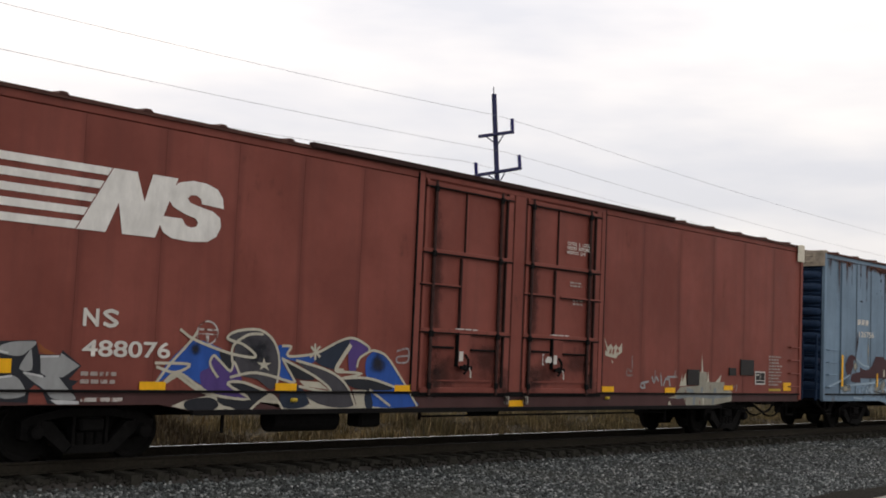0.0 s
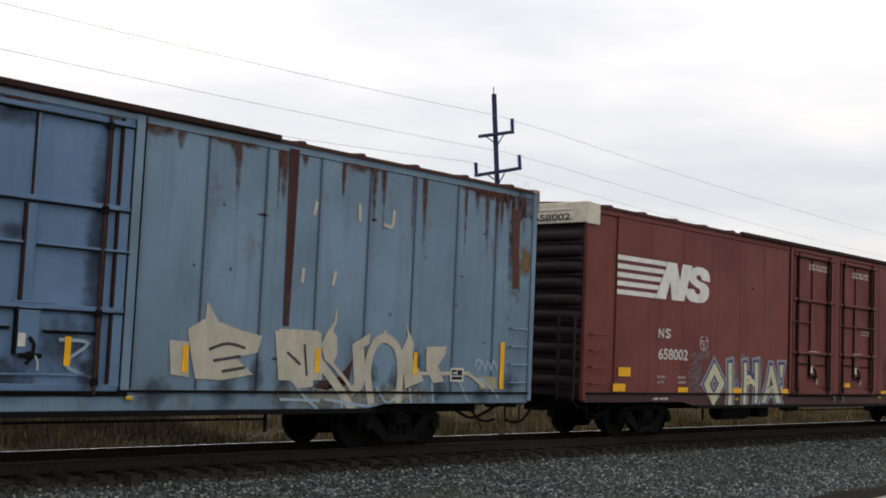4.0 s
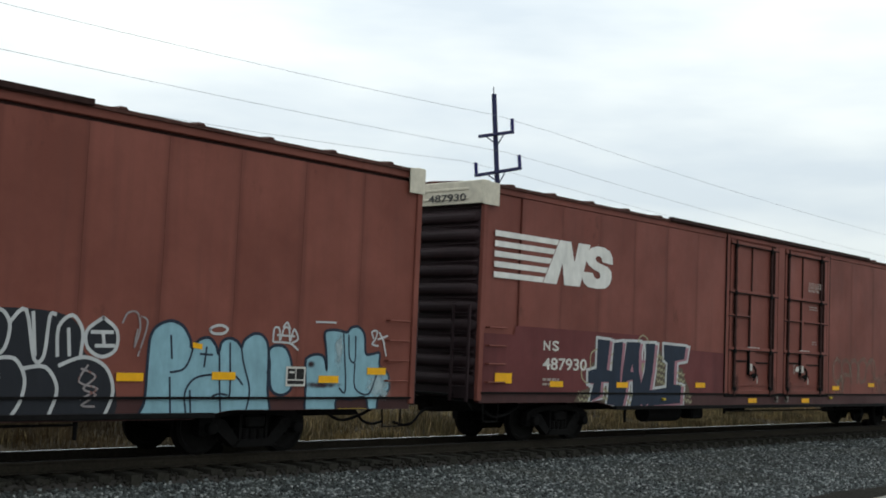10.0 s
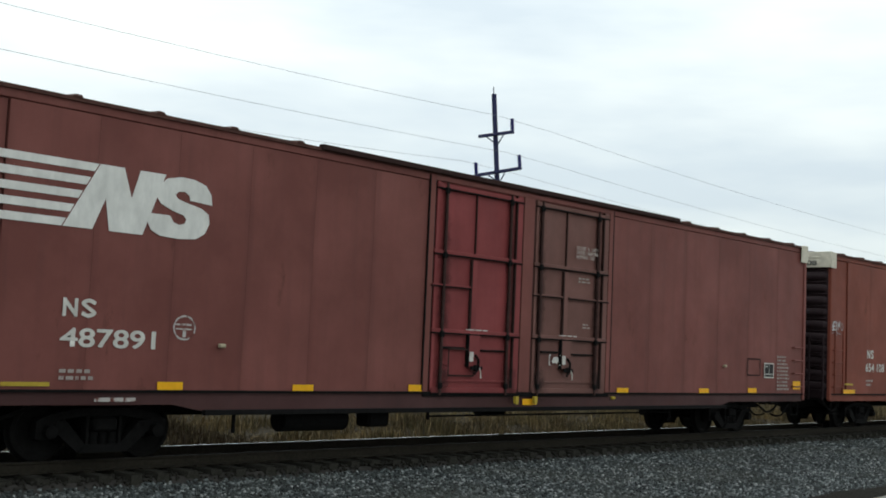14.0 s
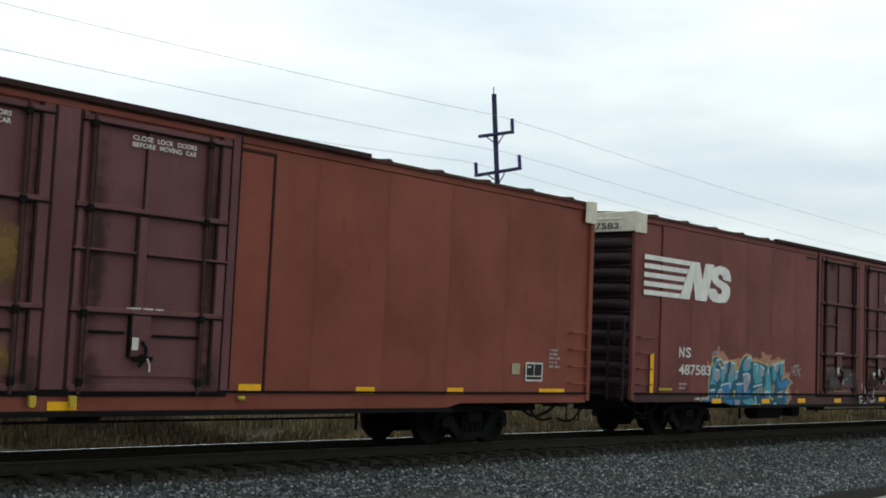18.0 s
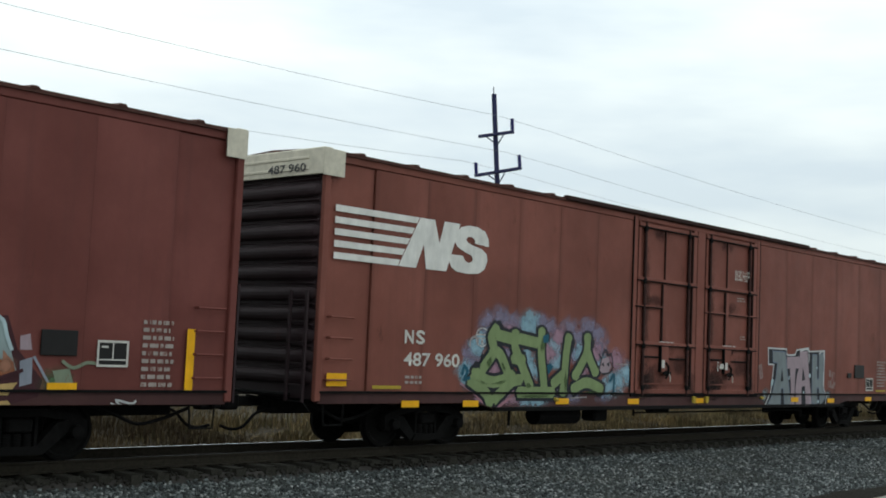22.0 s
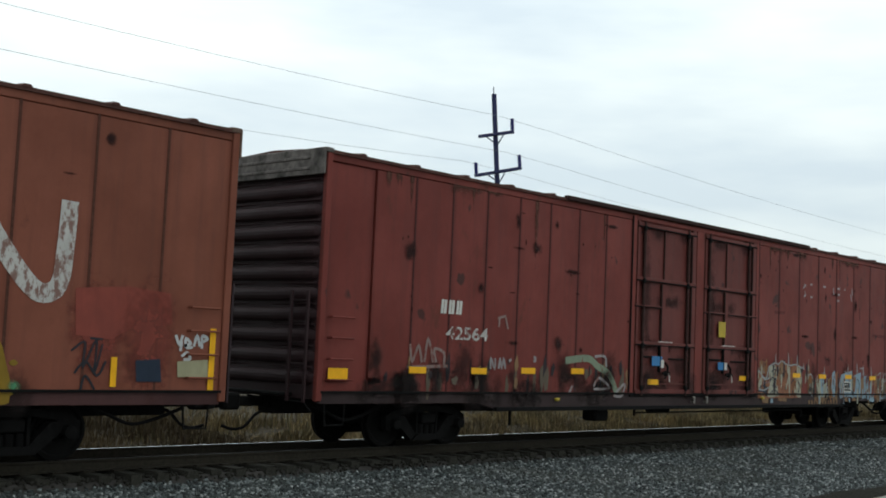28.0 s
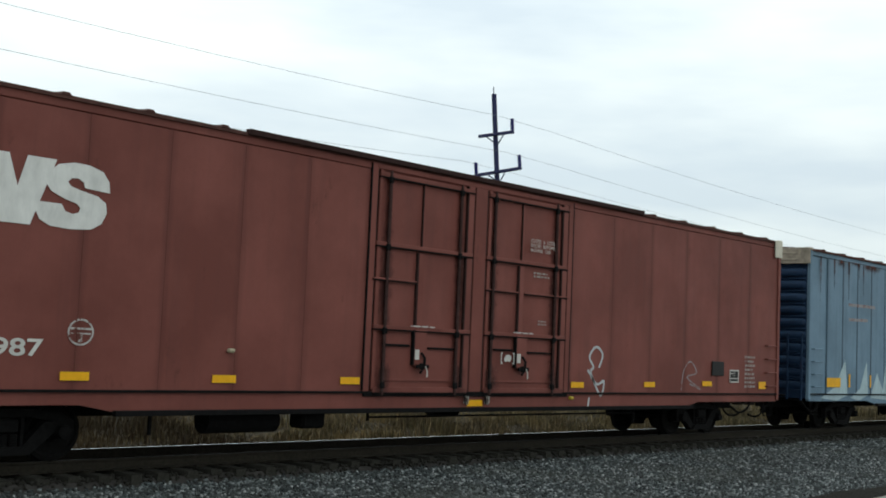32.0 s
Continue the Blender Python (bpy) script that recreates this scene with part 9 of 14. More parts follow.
g.line(G_KHAKI, 2, 0.035, [(-9.23, 1.31), (-9.41, 1.38), (-9.49, 1.55), (-9.39, 1.69)])
g.line(G_KHAKI, 2, 0.035, [(-8.38, 1.76), (-8.22, 1.81)])
g.line(G_KHAKI, 2, 0.035, [(-8.39, 1.94), (-8.24, 2)])
g = Sprayed(4, "faint khaki bubble shapes, nearly rubbed off")
g.line(G_GHOSTPALE, 1, 0.12, [(3.98, 2.07), (3.71, 2.15), (3.49, 1.93), (3.54, 1.59), (3.82, 1.42), (4.08, 1.55)])
g.line(G_GHOSTPALE, 1, 0.12, [(4.17, 1.45), (4.11, 1.97), (4.37, 2.15), (4.66, 1.97), (4.65, 1.67), (4.27, 1.72)])
g.line(G_GHOSTPALE, 1, 0.12, [(4.81, 1.46), (4.75, 2.04), (5.02, 2.15), (5.26, 1.94), (5.23, 1.46)])
g.line(G_GHOSTPALE, 1, 0.12, [(5.35, 2.06), (5.67, 2.2), (5.92, 2.01), (5.84, 1.58), (5.52, 1.47), (5.34, 1.73), (5.35, 2.06)])
g.line(G_GHOSTPALE, 1, 0.12, [(6.02, 2.01), (6.28, 2.2), (6.57, 2.03), (6.53, 1.57)])
g.line(G_GHOSTPALE, 2, 0.09, [(3.72, 1.13), (4.01, 1.65), (4.19, 1.13)])
g.line(G_GHOSTPALE, 2, 0.09, [(3.81, 1.55), (4.02, 1.07), (4.34, 1.66)])
g = Sprayed(4, "thin grey scrawl along the lower side")
g.line(G_GHOSTPALE, 2, 0.055, [(6.07, 2.15), (6.24, 2.1), (6.36, 1.89), (6.39, 1.73)])
g.line(G_GHOSTPALE, 2, 0.055, [(6.35, 1.81), (6.57, 1.62), (6.89, 1.46)])
g.line(G_GHOSTPALE, 2, 0.055, [(6.41, 1.57), (6.44, 1.18)])
g.line(G_GHOSTPALE, 2, 0.055, [(6.61, 1.66), (6.78, 1.18)])
g.line(G_GHOSTPALE, 2, 0.055, [(6.79, 1.62), (6.76, 1.5), (6.88, 1.58), (6.87, 1.14)])
g.line(G_GHOSTPALE, 2, 0.055, [(6.92, 1.71), (7.0, 1.14)])
g.line(G_GHOSTPALE, 2, 0.055, [(7.01, 1.63), (7.1, 1.1)])
g.line(G_GHOSTPALE, 2, 0.055, [(7.14, 1.67), (7.2, 1.1)])
g.line(G_GHOSTPALE, 2, 0.055, [(7.35, 1.35), (7.32, 1.68), (7.5, 1.75), (7.62, 1.52), (7.34, 1.47)])
g.line(G_GHOSTPALE, 2, 0.055, [(7.46, 1.72), (7.53, 1.11)])
g.line(G_GHOSTPALE, 2, 0.055, [(7.65, 1.73), (7.85, 1.52)])
g.line(G_GHOSTPALE, 2, 0.055, [(7.7, 1.44), (7.74, 1.11)])
g.line(G_GHOSTPALE, 2, 0.055, [(7.81, 1.4), (7.84, 1.11)])
g.line(G_GHOSTPALE, 2, 0.055, [(8.04, 1.61), (8.15, 1.45), (8.3, 1.36), (8.23, 1.24)])
g.line(G_GHOSTPALE, 2, 0.055, [(8.29, 1.53), (8.38, 1.67), (8.35, 1.45)])
g.line(G_GHOSTPALE, 2, 0.055, [(8.63, 1.72), (8.75, 1.54), (8.54, 1.54)])
g.line(G_GHOSTPALE, 2, 0.055, [(8.9, 1.55), (8.95, 1.11)])
g.line(G_GHOSTPALE, 2, 0.055, [(9.12, 1.46), (9.2, 1.11)])
g.line(G_GHOSTPALE, 2, 0.055, [(9.28, 1.47), (9.41, 1.11)])
g.line(G_GHOSTPALE, 2, 0.055, [(9.49, 1.52), (9.58, 1.11), (9.73, 1.3), (9.53, 1.38)])
g.line(G_GHOSTPALE, 2, 0.055, [(9.77, 1.48), (9.85, 1.12)])
g.line(G_GHOSTPALE, 2, 0.055, [(10.05, 1.53), (9.94, 1.48), (10.12, 1.35), (9.95, 1.25)])
g = Sprayed(4, "thin pale sprayed scribbles")
g.line(G_PALE, 1, 0.035, [(12.03, 3.1), (12.21, 3.52), (12.36, 3.33), (12.48, 3.59), (12.69, 3.56), (12.74, 3.31), (12.52, 3.34), (12.51, 3.14)])
g.line(G_PALE, 1, 0.035, [(11.97, 3.1), (12.17, 3.01), (12.93, 3.07), (12.85, 3.26), (12.64, 3.15)])
g.line(G_PALE, 1, 0.035, [(12.16, 3.26), (12.33, 3.12), (12.17, 3.06), (12.13, 3.23)])
g.line(G_PALE, 1, 0.035, [(12.46, 2.88), (12.63, 2.89), (12.56, 2.79), (12.46, 2.88)])
g = Sprayed(5, "smeared pale tag by the end ladder")
g.line(G_THIN, 1, 0.08, [(-12.4, 1.68), (-12.18, 2), (-11.99, 1.69), (-12.31, 1.47), (-12.05, 1.36)])
g.line(G_THIN, 1, 0.08, [(-12.25, 1.8), (-11.96, 1.89)])
g = Sprayed(6, "faded green plant sprayed on red paint")
g.cloud(G_GREEN, 1, [(-5.31, 1.73), (-5.18, 1.85), (-4.81, 1.88), (-4.56, 1.79), (-4.64, 1.64), (-4.86, 1.55), (-5.11, 1.6)])
g.line(G_THIN, 1, 0.05, [(-4.94, 1.55), (-4.88, 1.13)])
g.line(G_THIN, 1, 0.05, [(-5.21, 1.29), (-5.03, 1.13), (-4.89, 1.24), (-4.69, 1.13), (-4.62, 1.32)])
g = Sprayed(6, "thin white tag near the car end")
g.line(G_WHITE, 1, 0.045, [(-12.87, 3.19), (-12.8, 3.04), (-13.0, 2.97)])
g.line(G_WHITE, 1, 0.045, [(-12.64, 3.27), (-12.77, 3.24), (-12.76, 3.03), (-12.64, 3.04)])
g.line(G_WHITE, 1, 0.045, [(-12.76, 3.13), (-12.66, 3.16)])
g.line(G_WHITE, 1, 0.045, [(-12.58, 3.28), (-12.56, 3.0)])
g.line(G_WHITE, 1, 0.045, [(-12.44, 3.05), (-12.47, 3.25), (-12.36, 3.15), (-12.33, 3.31)])
g.line(G_PALE, 1, 0.035, [(-12.18, 3.26), (-12.08, 3.15), (-12.17, 3.03), (-12.27, 3.14), (-12.18, 3.26)])
g.line(G_PALE, 1, 0.035, [(-12.9, 2.91), (-12.64, 2.97), (-12.27, 2.91)])
g.line(G_PALE, 1, 0.035, [(-12.69, 2.87), (-12.51, 2.9)])
g = Sprayed(7, "teal and blue sprayed lettering on an orange cloud")
g.fill(G_PEACH, 1, [(-9.03, 1.96), (-9.04, 2.19), (-9, 2.34), (-8.93, 2.32), (-8.89, 2.17), (-8.75, 2.21), (-8.62, 2.12), (-8.43, 1.98), (-8.11, 1.99), (-7.88, 2.05), (-7.79, 2), (-7.66, 2.11), (-7.47, 2.19), (-7.31, 2.12), (-7.12, 2.03), (-6.95, 2.09), (-6.8, 2.04), (-6.64, 2.05), (-6.57, 2.1), (-6.65, 2.2), (-6.56, 2.25), (-6.36, 2.16), (-6.18, 2.15), (-6.04, 2.19), (-6.06, 2.07), (-6.13, 2.01), (-5.76, 2.06), (-5.62, 2.14), (-5.49, 2.07), (-5.3, 1.99), (-5.29, 1.83), (-5.17, 1.86), (-5.22, 1.69), (-4.97, 1.68), (-4.89, 1.76), (-4.87, 1.62), (-5.03, 1.51), (-4.85, 1.14), (-4.76, 0.98), (-4.99, 0.82), (-5.68, 0.82), (-7.1, 0.78), (-9.37, 0.84), (-9.32, 1.76)])
g.fill(G_PEACH, 1, [(-4.53, 1.14), (-4.37, 1.2), (-4.41, 1.09)])
g.fill(G_PEACH, 1, [(-9.58, 1.94), (-9.49, 1.91), (-9.39, 1.84), (-9.53, 1.83)])
shape_a = [(-9.41, 0.99), (-9.44, 1.39), (-9.36, 1.58), (-9.34, 1.76), (-9.22, 2), (-9.1, 2.05), (-8.83, 1.95), (-8.79, 1.89), (-8.11, 1.94), (-8.12, 1.75), (-7.9, 1.71), (-7.78, 1.91), (-7.68, 2.01), (-7.53, 2.09), (-7.26, 2.1), (-7.11, 1.93), (-6.98, 1.97), (-6.48, 1.9), (-6.33, 1.83), (-6.23, 1.98), (-6.1, 1.81), (-5.98, 1.91), (-5.3, 2.01), (-5.31, 1.67), (-5.42, 1.45), (-5.15, 1.56), (-4.79, 1.41), (-5.02, 1.33), (-5.24, 1.14), (-5.06, 1.14), (-5.07, 0.82), (-5.83, 0.77), (-7.64, 0.75), (-8.4, 0.69), (-8.77, 0.82), (-9.82, 0.83), (-9.77, 0.94), (-9.41, 0.95)]
g.edge(G_GOLD, 2, 0.1, shape_a)
g.fill(G_DTEAL, 2, shape_a)
g.fill(G_AQUA, 3, [(-9.34, 1.35), (-9.28, 1.58), (-9.31, 1.72), (-9.23, 1.84), (-9.14, 1.9), (-9.1, 2), (-8.86, 1.97), (-8.97, 1.91), (-9.09, 1.85), (-9.19, 1.58), (-9.18, 1.44), (-9.05, 1.32), (-9.17, 1.32)])
g.fill(G_AQUA, 3, [(-8.86, 1.76), (-8.6, 1.77), (-8.58, 1.6), (-8.69, 1.4), (-8.81, 1.4)])
g.fill(G_AQUA, 3, [(-8.45, 1.5), (-8.29, 1.89), (-8.13, 1.88), (-8.12, 1.46), (-8.26, 1.36), (-8.45, 1.41)])
g.fill(G_AQUA, 3, [(-7.67, 1.86), (-7.57, 2.01), (-7.33, 2.07), (-7.22, 2.03), (-7.21, 1.78), (-7.37, 1.7), (-7.64, 1.69)])
g.fill(G_AQUA, 3, [(-7.11, 1.88), (-6.84, 1.92), (-6.62, 1.84), (-6.56, 1.42), (-6.98, 1.35), (-7.09, 1.63)])
g.fill(G_AQUA, 3, [(-6.35, 1.03), (-6.38, 1.64), (-6.22, 1.91), (-6.12, 1.65), (-5.96, 1.03), (-6.17, 1.13)])
g.fill(G_AQUA, 3, [(-5.99, 1.86), (-5.68, 1.95), (-5.73, 1.55), (-5.87, 1.43), (-5.96, 1.5)])
g.fill(G_AQUA, 3, [(-7.13, 1.13), (-6.59, 1.31), (-6.46, 1.13), (-6.78, 1.03)])
g.fill(G_AQUA, 3, [(-7.65, 0.91), (-7.12, 0.98), (-6.83, 0.78), (-7.37, 0.75)])
g.fill(G_AQUA, 3, [(-9.4, 1.32), (-9.37, 1.49), (-9.28, 1.32)])
g.fill(G_AQUA, 3, [(-5.53, 1.93), (-5.31, 1.97), (-5.34, 1.67), (-5.49, 1.56)])
g.fill(G_MID, 3, [(-9.41, 0.97), (-9.39, 1.16), (-9.1, 1.21), (-9.09, 1.03)])
g.fill(G_MID, 3, [(-8.9, 1.29), (-8.45, 1.39), (-8.19, 1.36), (-8.37, 1.12), (-8.42, 0.98), (-8.66, 0.98)])
g.fill(G_MID, 3, [(-8, 1.34), (-7.65, 1.37), (-7.72, 1.01), (-7.94, 1.01)])
g.fill(G_MID, 3, [(-5.73, 1.66), (-5.54, 1.45), (-5.38, 1.41), (-5.11, 1.51), (-4.82, 1.42), (-5.02, 1.33), (-5.37, 1.22), (-5.63, 1.28)])
g.fill(G_MID, 3, [(-9.77, 0.92), (-8.78, 0.91), (-8.65, 0.76), (-9.59, 0.8)])
g.fill(G_MID, 3, [(-5.19, 1.08), (-5.04, 1.12), (-5.06, 0.88), (-5.23, 0.88)])
g.fill(G_MID, 3, [(-7.6, 1.13), (-7.27, 1.23), (-7.17, 1.01), (-7.59, 1.01)])
g.fill(G_MID, 3, [(-6.36, 1.11), (-6.11, 1.13), (-6.04, 0.97), (-6.35, 0.97)])
g.fill(G_MID, 3, [(-8.66, 0.93), (-8.16, 0.93), (-8.21, 0.74), (-8.46, 0.74)])
g.fill(G_LAV, 4, [(-9.22, 1.67), (-9.08, 1.75), (-8.89, 1.66), (-8.87, 1.5), (-9.03, 1.38), (-9.2, 1.47)])
g.fill(G_LAV, 4, [(-8.75, 1.86), (-8.51, 1.9), (-8.53, 1.64), (-8.71, 1.59)])
g.fill(G_LAV, 4, [(-8.33, 1.87), (-8.16, 1.89), (-8.16, 1.6), (-8.36, 1.55)])
g.fill(G_LAV, 4, [(-8.09, 1.68), (-7.92, 1.67), (-7.95, 1.49), (-8.1, 1.43)])
g.fill(G_LAV, 4, [(-7.59, 1.96), (-7.33, 2.02), (-7.26, 1.84), (-7.51, 1.77)])
g.fill(G_LAV, 4, [(-7.65, 1.57), (-7.36, 1.6), (-7.28, 1.38), (-7.46, 1.13), (-7.6, 1.13)])
g.fill(G_LAV, 4, [(-6.76, 1.79), (-6.48, 1.8), (-6.46, 1.59), (-6.67, 1.56)])
g.fill(G_LAV, 4, [(-5.86, 1.92), (-5.53, 1.96), (-5.66, 1.71), (-5.81, 1.66)])
g.fill(G_LAV, 4, [(-8.97, 1.07), (-8.8, 1.21), (-8.65, 1.12), (-8.78, 0.98)])
g.fill(G_LAV, 4, [(-8.46, 1.58), (-8.36, 1.6), (-8.4, 1.46)])
g.fill(G_LAV, 4, [(-5.67, 1.14), (-5.32, 1.2), (-5.33, 0.99), (-5.63, 0.97)])
g.fill(G_LAV, 4, [(-8.1, 0.93), (-7.78, 0.93), (-7.83, 0.76), (-8.05, 0.76)])
g.line(G_ICE, 5, 0.055, [(-9.07, 1.95), (-8.86, 1.98)])
g.line(G_ICE, 5, 0.055, [(-9.14, 1.72), (-8.93, 1.68)])
g.line(G_ICE, 5, 0.055, [(-8.86, 1.76), (-8.65, 1.76)])
g.line(G_ICE, 5, 0.055, [(-8.75, 1.88), (-8.51, 1.92)])
g.line(G_ICE, 5, 0.055, [(-8.31, 1.91), (-8.13, 1.89)])
g.line(G_ICE, 5, 0.055, [(-8.09, 1.68), (-7.92, 1.68)])
g.line(G_ICE, 5, 0.055, [(-7.66, 1.6), (-7.34, 1.62), (-7.35, 1.47)])
g.line(G_ICE, 5, 0.055, [(-7.46, 2.02), (-7.26, 2.07), (-7.23, 1.97)])
g.line(G_ICE, 5, 0.055, [(-7.07, 1.9), (-6.88, 1.88), (-6.89, 1.68)])
g.line(G_ICE, 5, 0.055, [(-6.69, 1.86), (-6.45, 1.77)])
g.line(G_ICE, 5, 0.055, [(-6.27, 1.91), (-6.21, 1.65)])
g.line(G_ICE, 5, 0.055, [(-5.97, 1.88), (-5.56, 1.96)])
g.line(G_ICE, 5, 0.055, [(-5.85, 1.76), (-5.78, 1.92)])
g.line(G_ICE, 5, 0.055, [(-5.48, 1.96), (-5.31, 1.98)])
g.line(G_ICE, 5, 0.055, [(-9.38, 1.17), (-9.15, 1.19)])
g.line(G_ICE, 5, 0.055, [(-8.83, 1.31), (-8.38, 1.36), (-8.37, 1.24)])
g.line(G_ICE, 5, 0.055, [(-8, 1.34), (-7.67, 1.36)])
g.line(G_ICE, 5, 0.055, [(-6.43, 1.13), (-6.17, 1.13), (-6.1, 0.97)])
g.line(G_ICE, 5, 0.055, [(-9.03, 1.01), (-8.92, 1.17), (-8.8, 1.2)])
g.line(G_ICE, 5, 0.055, [(-5.18, 1.11), (-5.04, 1.12)])
g.line(G_ICE, 5, 0.055, [(-6.96, 1.03), (-6.86, 0.77), (-6.69, 0.81)])
g.line(G_ICE, 5, 0.055, [(-7.07, 1.28), (-6.59, 1.35)])
g.line(G_ICE, 5, 0.055, [(-5.86, 0.8), (-5.74, 0.83)])
g.fill(G_GOLD, 3, [(-9.32, 1.88), (-9.21, 1.93), (-9.25, 1.78), (-9.36, 1.74)])
g.fill(G_GOLD, 3, [(-9.02, 1.89), (-8.85, 1.89), (-8.79, 1.78), (-8.96, 1.81)])
g.fill(G_GOLD, 3, [(-8.13, 1.91), (-8, 1.92), (-8.02, 1.72), (-8.12, 1.72)])
g.fill(G_GOLD, 3, [(-8.16, 1.17), (-8.03, 1.2), (-8.07, 1.01), (-8.17, 1.01)])
g.fill(G_GOLD, 3, [(-7.32, 1.62), (-7.24, 1.58), (-7.25, 1.38), (-7.34, 1.47)])
g.fill(G_GOLD, 3, [(-6.47, 1.23), (-6.4, 1.32), (-6.4, 1.13)])
g.fill(G_GOLD, 3, [(-5.32, 1.14), (-5.17, 1.18), (-5.15, 1.14)])
g.fill(G_GOLD, 3, [(-7.11, 0.81), (-6.97, 0.85), (-6.86, 0.76), (-7.08, 0.76)])
g.fill(G_PEACH, 3, [(-6.83, 1.23), (-6.67, 1.27), (-6.57, 1.13), (-6.77, 1.11)])
g.fill(G_PEACH, 3, [(-5.95, 1.36), (-5.83, 1.32), (-5.87, 1.07), (-5.96, 1.09)])
g.line(G_PALE, 2, 0.06, [(-9.3, 1.98), (-9.25, 2.12), (-9.11, 2.16), (-8.98, 2.09), (-8.96, 2.02)])
g.line(G_PALE, 1, 0.05, [(-4.79, 1.84), (-4.71, 1.63)])
g.line(G_PALE, 1, 0.05, [(-4.75, 1.72), (-4.59, 1.75)])
g.line(G_PALE, 1, 0.05, [(-4.63, 1.88), (-4.55, 1.63)])
g.line(G_PALE, 1, 0.05, [(-4.69, 1.88), (-4.34, 1.91)])
g.line(G_PALE, 1, 0.05, [(-4.47, 1.88), (-4.4, 1.63)])
g.line(G_PALE, 1, 0.05, [(-4.32, 1.63), (-4.36, 1.82)])
g.line(G_PALE, 1, 0.05, [(-4.23, 1.8), (-4.36, 1.71), (-4.25, 1.58)])
g = Sprayed(7, "slate blue and orange sprayed lettering with white edges")
g.fill(G_MAROON, 1, [(5.25, 2.01), (5.84, 2.09), (5.97, 1.58), (6.01, 1.9), (6.8, 1.99), (7.15, 1.61), (7.2, 1.76), (7.84, 2.17), (8.04, 2.0), (8.08, 1.48), (8.49, 2.05), (9.12, 2.13), (9.3, 1.66), (9.71, 1.24), (9.65, 1.0), (9.22, 0.67), (5.12, 0.69), (5.01, 1.01), (5.33, 1.12)])
g.cloud(G_FERN, 1, [(6.86, 1.97), (7.11, 2.17), (7.38, 1.99), (7.13, 1.79)])
g.cloud(G_FERN, 1, [(8.0, 1.81), (8.26, 2.02), (8.56, 1.83), (8.29, 1.62)])
g.cloud(G_FERN, 1, [(5.0, 1.59), (5.21, 1.78), (5.45, 1.6), (5.23, 1.41)])
g.cloud(G_FERN, 1, [(6.04, 1.96), (6.18, 2.08), (6.33, 1.97), (6.19, 1.85)])
g.cloud(G_FERN, 1, [(4.86, 1.27), (5.04, 1.44), (5.25, 1.28), (5.07, 1.12)])
g.cloud(G_FERN, 1, [(9.63, 1.22), (9.9, 1.42), (10.19, 1.23), (9.92, 1.03)])
g.fill(G_STEELBLUE, 2, [(5.27, 1.98), (5.73, 2.05), (5.85, 1.66), (5.97, 1.32), (5.89, 1.12), (5.65, 1.12), (5.59, 1.39), (5.53, 1.5), (5.34, 1.5)])
g.fill(G_STEELBLUE, 2, [(6.05, 1.85), (6.63, 1.87), (6.67, 1.74), (6.46, 1.55), (6.12, 1.48), (6.03, 1.59)])
g.fill(G_STEELBLUE, 2, [(6.7, 1.6), (6.81, 1.84), (6.96, 1.88), (7.14, 1.66), (7.22, 1.42), (7.1, 1.32), (6.96, 1.51), (6.74, 1.46), (6.59, 1.41)])
g.fill(G_STEELBLUE, 2, [(7.2, 1.69), (7.47, 1.72), (7.48, 1.47), (7.36, 1.3), (7.21, 1.22), (7.16, 1.42)])
g.fill(G_STEELBLUE, 2, [(7.7, 1.8), (8.0, 1.81), (7.99, 1.53), (7.82, 1.43), (7.68, 1.52)])
g.fill(G_STEELBLUE, 2, [(8.52, 2.01), (9.0, 2.11), (9.14, 1.81), (9.23, 1.55), (9.32, 1.32), (9.03, 1.29), (8.94, 1.5), (8.58, 1.54), (8.56, 1.85)])
g.fill(G_STEELBLUE, 2, [(6.26, 0.91), (6.45, 0.95), (6.42, 0.68), (6.3, 0.68)])
g.fill(G_STEELBLUE, 2, [(8.06, 1.33), (8.36, 1.37), (8.46, 1.13), (8.16, 1.09)])
g.fill(G_LAV, 2, [(5.36, 1.41), (5.56, 1.44), (5.58, 1.12), (5.26, 1.12), (5.24, 1.32)])
g.fill(G_LAV, 2, [(7.07, 1.82), (7.51, 2.01), (7.79, 2.12), (7.98, 2.01), (7.97, 1.85), (7.75, 1.84), (7.58, 1.96), (7.32, 1.87), (7.17, 1.79)])
g.fill(G_LAV, 2, [(8.1, 1.53), (8.29, 1.56), (8.3, 1.39), (8.1, 1.36)])
g.fill(G_LAV, 2, [(8.64, 1.64), (8.86, 1.65), (8.91, 1.29), (8.66, 1.21)])
g.fill(G_LAV, 2, [(9.34, 1.5), (9.53, 1.56), (9.54, 1.19), (9.36, 1.14)])
g.fill(G_LAV, 2, [(5.89, 1.12), (6.23, 1.26), (6.45, 1.33), (6.54, 1.22), (6.49, 1.05), (6.35, 1.05), (6.24, 1.14), (5.95, 1.05)])
g.fill(G_LAV, 2, [(6.89, 1.12), (7.04, 1.27), (7.37, 1.13), (7.65, 1.01), (7.38, 1.01), (7.12, 1.09), (7.0, 1.01)])
g.fill(G_PINKGREY, 3, [(6.23, 2.01), (6.45, 1.94), (6.25, 1.91)])
g.fill(G_PINKGREY, 3, [(6.55, 1.92), (6.8, 2.01), (6.83, 1.95), (6.58, 1.9)])
g.fill(G_PINKGREY, 3, [(9.32, 1.85), (9.47, 1.89), (9.51, 1.66), (9.33, 1.66)])
g.fill(G_PINKGREY, 3, [(8.15, 1.63), (8.35, 1.68), (8.29, 1.58)])
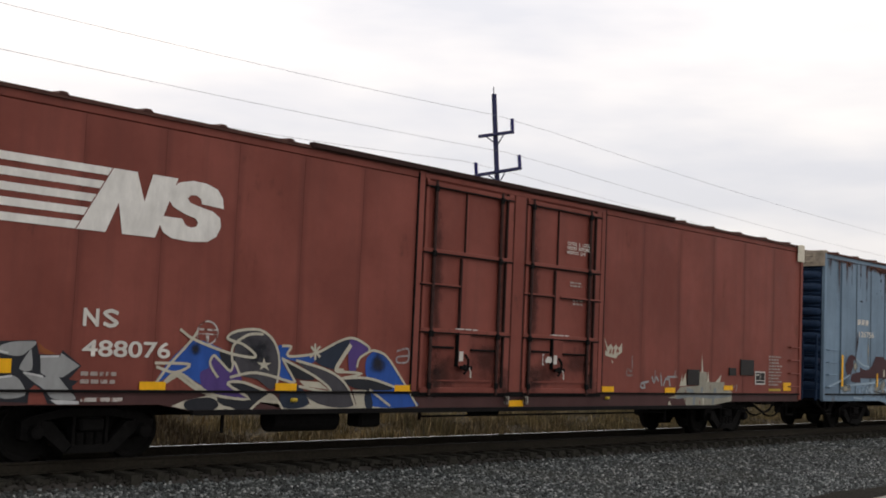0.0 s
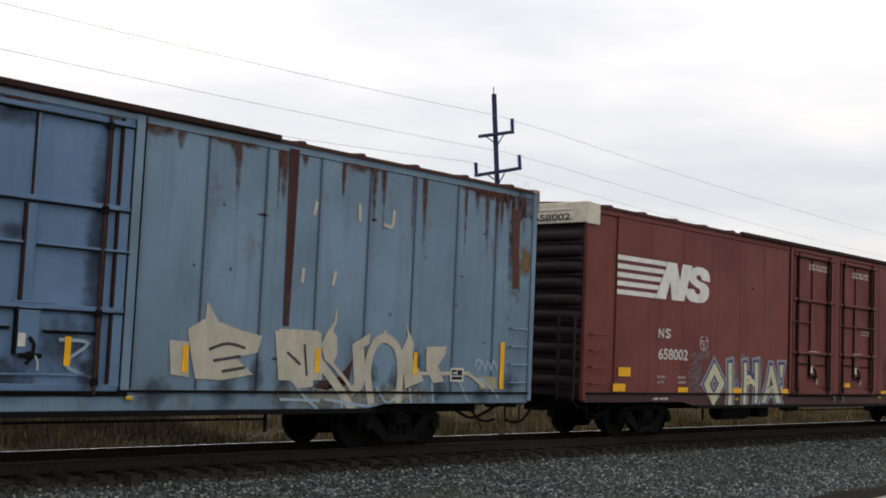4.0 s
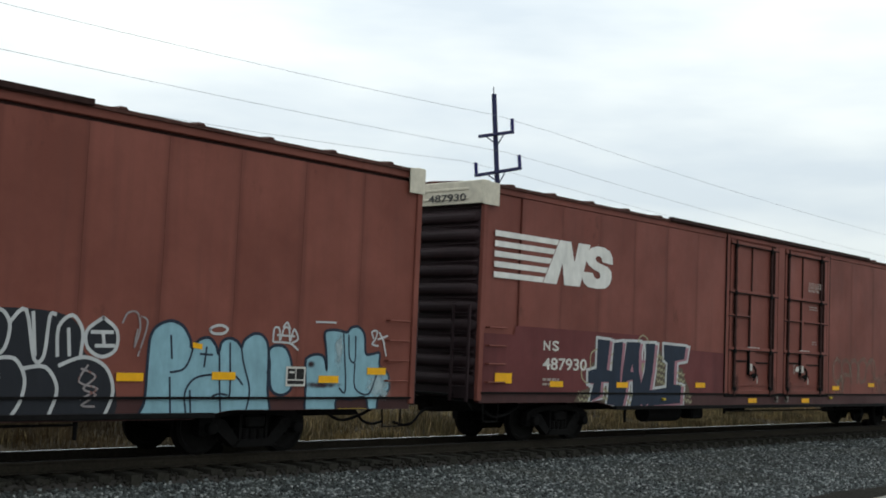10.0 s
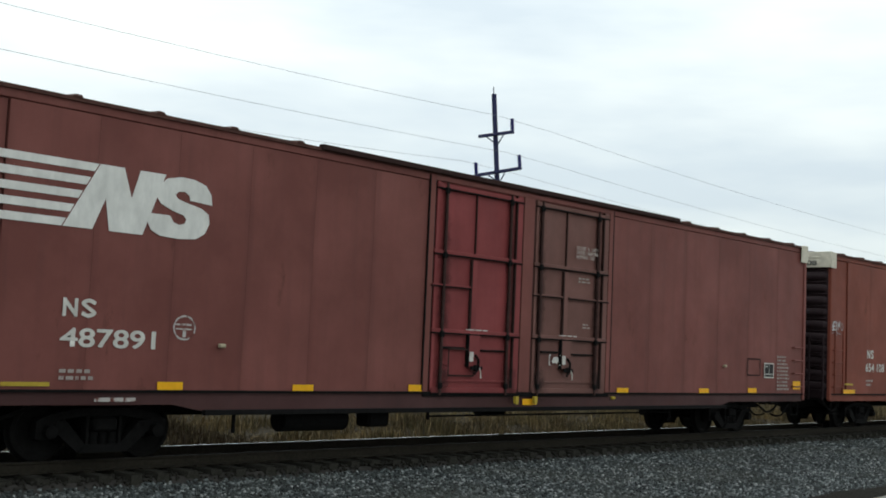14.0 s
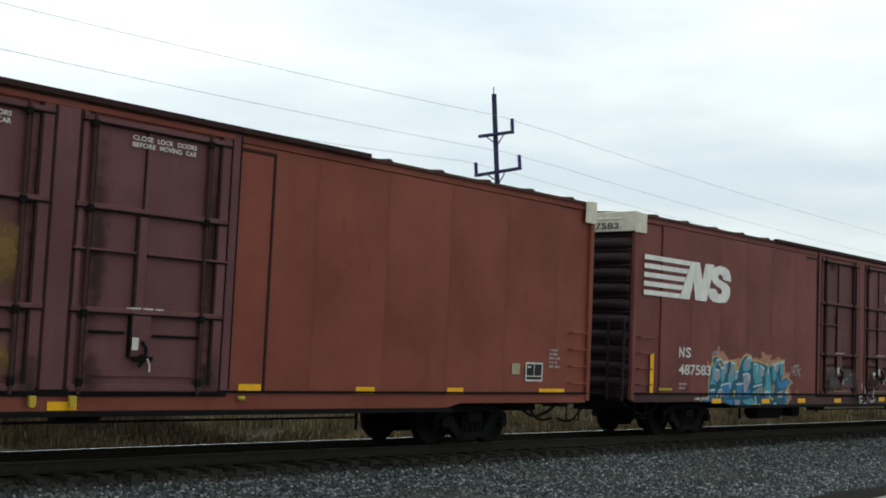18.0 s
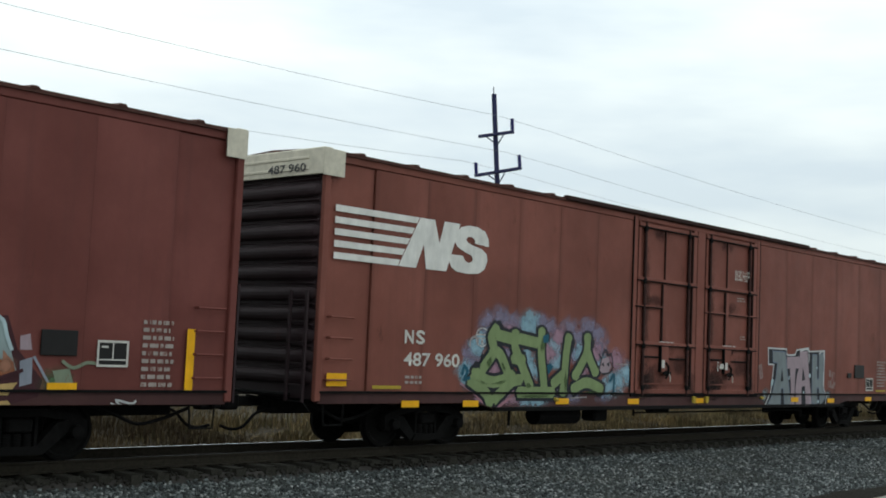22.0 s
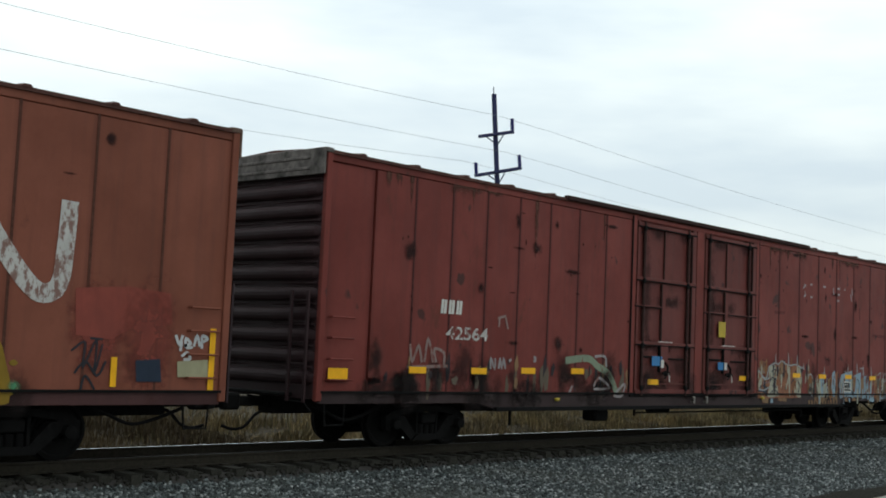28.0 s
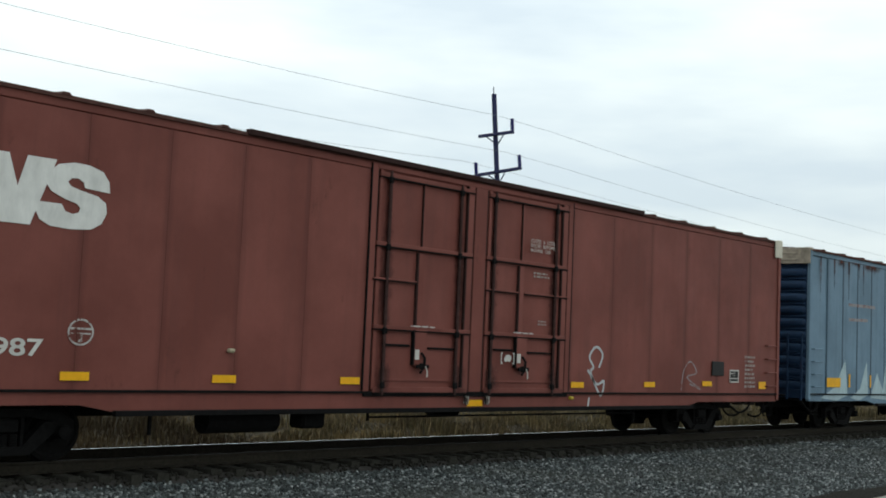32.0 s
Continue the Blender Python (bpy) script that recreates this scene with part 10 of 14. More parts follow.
g.fill(G_GOLD, 3, [(5.57, 1.69), (5.85, 1.56), (5.94, 1.35), (5.86, 1.14), (5.7, 1.12), (5.63, 1.39)])
g.fill(G_GOLD, 3, [(5.33, 1.64), (5.52, 1.69), (5.53, 1.5), (5.33, 1.52)])
g.fill(G_GOLD, 3, [(6.17, 1.53), (6.51, 1.6), (6.32, 1.42), (6.14, 1.27), (6.06, 1.38)])
g.fill(G_GOLD, 3, [(7.18, 1.35), (7.42, 1.4), (7.34, 1.18), (7.19, 1.2)])
g.fill(G_GOLD, 3, [(7.65, 1.5), (7.89, 1.46), (7.79, 1.27), (7.63, 1.21)])
g.fill(G_GOLD, 3, [(8.63, 1.79), (8.82, 1.75), (8.77, 1.68), (8.59, 1.7)])
g.fill(G_GOLD, 3, [(6.61, 1.12), (6.92, 1.17), (6.89, 1.02), (6.68, 1.02)])
g.fill(G_GOLD, 3, [(7.5, 1.23), (7.63, 1.25), (7.78, 1.09), (8.05, 1.02), (7.65, 1.03)])
g.fill(G_GOLD, 3, [(8.6, 1.13), (9.33, 1.2), (9.19, 1.02), (8.47, 1.02)])
g.fill(G_GOLD, 3, [(6.08, 0.92), (6.26, 0.93), (6.3, 0.68), (6.11, 0.68)])
g.fill(G_GOLD, 3, [(7.19, 0.95), (7.61, 0.95), (7.63, 0.67), (7.34, 0.67)])
g.fill(G_GOLD, 3, [(8.48, 0.91), (9.2, 0.95), (9.25, 0.65), (8.71, 0.65)])
g.fill(G_GOLD, 3, [(5.05, 0.92), (5.44, 0.89), (5.39, 0.82), (5.05, 0.82)])
g.fill(G_GOLD, 3, [(5.0, 1.15), (5.26, 1.17), (5.25, 1.08), (5.0, 1.08)])
g.fill(G_PEACH, 4, [(6.61, 1.41), (6.89, 1.36), (6.9, 1.26), (6.6, 1.27)])
g.fill(G_PEACH, 4, [(8.11, 1.13), (8.61, 1.06), (8.12, 1.02)])
g.fill(G_PEACH, 4, [(6.5, 0.95), (6.63, 0.95), (6.58, 0.68), (6.4, 0.68)])
g.fill(G_PEACH, 4, [(5.69, 1.23), (5.87, 1.29), (5.81, 1.14), (5.68, 1.1)])
g.fill(G_PEACH, 4, [(9.08, 1.65), (9.22, 1.5), (9.08, 1.45)])
g.fill(G_ORANGE, 4, [(8.94, 1.53), (9.24, 1.49), (9.29, 1.32), (9.03, 1.28)])
g.fill(G_ORANGE, 4, [(7.21, 1.3), (7.31, 1.26), (7.24, 1.18)])
g.fill(G_ORANGE, 4, [(7.67, 1.38), (7.81, 1.37), (7.74, 1.23)])
g.fill(G_ORANGE, 4, [(5.43, 1.03), (5.61, 1.06), (5.57, 0.97)])
g.fill(G_ORANGE, 4, [(5.27, 0.83), (5.67, 0.88), (5.74, 0.77), (5.34, 0.74)])
g.fill(G_PALEGREEN, 3, [(6.81, 0.88), (7.19, 0.95), (7.14, 0.79), (6.82, 0.74)])
g.fill(G_PALEGREEN, 3, [(5.73, 0.89), (6.08, 0.93), (6.05, 0.77), (5.79, 0.77)])
g.fill(G_PALEGREEN, 3, [(7.97, 1.35), (8.05, 1.48), (8.07, 1.13), (7.94, 1.13)])
g.fill(G_PALEGREEN, 3, [(8.39, 1.41), (8.49, 1.49), (8.51, 1.23), (8.43, 1.19)])
g.fill(G_PALEGREEN, 3, [(4.98, 1.38), (5.18, 1.43), (5.19, 1.22), (4.99, 1.2)])
g.fill(G_PALEGREEN, 3, [(9.85, 1.37), (10.12, 1.41), (10.19, 1.2), (9.91, 1.2)])
g.cloud(G_PEACH, 4, [(5.61, 1.44), (5.76, 1.57), (5.93, 1.44), (5.78, 1.31)])
g.cloud(G_PEACH, 4, [(6.09, 1.59), (6.2, 1.68), (6.33, 1.59), (6.22, 1.5)])
g.cloud(G_PEACH, 4, [(6.71, 1.54), (6.8, 1.62), (6.91, 1.55), (6.81, 1.47)])
g.cloud(G_PEACH, 4, [(7.61, 1.52), (7.76, 1.64), (7.94, 1.53), (7.78, 1.41)])
g.cloud(G_PEACH, 4, [(8.96, 1.44), (9.13, 1.57), (9.31, 1.45), (9.14, 1.32)])
g.cloud(G_PEACH, 4, [(5.35, 1.57), (5.43, 1.65), (5.53, 1.58), (5.44, 1.5)])
g.cloud(G_PEACH, 4, [(7.26, 0.87), (7.39, 0.97), (7.52, 0.87), (7.4, 0.78)])
g.cloud(G_PEACH, 4, [(8.62, 0.83), (8.79, 0.95), (8.97, 0.82), (8.81, 0.7)])
g.cloud(G_MAROON, 4, [(5.29, 1.79), (5.39, 1.88), (5.51, 1.79), (5.4, 1.7)])
g.cloud(G_MAROON, 4, [(5.98, 1.59), (6.06, 1.65), (6.15, 1.59), (6.07, 1.52)])
g.cloud(G_MAROON, 4, [(8.57, 1.89), (8.66, 1.96), (8.77, 1.89), (8.67, 1.82)])
g.cloud(G_MAROON, 4, [(6.5, 1.22), (6.6, 1.29), (6.7, 1.22), (6.61, 1.14)])
g.line(G_ICE, 5, 0.055, [(5.27, 1.96), (5.72, 2.03), (5.82, 1.75), (5.86, 1.58)])
g.line(G_ICE, 5, 0.055, [(6.02, 1.88), (6.66, 1.89)])
g.line(G_ICE, 5, 0.055, [(6.91, 1.87), (7.07, 1.73), (7.19, 1.49)])
g.line(G_ICE, 5, 0.055, [(8.52, 2.01), (8.99, 2.1), (9.12, 1.84), (9.2, 1.66)])
g.line(G_ICE, 5, 0.055, [(7.12, 1.82), (7.51, 2.01), (7.8, 2.13), (7.98, 2.01)])
g.line(G_ICE, 5, 0.055, [(5.89, 1.12), (6.23, 1.27), (6.45, 1.34), (6.54, 1.2)])
g.line(G_LAV, 5, 0.04, [(9.55, 1.56), (9.8, 1.19)])
g.line(G_LAV, 5, 0.04, [(7.18, 1.69), (7.47, 1.72)])
g.line(G_LAV, 5, 0.04, [(6.7, 0.69), (7.27, 0.75)])
g.line(G_LAV, 5, 0.04, [(7.05, 1.26), (7.38, 1.11), (7.7, 1.0)])
g.line(G_LAV, 5, 0.04, [(7.7, 1.8), (8.0, 1.82)])
g.line(G_MAROON, 6, 0.05, [(5.53, 1.48), (5.63, 1.12), (5.45, 1.03)])
g.line(G_MAROON, 6, 0.05, [(5.95, 1.58), (6.04, 1.45), (6.0, 1.12)])
g.line(G_MAROON, 6, 0.05, [(6.56, 1.85), (6.73, 1.6), (6.57, 1.41)])
g.line(G_MAROON, 6, 0.05, [(7.15, 1.76), (7.16, 1.42)])
g.line(G_MAROON, 6, 0.05, [(7.51, 1.77), (7.55, 1.42), (7.44, 1.13)])
g.line(G_MAROON, 6, 0.05, [(6.04, 1.4), (6.34, 1.42), (6.61, 1.46)])
g.line(G_MAROON, 6, 0.05, [(7.66, 1.83), (8.02, 1.84)])
g.line(G_MAROON, 6, 0.05, [(8.43, 1.64), (8.46, 1.13)])
g.line(G_MAROON, 6, 0.05, [(6.81, 0.8), (7.0, 0.95), (7.23, 0.95)])
g.line(G_MAROON, 6, 0.05, [(7.91, 1.13), (8.05, 1.41)])
g.line(G_MAROON, 6, 0.05, [(8.67, 1.19), (9.03, 1.26), (9.38, 1.37)])
g.line(G_GREY, 4, 0.05, [(6.79, 0.69), (6.94, 0.87), (7.19, 0.97)])
g.line(G_GREY, 4, 0.05, [(7.94, 1.09), (8.05, 1.39), (8.09, 1.63)])
g.line(G_PALEGREEN, 4, 0.05, [(10.0, 1.51), (10.18, 1.42), (10.4, 1.5), (10.63, 1.47)])
g.line(G_WHITE, 5, 0.035, [(10.84, 0.9), (11.03, 0.83), (10.92, 0.95), (11.18, 0.9), (11.26, 0.94)])
g.line(G_WHITE, 5, 0.035, [(10.88, 0.79), (11.13, 0.81)])
g.line(G_PALEGREEN, 2, 0.07, [(4.37, 1.51), (4.32, 1.26), (4.48, 1.15), (4.77, 1.21), (4.99, 1.17), (5.14, 1.06)])
g.line(G_WHITE, 3, 0.03, [(4.35, 1.83), (4.49, 1.66), (4.6, 1.84), (4.74, 1.67), (4.87, 1.84)])
g.line(G_WHITE, 3, 0.03, [(4.41, 1.72), (4.82, 1.77)])
g.line(G_WHITE, 3, 0.03, [(4.85, 1.89), (4.85, 1.67)])
g.line(G_WHITE, 3, 0.03, [(3.25, 1.5), (3.32, 1.38), (3.5, 1.45), (3.49, 1.54), (3.36, 1.47)])
g.line(G_WHITE, 3, 0.03, [(3.29, 1.3), (3.38, 1.18), (3.51, 1.3), (3.64, 1.34)])
g.line(G_WHITE, 3, 0.03, [(3.25, 1.22), (3.47, 1.12), (3.71, 1.26)])
g.line(G_WHITE, 3, 0.03, [(3.39, 1.1), (3.36, 1.01)])
g.line(G_WHITE, 3, 0.03, [(3.42, 1.67), (3.52, 1.61), (3.42, 1.58)])
g.cloud(G_PALE, 2, [(4.89, 1.61), (5.1, 1.66), (5.12, 1.48), (4.93, 1.5)])
g = Sprayed(7, "white tags and scuffs on the doors")
g.line(G_WHITE, 20, 0.035, [(1.84, 1.82), (1.96, 1.86), (2.04, 1.56), (1.89, 1.53), (1.82, 1.66)])
g.line(G_WHITE, 20, 0.035, [(2.04, 1.83), (2.12, 1.91), (2.25, 1.9), (2.3, 1.82), (2.16, 1.75), (2.04, 1.83)])
g.line(G_WHITE, 20, 0.035, [(2.01, 1.71), (2.22, 1.76), (2.39, 1.67), (2.32, 1.56), (2.05, 1.58), (2.31, 1.71)])
g.line(G_WHITE, 20, 0.035, [(2.11, 1.64), (2.39, 1.61)])
g.line(G_WHITE, 20, 0.035, [(2.34, 1.86), (2.48, 1.65), (2.36, 1.53)])
g.line(G_WHITE, 20, 0.035, [(1.78, 1.55), (2.01, 1.55), (2.27, 1.49), (2.09, 1.43)])
g.line(G_PALE, 20, 0.03, [(1.84, 1.33), (1.97, 1.41), (1.98, 1.28), (2.13, 1.4), (2.16, 1.26), (2.33, 1.38), (2.4, 1.28)])
g.line(G_PALE, 20, 0.03, [(1.85, 1.37), (2.38, 1.33)])
g.line(G_PALE, 20, 0.03, [(0.76, 1.61), (0.9, 1.62), (0.99, 1.56)])
g.line(G_PALE, 20, 0.03, [(-1.31, 1.54), (-1.13, 1.58)])
g.line(G_PALE, 20, 0.03, [(-0.98, 1.67), (-0.88, 1.71)])
g.fill(G_WHITE, 20, [(0.73, 1.74), (0.81, 1.79), (0.92, 1.79), (0.99, 1.74), (0.91, 1.68), (0.8, 1.68)])
g.line(G_WHITE, 20, 0.045, [(-0.08, 1.42), (-0.06, 1.26)])
g.line(G_WHITE, 20, 0.045, [(0.15, 1.31), (0.18, 1.13)])
g.line(G_WHITE, 20, 0.045, [(-0.19, 0.9), (-0.02, 0.89)])
g.line(G_WHITE, 20, 0.045, [(-0.2, 0.84), (-0.06, 0.77), (0.25, 0.82)])
g.line(G_WHITE, 20, 0.045, [(0.56, 0.92), (0.68, 0.85), (0.92, 0.92)])
g.line(G_WHITE, 20, 0.045, [(0.84, 1.25), (0.88, 1.13)])
g.line(G_WHITE, 20, 0.045, [(0.81, 1.11), (0.83, 1.0)])
g.line(G_WHITE, 20, 0.045, [(-0.25, 1.01), (-0.07, 1.03)])
g.line(G_WHITE, 20, 0.045, [(0.42, 1.2), (0.45, 1.13)])
g.line(STOP_CREAM, 20, 0.018, [(-2.11, 1.19), (-1.64, 1.18), (-0.98, 1.21)])
g.line(STOP_CREAM, 20, 0.018, [(0.93, 1.18), (2.11, 1.18)])
g.fill(G_DUST, 19, [(-2.58, 1.89), (-2.21, 1.9), (-2.2, 1.57), (-2.54, 1.58)])
g.fill(G_DUST, 19, [(-2.27, 1.88), (-1.88, 1.87), (-1.9, 1.49), (-2.22, 1.5)])
g.fill(G_DUST, 19, [(-2.51, 1.56), (-1.91, 1.58), (-1.84, 1.28), (-2.45, 1.31)])
g.fill(G_DUST, 19, [(-1.43, 1.82), (-0.97, 1.86), (-0.97, 1.5), (-1.38, 1.48)])
g.fill(G_DUST, 19, [(-1.02, 1.79), (-0.56, 1.8), (-0.56, 1.38), (-1.01, 1.41)])
g.fill(G_DUST, 19, [(-1.5, 1.59), (-0.7, 1.56), (-0.6, 1.3), (-1.39, 1.31)])
g = Sprayed(9, "white ring and drips")
g.line(G_WHITE, 1, 0.05, [(-3.65, 1.53), (-3.6, 1.68), (-3.45, 1.69), (-3.3, 1.53), (-3.32, 1.38), (-3.47, 1.32), (-3.61, 1.39), (-3.65, 1.53)])
g.line(G_WHITE, 1, 0.05, [(-3.41, 1.24), (-3.31, 1.27), (-3.24, 1.18), (-3.26, 0.98)])
g.line(G_WHITE, 1, 0.05, [(-3.51, 1.04), (-3.42, 1.08)])
g = Sprayed(8, "green sprayed lettering with black edges on a blue and pink haze")
g.cloud(G_HAZE, 1, [(-9.25, 1.85), (-9.14, 2.06), (-8.92, 2.11), (-8.69, 1.98), (-8.65, 1.79), (-8.85, 1.68), (-9.12, 1.7)])
g.cloud(G_HAZE, 1, [(-8.83, 2.25), (-8.71, 2.46), (-8.48, 2.51), (-8.25, 2.39), (-8.21, 2.19), (-8.41, 2.07), (-8.69, 2.09)])
g.cloud(G_HAZE, 1, [(-8.73, 2.49), (-8.62, 2.71), (-8.39, 2.76), (-8.15, 2.64), (-8.11, 2.44), (-8.32, 2.32), (-8.6, 2.34)])
g.cloud(G_HAZE, 1, [(-8.38, 2.62), (-8.26, 2.85), (-8.02, 2.9), (-7.78, 2.78), (-7.74, 2.58), (-7.95, 2.45), (-8.24, 2.47)])
g.cloud(G_HAZE, 1, [(-8.09, 2.43), (-7.97, 2.65), (-7.72, 2.7), (-7.47, 2.58), (-7.43, 2.37), (-7.65, 2.25), (-7.95, 2.27)])
g.cloud(G_HAZE, 1, [(-7.91, 2.49), (-7.78, 2.72), (-7.53, 2.77), (-7.28, 2.64), (-7.24, 2.44), (-7.46, 2.31), (-7.76, 2.33)])
g.cloud(G_HAZE, 1, [(-7.06, 2.53), (-6.92, 2.77), (-6.65, 2.82), (-6.38, 2.69), (-6.34, 2.48), (-6.57, 2.35), (-6.9, 2.37)])
g.cloud(G_HAZE, 1, [(-6.71, 2.43), (-6.57, 2.67), (-6.29, 2.72), (-6.01, 2.59), (-5.97, 2.37), (-6.21, 2.25), (-6.55, 2.26)])
g.cloud(G_HAZE, 1, [(-6.06, 2.46), (-5.92, 2.7), (-5.63, 2.76), (-5.33, 2.62), (-5.29, 2.4), (-5.55, 2.27), (-5.9, 2.29)])
g.cloud(G_HAZE, 1, [(-5.64, 2.28), (-5.48, 2.53), (-5.19, 2.58), (-4.88, 2.44), (-4.84, 2.22), (-5.1, 2.08), (-5.47, 2.11)])
g.cloud(G_HAZE, 1, [(-5.35, 2.5), (-5.2, 2.75), (-4.89, 2.81), (-4.58, 2.67), (-4.54, 2.44), (-4.81, 2.3), (-5.18, 2.32)])
g.cloud(G_HAZE, 1, [(-4.99, 2.31), (-4.83, 2.57), (-4.51, 2.62), (-4.19, 2.48), (-4.15, 2.25), (-4.43, 2.11), (-4.81, 2.13)])
g.cloud(G_HAZE, 1, [(-4.88, 2.02), (-4.72, 2.27), (-4.4, 2.32), (-4.08, 2.18), (-4.04, 1.94), (-4.32, 1.81), (-4.7, 1.84)])
g.cloud(G_HAZE, 1, [(-5.74, 1.87), (-5.59, 2.11), (-5.3, 2.16), (-4.99, 2.01), (-4.95, 1.79), (-5.21, 1.66), (-5.57, 1.69)])
g.cloud(G_HAZE, 1, [(-8.09, 1.83), (-7.97, 2.05), (-7.73, 2.1), (-7.47, 1.96), (-7.44, 1.76), (-7.65, 1.64), (-7.95, 1.67)])
g.cloud(G_HAZE, 1, [(-9.14, 1.62), (-9.03, 1.83), (-8.81, 1.87), (-8.58, 1.74), (-8.55, 1.55), (-8.74, 1.44), (-9.01, 1.46)])
g.cloud(G_HAZE, 1, [(-6.56, 1.09), (-6.41, 1.32), (-6.14, 1.36), (-5.85, 1.21), (-5.81, 1), (-6.06, 0.88), (-6.39, 0.92)])
g.cloud(G_HAZE, 1, [(-4.64, 1.1), (-4.47, 1.35), (-4.15, 1.39), (-3.82, 1.23), (-3.78, 1), (-4.06, 0.87), (-4.45, 0.91)])
g.cloud(G_HAZE, 1, [(-5.9, 1.01), (-5.75, 1.24), (-5.46, 1.28), (-5.16, 1.13), (-5.12, 0.91), (-5.38, 0.79), (-5.73, 0.83)])
g.cloud(G_SKYHAZE, 2, [(-7.43, 2.58), (-7.3, 2.81), (-7.04, 2.87), (-6.77, 2.74), (-6.73, 2.53), (-6.96, 2.4), (-7.28, 2.42)])
g.cloud(G_SKYHAZE, 2, [(-7.45, 2.41), (-7.32, 2.64), (-7.06, 2.69), (-6.79, 2.56), (-6.75, 2.35), (-6.98, 2.23), (-7.3, 2.24)])
g.cloud(G_SKYHAZE, 2, [(-6.57, 2.06), (-6.43, 2.3), (-6.16, 2.35), (-5.87, 2.21), (-5.83, 1.99), (-6.08, 1.87), (-6.41, 1.89)])
g.cloud(G_SKYHAZE, 2, [(-6.5, 1.75), (-6.36, 1.99), (-6.08, 2.04), (-5.79, 1.89), (-5.75, 1.68), (-6, 1.55), (-6.34, 1.58)])
g.cloud(G_SKYHAZE, 2, [(-3.89, 1.51), (-3.71, 1.77), (-3.37, 1.82), (-3.03, 1.66), (-2.98, 1.42), (-3.28, 1.29), (-3.7, 1.32)])
g.cloud(G_SKYHAZE, 2, [(-4.22, 1.31), (-4.05, 1.57), (-3.72, 1.61), (-3.38, 1.45), (-3.33, 1.22), (-3.63, 1.09), (-4.03, 1.12)])
g.cloud(G_SKYHAZE, 2, [(-4.46, 1.2), (-4.29, 1.45), (-3.97, 1.49), (-3.63, 1.33), (-3.59, 1.1), (-3.88, 0.97), (-4.27, 1.01)])
g.cloud(G_SKYHAZE, 2, [(-7.5, 1.78), (-7.37, 2.01), (-7.11, 2.05), (-6.85, 1.92), (-6.81, 1.71), (-7.04, 1.59), (-7.35, 1.62)])
g.cloud(G_SKYHAZE, 2, [(-7.3, 1.52), (-7.17, 1.74), (-6.91, 1.79), (-6.64, 1.64), (-6.6, 1.44), (-6.83, 1.32), (-7.15, 1.35)])
g.cloud(G_SKYHAZE, 2, [(-9.4, 1.47), (-9.29, 1.68), (-9.07, 1.72), (-8.85, 1.59), (-8.82, 1.4), (-9.01, 1.29), (-9.27, 1.32)])
g.cloud(G_SKYHAZE, 2, [(-9.04, 1.97), (-8.93, 2.18), (-8.71, 2.23), (-8.47, 2.1), (-8.44, 1.91), (-8.64, 1.79), (-8.91, 1.82)])
g.cloud(G_SKYHAZE, 2, [(-9.31, 1.36), (-9.2, 1.56), (-8.98, 1.6), (-8.75, 1.47), (-8.72, 1.28), (-8.91, 1.17), (-9.18, 1.2)])
g.cloud(G_SKYHAZE, 2, [(-7.44, 0.82), (-7.31, 1.04), (-7.06, 1.08), (-6.79, 0.93), (-6.76, 0.72), (-6.98, 0.61), (-7.29, 0.65)])
g.cloud(G_SKYHAZE, 2, [(-7.07, 0.78), (-6.93, 1.01), (-6.67, 1.04), (-6.39, 0.89), (-6.36, 0.68), (-6.59, 0.57), (-6.91, 0.61)])
g.cloud(G_SKYHAZE, 2, [(-8.92, 2.12), (-8.81, 2.34), (-8.58, 2.38), (-8.35, 2.26), (-8.31, 2.06), (-8.51, 1.95), (-8.79, 1.97)])
g.cloud(G_SKYHAZE, 2, [(-5.52, 1.92), (-5.37, 2.17), (-5.06, 2.22), (-4.75, 2.07), (-4.71, 1.85), (-4.98, 1.72), (-5.35, 1.74)])
g.cloud(G_SKYHAZE, 2, [(-4.92, 1.75), (-4.76, 2), (-4.45, 2.05), (-4.12, 1.9), (-4.08, 1.67), (-4.36, 1.54), (-4.74, 1.57)])
g.cloud(G_HAZEPINK, 2, [(-4.25, 1.79), (-4.08, 2.05), (-3.75, 2.1), (-3.41, 1.95), (-3.37, 1.71), (-3.66, 1.57), (-4.06, 1.6)])
g.cloud(G_HAZEPINK, 2, [(-8.35, 1.64), (-8.23, 1.86), (-8, 1.9), (-7.75, 1.77), (-7.71, 1.57), (-7.92, 1.45), (-8.21, 1.48)])
g.cloud(G_HAZEPINK, 2, [(-8.83, 0.88), (-8.71, 1.09), (-8.49, 1.12), (-8.25, 0.98), (-8.22, 0.79), (-8.42, 0.68), (-8.69, 0.72)])
g.cloud(G_HAZEPINK, 2, [(-8.38, 0.78), (-8.26, 0.99), (-8.02, 1.02), (-7.78, 0.88), (-7.74, 0.68), (-7.95, 0.58), (-8.24, 0.62)])
g.cloud(G_HAZEPINK, 2, [(-7.88, 0.94), (-7.76, 1.16), (-7.51, 1.19), (-7.26, 1.05), (-7.22, 0.84), (-7.44, 0.74), (-7.74, 0.77)])
g.cloud(G_HAZEPINK, 2, [(-6.38, 2.25), (-6.23, 2.49), (-5.95, 2.54), (-5.66, 2.4), (-5.62, 2.18), (-5.87, 2.05), (-6.21, 2.08)])
g.cloud(G_HAZEPINK, 2, [(-6.77, 1.88), (-6.63, 2.11), (-6.36, 2.16), (-6.08, 2.02), (-6.04, 1.8), (-6.28, 1.68), (-6.61, 1.71)])
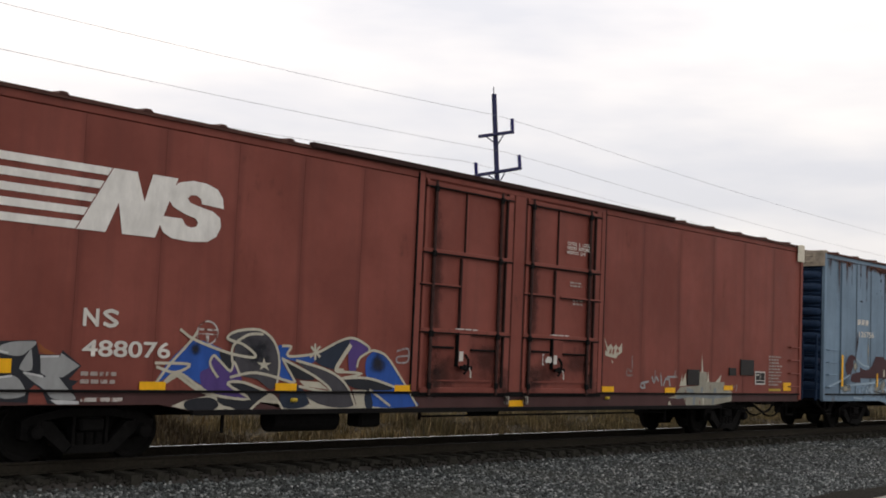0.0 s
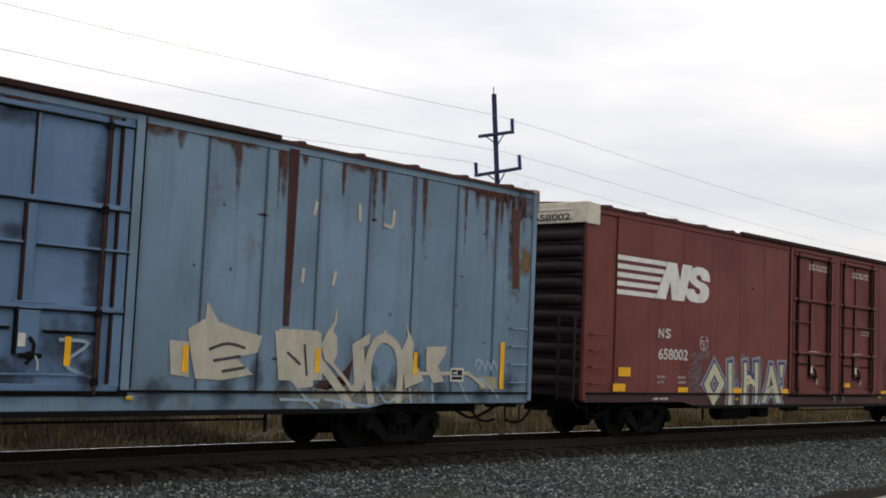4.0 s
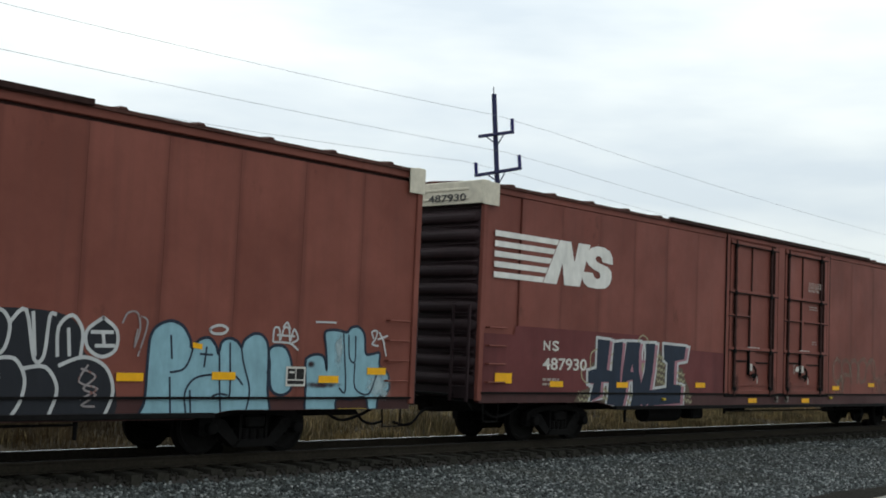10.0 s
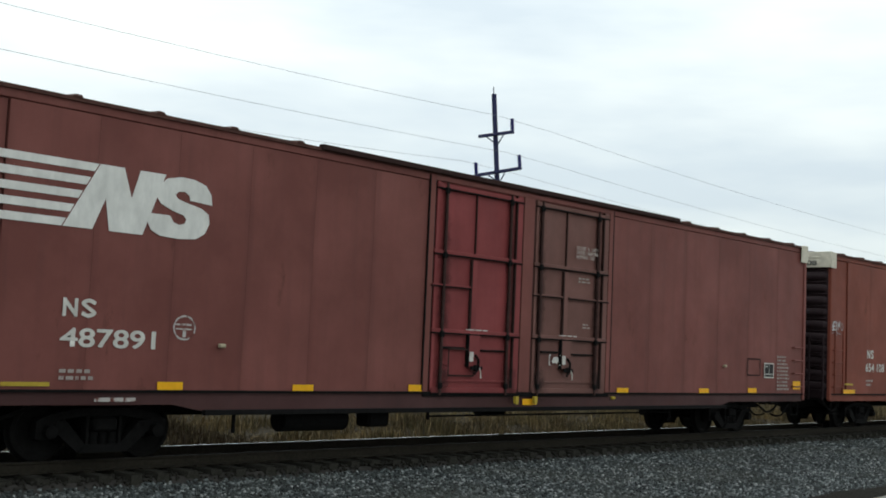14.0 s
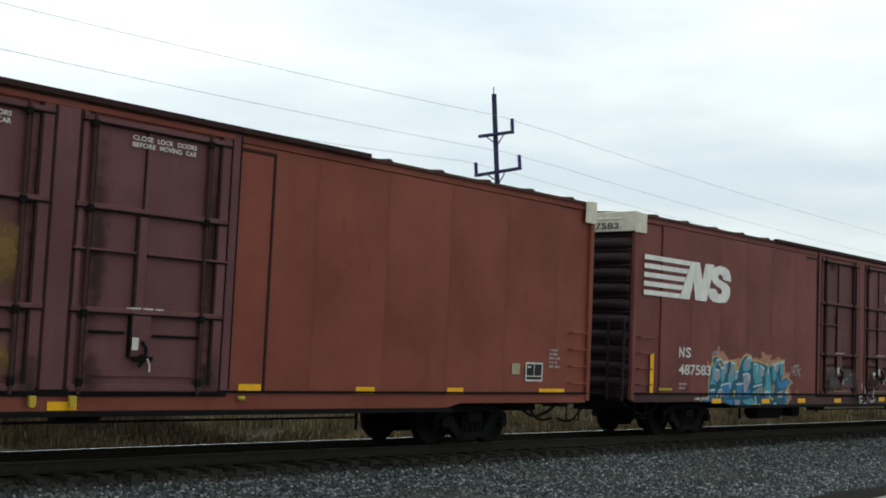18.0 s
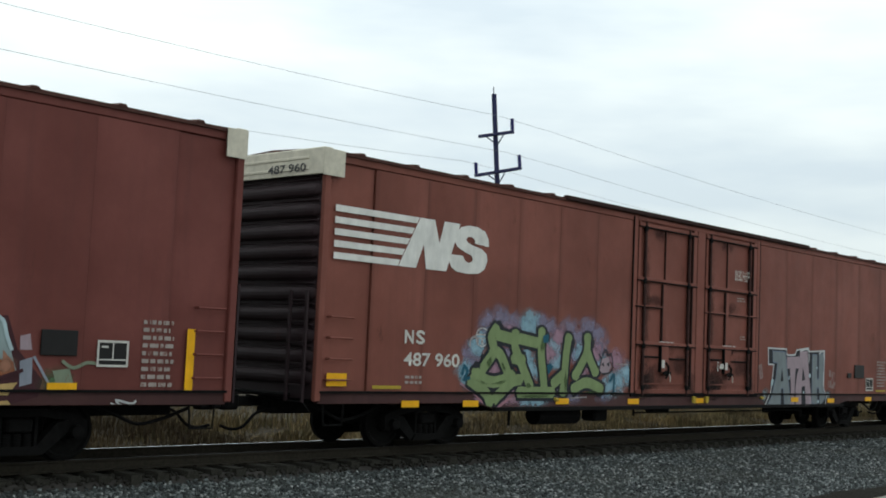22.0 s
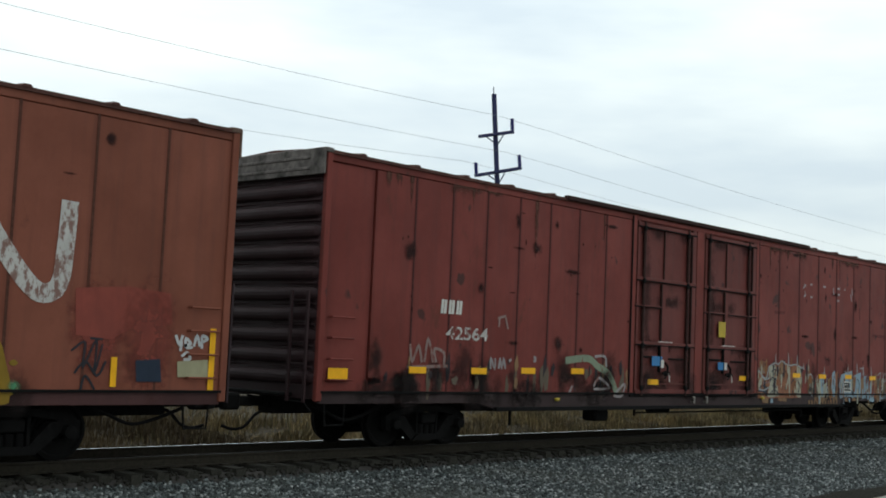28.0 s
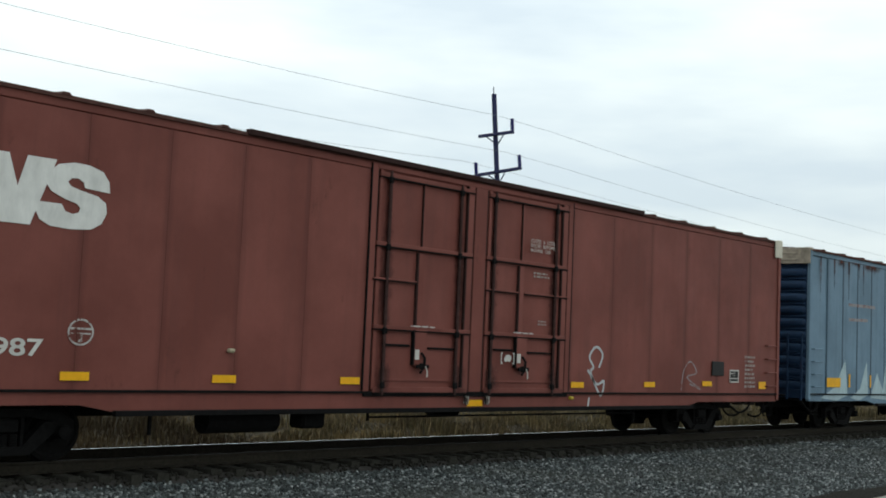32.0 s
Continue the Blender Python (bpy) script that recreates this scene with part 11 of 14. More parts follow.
g.cloud(G_HAZEPINK, 2, [(-5.12, 1.94), (-4.96, 2.18), (-4.64, 2.24), (-4.32, 2.09), (-4.28, 1.86), (-4.56, 1.73), (-4.94, 1.75)])
g.cloud(G_HAZEPINK, 2, [(-5.48, 1.42), (-5.33, 1.66), (-5.03, 1.7), (-4.72, 1.55), (-4.68, 1.33), (-4.94, 1.2), (-5.31, 1.24)])
g.cloud(G_HAZEPINK, 2, [(-8.03, 2.29), (-7.91, 2.51), (-7.66, 2.56), (-7.41, 2.43), (-7.37, 2.23), (-7.59, 2.11), (-7.89, 2.13)])
g.cloud(G_HAZEPINK, 2, [(-8.57, 1.49), (-8.45, 1.7), (-8.22, 1.74), (-7.97, 1.61), (-7.94, 1.41), (-8.15, 1.3), (-8.43, 1.33)])
g.cloud(G_MOSS, 6, [(-8.7, 1.38), (-8.29, 1.28), (-7.74, 1.4), (-8.1, 1.25), (-8.56, 1.28)])
g.cloud(G_MOSS, 6, [(-7.37, 1.04), (-6.24, 1.04), (-6.24, 0.99), (-7.37, 0.99)])
g.cloud(G_MOSS, 6, [(-6.7, 2.25), (-6.52, 2.29), (-6.52, 1.99), (-6.66, 1.99)])
g.cloud(G_MOSS, 6, [(-7.09, 1.3), (-6.96, 1.2), (-7.14, 1.18)])
g.cloud(G_MOSS, 6, [(-5.82, 1.21), (-5.77, 1.57), (-5.69, 1.12)])
g.cloud(G_MOSS, 6, [(-5.07, 1.12), (-4.47, 1.14), (-4.71, 1.06)])
g.cloud(G_MOSS, 6, [(-8.46, 1.67), (-8.24, 1.86), (-8.4, 1.57)])
g.cloud(G_MOSS, 6, [(-8, 1.77), (-7.8, 1.52), (-7.92, 1.59)])
shape_a = [(-8.19, 2.38), (-8.22, 2.35), (-8.26, 2.31), (-8.3, 2.26), (-8.32, 2.21), (-8.3, 2.15), (-8.27, 2.08), (-8.24, 2), (-8.25, 1.92), (-8.3, 1.83), (-8.39, 1.74), (-8.48, 1.65), (-8.54, 1.59)]
g.line(G_BLACK, 4, 0.37, shape_a)
shape_b = [(-8.2, 1.93), (-8.17, 1.92), (-8.12, 1.91), (-8.07, 1.89), (-8.01, 1.85), (-7.95, 1.78), (-7.88, 1.68), (-7.82, 1.59), (-7.78, 1.52)]
g.line(G_BLACK, 4, 0.37, shape_b)
shape_c = [(-8.09, 2.26), (-7.66, 2.2)]
g.line(G_BLACK, 4, 0.37, shape_c)
shape_d = [(-7.55, 2.31), (-7.55, 2.26), (-7.56, 2.19), (-7.56, 2.11), (-7.55, 2.04), (-7.51, 1.96), (-7.45, 1.88), (-7.39, 1.8), (-7.32, 1.7), (-7.25, 1.59), (-7.16, 1.46), (-7.08, 1.35), (-7.02, 1.26)]
g.line(G_BLACK, 4, 0.37, shape_d)
shape_e = [(-7.56, 1.8), (-7.3, 1.77)]
g.line(G_BLACK, 4, 0.37, shape_e)
shape_f = [(-7.36, 2.21), (-6.85, 2.15)]
g.line(G_BLACK, 4, 0.37, shape_f)
shape_g = [(-6.66, 2.38), (-6.66, 2.3), (-6.66, 2.19), (-6.66, 2.05), (-6.65, 1.9), (-6.62, 1.72), (-6.57, 1.5), (-6.53, 1.3), (-6.5, 1.16)]
g.line(G_BLACK, 4, 0.37, shape_g)
shape_h = [(-8.8, 1.5), (-8.74, 1.47), (-8.66, 1.43), (-8.57, 1.38), (-8.48, 1.35), (-8.39, 1.32), (-8.3, 1.31), (-8.21, 1.3), (-8.11, 1.31), (-7.98, 1.33), (-7.84, 1.37), (-7.71, 1.41), (-7.62, 1.44)]
g.line(G_BLACK, 4, 0.37, shape_h)
shape_i = [(-8.91, 1.32), (-8.83, 1.28), (-8.7, 1.23), (-8.56, 1.16), (-8.46, 1.1), (-8.39, 1.04), (-8.35, 0.98), (-8.33, 0.93), (-8.31, 0.89)]
g.line(G_BLACK, 4, 0.37, shape_i)
shape_j = [(-8.13, 0.97), (-8.04, 1.04), (-7.9, 1.13), (-7.76, 1.23), (-7.64, 1.3), (-7.55, 1.34), (-7.47, 1.35), (-7.41, 1.36), (-7.37, 1.36)]
g.line(G_BLACK, 4, 0.37, shape_j)
shape_k = [(-7.35, 1.1), (-6.25, 1.1)]
g.line(G_BLACK, 4, 0.37, shape_k)
shape_l = [(-5.69, 2.28), (-5.71, 2.23), (-5.72, 2.16), (-5.74, 2.06), (-5.76, 1.93), (-5.78, 1.74), (-5.8, 1.5), (-5.82, 1.27), (-5.83, 1.12)]
g.line(G_BLACK, 4, 0.37, shape_l)
shape_m = [(-6.16, 1.31), (-5.84, 1.49)]
g.line(G_BLACK, 4, 0.37, shape_m)
shape_n = [(-4.98, 2.32), (-4.97, 2.25), (-4.97, 2.17), (-4.98, 2.06), (-5.01, 1.96), (-5.09, 1.84), (-5.2, 1.7), (-5.31, 1.57), (-5.39, 1.48)]
g.line(G_BLACK, 4, 0.37, shape_n)
shape_o = [(-4.95, 1.96), (-4.65, 1.57)]
g.line(G_BLACK, 4, 0.37, shape_o)
shape_p = [(-5.42, 1.19), (-5.34, 1.22), (-5.23, 1.26), (-5.09, 1.31), (-4.96, 1.32), (-4.83, 1.31), (-4.68, 1.27), (-4.54, 1.23), (-4.45, 1.2)]
g.line(G_BLACK, 4, 0.37, shape_p)
g.fill(G_BLACK, 4, [(-8.01, 2.39), (-8.04, 2.3), (-8.13, 2.23), (-8.23, 2.23), (-8.32, 2.28), (-8.37, 2.37), (-8.34, 2.46), (-8.26, 2.53), (-8.15, 2.53), (-8.06, 2.48)])
g.fill(G_BLACK, 4, [(-8.37, 1.59), (-8.39, 1.5), (-8.48, 1.44), (-8.58, 1.44), (-8.67, 1.49), (-8.71, 1.58), (-8.68, 1.67), (-8.6, 1.73), (-8.5, 1.74), (-8.41, 1.68)])
g.fill(G_BLACK, 4, [(-8.03, 1.93), (-8.05, 1.84), (-8.14, 1.78), (-8.24, 1.77), (-8.34, 1.83), (-8.38, 1.92), (-8.35, 2.01), (-8.27, 2.07), (-8.16, 2.08), (-8.07, 2.02)])
g.fill(G_BLACK, 4, [(-7.6, 1.53), (-7.62, 1.43), (-7.71, 1.37), (-7.82, 1.37), (-7.92, 1.43), (-7.96, 1.52), (-7.93, 1.61), (-7.84, 1.67), (-7.73, 1.68), (-7.64, 1.62)])
g.fill(G_BLACK, 4, [(-7.91, 2.27), (-7.94, 2.18), (-8.02, 2.11), (-8.13, 2.11), (-8.22, 2.16), (-8.26, 2.25), (-8.24, 2.35), (-8.15, 2.41), (-8.05, 2.41), (-7.95, 2.36)])
g.fill(G_BLACK, 4, [(-7.47, 2.21), (-7.5, 2.11), (-7.59, 2.05), (-7.7, 2.05), (-7.8, 2.1), (-7.84, 2.19), (-7.81, 2.29), (-7.72, 2.35), (-7.61, 2.36), (-7.51, 2.3)])
g.fill(G_BLACK, 4, [(-7.36, 2.32), (-7.39, 2.22), (-7.48, 2.16), (-7.59, 2.15), (-7.69, 2.21), (-7.73, 2.3), (-7.7, 2.39), (-7.62, 2.46), (-7.5, 2.46), (-7.4, 2.41)])
g.fill(G_BLACK, 4, [(-6.83, 1.27), (-6.86, 1.17), (-6.95, 1.11), (-7.07, 1.11), (-7.17, 1.17), (-7.21, 1.26), (-7.18, 1.36), (-7.09, 1.42), (-6.97, 1.42), (-6.87, 1.36)])
g.fill(G_BLACK, 4, [(-7.37, 1.8), (-7.4, 1.71), (-7.49, 1.65), (-7.6, 1.64), (-7.7, 1.7), (-7.74, 1.79), (-7.71, 1.89), (-7.63, 1.95), (-7.51, 1.95), (-7.41, 1.9)])
g.fill(G_BLACK, 4, [(-7.11, 1.78), (-7.14, 1.68), (-7.23, 1.62), (-7.35, 1.62), (-7.44, 1.67), (-7.49, 1.77), (-7.46, 1.86), (-7.37, 1.92), (-7.25, 1.93), (-7.15, 1.87)])
g.fill(G_BLACK, 4, [(-7.17, 2.22), (-7.2, 2.13), (-7.29, 2.06), (-7.41, 2.06), (-7.51, 2.11), (-7.55, 2.21), (-7.52, 2.3), (-7.43, 2.37), (-7.32, 2.37), (-7.22, 2.32)])
g.fill(G_BLACK, 4, [(-6.66, 2.16), (-6.69, 2.06), (-6.78, 2), (-6.9, 1.99), (-7, 2.05), (-7.05, 2.14), (-7.02, 2.24), (-6.92, 2.31), (-6.8, 2.31), (-6.7, 2.26)])
g.fill(G_BLACK, 4, [(-6.46, 2.39), (-6.49, 2.29), (-6.59, 2.23), (-6.71, 2.22), (-6.81, 2.28), (-6.86, 2.37), (-6.83, 2.47), (-6.73, 2.54), (-6.61, 2.54), (-6.51, 2.49)])
g.fill(G_BLACK, 4, [(-6.3, 1.17), (-6.33, 1.07), (-6.42, 1.01), (-6.55, 1.01), (-6.65, 1.07), (-6.7, 1.16), (-6.67, 1.26), (-6.57, 1.32), (-6.45, 1.32), (-6.34, 1.26)])
g.fill(G_BLACK, 4, [(-8.63, 1.5), (-8.66, 1.41), (-8.74, 1.36), (-8.84, 1.36), (-8.92, 1.41), (-8.96, 1.5), (-8.94, 1.59), (-8.86, 1.64), (-8.76, 1.65), (-8.67, 1.59)])
g.fill(G_BLACK, 4, [(-7.43, 1.45), (-7.46, 1.35), (-7.55, 1.29), (-7.66, 1.29), (-7.76, 1.35), (-7.8, 1.44), (-7.77, 1.53), (-7.69, 1.59), (-7.57, 1.6), (-7.48, 1.54)])
g.fill(G_BLACK, 4, [(-8.75, 1.33), (-8.77, 1.24), (-8.85, 1.18), (-8.95, 1.18), (-9.04, 1.23), (-9.08, 1.32), (-9.05, 1.41), (-8.98, 1.47), (-8.88, 1.47), (-8.79, 1.41)])
g.fill(G_BLACK, 4, [(-8.13, 0.89), (-8.16, 0.8), (-8.24, 0.74), (-8.35, 0.75), (-8.44, 0.8), (-8.48, 0.89), (-8.45, 0.98), (-8.37, 1.04), (-8.26, 1.04), (-8.17, 0.98)])
g.fill(G_BLACK, 4, [(-7.95, 0.97), (-7.98, 0.88), (-8.06, 0.82), (-8.17, 0.83), (-8.26, 0.88), (-8.3, 0.97), (-8.28, 1.06), (-8.19, 1.12), (-8.09, 1.12), (-7.99, 1.07)])
g.fill(G_BLACK, 4, [(-7.18, 1.37), (-7.21, 1.27), (-7.3, 1.21), (-7.41, 1.21), (-7.51, 1.27), (-7.55, 1.36), (-7.53, 1.45), (-7.44, 1.51), (-7.32, 1.52), (-7.22, 1.46)])
g.fill(G_BLACK, 4, [(-7.16, 1.1), (-7.19, 1.01), (-7.28, 0.95), (-7.39, 0.95), (-7.49, 1), (-7.53, 1.1), (-7.51, 1.19), (-7.42, 1.25), (-7.3, 1.25), (-7.2, 1.2)])
g.fill(G_BLACK, 4, [(-6.04, 1.11), (-6.07, 1.01), (-6.17, 0.94), (-6.3, 0.94), (-6.4, 1.01), (-6.45, 1.1), (-6.42, 1.2), (-6.32, 1.26), (-6.2, 1.27), (-6.09, 1.2)])
g.fill(G_BLACK, 4, [(-5.48, 2.29), (-5.51, 2.19), (-5.62, 2.12), (-5.75, 2.11), (-5.86, 2.17), (-5.91, 2.27), (-5.87, 2.37), (-5.77, 2.44), (-5.64, 2.45), (-5.53, 2.39)])
g.fill(G_BLACK, 4, [(-5.62, 1.12), (-5.65, 1.01), (-5.76, 0.95), (-5.89, 0.95), (-6, 1.01), (-6.04, 1.11), (-6.01, 1.21), (-5.91, 1.28), (-5.78, 1.28), (-5.67, 1.22)])
g.fill(G_BLACK, 4, [(-5.95, 1.31), (-5.98, 1.21), (-6.08, 1.15), (-6.21, 1.15), (-6.31, 1.21), (-6.36, 1.31), (-6.33, 1.41), (-6.23, 1.47), (-6.1, 1.47), (-5.99, 1.41)])
g.fill(G_BLACK, 4, [(-5.63, 1.5), (-5.66, 1.4), (-5.76, 1.33), (-5.89, 1.33), (-6, 1.39), (-6.05, 1.49), (-6.02, 1.59), (-5.92, 1.65), (-5.79, 1.66), (-5.67, 1.6)])
g.fill(G_BLACK, 4, [(-4.75, 2.33), (-4.78, 2.22), (-4.89, 2.15), (-5.03, 2.14), (-5.15, 2.2), (-5.2, 2.3), (-5.17, 2.41), (-5.06, 2.48), (-4.92, 2.49), (-4.8, 2.43)])
g.fill(G_BLACK, 4, [(-5.17, 1.49), (-5.2, 1.38), (-5.31, 1.32), (-5.44, 1.32), (-5.55, 1.38), (-5.6, 1.48), (-5.57, 1.58), (-5.47, 1.65), (-5.33, 1.65), (-5.22, 1.59)])
g.fill(G_BLACK, 4, [(-4.72, 1.97), (-4.76, 1.86), (-4.87, 1.79), (-5.01, 1.79), (-5.13, 1.85), (-5.18, 1.95), (-5.14, 2.06), (-5.03, 2.13), (-4.89, 2.13), (-4.77, 2.07)])
g.fill(G_BLACK, 4, [(-4.41, 1.58), (-4.45, 1.47), (-4.56, 1.4), (-4.71, 1.4), (-4.82, 1.46), (-4.88, 1.57), (-4.84, 1.67), (-4.73, 1.74), (-4.59, 1.75), (-4.47, 1.68)])
g.fill(G_BLACK, 4, [(-5.2, 1.19), (-5.24, 1.09), (-5.34, 1.03), (-5.48, 1.03), (-5.59, 1.09), (-5.64, 1.19), (-5.6, 1.29), (-5.5, 1.35), (-5.37, 1.36), (-5.25, 1.29)])
g.fill(G_BLACK, 4, [(-4.21, 1.2), (-4.25, 1.09), (-4.36, 1.03), (-4.51, 1.03), (-4.63, 1.09), (-4.68, 1.2), (-4.64, 1.3), (-4.53, 1.37), (-4.39, 1.37), (-4.26, 1.31)])
g.line(G_LEAF, 5, 0.235, shape_a)
g.line(G_LEAF, 5, 0.235, shape_b)
g.line(G_LEAF, 5, 0.235, shape_c)
g.line(G_LEAF, 5, 0.235, shape_d)
g.line(G_LEAF, 5, 0.235, shape_e)
g.line(G_LEAF, 5, 0.235, shape_f)
g.line(G_LEAF, 5, 0.235, shape_g)
g.line(G_LEAF, 5, 0.235, shape_h)
g.line(G_LEAF, 5, 0.235, shape_i)
g.line(G_LEAF, 5, 0.235, shape_j)
g.line(G_LEAF, 5, 0.235, shape_k)
g.line(G_LEAF, 5, 0.235, shape_l)
g.line(G_LEAF, 5, 0.235, shape_m)
g.line(G_LEAF, 5, 0.235, shape_n)
g.line(G_LEAF, 5, 0.235, shape_o)
g.line(G_LEAF, 5, 0.235, shape_p)
g.fill(G_LEAF, 5, [(-8.07, 2.39), (-8.09, 2.32), (-8.15, 2.28), (-8.22, 2.28), (-8.28, 2.31), (-8.31, 2.37), (-8.29, 2.44), (-8.23, 2.48), (-8.16, 2.48), (-8.1, 2.45)])
g.fill(G_LEAF, 5, [(-8.43, 1.59), (-8.44, 1.53), (-8.5, 1.49), (-8.57, 1.49), (-8.63, 1.53), (-8.65, 1.58), (-8.63, 1.64), (-8.58, 1.68), (-8.51, 1.68), (-8.45, 1.65)])
g.fill(G_LEAF, 5, [(-8.09, 1.93), (-8.1, 1.87), (-8.16, 1.83), (-8.23, 1.83), (-8.29, 1.86), (-8.32, 1.92), (-8.3, 1.98), (-8.25, 2.02), (-8.17, 2.02), (-8.11, 1.99)])
g.fill(G_LEAF, 5, [(-7.66, 1.53), (-7.68, 1.46), (-7.73, 1.42), (-7.81, 1.42), (-7.87, 1.46), (-7.9, 1.52), (-7.88, 1.58), (-7.82, 1.62), (-7.75, 1.62), (-7.69, 1.59)])
g.fill(G_LEAF, 5, [(-7.97, 2.27), (-7.99, 2.21), (-8.05, 2.16), (-8.12, 2.16), (-8.18, 2.2), (-8.2, 2.26), (-8.19, 2.32), (-8.13, 2.36), (-8.06, 2.36), (-8, 2.33)])
g.fill(G_LEAF, 5, [(-7.53, 2.21), (-7.55, 2.14), (-7.61, 2.1), (-7.69, 2.1), (-7.75, 2.13), (-7.78, 2.19), (-7.76, 2.26), (-7.7, 2.3), (-7.63, 2.3), (-7.56, 2.27)])
g.fill(G_LEAF, 5, [(-7.43, 2.31), (-7.44, 2.25), (-7.5, 2.21), (-7.58, 2.2), (-7.64, 2.24), (-7.67, 2.3), (-7.65, 2.36), (-7.59, 2.41), (-7.52, 2.41), (-7.45, 2.38)])
g.fill(G_LEAF, 5, [(-6.89, 1.27), (-6.91, 1.2), (-6.97, 1.16), (-7.05, 1.16), (-7.12, 1.2), (-7.15, 1.26), (-7.13, 1.33), (-7.07, 1.37), (-6.99, 1.37), (-6.92, 1.33)])
g.fill(G_LEAF, 5, [(-7.44, 1.8), (-7.45, 1.74), (-7.51, 1.7), (-7.59, 1.7), (-7.65, 1.73), (-7.68, 1.79), (-7.66, 1.86), (-7.6, 1.9), (-7.53, 1.9), (-7.46, 1.86)])
g.fill(G_LEAF, 5, [(-7.18, 1.78), (-7.19, 1.71), (-7.25, 1.67), (-7.33, 1.67), (-7.4, 1.71), (-7.42, 1.77), (-7.4, 1.83), (-7.35, 1.87), (-7.27, 1.88), (-7.2, 1.84)])
g.fill(G_LEAF, 5, [(-7.24, 2.22), (-7.26, 2.16), (-7.32, 2.12), (-7.39, 2.11), (-7.46, 2.15), (-7.49, 2.21), (-7.47, 2.27), (-7.41, 2.31), (-7.33, 2.32), (-7.27, 2.28)])
g.fill(G_LEAF, 5, [(-6.72, 2.16), (-6.74, 2.09), (-6.81, 2.05), (-6.88, 2.05), (-6.95, 2.08), (-6.98, 2.15), (-6.96, 2.21), (-6.9, 2.25), (-6.82, 2.26), (-6.75, 2.22)])
g.fill(G_LEAF, 5, [(-6.53, 2.39), (-6.55, 2.32), (-6.61, 2.28), (-6.69, 2.28), (-6.76, 2.31), (-6.79, 2.37), (-6.77, 2.44), (-6.71, 2.48), (-6.63, 2.49), (-6.56, 2.45)])
g.fill(G_LEAF, 5, [(-6.36, 1.17), (-6.39, 1.1), (-6.45, 1.06), (-6.53, 1.06), (-6.6, 1.1), (-6.63, 1.16), (-6.61, 1.23), (-6.55, 1.27), (-6.46, 1.27), (-6.4, 1.23)])
g.fill(G_LEAF, 5, [(-8.69, 1.5), (-8.71, 1.44), (-8.76, 1.41), (-8.82, 1.41), (-8.88, 1.44), (-8.91, 1.5), (-8.89, 1.56), (-8.84, 1.59), (-8.77, 1.6), (-8.71, 1.56)])
g.fill(G_LEAF, 5, [(-7.5, 1.44), (-7.52, 1.38), (-7.57, 1.34), (-7.65, 1.34), (-7.71, 1.38), (-7.74, 1.44), (-7.72, 1.5), (-7.66, 1.54), (-7.59, 1.54), (-7.52, 1.51)])
g.fill(G_LEAF, 5, [(-8.81, 1.32), (-8.82, 1.27), (-8.87, 1.23), (-8.94, 1.23), (-9, 1.26), (-9.02, 1.32), (-9.01, 1.38), (-8.96, 1.42), (-8.89, 1.42), (-8.83, 1.38)])
g.fill(G_LEAF, 5, [(-8.19, 0.89), (-8.21, 0.83), (-8.26, 0.8), (-8.33, 0.8), (-8.39, 0.83), (-8.42, 0.89), (-8.4, 0.95), (-8.35, 0.99), (-8.28, 0.99), (-8.22, 0.95)])
g.fill(G_LEAF, 5, [(-8.01, 0.97), (-8.03, 0.91), (-8.09, 0.88), (-8.16, 0.88), (-8.22, 0.91), (-8.24, 0.97), (-8.23, 1.03), (-8.17, 1.07), (-8.1, 1.07), (-8.04, 1.03)])
g.fill(G_LEAF, 5, [(-7.24, 1.36), (-7.26, 1.3), (-7.32, 1.26), (-7.4, 1.26), (-7.46, 1.3), (-7.49, 1.36), (-7.47, 1.42), (-7.41, 1.46), (-7.34, 1.46), (-7.27, 1.43)])
g.fill(G_LEAF, 5, [(-7.22, 1.1), (-7.24, 1.04), (-7.3, 1), (-7.38, 1), (-7.44, 1.04), (-7.47, 1.1), (-7.45, 1.16), (-7.39, 1.2), (-7.32, 1.2), (-7.25, 1.16)])
g.fill(G_LEAF, 5, [(-6.11, 1.1), (-6.13, 1.04), (-6.2, 1), (-6.28, 1), (-6.35, 1.04), (-6.38, 1.1), (-6.36, 1.17), (-6.3, 1.21), (-6.21, 1.21), (-6.14, 1.17)])
g.fill(G_LEAF, 5, [(-5.55, 2.29), (-5.58, 2.22), (-5.64, 2.17), (-5.73, 2.17), (-5.8, 2.21), (-5.83, 2.27), (-5.81, 2.34), (-5.75, 2.39), (-5.66, 2.39), (-5.58, 2.35)])
g.fill(G_LEAF, 5, [(-5.69, 1.12), (-5.72, 1.05), (-5.78, 1.01), (-5.87, 1.01), (-5.94, 1.05), (-5.97, 1.11), (-5.95, 1.18), (-5.88, 1.22), (-5.8, 1.22), (-5.73, 1.18)])
g.fill(G_LEAF, 5, [(-6.02, 1.31), (-6.04, 1.25), (-6.11, 1.2), (-6.19, 1.2), (-6.26, 1.24), (-6.29, 1.31), (-6.27, 1.37), (-6.2, 1.41), (-6.12, 1.42), (-6.05, 1.38)])
g.fill(G_LEAF, 5, [(-5.7, 1.5), (-5.72, 1.43), (-5.79, 1.39), (-5.87, 1.39), (-5.95, 1.43), (-5.98, 1.49), (-5.96, 1.56), (-5.89, 1.6), (-5.8, 1.6), (-5.73, 1.56)])
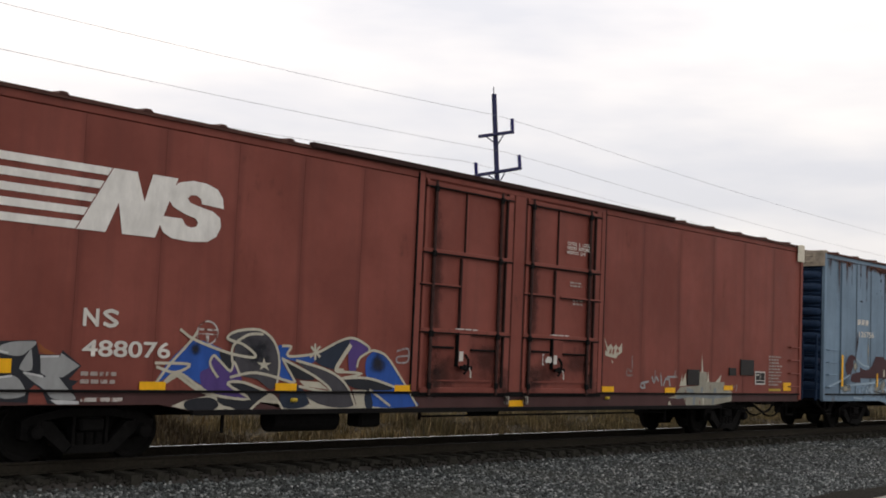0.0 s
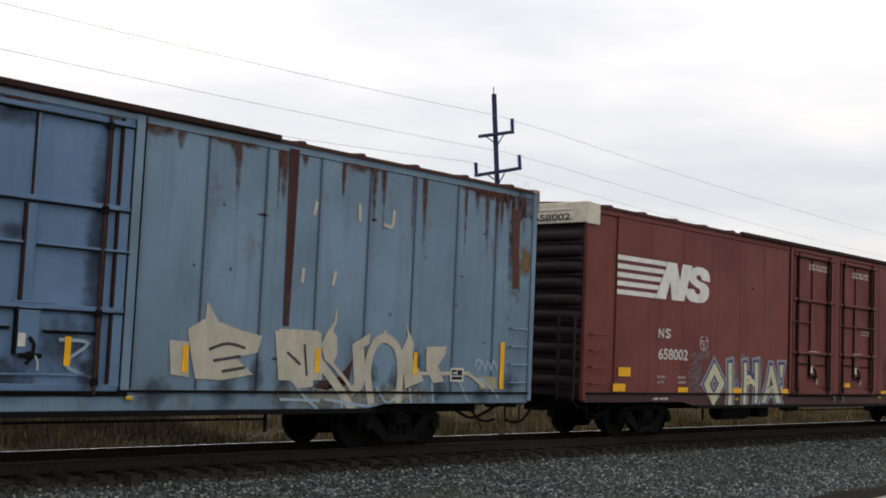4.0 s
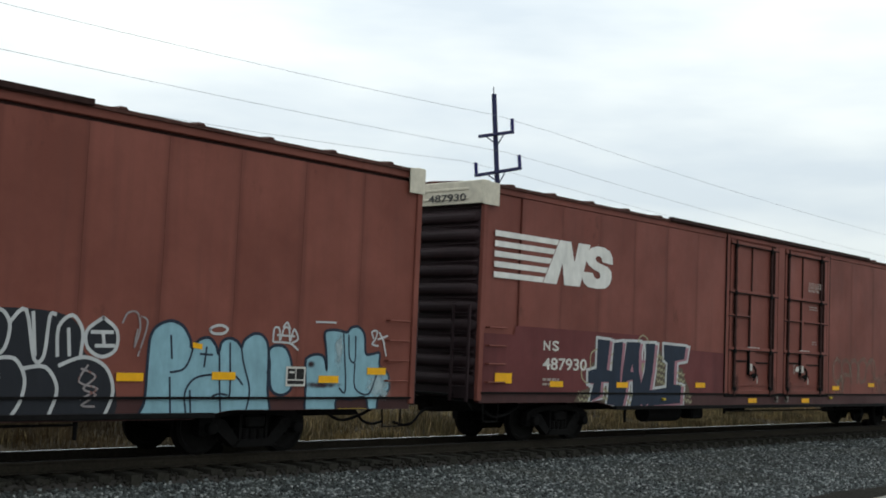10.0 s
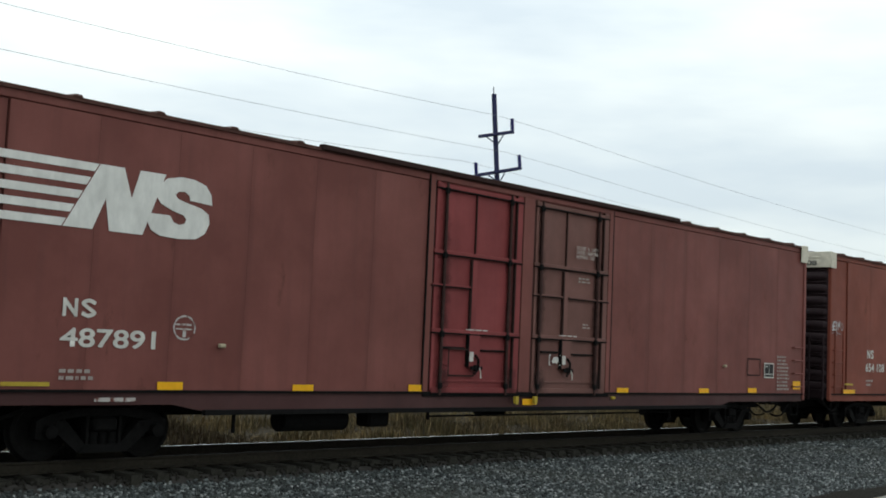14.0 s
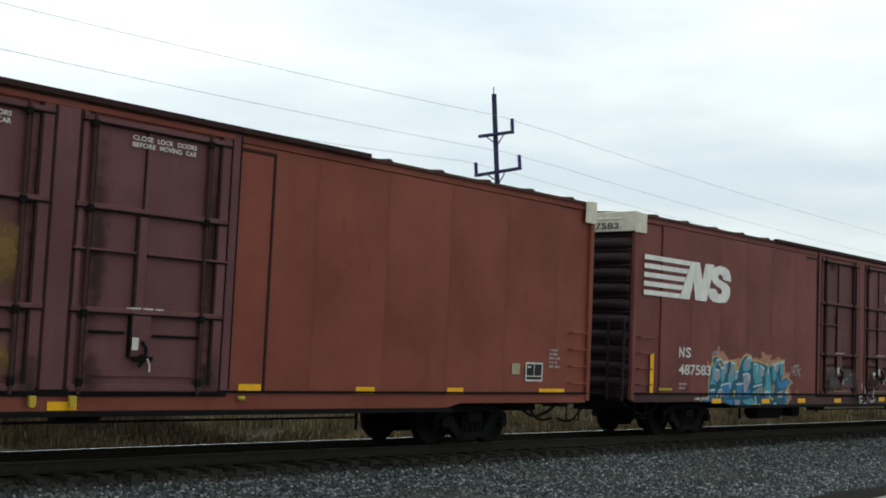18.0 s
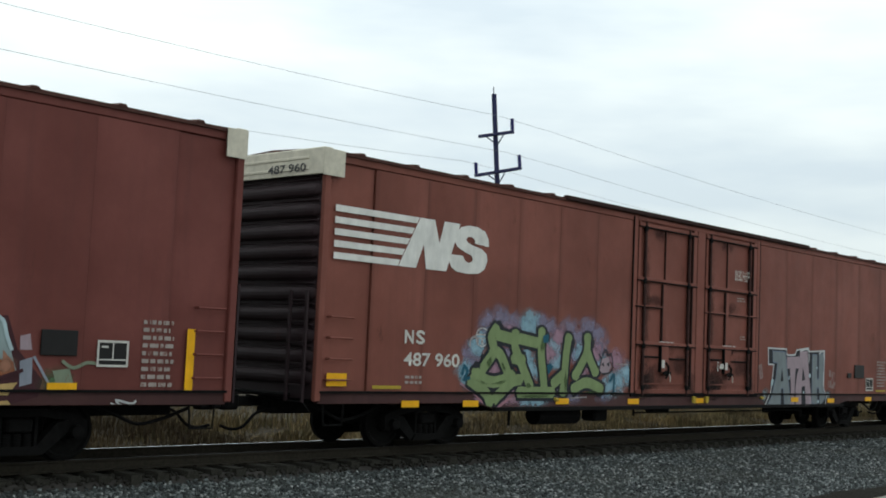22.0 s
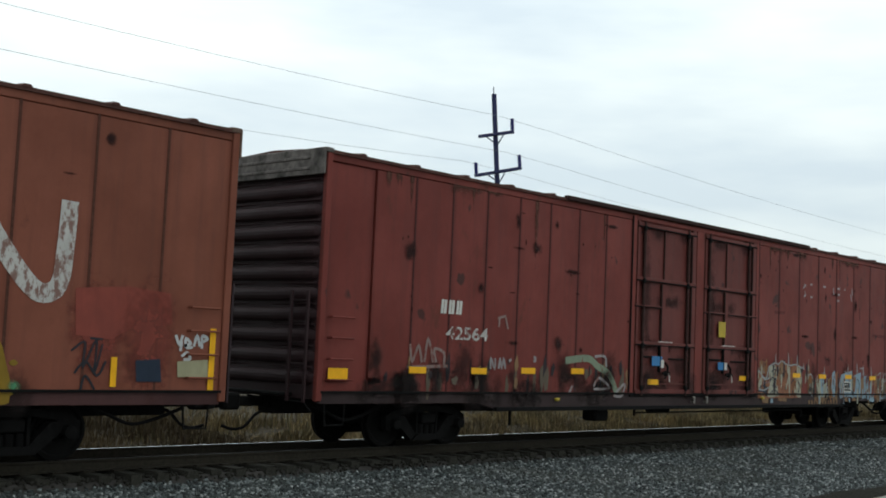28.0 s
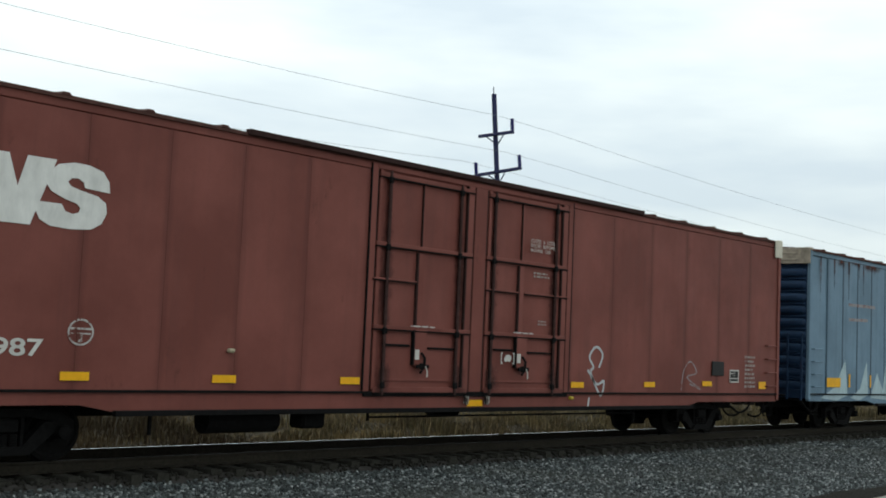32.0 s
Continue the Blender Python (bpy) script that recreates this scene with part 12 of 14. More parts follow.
g.fill(G_LEAF, 5, [(-4.83, 2.32), (-4.85, 2.25), (-4.92, 2.21), (-5.01, 2.2), (-5.09, 2.24), (-5.12, 2.31), (-5.1, 2.38), (-5.03, 2.42), (-4.94, 2.43), (-4.86, 2.39)])
g.fill(G_LEAF, 5, [(-5.24, 1.49), (-5.26, 1.42), (-5.33, 1.38), (-5.42, 1.37), (-5.5, 1.41), (-5.53, 1.48), (-5.51, 1.55), (-5.44, 1.59), (-5.35, 1.59), (-5.27, 1.55)])
g.fill(G_LEAF, 5, [(-4.8, 1.97), (-4.83, 1.9), (-4.9, 1.85), (-4.99, 1.85), (-5.07, 1.89), (-5.1, 1.95), (-5.08, 2.02), (-5, 2.07), (-4.91, 2.07), (-4.83, 2.03)])
g.fill(G_LEAF, 5, [(-4.49, 1.58), (-4.52, 1.51), (-4.59, 1.46), (-4.68, 1.46), (-4.76, 1.5), (-4.8, 1.57), (-4.77, 1.64), (-4.7, 1.68), (-4.61, 1.69), (-4.53, 1.65)])
g.fill(G_LEAF, 5, [(-5.28, 1.19), (-5.3, 1.12), (-5.37, 1.08), (-5.46, 1.08), (-5.53, 1.12), (-5.56, 1.19), (-5.54, 1.26), (-5.47, 1.3), (-5.39, 1.3), (-5.31, 1.26)])
g.fill(G_LEAF, 5, [(-4.29, 1.2), (-4.32, 1.13), (-4.39, 1.08), (-4.49, 1.08), (-4.57, 1.13), (-4.6, 1.2), (-4.58, 1.27), (-4.5, 1.31), (-4.41, 1.31), (-4.33, 1.27)])
g.fill(G_BLACK, 4, [(-8.49, 2.12), (-8.46, 2.36), (-8.3, 2.54), (-8.07, 2.57), (-7.93, 2.44), (-7.95, 2.31), (-8.1, 2.44), (-8.29, 2.42), (-8.38, 2.25), (-8.39, 2.04)])
g.fill(G_BLACK, 4, [(-6.85, 2.15), (-6.84, 2.37), (-6.72, 2.48), (-6.49, 2.47), (-6.36, 2.31), (-6.38, 2.13), (-6.52, 2.36), (-6.71, 2.38)])
g.fill(G_BLACK, 4, [(-5.53, 1.94), (-5.45, 2.22), (-5.57, 2.4), (-5.79, 2.42), (-5.62, 2.3)])
g.fill(G_BLACK, 4, [(-4.77, 1.97), (-4.69, 2.25), (-4.86, 2.41), (-5.1, 2.42), (-4.85, 2.29)])
g.fill(G_DTEAL, 6, [(-6.62, 2.3), (-6.42, 2.35), (-6.42, 2.17), (-6.59, 2.15)])
g.fill(G_DTEAL, 6, [(-6.45, 1.68), (-6.33, 1.73), (-6.21, 1.65), (-6.38, 1.47)])
g.line(G_BLACK, 6, 0.035, [(-4.5, 1.6), (-4.4, 1.88), (-4.26, 2.08), (-4.15, 1.94), (-4.03, 1.99), (-3.97, 1.61), (-4.37, 1.52)])
g.line(G_BLACK, 6, 0.035, [(-4.4, 1.86), (-4.53, 1.97)])
g.fill(G_BLACK, 6, [(-4.41, 1.74), (-4.32, 1.79), (-4.31, 1.68)])
g.fill(G_BLACK, 6, [(-4.21, 1.76), (-4.09, 1.8), (-4.11, 1.68)])
g.fill(G_BLACK, 6, [(-8.94, 1.59), (-8.77, 1.73), (-8.63, 1.63), (-8.76, 1.57)])
g.fill(G_BLACK, 6, [(-8.65, 1.83), (-8.56, 1.89), (-8.6, 1.73)])
g.fill(G_PINKGREY, 5, [(-4.48, 1.61), (-4.4, 1.86), (-4.15, 1.91), (-4.01, 1.7), (-4.12, 1.56), (-4.37, 1.54)])
g.line(G_DTEAL, 6, 0.07, [(-9.18, 1.45), (-9.13, 1.61), (-9.03, 1.5), (-9.13, 1.35), (-8.96, 1.38)])
g.line(G_DTEAL, 6, 0.07, [(-4.05, 1.36), (-3.89, 1.51), (-3.9, 1.12)])
g.line(G_PINK, 3, 0.05, [(-9.21, 1.27), (-8.76, 1.05), (-8.25, 0.75), (-7.93, 0.84), (-7.43, 1.11)])
g.line(G_PALE, 2, 0.05, [(-8.97, 2.01), (-8.96, 2.13), (-8.85, 2.2), (-8.74, 2.16), (-8.75, 2.05)])
g.line(G_PALE, 2, 0.03, [(-3.82, 1.76), (-3.36, 1.75)])
g.line(G_PALE, 2, 0.03, [(-4.09, 1.12), (-3.59, 1.22)])
g.line(G_PALE, 2, 0.03, [(-5.52, 0.98), (-4.94, 1)])
g = Sprayed(8, "slate and pale pink sprayed capitals with black shadow and white edges")
g.cloud(G_SLATE, 1, [(3.25, 1.02), (3.67, 1.31), (3.62, 0.85), (3.29, 0.86)])
g.cloud(G_SLATE, 1, [(7.29, 1.13), (7.61, 1.24), (7.63, 0.87), (7.34, 0.84)])
shape_a = [(3.65, 2.33), (4.71, 2.33), (4.74, 2.16), (5.28, 2.18), (5.37, 2.32), (6.11, 2.4), (6.17, 2.3), (7.17, 2.35), (7.14, 1.23), (7.36, 1.03), (7.26, 0.74), (3.54, 0.81), (3.83, 1.12), (3.93, 1.57), (4, 1.92), (3.68, 1.93)]
g.edge(G_WHITE, 1, 0.09, shape_a)
g.fill(G_BLACK, 2, shape_a)
shape_b = [(3.88, 2.28), (4.65, 2.27), (4.82, 1.59), (4.98, 1.03), (5.06, 0.76), (4.64, 0.76), (4.54, 1.25), (4.42, 1.23), (4.4, 0.77), (3.59, 0.77), (3.86, 1.03), (4.1, 1.58), (4.17, 1.95), (3.9, 1.97)]
g.fill(G_SLATE, 3, shape_b)
shape_c = [(6.37, 2.25), (6.68, 2.24), (6.7, 1.53), (6.81, 1.54), (6.81, 2.28), (7.13, 2.28), (7.09, 1.29), (7.3, 0.98), (6.92, 0.72), (6.83, 1.27), (6.69, 1.27), (6.75, 0.75), (6.36, 0.83), (6.37, 1.63)]
g.fill(G_SLATE, 3, shape_c)
g.fill(G_PINKGREY, 3, [(4.74, 2.13), (5.55, 2.17), (5.56, 1.82), (5.3, 1.82), (5.27, 1.41), (5.25, 0.76), (5, 0.76), (5.03, 1.22), (4.98, 1.6), (4.95, 1.81), (4.77, 1.8)])
g.fill(G_PINKGREY, 3, [(5.56, 2.31), (6.05, 2.34), (6.17, 1.62), (6.39, 0.75), (5.99, 0.71), (5.92, 1.32), (5.7, 1.3), (5.7, 0.76), (5.34, 0.76), (5.31, 1.22), (5.38, 1.61), (5.55, 1.9)])
g.fill(G_BLACK, 4, [(4.45, 1.82), (4.55, 1.45), (4.38, 1.44)])
g.fill(G_BLACK, 4, [(5.75, 1.89), (5.91, 1.5), (5.71, 1.47)])
g.fill(G_ICE, 4, [(3.82, 1.48), (3.97, 1.5), (3.94, 1.32), (3.8, 1.32)])
g.fill(G_ICE, 4, [(6.16, 1.68), (6.27, 1.69), (6.27, 1.57), (6.17, 1.56)])
g.fill(G_ICE, 4, [(4.86, 1.59), (4.92, 1.6), (4.92, 1.5), (4.86, 1.5)])
g.fill(G_ICE, 4, [(5.77, 1.17), (5.88, 1.18), (5.88, 1.1), (5.78, 1.09)])
g.fill(G_ICE, 4, [(6.64, 1.89), (6.73, 1.89), (6.73, 1.82), (6.66, 1.82)])
g.fill(G_ICE, 4, [(6.74, 0.91), (6.85, 0.91), (6.84, 0.83), (6.74, 0.83)])
g.edge(G_EDGE, 4, 0.03, shape_b)
g.edge(G_EDGE, 4, 0.03, shape_c)
g.line(G_WHITE, 4, 0.05, [(6.81, 2.28), (7.14, 2.29), (7.12, 1.34)])
g.line(G_WHITE, 4, 0.05, [(5.58, 2.33), (6.09, 2.37), (6.14, 2.02)])
g.line(G_THIN, 1, 0.2, [(7.58, 1.71), (7.81, 1.66), (7.74, 1.45)])
g.line(G_THIN, 1, 0.2, [(7.52, 1.39), (7.9, 1.35)])
g.line(G_THIN, 1, 0.2, [(3.19, 1.83), (3.26, 1.56)])
g = Sprayed(9, "white block lettering on mustard yellow with black shadow")
g.line(G_BLACK, 6, 0.055, [(4.09, 2.04), (4.04, 1.76), (4.15, 1.58), (4.02, 1.15)])
g.line(G_BLACK, 6, 0.055, [(4.61, 2.06), (4.58, 1.73), (4.72, 1.5), (4.62, 0.89)])
g.line(G_BLACK, 6, 0.055, [(5.29, 1.94), (5.26, 1.6), (5.4, 1.41), (5.28, 0.95)])
g.line(G_BLACK, 6, 0.055, [(6.07, 2.06), (6.0, 1.72), (6.15, 1.47), (5.99, 1.06)])
g.line(G_BLACK, 6, 0.055, [(6.76, 2.08), (6.67, 1.79), (6.86, 1.54), (6.76, 1.06)])
g.line(G_BLACK, 6, 0.055, [(7.42, 2.17), (7.32, 1.85), (7.49, 1.6), (7.4, 1.17)])
g.line(G_BLACK, 6, 0.055, [(3.44, 1.87), (3.76, 1.75), (3.6, 1.57), (3.59, 1.36)])
g.line(G_BLACK, 6, 0.055, [(5.61, 1.88), (5.8, 1.95)])
g.line(G_BLACK, 6, 0.055, [(6.35, 1.63), (6.57, 1.69)])
g.line(G_BLACK, 6, 0.055, [(4.91, 1.86), (5.03, 1.92), (5.02, 1.79)])
g.fill(G_MUSTARD, 1, [(2.59, 0.89), (4.15, 0.84), (5.87, 0.87), (7.24, 0.91), (9.07, 0.97), (9.1, 0.6), (2.6, 0.66)])
g.fill(G_MUSTARD, 1, [(8.41, 2.53), (8.91, 2.23), (9.19, 1.69), (9.4, 1.03), (8.92, 0.79), (8.51, 1.03)])
g.fill(G_MUSTARD, 1, smooth([(2.82, 1.99), (2.87, 2.03), (2.93, 1.99), (2.88, 1.95)], True))
g.fill(G_MUSTARD, 1, smooth([(2.77, 1.79), (2.82, 1.85), (2.89, 1.8), (2.83, 1.74)], True))
g.fill(G_MUSTARD, 1, smooth([(3.15, 2.34), (3.2, 2.39), (3.26, 2.34), (3.21, 2.3)], True))
g.fill(G_MUSTARD, 1, smooth([(3.43, 2.39), (3.49, 2.45), (3.56, 2.4), (3.5, 2.34)], True))
g.fill(G_MUSTARD, 1, smooth([(4.95, 2.36), (5.0, 2.4), (5.05, 2.36), (5.0, 2.32)], True))
g.fill(G_MUSTARD, 1, smooth([(5.2, 2.45), (5.24, 2.49), (5.3, 2.45), (5.25, 2.41)], True))
g.fill(G_MUSTARD, 1, smooth([(5.36, 2.32), (5.41, 2.36), (5.46, 2.32), (5.41, 2.28)], True))
g.fill(G_MUSTARD, 1, smooth([(6.79, 2.39), (6.85, 2.44), (6.93, 2.4), (6.86, 2.34)], True))
g.fill(G_MUSTARD, 1, smooth([(7.49, 2.38), (7.58, 2.45), (7.67, 2.39), (7.59, 2.32)], True))
g.fill(G_MUSTARD, 1, smooth([(8.43, 2.26), (8.51, 2.32), (8.59, 2.27), (8.51, 2.21)], True))
g.fill(G_MUSTARD, 1, smooth([(9.3, 1.47), (9.37, 1.52), (9.44, 1.47), (9.37, 1.43)], True))
g.fill(G_MUSTARD, 1, smooth([(2.74, 1.37), (2.79, 1.42), (2.85, 1.37), (2.8, 1.33)], True))
g.line(G_OLIVE, 5, 0.02, [(2.94, 0.89), (3.7, 0.85), (5.11, 0.82), (6.41, 0.85)])
g.line(G_OLIVE, 5, 0.02, [(4.62, 0.88), (4.73, 0.7)])
g.line(G_OLIVE, 5, 0.02, [(5.88, 0.81), (5.96, 0.68)])
g.cloud(G_GREEN, 5, [(2.82, 2.32), (2.88, 2.4), (2.95, 2.33), (2.89, 2.25)])
g.cloud(G_GREEN, 5, [(4.2, 2.46), (4.26, 2.54), (4.34, 2.47), (4.27, 2.39)])
g.cloud(G_GREEN, 5, [(4.98, 2.44), (5.05, 2.52), (5.13, 2.44), (5.06, 2.36)])
g.cloud(G_GREEN, 5, [(5.68, 2.43), (5.76, 2.52), (5.84, 2.44), (5.77, 2.36)])
g.cloud(G_GREEN, 5, [(7.05, 2.46), (7.13, 2.55), (7.22, 2.47), (7.14, 2.38)])
g.cloud(G_GREEN, 5, [(7.71, 2.5), (7.79, 2.58), (7.89, 2.5), (7.8, 2.42)])
g.cloud(G_GREEN, 5, [(2.86, 1.11), (2.92, 1.18), (2.98, 1.11), (2.93, 1.04)])
g.cloud(G_GREEN, 5, [(6.88, 0.83), (6.96, 0.91), (7.05, 0.83), (6.97, 0.75)])
g.cloud(G_GREEN, 5, [(8.77, 1.68), (8.86, 1.77), (8.96, 1.68), (8.87, 1.6)])
g.cloud(G_GREEN, 5, [(2.77, 0.85), (2.83, 0.92), (2.9, 0.85), (2.84, 0.78)])
g.cloud(G_GREEN, 5, [(9.29, 1.14), (9.38, 1.23), (9.49, 1.14), (9.4, 1.06)])
g.cloud(G_GREEN, 5, [(4.72, 1.83), (4.79, 1.9), (4.87, 1.83), (4.8, 1.75)])
g.cloud(G_GREEN, 5, [(5.39, 1.99), (5.46, 2.07), (5.55, 2.0), (5.47, 1.92)])
g.cloud(G_GREEN, 5, [(6.15, 1.47), (6.22, 1.55), (6.31, 1.48), (6.23, 1.4)])
g.fill(G_MUSTARD, 1, [(2.87, 1.85), (2.99, 1.87), (2.97, 1.55), (3.27, 1.43), (3.3, 0.98), (2.96, 0.92), (2.77, 1.11), (2.87, 1.55)])
g.fill(G_MUSTARD, 1, [(2.57, 0.98), (2.83, 0.94), (3.31, 0.92), (3.76, 0.8), (2.63, 0.82)])
g.fill(G_MUSTARD, 1, smooth([(2.9, 2.26), (3.02, 2.35), (3.15, 2.29), (3.07, 2.19), (2.95, 2.19)], True))
g.fill(G_BLACK, 2, [(2.89, 1.59), (2.99, 1.86), (3.01, 2.08), (3.27, 2.24), (3.51, 2.19), (3.78, 2.06), (4.06, 2.18), (4.29, 2.14), (4.4, 0.7), (3.93, 0.71), (3.28, 0.9), (3.24, 1.4), (2.91, 1.55)])
g.fill(G_BRIGHT, 3, [(3.01, 1.89), (3.04, 2.04), (3.27, 2.19), (3.51, 2.15), (3.78, 2.03), (3.95, 2.03), (4.11, 2.18), (4.27, 2.12), (4.08, 1.83), (3.87, 1.57), (3.71, 1.46), (3.74, 0.98), (3.31, 0.98), (3.28, 1.43), (3.41, 1.43), (3.41, 1.81), (3.71, 1.93), (3.45, 2.03), (3.27, 1.87)])
g.fill(G_BRIGHT, 3, [(2.94, 1.6), (3.05, 1.66), (3.02, 1.86), (3.27, 1.87), (3.41, 1.81), (3.41, 1.43)])
g.cloud(G_GREEN, 5, [(2.86, 2.17), (2.92, 2.24), (2.99, 2.17), (2.93, 2.1)])
g.cloud(G_GREEN, 5, [(2.74, 1.63), (2.79, 1.71), (2.86, 1.64), (2.8, 1.57)])
g.cloud(G_GREEN, 5, [(3.56, 2.33), (3.62, 2.41), (3.69, 2.34), (3.63, 2.26)])
g.cloud(G_GREEN, 5, [(3.38, 1.31), (3.44, 1.38), (3.51, 1.31), (3.45, 1.24)])
g.cloud(G_GREEN, 5, [(3.47, 1.85), (3.53, 1.93), (3.6, 1.86), (3.54, 1.78)])
g.fill(G_MUSTARD, 1, smooth([(3.86, 2.22), (3.98, 2.32), (4.2, 2.36), (4.37, 2.4), (4.55, 2.32), (4.52, 2.15), (4.22, 2.07), (3.96, 2.11)], True))
g.fill(G_MUSTARD, 1, smooth([(5.12, 2.31), (5.21, 2.37), (5.29, 2.3), (5.21, 2.22)], True))
g.fill(G_MUSTARD, 1, smooth([(5.34, 2.32), (5.53, 2.42), (5.83, 2.35), (5.79, 2.17), (5.5, 2.12), (5.38, 2.2)], True))
g.fill(G_MUSTARD, 1, smooth([(5.86, 2.31), (6.08, 2.36), (6.29, 2.29), (6.48, 2.25), (6.45, 1.99), (6.38, 1.79), (6.17, 1.89), (6.02, 2.1)], True))
g.fill(G_MUSTARD, 1, smooth([(6.93, 2.27), (7.14, 2.33), (7.37, 2.28), (7.23, 2.11), (6.99, 2.13)], True))
g.fill(G_MUSTARD, 1, smooth([(7.46, 2.3), (7.66, 2.35), (7.77, 2.22), (7.58, 2.17)], True))
g.fill(G_MUSTARD, 1, smooth([(8.33, 1.97), (8.69, 2.03), (8.82, 1.6), (9.11, 1.51), (9.31, 1.32), (9.28, 0.82), (8.53, 0.82), (7.94, 0.7), (7.7, 0.89), (8.64, 1.03), (8.71, 1.41), (8.28, 1.73)], True))
g.fill(G_MUSTARD, 1, smooth([(3.71, 0.93), (4.23, 0.85), (4.68, 0.72), (3.73, 0.73)], True))
g.fill(G_MUSTARD, 1, smooth([(5.46, 0.72), (5.6, 0.84), (5.95, 0.79), (6.0, 0.7)], True))
g.fill(G_MUSTARD, 1, smooth([(6.7, 0.7), (6.82, 0.83), (7.17, 0.78), (7.05, 0.69)], True))
g.fill(G_MUSTARD, 1, smooth([(8.94, 1.75), (9.07, 1.68), (9.03, 1.56), (8.89, 1.62)], True))
g.fill(G_MUSTARD, 1, smooth([(8.82, 1.94), (8.91, 1.87), (8.86, 1.79)], True))
g.fill(G_BLACK, 2, [(3.61, 2.26), (3.77, 2.27), (4.04, 2.09), (4.38, 2.26), (4.58, 2.19), (4.93, 2.19), (5.3, 2.21), (5.55, 2.1), (5.64, 2.23), (6.03, 2.25), (6.13, 1.97), (6.33, 1.76), (6.43, 2.2), (6.83, 2.13), (7.4, 2.21), (7.72, 2.19), (7.96, 2.06), (8.26, 2.26), (8.41, 1.87), (8.61, 1.6), (8.74, 1.31), (8.69, 1.01), (8.41, 0.8), (7.94, 0.75), (7.61, 0.9), (7.57, 0.68), (7.0, 0.69), (6.52, 0.82), (6.53, 0.69), (3.73, 0.73)])
g.fill(G_BRIGHT, 3, [(3.61, 2.2), (3.74, 2.18), (3.96, 2.08), (4.26, 2.12), (4.43, 2.21), (4.59, 2.12), (4.45, 1.97), (4.38, 1.62), (4.16, 1.66), (4.05, 1.52), (4.04, 1.05), (3.71, 1.02)])
g.fill(G_BRIGHT, 3, [(4.46, 1.73), (4.69, 1.75), (4.74, 1.98), (4.94, 1.99), (5.03, 2.12), (5.26, 2.16), (5.46, 2.07), (5.54, 1.87), (5.49, 1.65), (5.4, 1.51), (5.69, 1.51), (5.68, 1.28), (5.43, 1.11), (5.01, 1.11), (4.99, 1.38), (4.81, 1.27), (4.21, 1.28), (4.19, 1.5), (4.35, 1.5), (4.4, 1.37), (4.64, 1.46)])
g.fill(G_BRIGHT, 3, [(5.68, 2.13), (5.94, 2.18), (6.02, 2.01), (5.92, 1.82), (6.12, 1.87), (6.09, 1.57), (6.23, 1.74), (6.35, 1.46), (6.03, 1.35), (6.09, 1.11), (5.78, 0.99), (5.69, 1.19), (5.64, 1.87)])
g.fill(G_BRIGHT, 3, [(6.53, 2.15), (6.89, 2.08), (6.85, 1.89), (7.06, 1.99), (7.41, 2.13), (7.23, 1.87), (6.99, 1.74), (6.92, 1.68), (6.87, 1.54), (7.04, 1.51), (7.0, 1.27), (6.69, 1.13), (6.42, 1.18), (6.56, 1.41), (6.35, 1.44), (6.44, 1.62), (6.75, 1.71), (6.48, 1.88)])
g.fill(G_BRIGHT, 3, [(7.15, 1.91), (7.39, 2.01), (7.67, 2.11), (7.83, 1.95), (7.88, 1.58), (8.01, 1.12), (7.57, 1.12), (7.55, 1.33), (7.21, 1.39), (7.15, 1.7)])
g.fill(G_BRIGHT, 3, [(8.03, 1.96), (8.2, 2.13), (8.24, 1.91), (8.1, 1.81), (8.36, 1.57), (8.56, 1.34), (8.54, 1.07), (8.28, 0.89), (8.04, 0.93), (8.2, 1.19), (8.13, 1.44), (7.96, 1.77)])
g.fill(G_BRIGHT, 3, [(3.71, 0.99), (4.47, 1.07), (4.67, 0.97), (4.56, 0.74), (4.15, 0.75), (3.72, 0.88)])
g.fill(G_BRIGHT, 3, [(4.79, 1.05), (5.11, 1.05), (5.18, 0.82), (4.85, 0.74)])
g.fill(G_BRIGHT, 3, [(5.2, 1.05), (5.73, 1.09), (5.98, 0.94), (5.9, 0.78), (5.41, 0.83)])
g.fill(G_BRIGHT, 3, [(6.09, 0.9), (6.49, 0.97), (6.51, 0.72), (6.12, 0.72)])
g.fill(G_BRIGHT, 3, [(7.02, 0.97), (7.41, 1.02), (7.5, 0.71), (7.15, 0.71), (6.98, 0.85)])
g.fill(G_BLACK, 4, smooth([(3.63, 2.02), (3.79, 2.06), (3.98, 1.99), (3.82, 1.87), (3.77, 1.49), (3.7, 1.49)], True))
g.fill(G_BLACK, 4, smooth([(5.1, 1.19), (5.37, 1.25), (5.31, 1.11), (5.16, 1.05)], True))
g.fill(G_BLACK, 4, smooth([(7.4, 1.57), (7.48, 1.74), (7.58, 1.7), (7.61, 1.35), (7.46, 1.34)], True))
g.fill(G_BLACK, 4, smooth([(4.21, 1.1), (4.38, 1.12), (4.46, 0.99), (4.35, 1.01)], True))
g.line(G_BLACK, 4, 0.045, [(4.59, 2.11), (4.41, 2.05), (4.41, 1.66)])
g.line(G_BLACK, 4, 0.045, [(5.67, 1.45), (5.75, 1.11)])
g.line(G_BLACK, 4, 0.045, [(6.35, 1.44), (6.23, 1.11), (6.5, 0.85)])
g.line(G_BLACK, 4, 0.045, [(7.17, 1.38), (7.36, 1.28), (7.29, 0.71)])
g.line(G_BLACK, 4, 0.045, [(5.01, 1.11), (5.12, 0.86), (5.21, 0.73)])
g.line(G_BLACK, 4, 0.045, [(3.72, 0.91), (4.22, 0.9), (4.67, 0.97)])
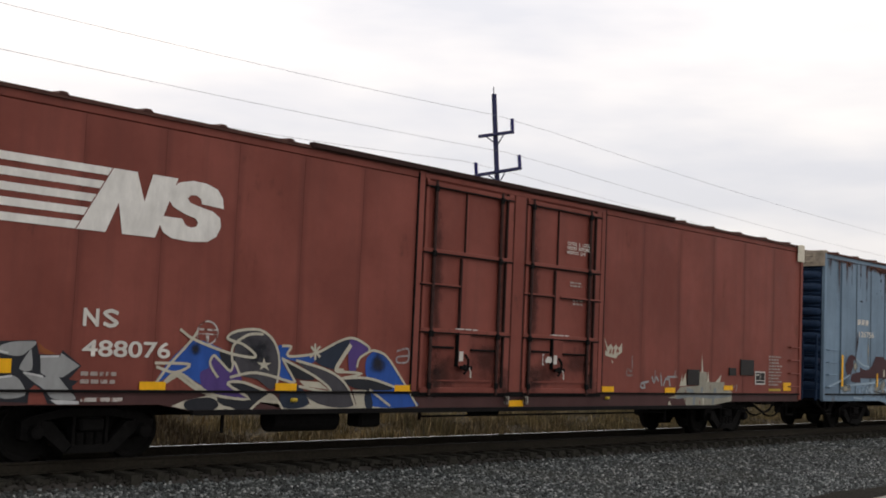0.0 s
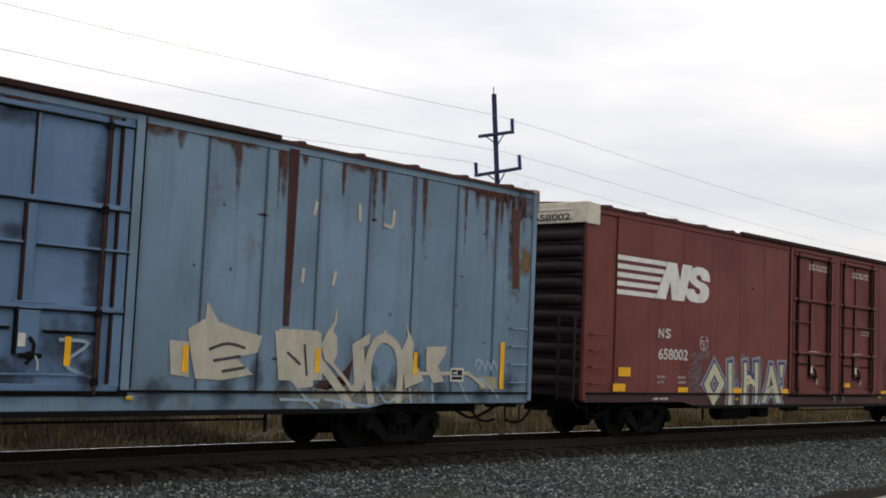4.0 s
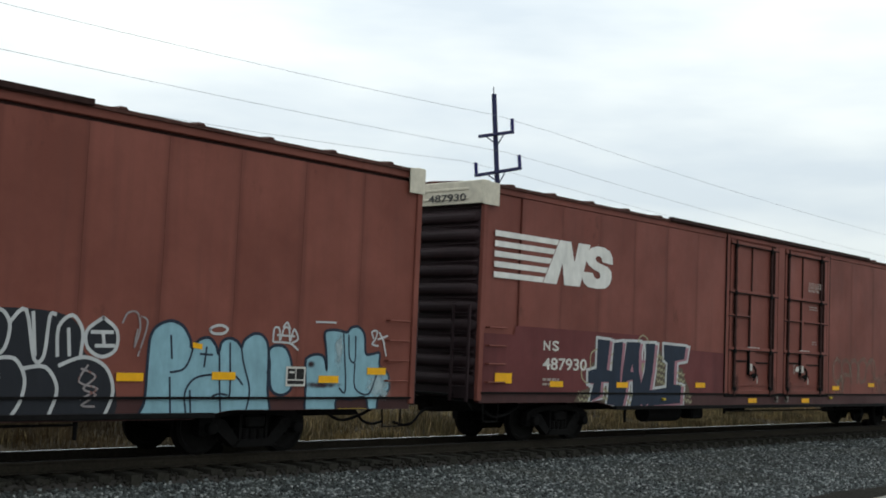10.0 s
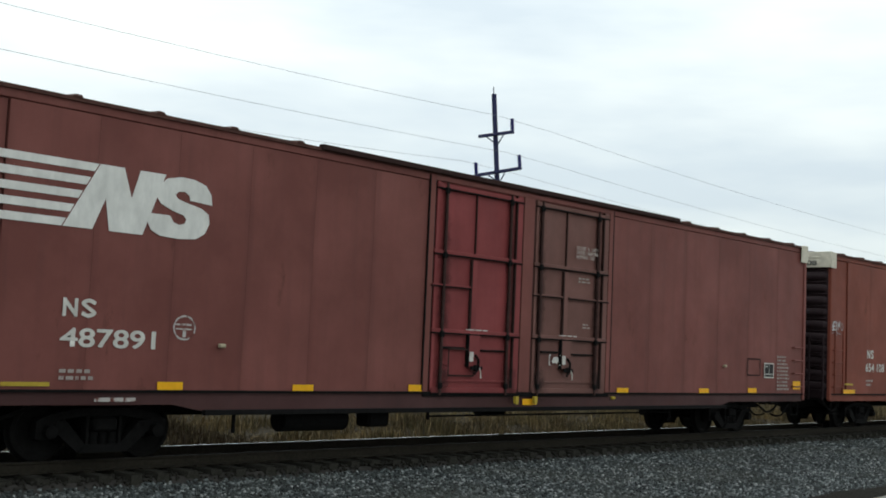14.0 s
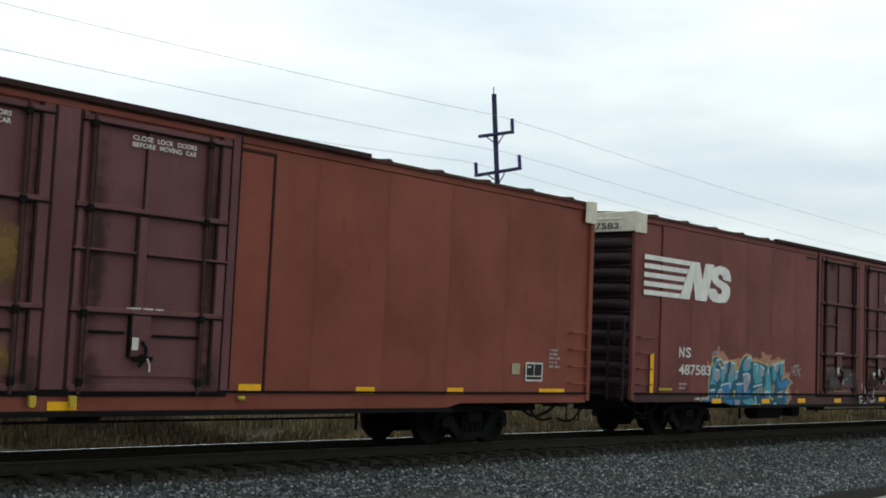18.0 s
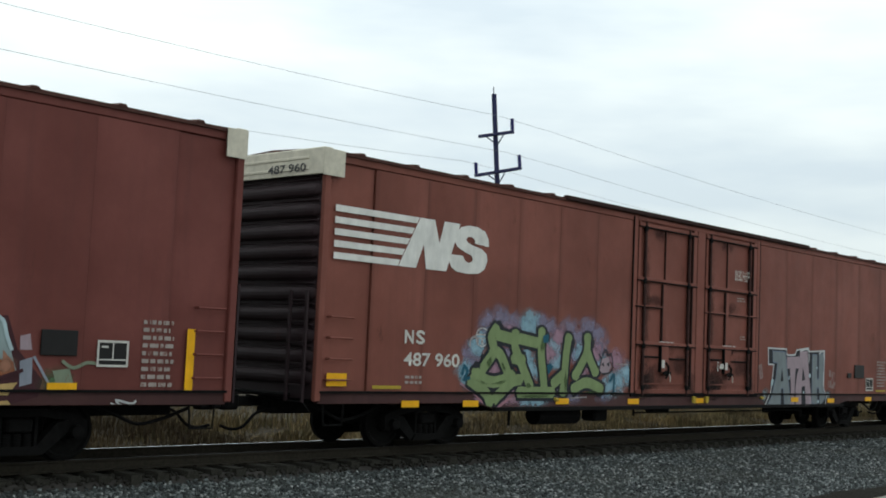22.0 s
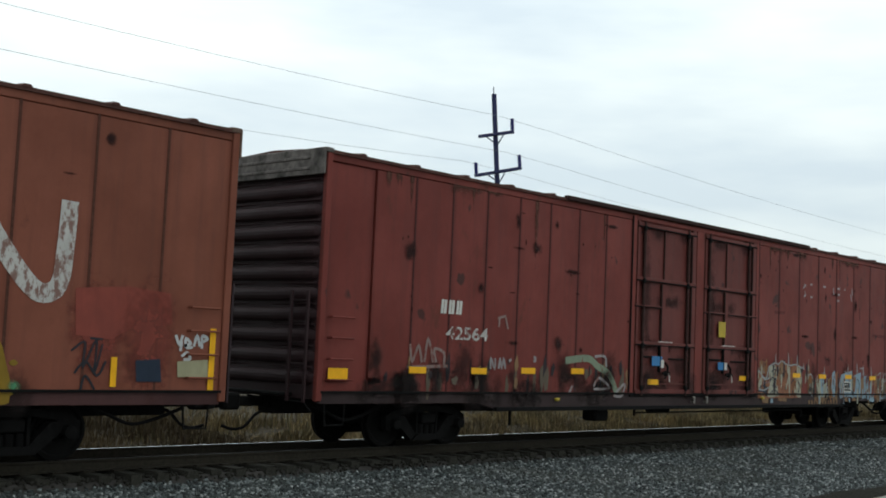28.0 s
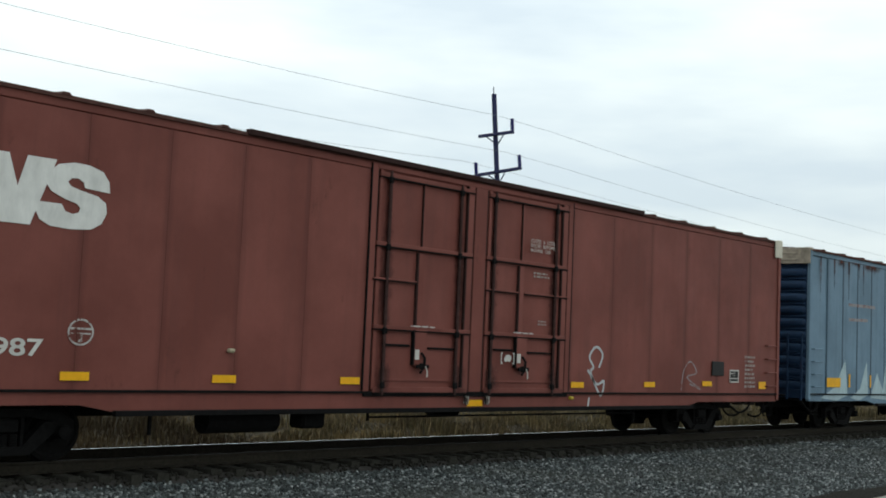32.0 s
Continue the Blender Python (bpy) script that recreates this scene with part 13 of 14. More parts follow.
g.cloud(G_GREEN, 5, [(3.9, 2.36), (3.95, 2.43), (4.0, 2.37), (3.96, 2.3)])
g.cloud(G_GREEN, 5, [(3.8, 1.87), (3.84, 1.93), (3.9, 1.87), (3.85, 1.8)])
g.cloud(G_GREEN, 5, [(4.08, 1.14), (4.13, 1.2), (4.19, 1.14), (4.14, 1.08)])
g.cloud(G_GREEN, 5, [(5.38, 2.32), (5.43, 2.39), (5.49, 2.33), (5.44, 2.26)])
g.cloud(G_GREEN, 5, [(6.07, 2.32), (6.13, 2.39), (6.2, 2.32), (6.14, 2.25)])
g.cloud(G_GREEN, 5, [(5.37, 1.86), (5.42, 1.93), (5.48, 1.86), (5.43, 1.79)])
g.cloud(G_GREEN, 5, [(5.04, 1.25), (5.09, 1.32), (5.15, 1.25), (5.1, 1.19)])
g.cloud(G_GREEN, 5, [(5.79, 2.09), (5.84, 2.16), (5.91, 2.09), (5.85, 2.02)])
g.cloud(G_GREEN, 5, [(6.52, 1.93), (6.57, 2.0), (6.64, 1.93), (6.58, 1.86)])
g.cloud(G_GREEN, 5, [(6.87, 1.47), (6.93, 1.54), (7.0, 1.47), (6.94, 1.4)])
g.cloud(G_GREEN, 5, [(8.19, 2.05), (8.26, 2.13), (8.33, 2.06), (8.27, 1.98)])
g.cloud(G_GREEN, 5, [(7.75, 1.67), (7.81, 1.74), (7.89, 1.67), (7.82, 1.6)])
g.cloud(G_GREEN, 5, [(6.81, 2.27), (6.87, 2.34), (6.94, 2.27), (6.88, 2.2)])
g.cloud(G_GREEN, 5, [(7.53, 2.35), (7.59, 2.43), (7.66, 2.36), (7.6, 2.28)])
g.cloud(G_GREEN, 5, [(8.62, 1.98), (8.69, 2.06), (8.77, 1.98), (8.7, 1.9)])
g.cloud(G_GREEN, 5, [(8.97, 1.46), (9.04, 1.54), (9.12, 1.46), (9.05, 1.38)])
g.cloud(G_GREEN, 5, [(6.22, 0.78), (6.27, 0.85), (6.34, 0.78), (6.28, 0.71)])
g.cloud(G_GREEN, 5, [(8.15, 0.89), (8.22, 0.96), (8.3, 0.89), (8.23, 0.81)])
g = Sprayed(9, "flaking white painted railway emblem")
g.put(lambda bm: ribbon(bm, smooth([(7.84, 3.71), (7.15, 3.69), (6.61, 3.68), (6.36, 3.55), (6.32, 3.01), (6.36, 2.54), (6.62, 2.38), (7.42, 2.37), (7.97, 2.4), (8.17, 2.56), (8.18, 3.12), (8.24, 3.49), (8.41, 3.68), (8.65, 3.65), (9.06, 3.11), (9.48, 2.62), (9.75, 2.47), (9.99, 2.63), (10.05, 3.23), (10.07, 3.75)]), 0.28), G_FLAKE, 1, "sprayed_line")
g = Sprayed(9, "thin white scribbles and stencils")
g.line(G_WHITE, 1, 0.045, [(-8.26, 1.53), (-8.22, 1.78), (-8.03, 1.53), (-7.99, 1.78)])
g.line(G_WHITE, 1, 0.045, [(-7.92, 1.78), (-7.84, 1.54), (-7.78, 1.69), (-7.7, 1.54), (-7.67, 1.79)])
g.line(G_WHITE, 1, 0.045, [(-7.57, 1.79), (-7.56, 1.54)])
g.line(G_WHITE, 1, 0.045, [(-7.45, 1.79), (-7.44, 1.54)])
g.line(G_WHITE, 1, 0.045, [(-7.56, 1.66), (-7.44, 1.66)])
g.line(G_PALE, 1, 0.045, [(-7.29, 1.97), (-7.06, 2.18), (-6.88, 2.05), (-6.97, 1.84)])
g.line(G_PALE, 1, 0.045, [(-6.67, 1.85), (-6.44, 2.13), (-6.3, 1.86), (-6.13, 2.03), (-5.86, 1.87), (-5.66, 1.98), (-5.49, 1.74)])
g.line(G_PALE, 1, 0.045, [(-5.49, 1.74), (-5.56, 2.08), (-5.41, 2.18), (-5.19, 2.05), (-5.22, 1.74)])
g.line(G_PALE, 1, 0.045, [(-6.26, 1.18), (-6.1, 1.52), (-5.64, 1.62)])
g.line(G_PALE, 1, 0.045, [(-5.22, 1.67), (-4.89, 1.61), (-4.71, 1.11)])
g.line(G_PALE, 1, 0.045, [(-5.23, 1.32), (-5.05, 1.49), (-4.93, 1.18), (-5.22, 1.18)])
g.line(G_PALE, 1, 0.045, [(-3.32, 1.7), (-3.13, 1.52), (-3.3, 1.31), (-3.54, 1.51), (-3.32, 1.7)])
g.line(G_PALE, 1, 0.045, [(-6.83, 1.47), (-6.47, 1.31), (-6.81, 1.17), (-6.46, 1.04), (-6.82, 0.91)])
g.line(G_PALE, 1, 0.045, [(-6.99, 0.84), (-6.63, 0.91), (-6.24, 0.7)])
g.line(G_PALE, 1, 0.045, [(-6.78, 1.51), (-6.71, 1.04)])
g.line(G_PALE, 1, 0.045, [(-3.41, 1.19), (-3.12, 1.19), (-3.19, 0.97)])
g.line(G_PALE, 1, 0.045, [(-10.41, 2.19), (-9.25, 2.21)])
g.line(G_PALE, 1, 0.045, [(-10.18, 2.2), (-10.13, 1.26)])
g.line(G_PALE, 1, 0.045, [(-9.63, 1.27), (-9.2, 1.28)])
g.line(G_PALE, 1, 0.045, [(-12.32, 1.9), (-12.17, 1.9)])
g.line(G_PALE, 1, 0.045, [(-12.24, 1.9), (-12.23, 1.73)])
g.fill(G_KHAKI, 1, [(-12.71, 1.58), (-12.17, 1.57), (-12.16, 1.36), (-12.7, 1.35)])
data_lines("small_print", -4.95, -3.90, 1.20, 2.06, 5, CARS[9][0], G_PALE, 91, 2)
worn_blotches(9, -11.37, -9.28, 2.99, 3.49, [G_THIN], 9, 17)
g = Sprayed(9, "orange repaint, tags and labels near the car end")
g.cloud(G_RUSTY, 1, [(10.22, 2.53), (11.05, 2.61), (11.17, 1.49), (10.32, 1.47)])
g.fill(G_RUSTY, 1, [(10.25, 2.58), (11.15, 2.66), (11.9, 2.60), (11.96, 2.12), (11.2, 2.02), (10.9, 1.85), (10.3, 1.90)])
g.cloud(G_RUSTY, 1, [(11.1, 2.51), (11.91, 2.56), (12.01, 1.09), (11.21, 1.09)])
g.line(G_BLACK, 3, 0.035, [(10.25, 1.67), (10.46, 1.8), (10.45, 1.43), (10.65, 1.85), (10.64, 1.35), (10.75, 1.77)])
g.line(G_BLACK, 3, 0.035, [(10.32, 1.35), (10.49, 1.52), (10.69, 1.31), (10.82, 1.52)])
g.line(G_BLACK, 3, 0.035, [(10.43, 1.1), (10.5, 1.31), (10.66, 1.11)])
g.line(G_BLACK, 3, 0.035, [(10.55, 1.86), (10.74, 1.85)])
g.fill(G_NAVY, 3, [(11.33, 1.55), (11.77, 1.58), (11.82, 1.23), (11.37, 1.23)])
g.line(G_WHITE, 3, 0.05, [(12.04, 1.95), (12.11, 1.82), (12.16, 1.95)])
g.line(G_WHITE, 3, 0.05, [(12.14, 1.73), (12.15, 1.86)])
g.line(G_WHITE, 3, 0.05, [(12.22, 1.8), (12.32, 1.84), (12.23, 1.91), (12.24, 1.78), (12.35, 1.78)])
g.line(G_WHITE, 3, 0.05, [(12.39, 1.81), (12.44, 1.96), (12.5, 1.81)])
g.line(G_WHITE, 3, 0.05, [(12.54, 1.78), (12.54, 1.96), (12.64, 1.92), (12.55, 1.87)])
g.line(G_WHITE, 3, 0.05, [(12.18, 1.64), (12.27, 1.69), (12.33, 1.6), (12.22, 1.58)])
g.fill(G_KHAKI, 3, [(12.09, 1.55), (12.67, 1.59), (12.69, 1.31), (12.11, 1.31)])
g = Sprayed(10, "weathered tan, white and blue lettering with drips")
g.fill(G_COPPER, 1, [(3.02, 1.74), (3.26, 1.6), (3.67, 1.41), (3.59, 1.86), (4.14, 1.88), (4.41, 2.0), (4.92, 1.9), (5.41, 1.89), (5.63, 1.49), (5.64, 0.98), (3.04, 0.97)])
g.fill(G_COPPER, 1, [(7.9, 1.71), (8.11, 1.79), (8.13, 1.13), (7.97, 1.01)])
g.fill(G_COPPER, 1, [(10.36, 1.51), (10.75, 1.53), (10.82, 1.03), (10.39, 0.99)])
g.fill(G_COPPER, 1, [(10.79, 1.69), (10.96, 1.7), (11.0, 0.97), (10.84, 0.97)])
g.fill(TAN_W, 1, [(3.09, 1.99), (3.39, 1.97), (3.43, 1.66), (3.16, 1.61)])
g.fill(TAN_W, 1, [(7.41, 1.52), (7.68, 1.63), (7.76, 0.98), (7.49, 0.98)])
g.fill(TAN_W, 1, [(9.75, 1.56), (10.03, 1.62), (10.07, 0.98), (9.79, 0.98)])
g.fill(TAN_W, 1, [(4.2, 1.79), (4.34, 1.85), (4.41, 1.47), (4.24, 1.48)])
g.fill(G_OLIVE, 1, [(6.01, 1.68), (6.38, 1.6), (6.45, 1.12), (6.11, 1.05)])
g.fill(G_OLIVE, 1, [(6.56, 1.27), (7.03, 1.34), (7.05, 0.99), (6.63, 0.99)])
g.fill(G_OLIVE, 1, [(11.0, 1.59), (11.74, 1.6), (11.67, 1.03), (11.16, 0.98)])
g.fill(PALE_W, 2, [(3.64, 1.84), (3.99, 1.89), (4.17, 1.79), (4.13, 1.55), (4.25, 1.03), (3.82, 0.99), (3.58, 1.02), (3.72, 1.37), (3.67, 1.62)])
g.fill(PALE_W, 2, [(5.35, 1.87), (5.61, 1.84), (5.63, 1.49), (5.62, 1.0), (5.44, 0.98), (5.48, 1.39)])
g.fill(PALE_W, 2, [(6.66, 1.39), (7.06, 1.49), (7.14, 1.01), (6.76, 0.98)])
g.fill(PALE_W, 2, [(7.07, 1.34), (7.37, 1.47), (7.37, 1.18), (7.15, 0.97)])
g.fill(PALE_W, 2, [(3.16, 1.09), (3.33, 1.12), (3.31, 1.01)])
g.fill(PALE_W, 2, [(4.82, 1.83), (4.92, 1.85), (4.96, 1.03), (4.87, 1.03)])
g.fill(BLUE_W, 2, [(7.71, 1.71), (7.86, 1.81), (7.93, 1.63), (7.92, 1.0), (7.75, 1.0)])
g.fill(BLUE_W, 2, [(8.17, 1.39), (8.36, 1.69), (9.15, 1.82), (9.14, 1.55), (9.21, 1.01), (8.34, 1.0)])
g.fill(BLUE_W, 2, [(9.2, 1.66), (9.8, 1.78), (9.78, 1.56), (9.79, 1.0), (9.28, 1.0)])
g.fill(BLUE_W, 2, [(10.0, 1.66), (10.23, 1.68), (10.28, 0.98), (10.04, 0.98)])
g.fill(BLUE_W, 2, [(3.78, 0.96), (3.92, 0.96), (3.91, 0.84), (3.77, 0.84)])
g.fill(TAN_W, 2, [(6.12, 0.91), (6.22, 0.91), (6.22, 0.7), (6.15, 0.7)])
g.fill(TAN_W, 2, [(6.3, 0.91), (6.4, 0.9), (6.4, 0.7), (6.33, 0.7)])
g.fill(TAN_W, 2, [(6.48, 0.9), (6.58, 0.9), (6.58, 0.69), (6.51, 0.7)])
g.fill(TAN_W, 2, [(6.66, 0.9), (6.76, 0.9), (6.76, 0.69), (6.69, 0.69)])
g.fill(TAN_W, 2, [(6.84, 0.9), (6.94, 0.9), (6.95, 0.69), (6.87, 0.69)])
g.fill(TAN_W, 2, [(7.03, 0.9), (7.13, 0.9), (7.13, 0.69), (7.06, 0.69)])
g.fill(TAN_W, 2, [(7.22, 0.9), (7.32, 0.9), (7.32, 0.69), (7.24, 0.69)])
g.fill(TAN_W, 2, [(7.41, 0.9), (7.51, 0.9), (7.51, 0.68), (7.43, 0.69)])
g.fill(TAN_W, 2, [(7.6, 0.9), (7.71, 0.9), (7.71, 0.68), (7.63, 0.68)])
g.fill(TAN_W, 2, [(7.8, 0.9), (7.9, 0.9), (7.91, 0.68), (7.82, 0.68)])
g.fill(TAN_W, 2, [(3.26, 0.97), (3.65, 0.97), (3.63, 0.84), (3.3, 0.84)])
g.fill(TAN_W, 2, [(4.21, 0.97), (4.74, 0.97), (4.73, 0.88), (4.26, 0.89)])
g.cloud(G_GREY, 3, [(4.25, 1.86), (4.34, 1.8), (4.31, 1.67), (4.24, 1.74)])
g.cloud(G_GREY, 3, [(4.43, 1.71), (4.51, 1.66), (4.46, 1.55)])
g.cloud(G_GREY, 3, [(4.61, 1.34), (4.69, 1.27), (4.64, 1.17)])
g.cloud(G_GREY, 3, [(9.04, 1.24), (9.29, 1.2), (9.24, 1.03)])
g.cloud(G_GREY, 3, [(7.92, 1.43), (8.03, 1.35), (7.96, 1.13)])
g.cloud(G_GREY, 3, [(11.27, 1.35), (11.54, 1.39), (11.49, 1.15)])
g.cloud(G_GREY, 3, [(4.6, 1.78), (4.67, 1.74), (4.63, 1.63)])
g.cloud(G_GREY, 3, [(6.07, 1.31), (6.34, 1.25), (6.23, 1.16)])
g.line(G_NAVY, 3, 0.04, [(3.72, 1.44), (3.86, 1.54), (4.07, 1.49), (3.98, 1.35)])
g.line(G_NAVY, 3, 0.04, [(3.77, 1.11), (3.99, 1.2), (4.2, 1.11)])
g.line(G_NAVY, 3, 0.04, [(3.06, 1.17), (3.31, 1.16), (3.57, 1.11)])
g.line(G_NAVY, 3, 0.04, [(3.1, 1.22), (3.24, 1.33), (3.54, 1.23)])
g.line(G_NAVY, 3, 0.04, [(5.35, 1.48), (5.52, 1.36), (5.43, 1.12)])
g.line(G_NAVY, 3, 0.04, [(3.8, 1.71), (4.05, 1.77), (3.98, 1.61)])
g.line(G_NAVY, 3, 0.04, [(3.86, 1.32), (4.11, 1.27)])
g.line(G_NAVY, 3, 0.04, [(5.46, 1.65), (5.6, 1.58)])
g.line(G_NAVY, 3, 0.04, [(4.99, 1.39), (5.15, 1.48), (5.09, 1.12)])
g.line(G_NAVY, 3, 0.04, [(8.66, 1.44), (8.9, 1.24), (8.73, 1.03)])
g.line(G_NAVY, 3, 0.04, [(9.51, 1.56), (9.67, 1.41), (9.59, 1.14)])
g.line(G_SILVER, 4, 0.04, [(2.9, 1.57), (3.04, 1.72), (3.26, 1.58), (3.48, 1.52), (3.57, 1.69), (3.64, 1.84), (3.98, 1.94), (4.19, 1.92), (4.4, 2.01), (4.67, 1.93), (4.95, 1.9), (5.23, 1.93), (5.61, 1.85), (5.82, 1.81)])
g.line(G_SILVER, 4, 0.04, [(3.21, 1.58), (3.43, 1.48), (3.66, 1.54)])
g.line(G_SILVER, 4, 0.04, [(3.08, 1.22), (3.34, 1.19), (3.6, 1.26)])
g.line(G_SILVER, 4, 0.04, [(6.21, 1.12), (6.36, 1.03)])
g.line(G_SILVER, 4, 0.04, [(6.07, 1.63), (6.25, 1.67), (6.35, 1.55)])
g.line(G_PALE, 4, 0.04, [(11.08, 1.7), (11.33, 1.78), (11.26, 1.54)])
g.line(G_PALE, 4, 0.04, [(11.43, 1.54), (11.68, 1.77), (11.78, 1.55), (11.52, 1.48)])
g.line(G_PALE, 4, 0.04, [(11.5, 1.8), (11.57, 1.54)])
g.line(G_PALE, 4, 0.04, [(7.13, 1.13), (7.3, 1.34), (7.39, 1.27)])
g.line(G_PALE, 4, 0.04, [(8.57, 1.8), (8.69, 1.75)])
g.line(G_PALE, 4, 0.04, [(9.68, 1.9), (9.95, 1.9)])
g.line(G_PALE, 4, 0.04, [(11.14, 1.14), (11.45, 1.26), (11.37, 1.37)])
g.fill(G_PALE, 4, [(2.92, 1.52), (2.93, 1.85), (2.94, 1.85), (3.0, 1.52)])
g.fill(G_PALE, 4, [(4.0, 1.92), (4.01, 2.24), (4.02, 2.24), (4.08, 1.92)])
g.fill(G_PALE, 4, [(4.77, 1.9), (4.78, 2.25), (4.8, 2.25), (4.86, 1.91)])
g.fill(G_PALE, 4, [(5.31, 1.88), (5.33, 2.21), (5.35, 2.21), (5.41, 1.89)])
g.fill(G_PALE, 4, [(5.71, 1.81), (5.74, 1.99), (5.76, 1.99), (5.81, 1.81)])
g.fill(G_PALE, 4, [(7.1, 1.56), (7.12, 1.91), (7.14, 1.91), (7.21, 1.57)])
g.fill(G_PALE, 4, [(8.77, 1.75), (8.8, 2.01), (8.83, 2.01), (8.89, 1.76)])
g.fill(G_PALE, 4, [(9.43, 1.73), (9.46, 2.07), (9.48, 2.07), (9.56, 1.73)])
g.fill(G_PALE, 4, [(10.52, 1.51), (10.55, 1.96), (10.57, 1.96), (10.65, 1.52)])
g.fill(G_PALE, 4, [(9.9, 1.67), (9.93, 1.98), (9.96, 1.98), (10.03, 1.68)])
g.line(G_PALE, 1, 0.06, [(5.68, 4.15), (5.8, 4.26), (5.84, 4.22)])
g.line(G_PALE, 1, 0.06, [(5.78, 4.06), (5.83, 3.98), (5.73, 3.92)])
g.line(G_PALE, 1, 0.06, [(6.14, 4.28), (6.24, 4.3)])
g.line(G_PALE, 1, 0.06, [(6.17, 3.92), (6.27, 3.94)])
g.line(G_PALE, 1, 0.06, [(7.01, 4.29), (7.16, 4.29)])
g.line(G_PALE, 1, 0.06, [(8, 4.29), (8.16, 4.3)])
g.line(G_PALE, 1, 0.06, [(8.04, 4.11), (8.14, 4.12)])
g.line(G_PALE, 1, 0.06, [(7.99, 3.92), (8.12, 3.93)])
g.line(G_PALE, 1, 0.06, [(8.5, 4.3), (8.58, 4.31)])
g.line(G_PALE, 1, 0.06, [(8.96, 4.15), (9.02, 3.98)])
g.line(G_PALE, 1, 0.06, [(9.05, 4.33), (9.06, 4.16)])
g.line(G_PALE, 1, 0.06, [(7.7, 4.28), (7.73, 4.11)])
g.line(G_GHOST, 1, 0.09, [(3.94, 3.36), (4.51, 3.37)])
g.line(G_GHOST, 1, 0.09, [(9.61, 3.75), (9.66, 3.41)])
g.line(G_GHOST, 1, 0.09, [(10.68, 2.96), (11.7, 2.95)])
g.line(G_GHOST, 1, 0.09, [(6.8, 2.63), (6.85, 2.37)])
g.line(G_GHOST, 1, 0.09, [(7.15, 2.18), (7.54, 2.09)])
g.fill(G_GHOST, 1, [(7.16, 2.12), (7.48, 2.21), (7.56, 1.96), (7.29, 1.92)])
g.fill(G_GHOST, 1, [(6.13, 2.44), (6.27, 2.47), (6.31, 2.24), (6.17, 2.22)])
g.fill(G_GHOST, 1, [(6.62, 2.52), (6.81, 2.47), (6.78, 2.32)])
g.fill(G_GHOST, 1, [(12.26, 2.68), (12.46, 2.73), (12.5, 2.51), (12.29, 2.53)])
g = Sprayed(10, "pale green and white sprayed streaks")
g.line(G_PALEGREEN, 1, 0.16, [(-5.75, 1.8), (-4.96, 1.86), (-4.57, 1.69), (-4.12, 1.52), (-3.8, 1.12)])
g.line(G_PALE, 2, 0.06, [(-4.69, 1.91), (-4.31, 1.92), (-4.24, 1.7)])
g.line(G_PALE, 2, 0.06, [(-4.7, 1.25), (-4.5, 1.43), (-4.09, 1.21), (-4.69, 1.18)])
g.line(G_PALE, 2, 0.06, [(-3.8, 1.12), (-3.47, 1.3), (-3.57, 1.03), (-3.91, 1.03)])
g.line(G_PALE, 2, 0.06, [(-5.53, 1.24), (-5.62, 1.11)])
g.line(G_THIN, 1, 0.05, [(3.14, 1.15), (3.66, 1.74), (4.23, 1.93), (4.06, 1.51), (3.42, 1.15)])
g.line(G_THIN, 1, 0.05, [(3.2, 1.73), (3.87, 1.51), (3.31, 1.36)])
g = Sprayed(10, "pale stencil remains")
g.line(G_PALE, 1, 0.055, [(-8.34, 1.58), (-8.34, 1.78), (-8.21, 1.58), (-8.21, 1.77)])
g.line(G_PALE, 1, 0.055, [(-8.08, 1.59), (-8.05, 1.77), (-7.98, 1.59), (-7.93, 1.78), (-7.87, 1.59)])
g.line(G_PALE, 1, 0.055, [(-7.75, 1.74), (-7.69, 1.77)])
g.line(G_PALE, 1, 0.055, [(-6.92, 1.83), (-6.87, 1.83), (-6.87, 1.76), (-6.92, 1.76)])
g.line(G_THIN, 1, 0.05, [(-8.16, 2.61), (-7.92, 2.66)])
g.line(G_THIN, 1, 0.05, [(-8.11, 2.61), (-8.12, 2.44)])
g.line(G_THIN, 1, 0.05, [(-7.92, 2.64), (-7.83, 2.41)])
g = Sprayed(10, "white tag on stained paint")
g.line(G_THIN, 1, 0.06, [(-10.72, 1.98), (-10.65, 1.67), (-10.49, 1.97), (-10.39, 1.67)])
g.line(G_THIN, 1, 0.06, [(-10.31, 1.68), (-10.23, 2.11), (-10.07, 1.68)])
g.line(G_THIN, 1, 0.06, [(-9.99, 1.68), (-10.04, 1.92), (-9.76, 1.85), (-9.77, 1.58)])
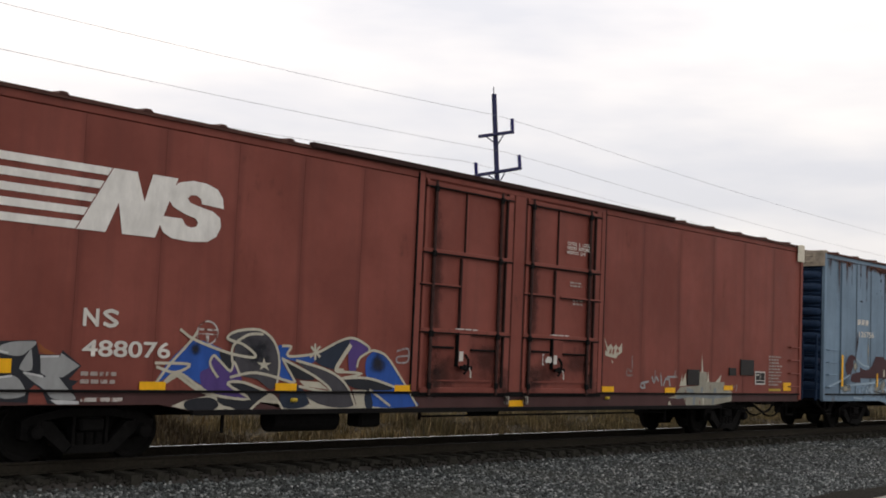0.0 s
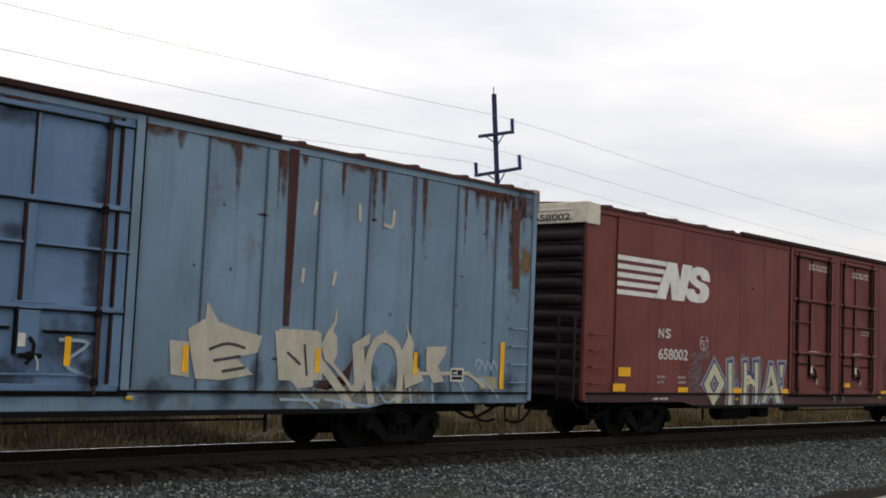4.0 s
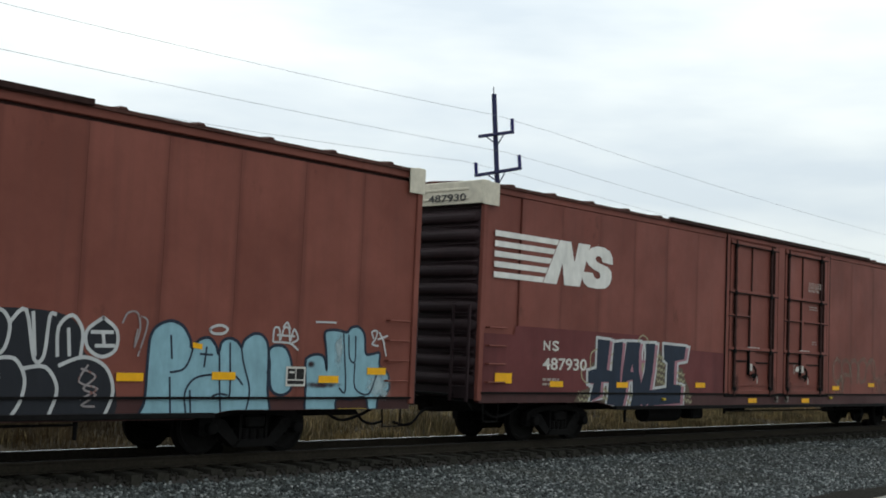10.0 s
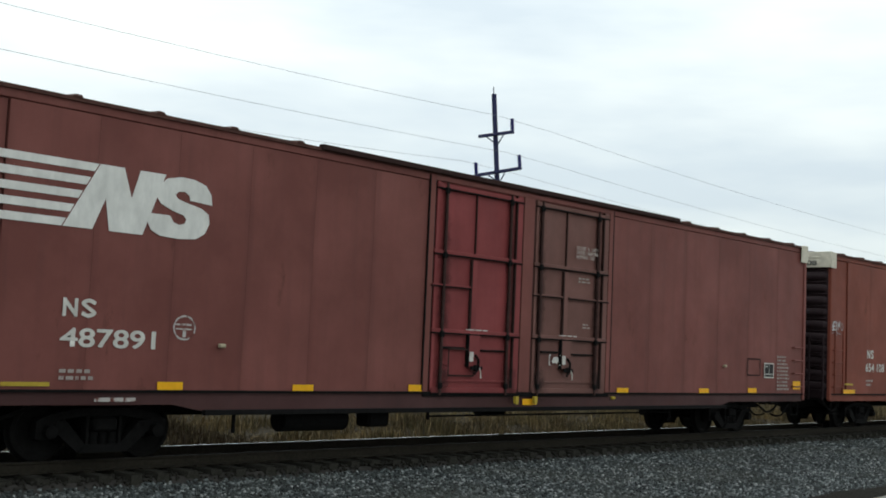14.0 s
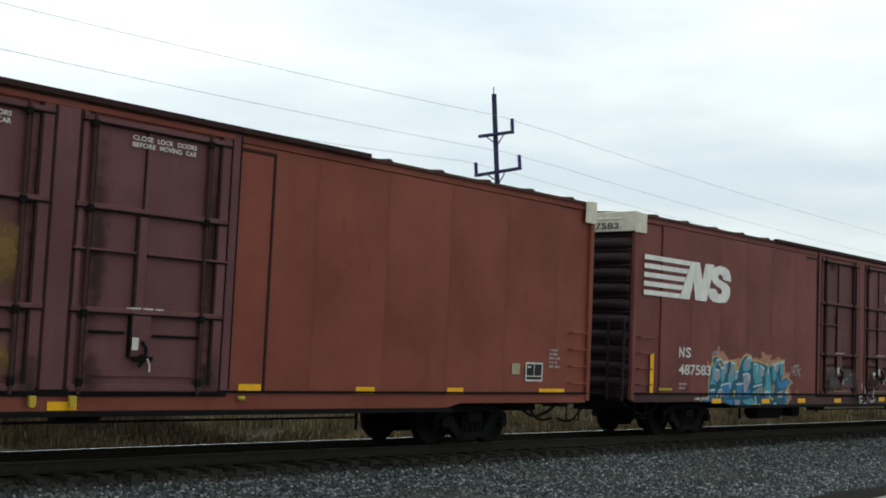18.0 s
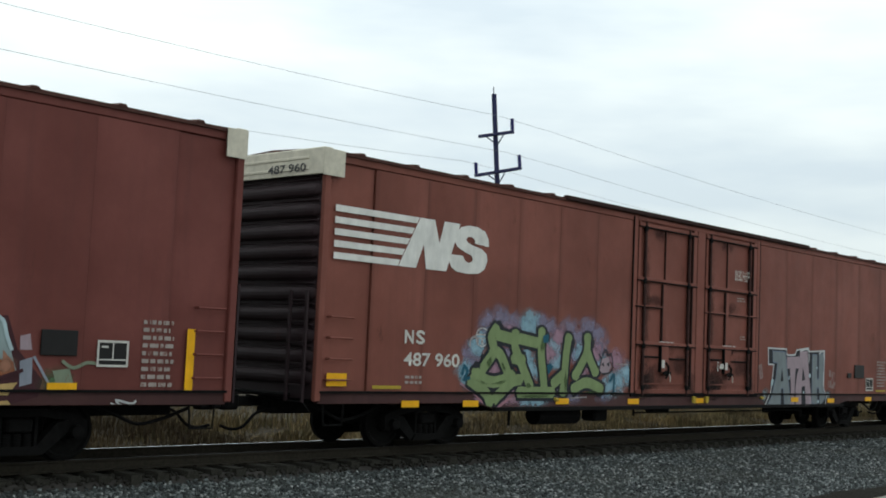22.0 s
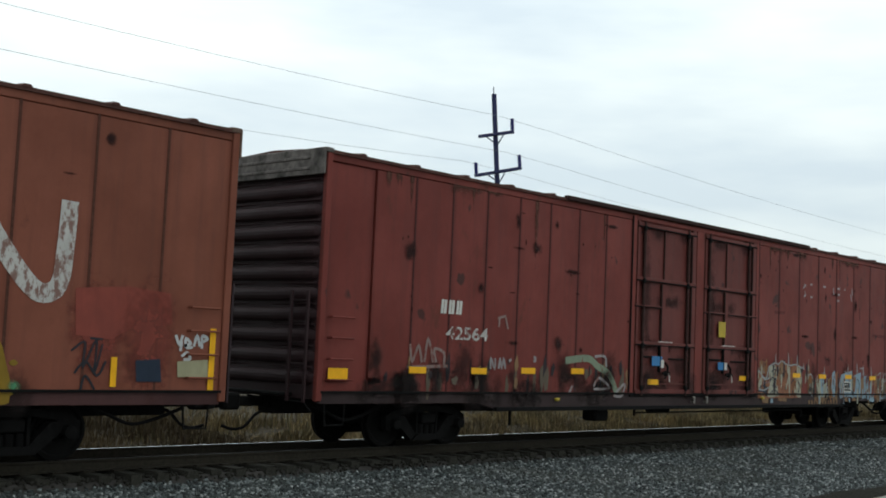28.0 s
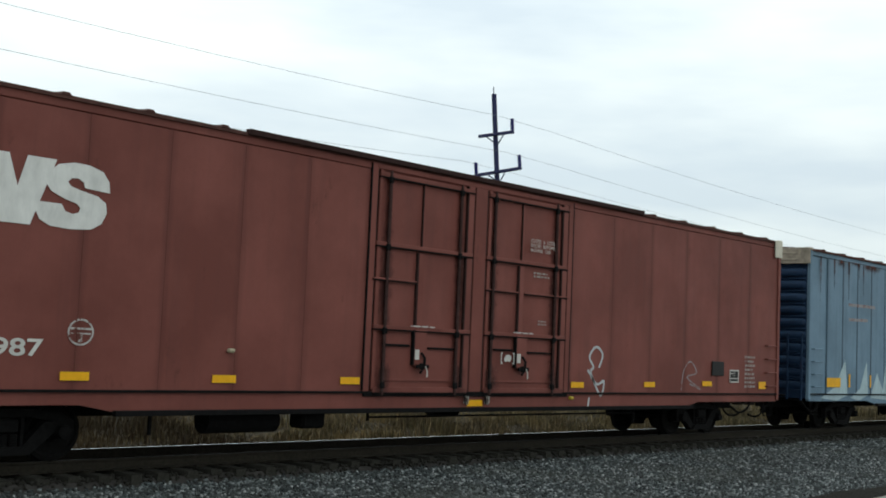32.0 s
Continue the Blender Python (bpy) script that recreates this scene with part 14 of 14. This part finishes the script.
g.line(G_THIN, 1, 0.06, [(-10.77, 1.56), (-9.66, 1.6)])
g = Sprayed(11, "white sprayed figure outlines")
g.line(G_WHITE, 1, 0.06, [(4.34, 1.68), (4.46, 1.96), (4.2, 2.13), (3.95, 1.9), (4.12, 1.67), (4.02, 1.54), (4.42, 1.04), (4.54, 1.36), (4.25, 1.29), (3.9, 1.6)])
g.line(G_WHITE, 1, 0.06, [(3.95, 0.81), (3.98, 0.97)])
g.line(G_PALE, 1, 0.035, [(7.9, 1.18), (8.01, 1.67), (8.33, 1.89), (8.62, 1.61), (8.16, 1.49), (8.86, 1.19), (8.3, 1.33)])
g = Sprayed(11, "small pale tag above the sill")
g.line(G_PALE, 1, 0.035, [(-11.88, 1.47), (-11.76, 1.66), (-11.63, 1.42), (-11.52, 1.64), (-11.24, 1.5)])
g.line(G_PALE, 1, 0.035, [(-11.78, 1.14), (-11.51, 1.42), (-11.19, 1.14)])
g.line(G_PALE, 1, 0.035, [(-11.7, 1.3), (-11.17, 1.39)])
g = Sprayed(12, "pale sprayed flames on blue")
g.fill(G_ICE, 2, [(-12.19, 0.97), (-11.19, 1.31), (-10.49, 2.13), (-10.29, 1.05), (-11.09, 0.85)])
g.fill(G_ICE, 2, [(-10.08, 0.97), (-9.37, 1.27), (-8.88, 2.13), (-8.76, 1.06), (-9.44, 0.84)])
g.fill(G_ICE, 2, [(-8.58, 0.97), (-8.07, 1.78), (-7.6, 1.24), (-7.35, 2.16), (-7.31, 0.91)])
g.line(G_PALE, 1, 0.09, [(-10.26, 3.85), (-8.31, 3.87)])
g.line(G_PALE, 1, 0.09, [(-10.24, 3.39), (-8.88, 3.42)])


# ---------- everything that moves ----------
def motions():
    for car, centre, wheels in CARS:
        walk(car, [(t, pose(centre - gone(t), TRACK_Y, 0)) for t in range(33)])
        r = 0.46
        for w in wheels:
            x, y, z = w.location
            walk(w, [(k / 15, pose(x, y, z, 0, -math.degrees((gone(k / 15) + 2.86) / r), 0)) for k in range(481)])


motions()
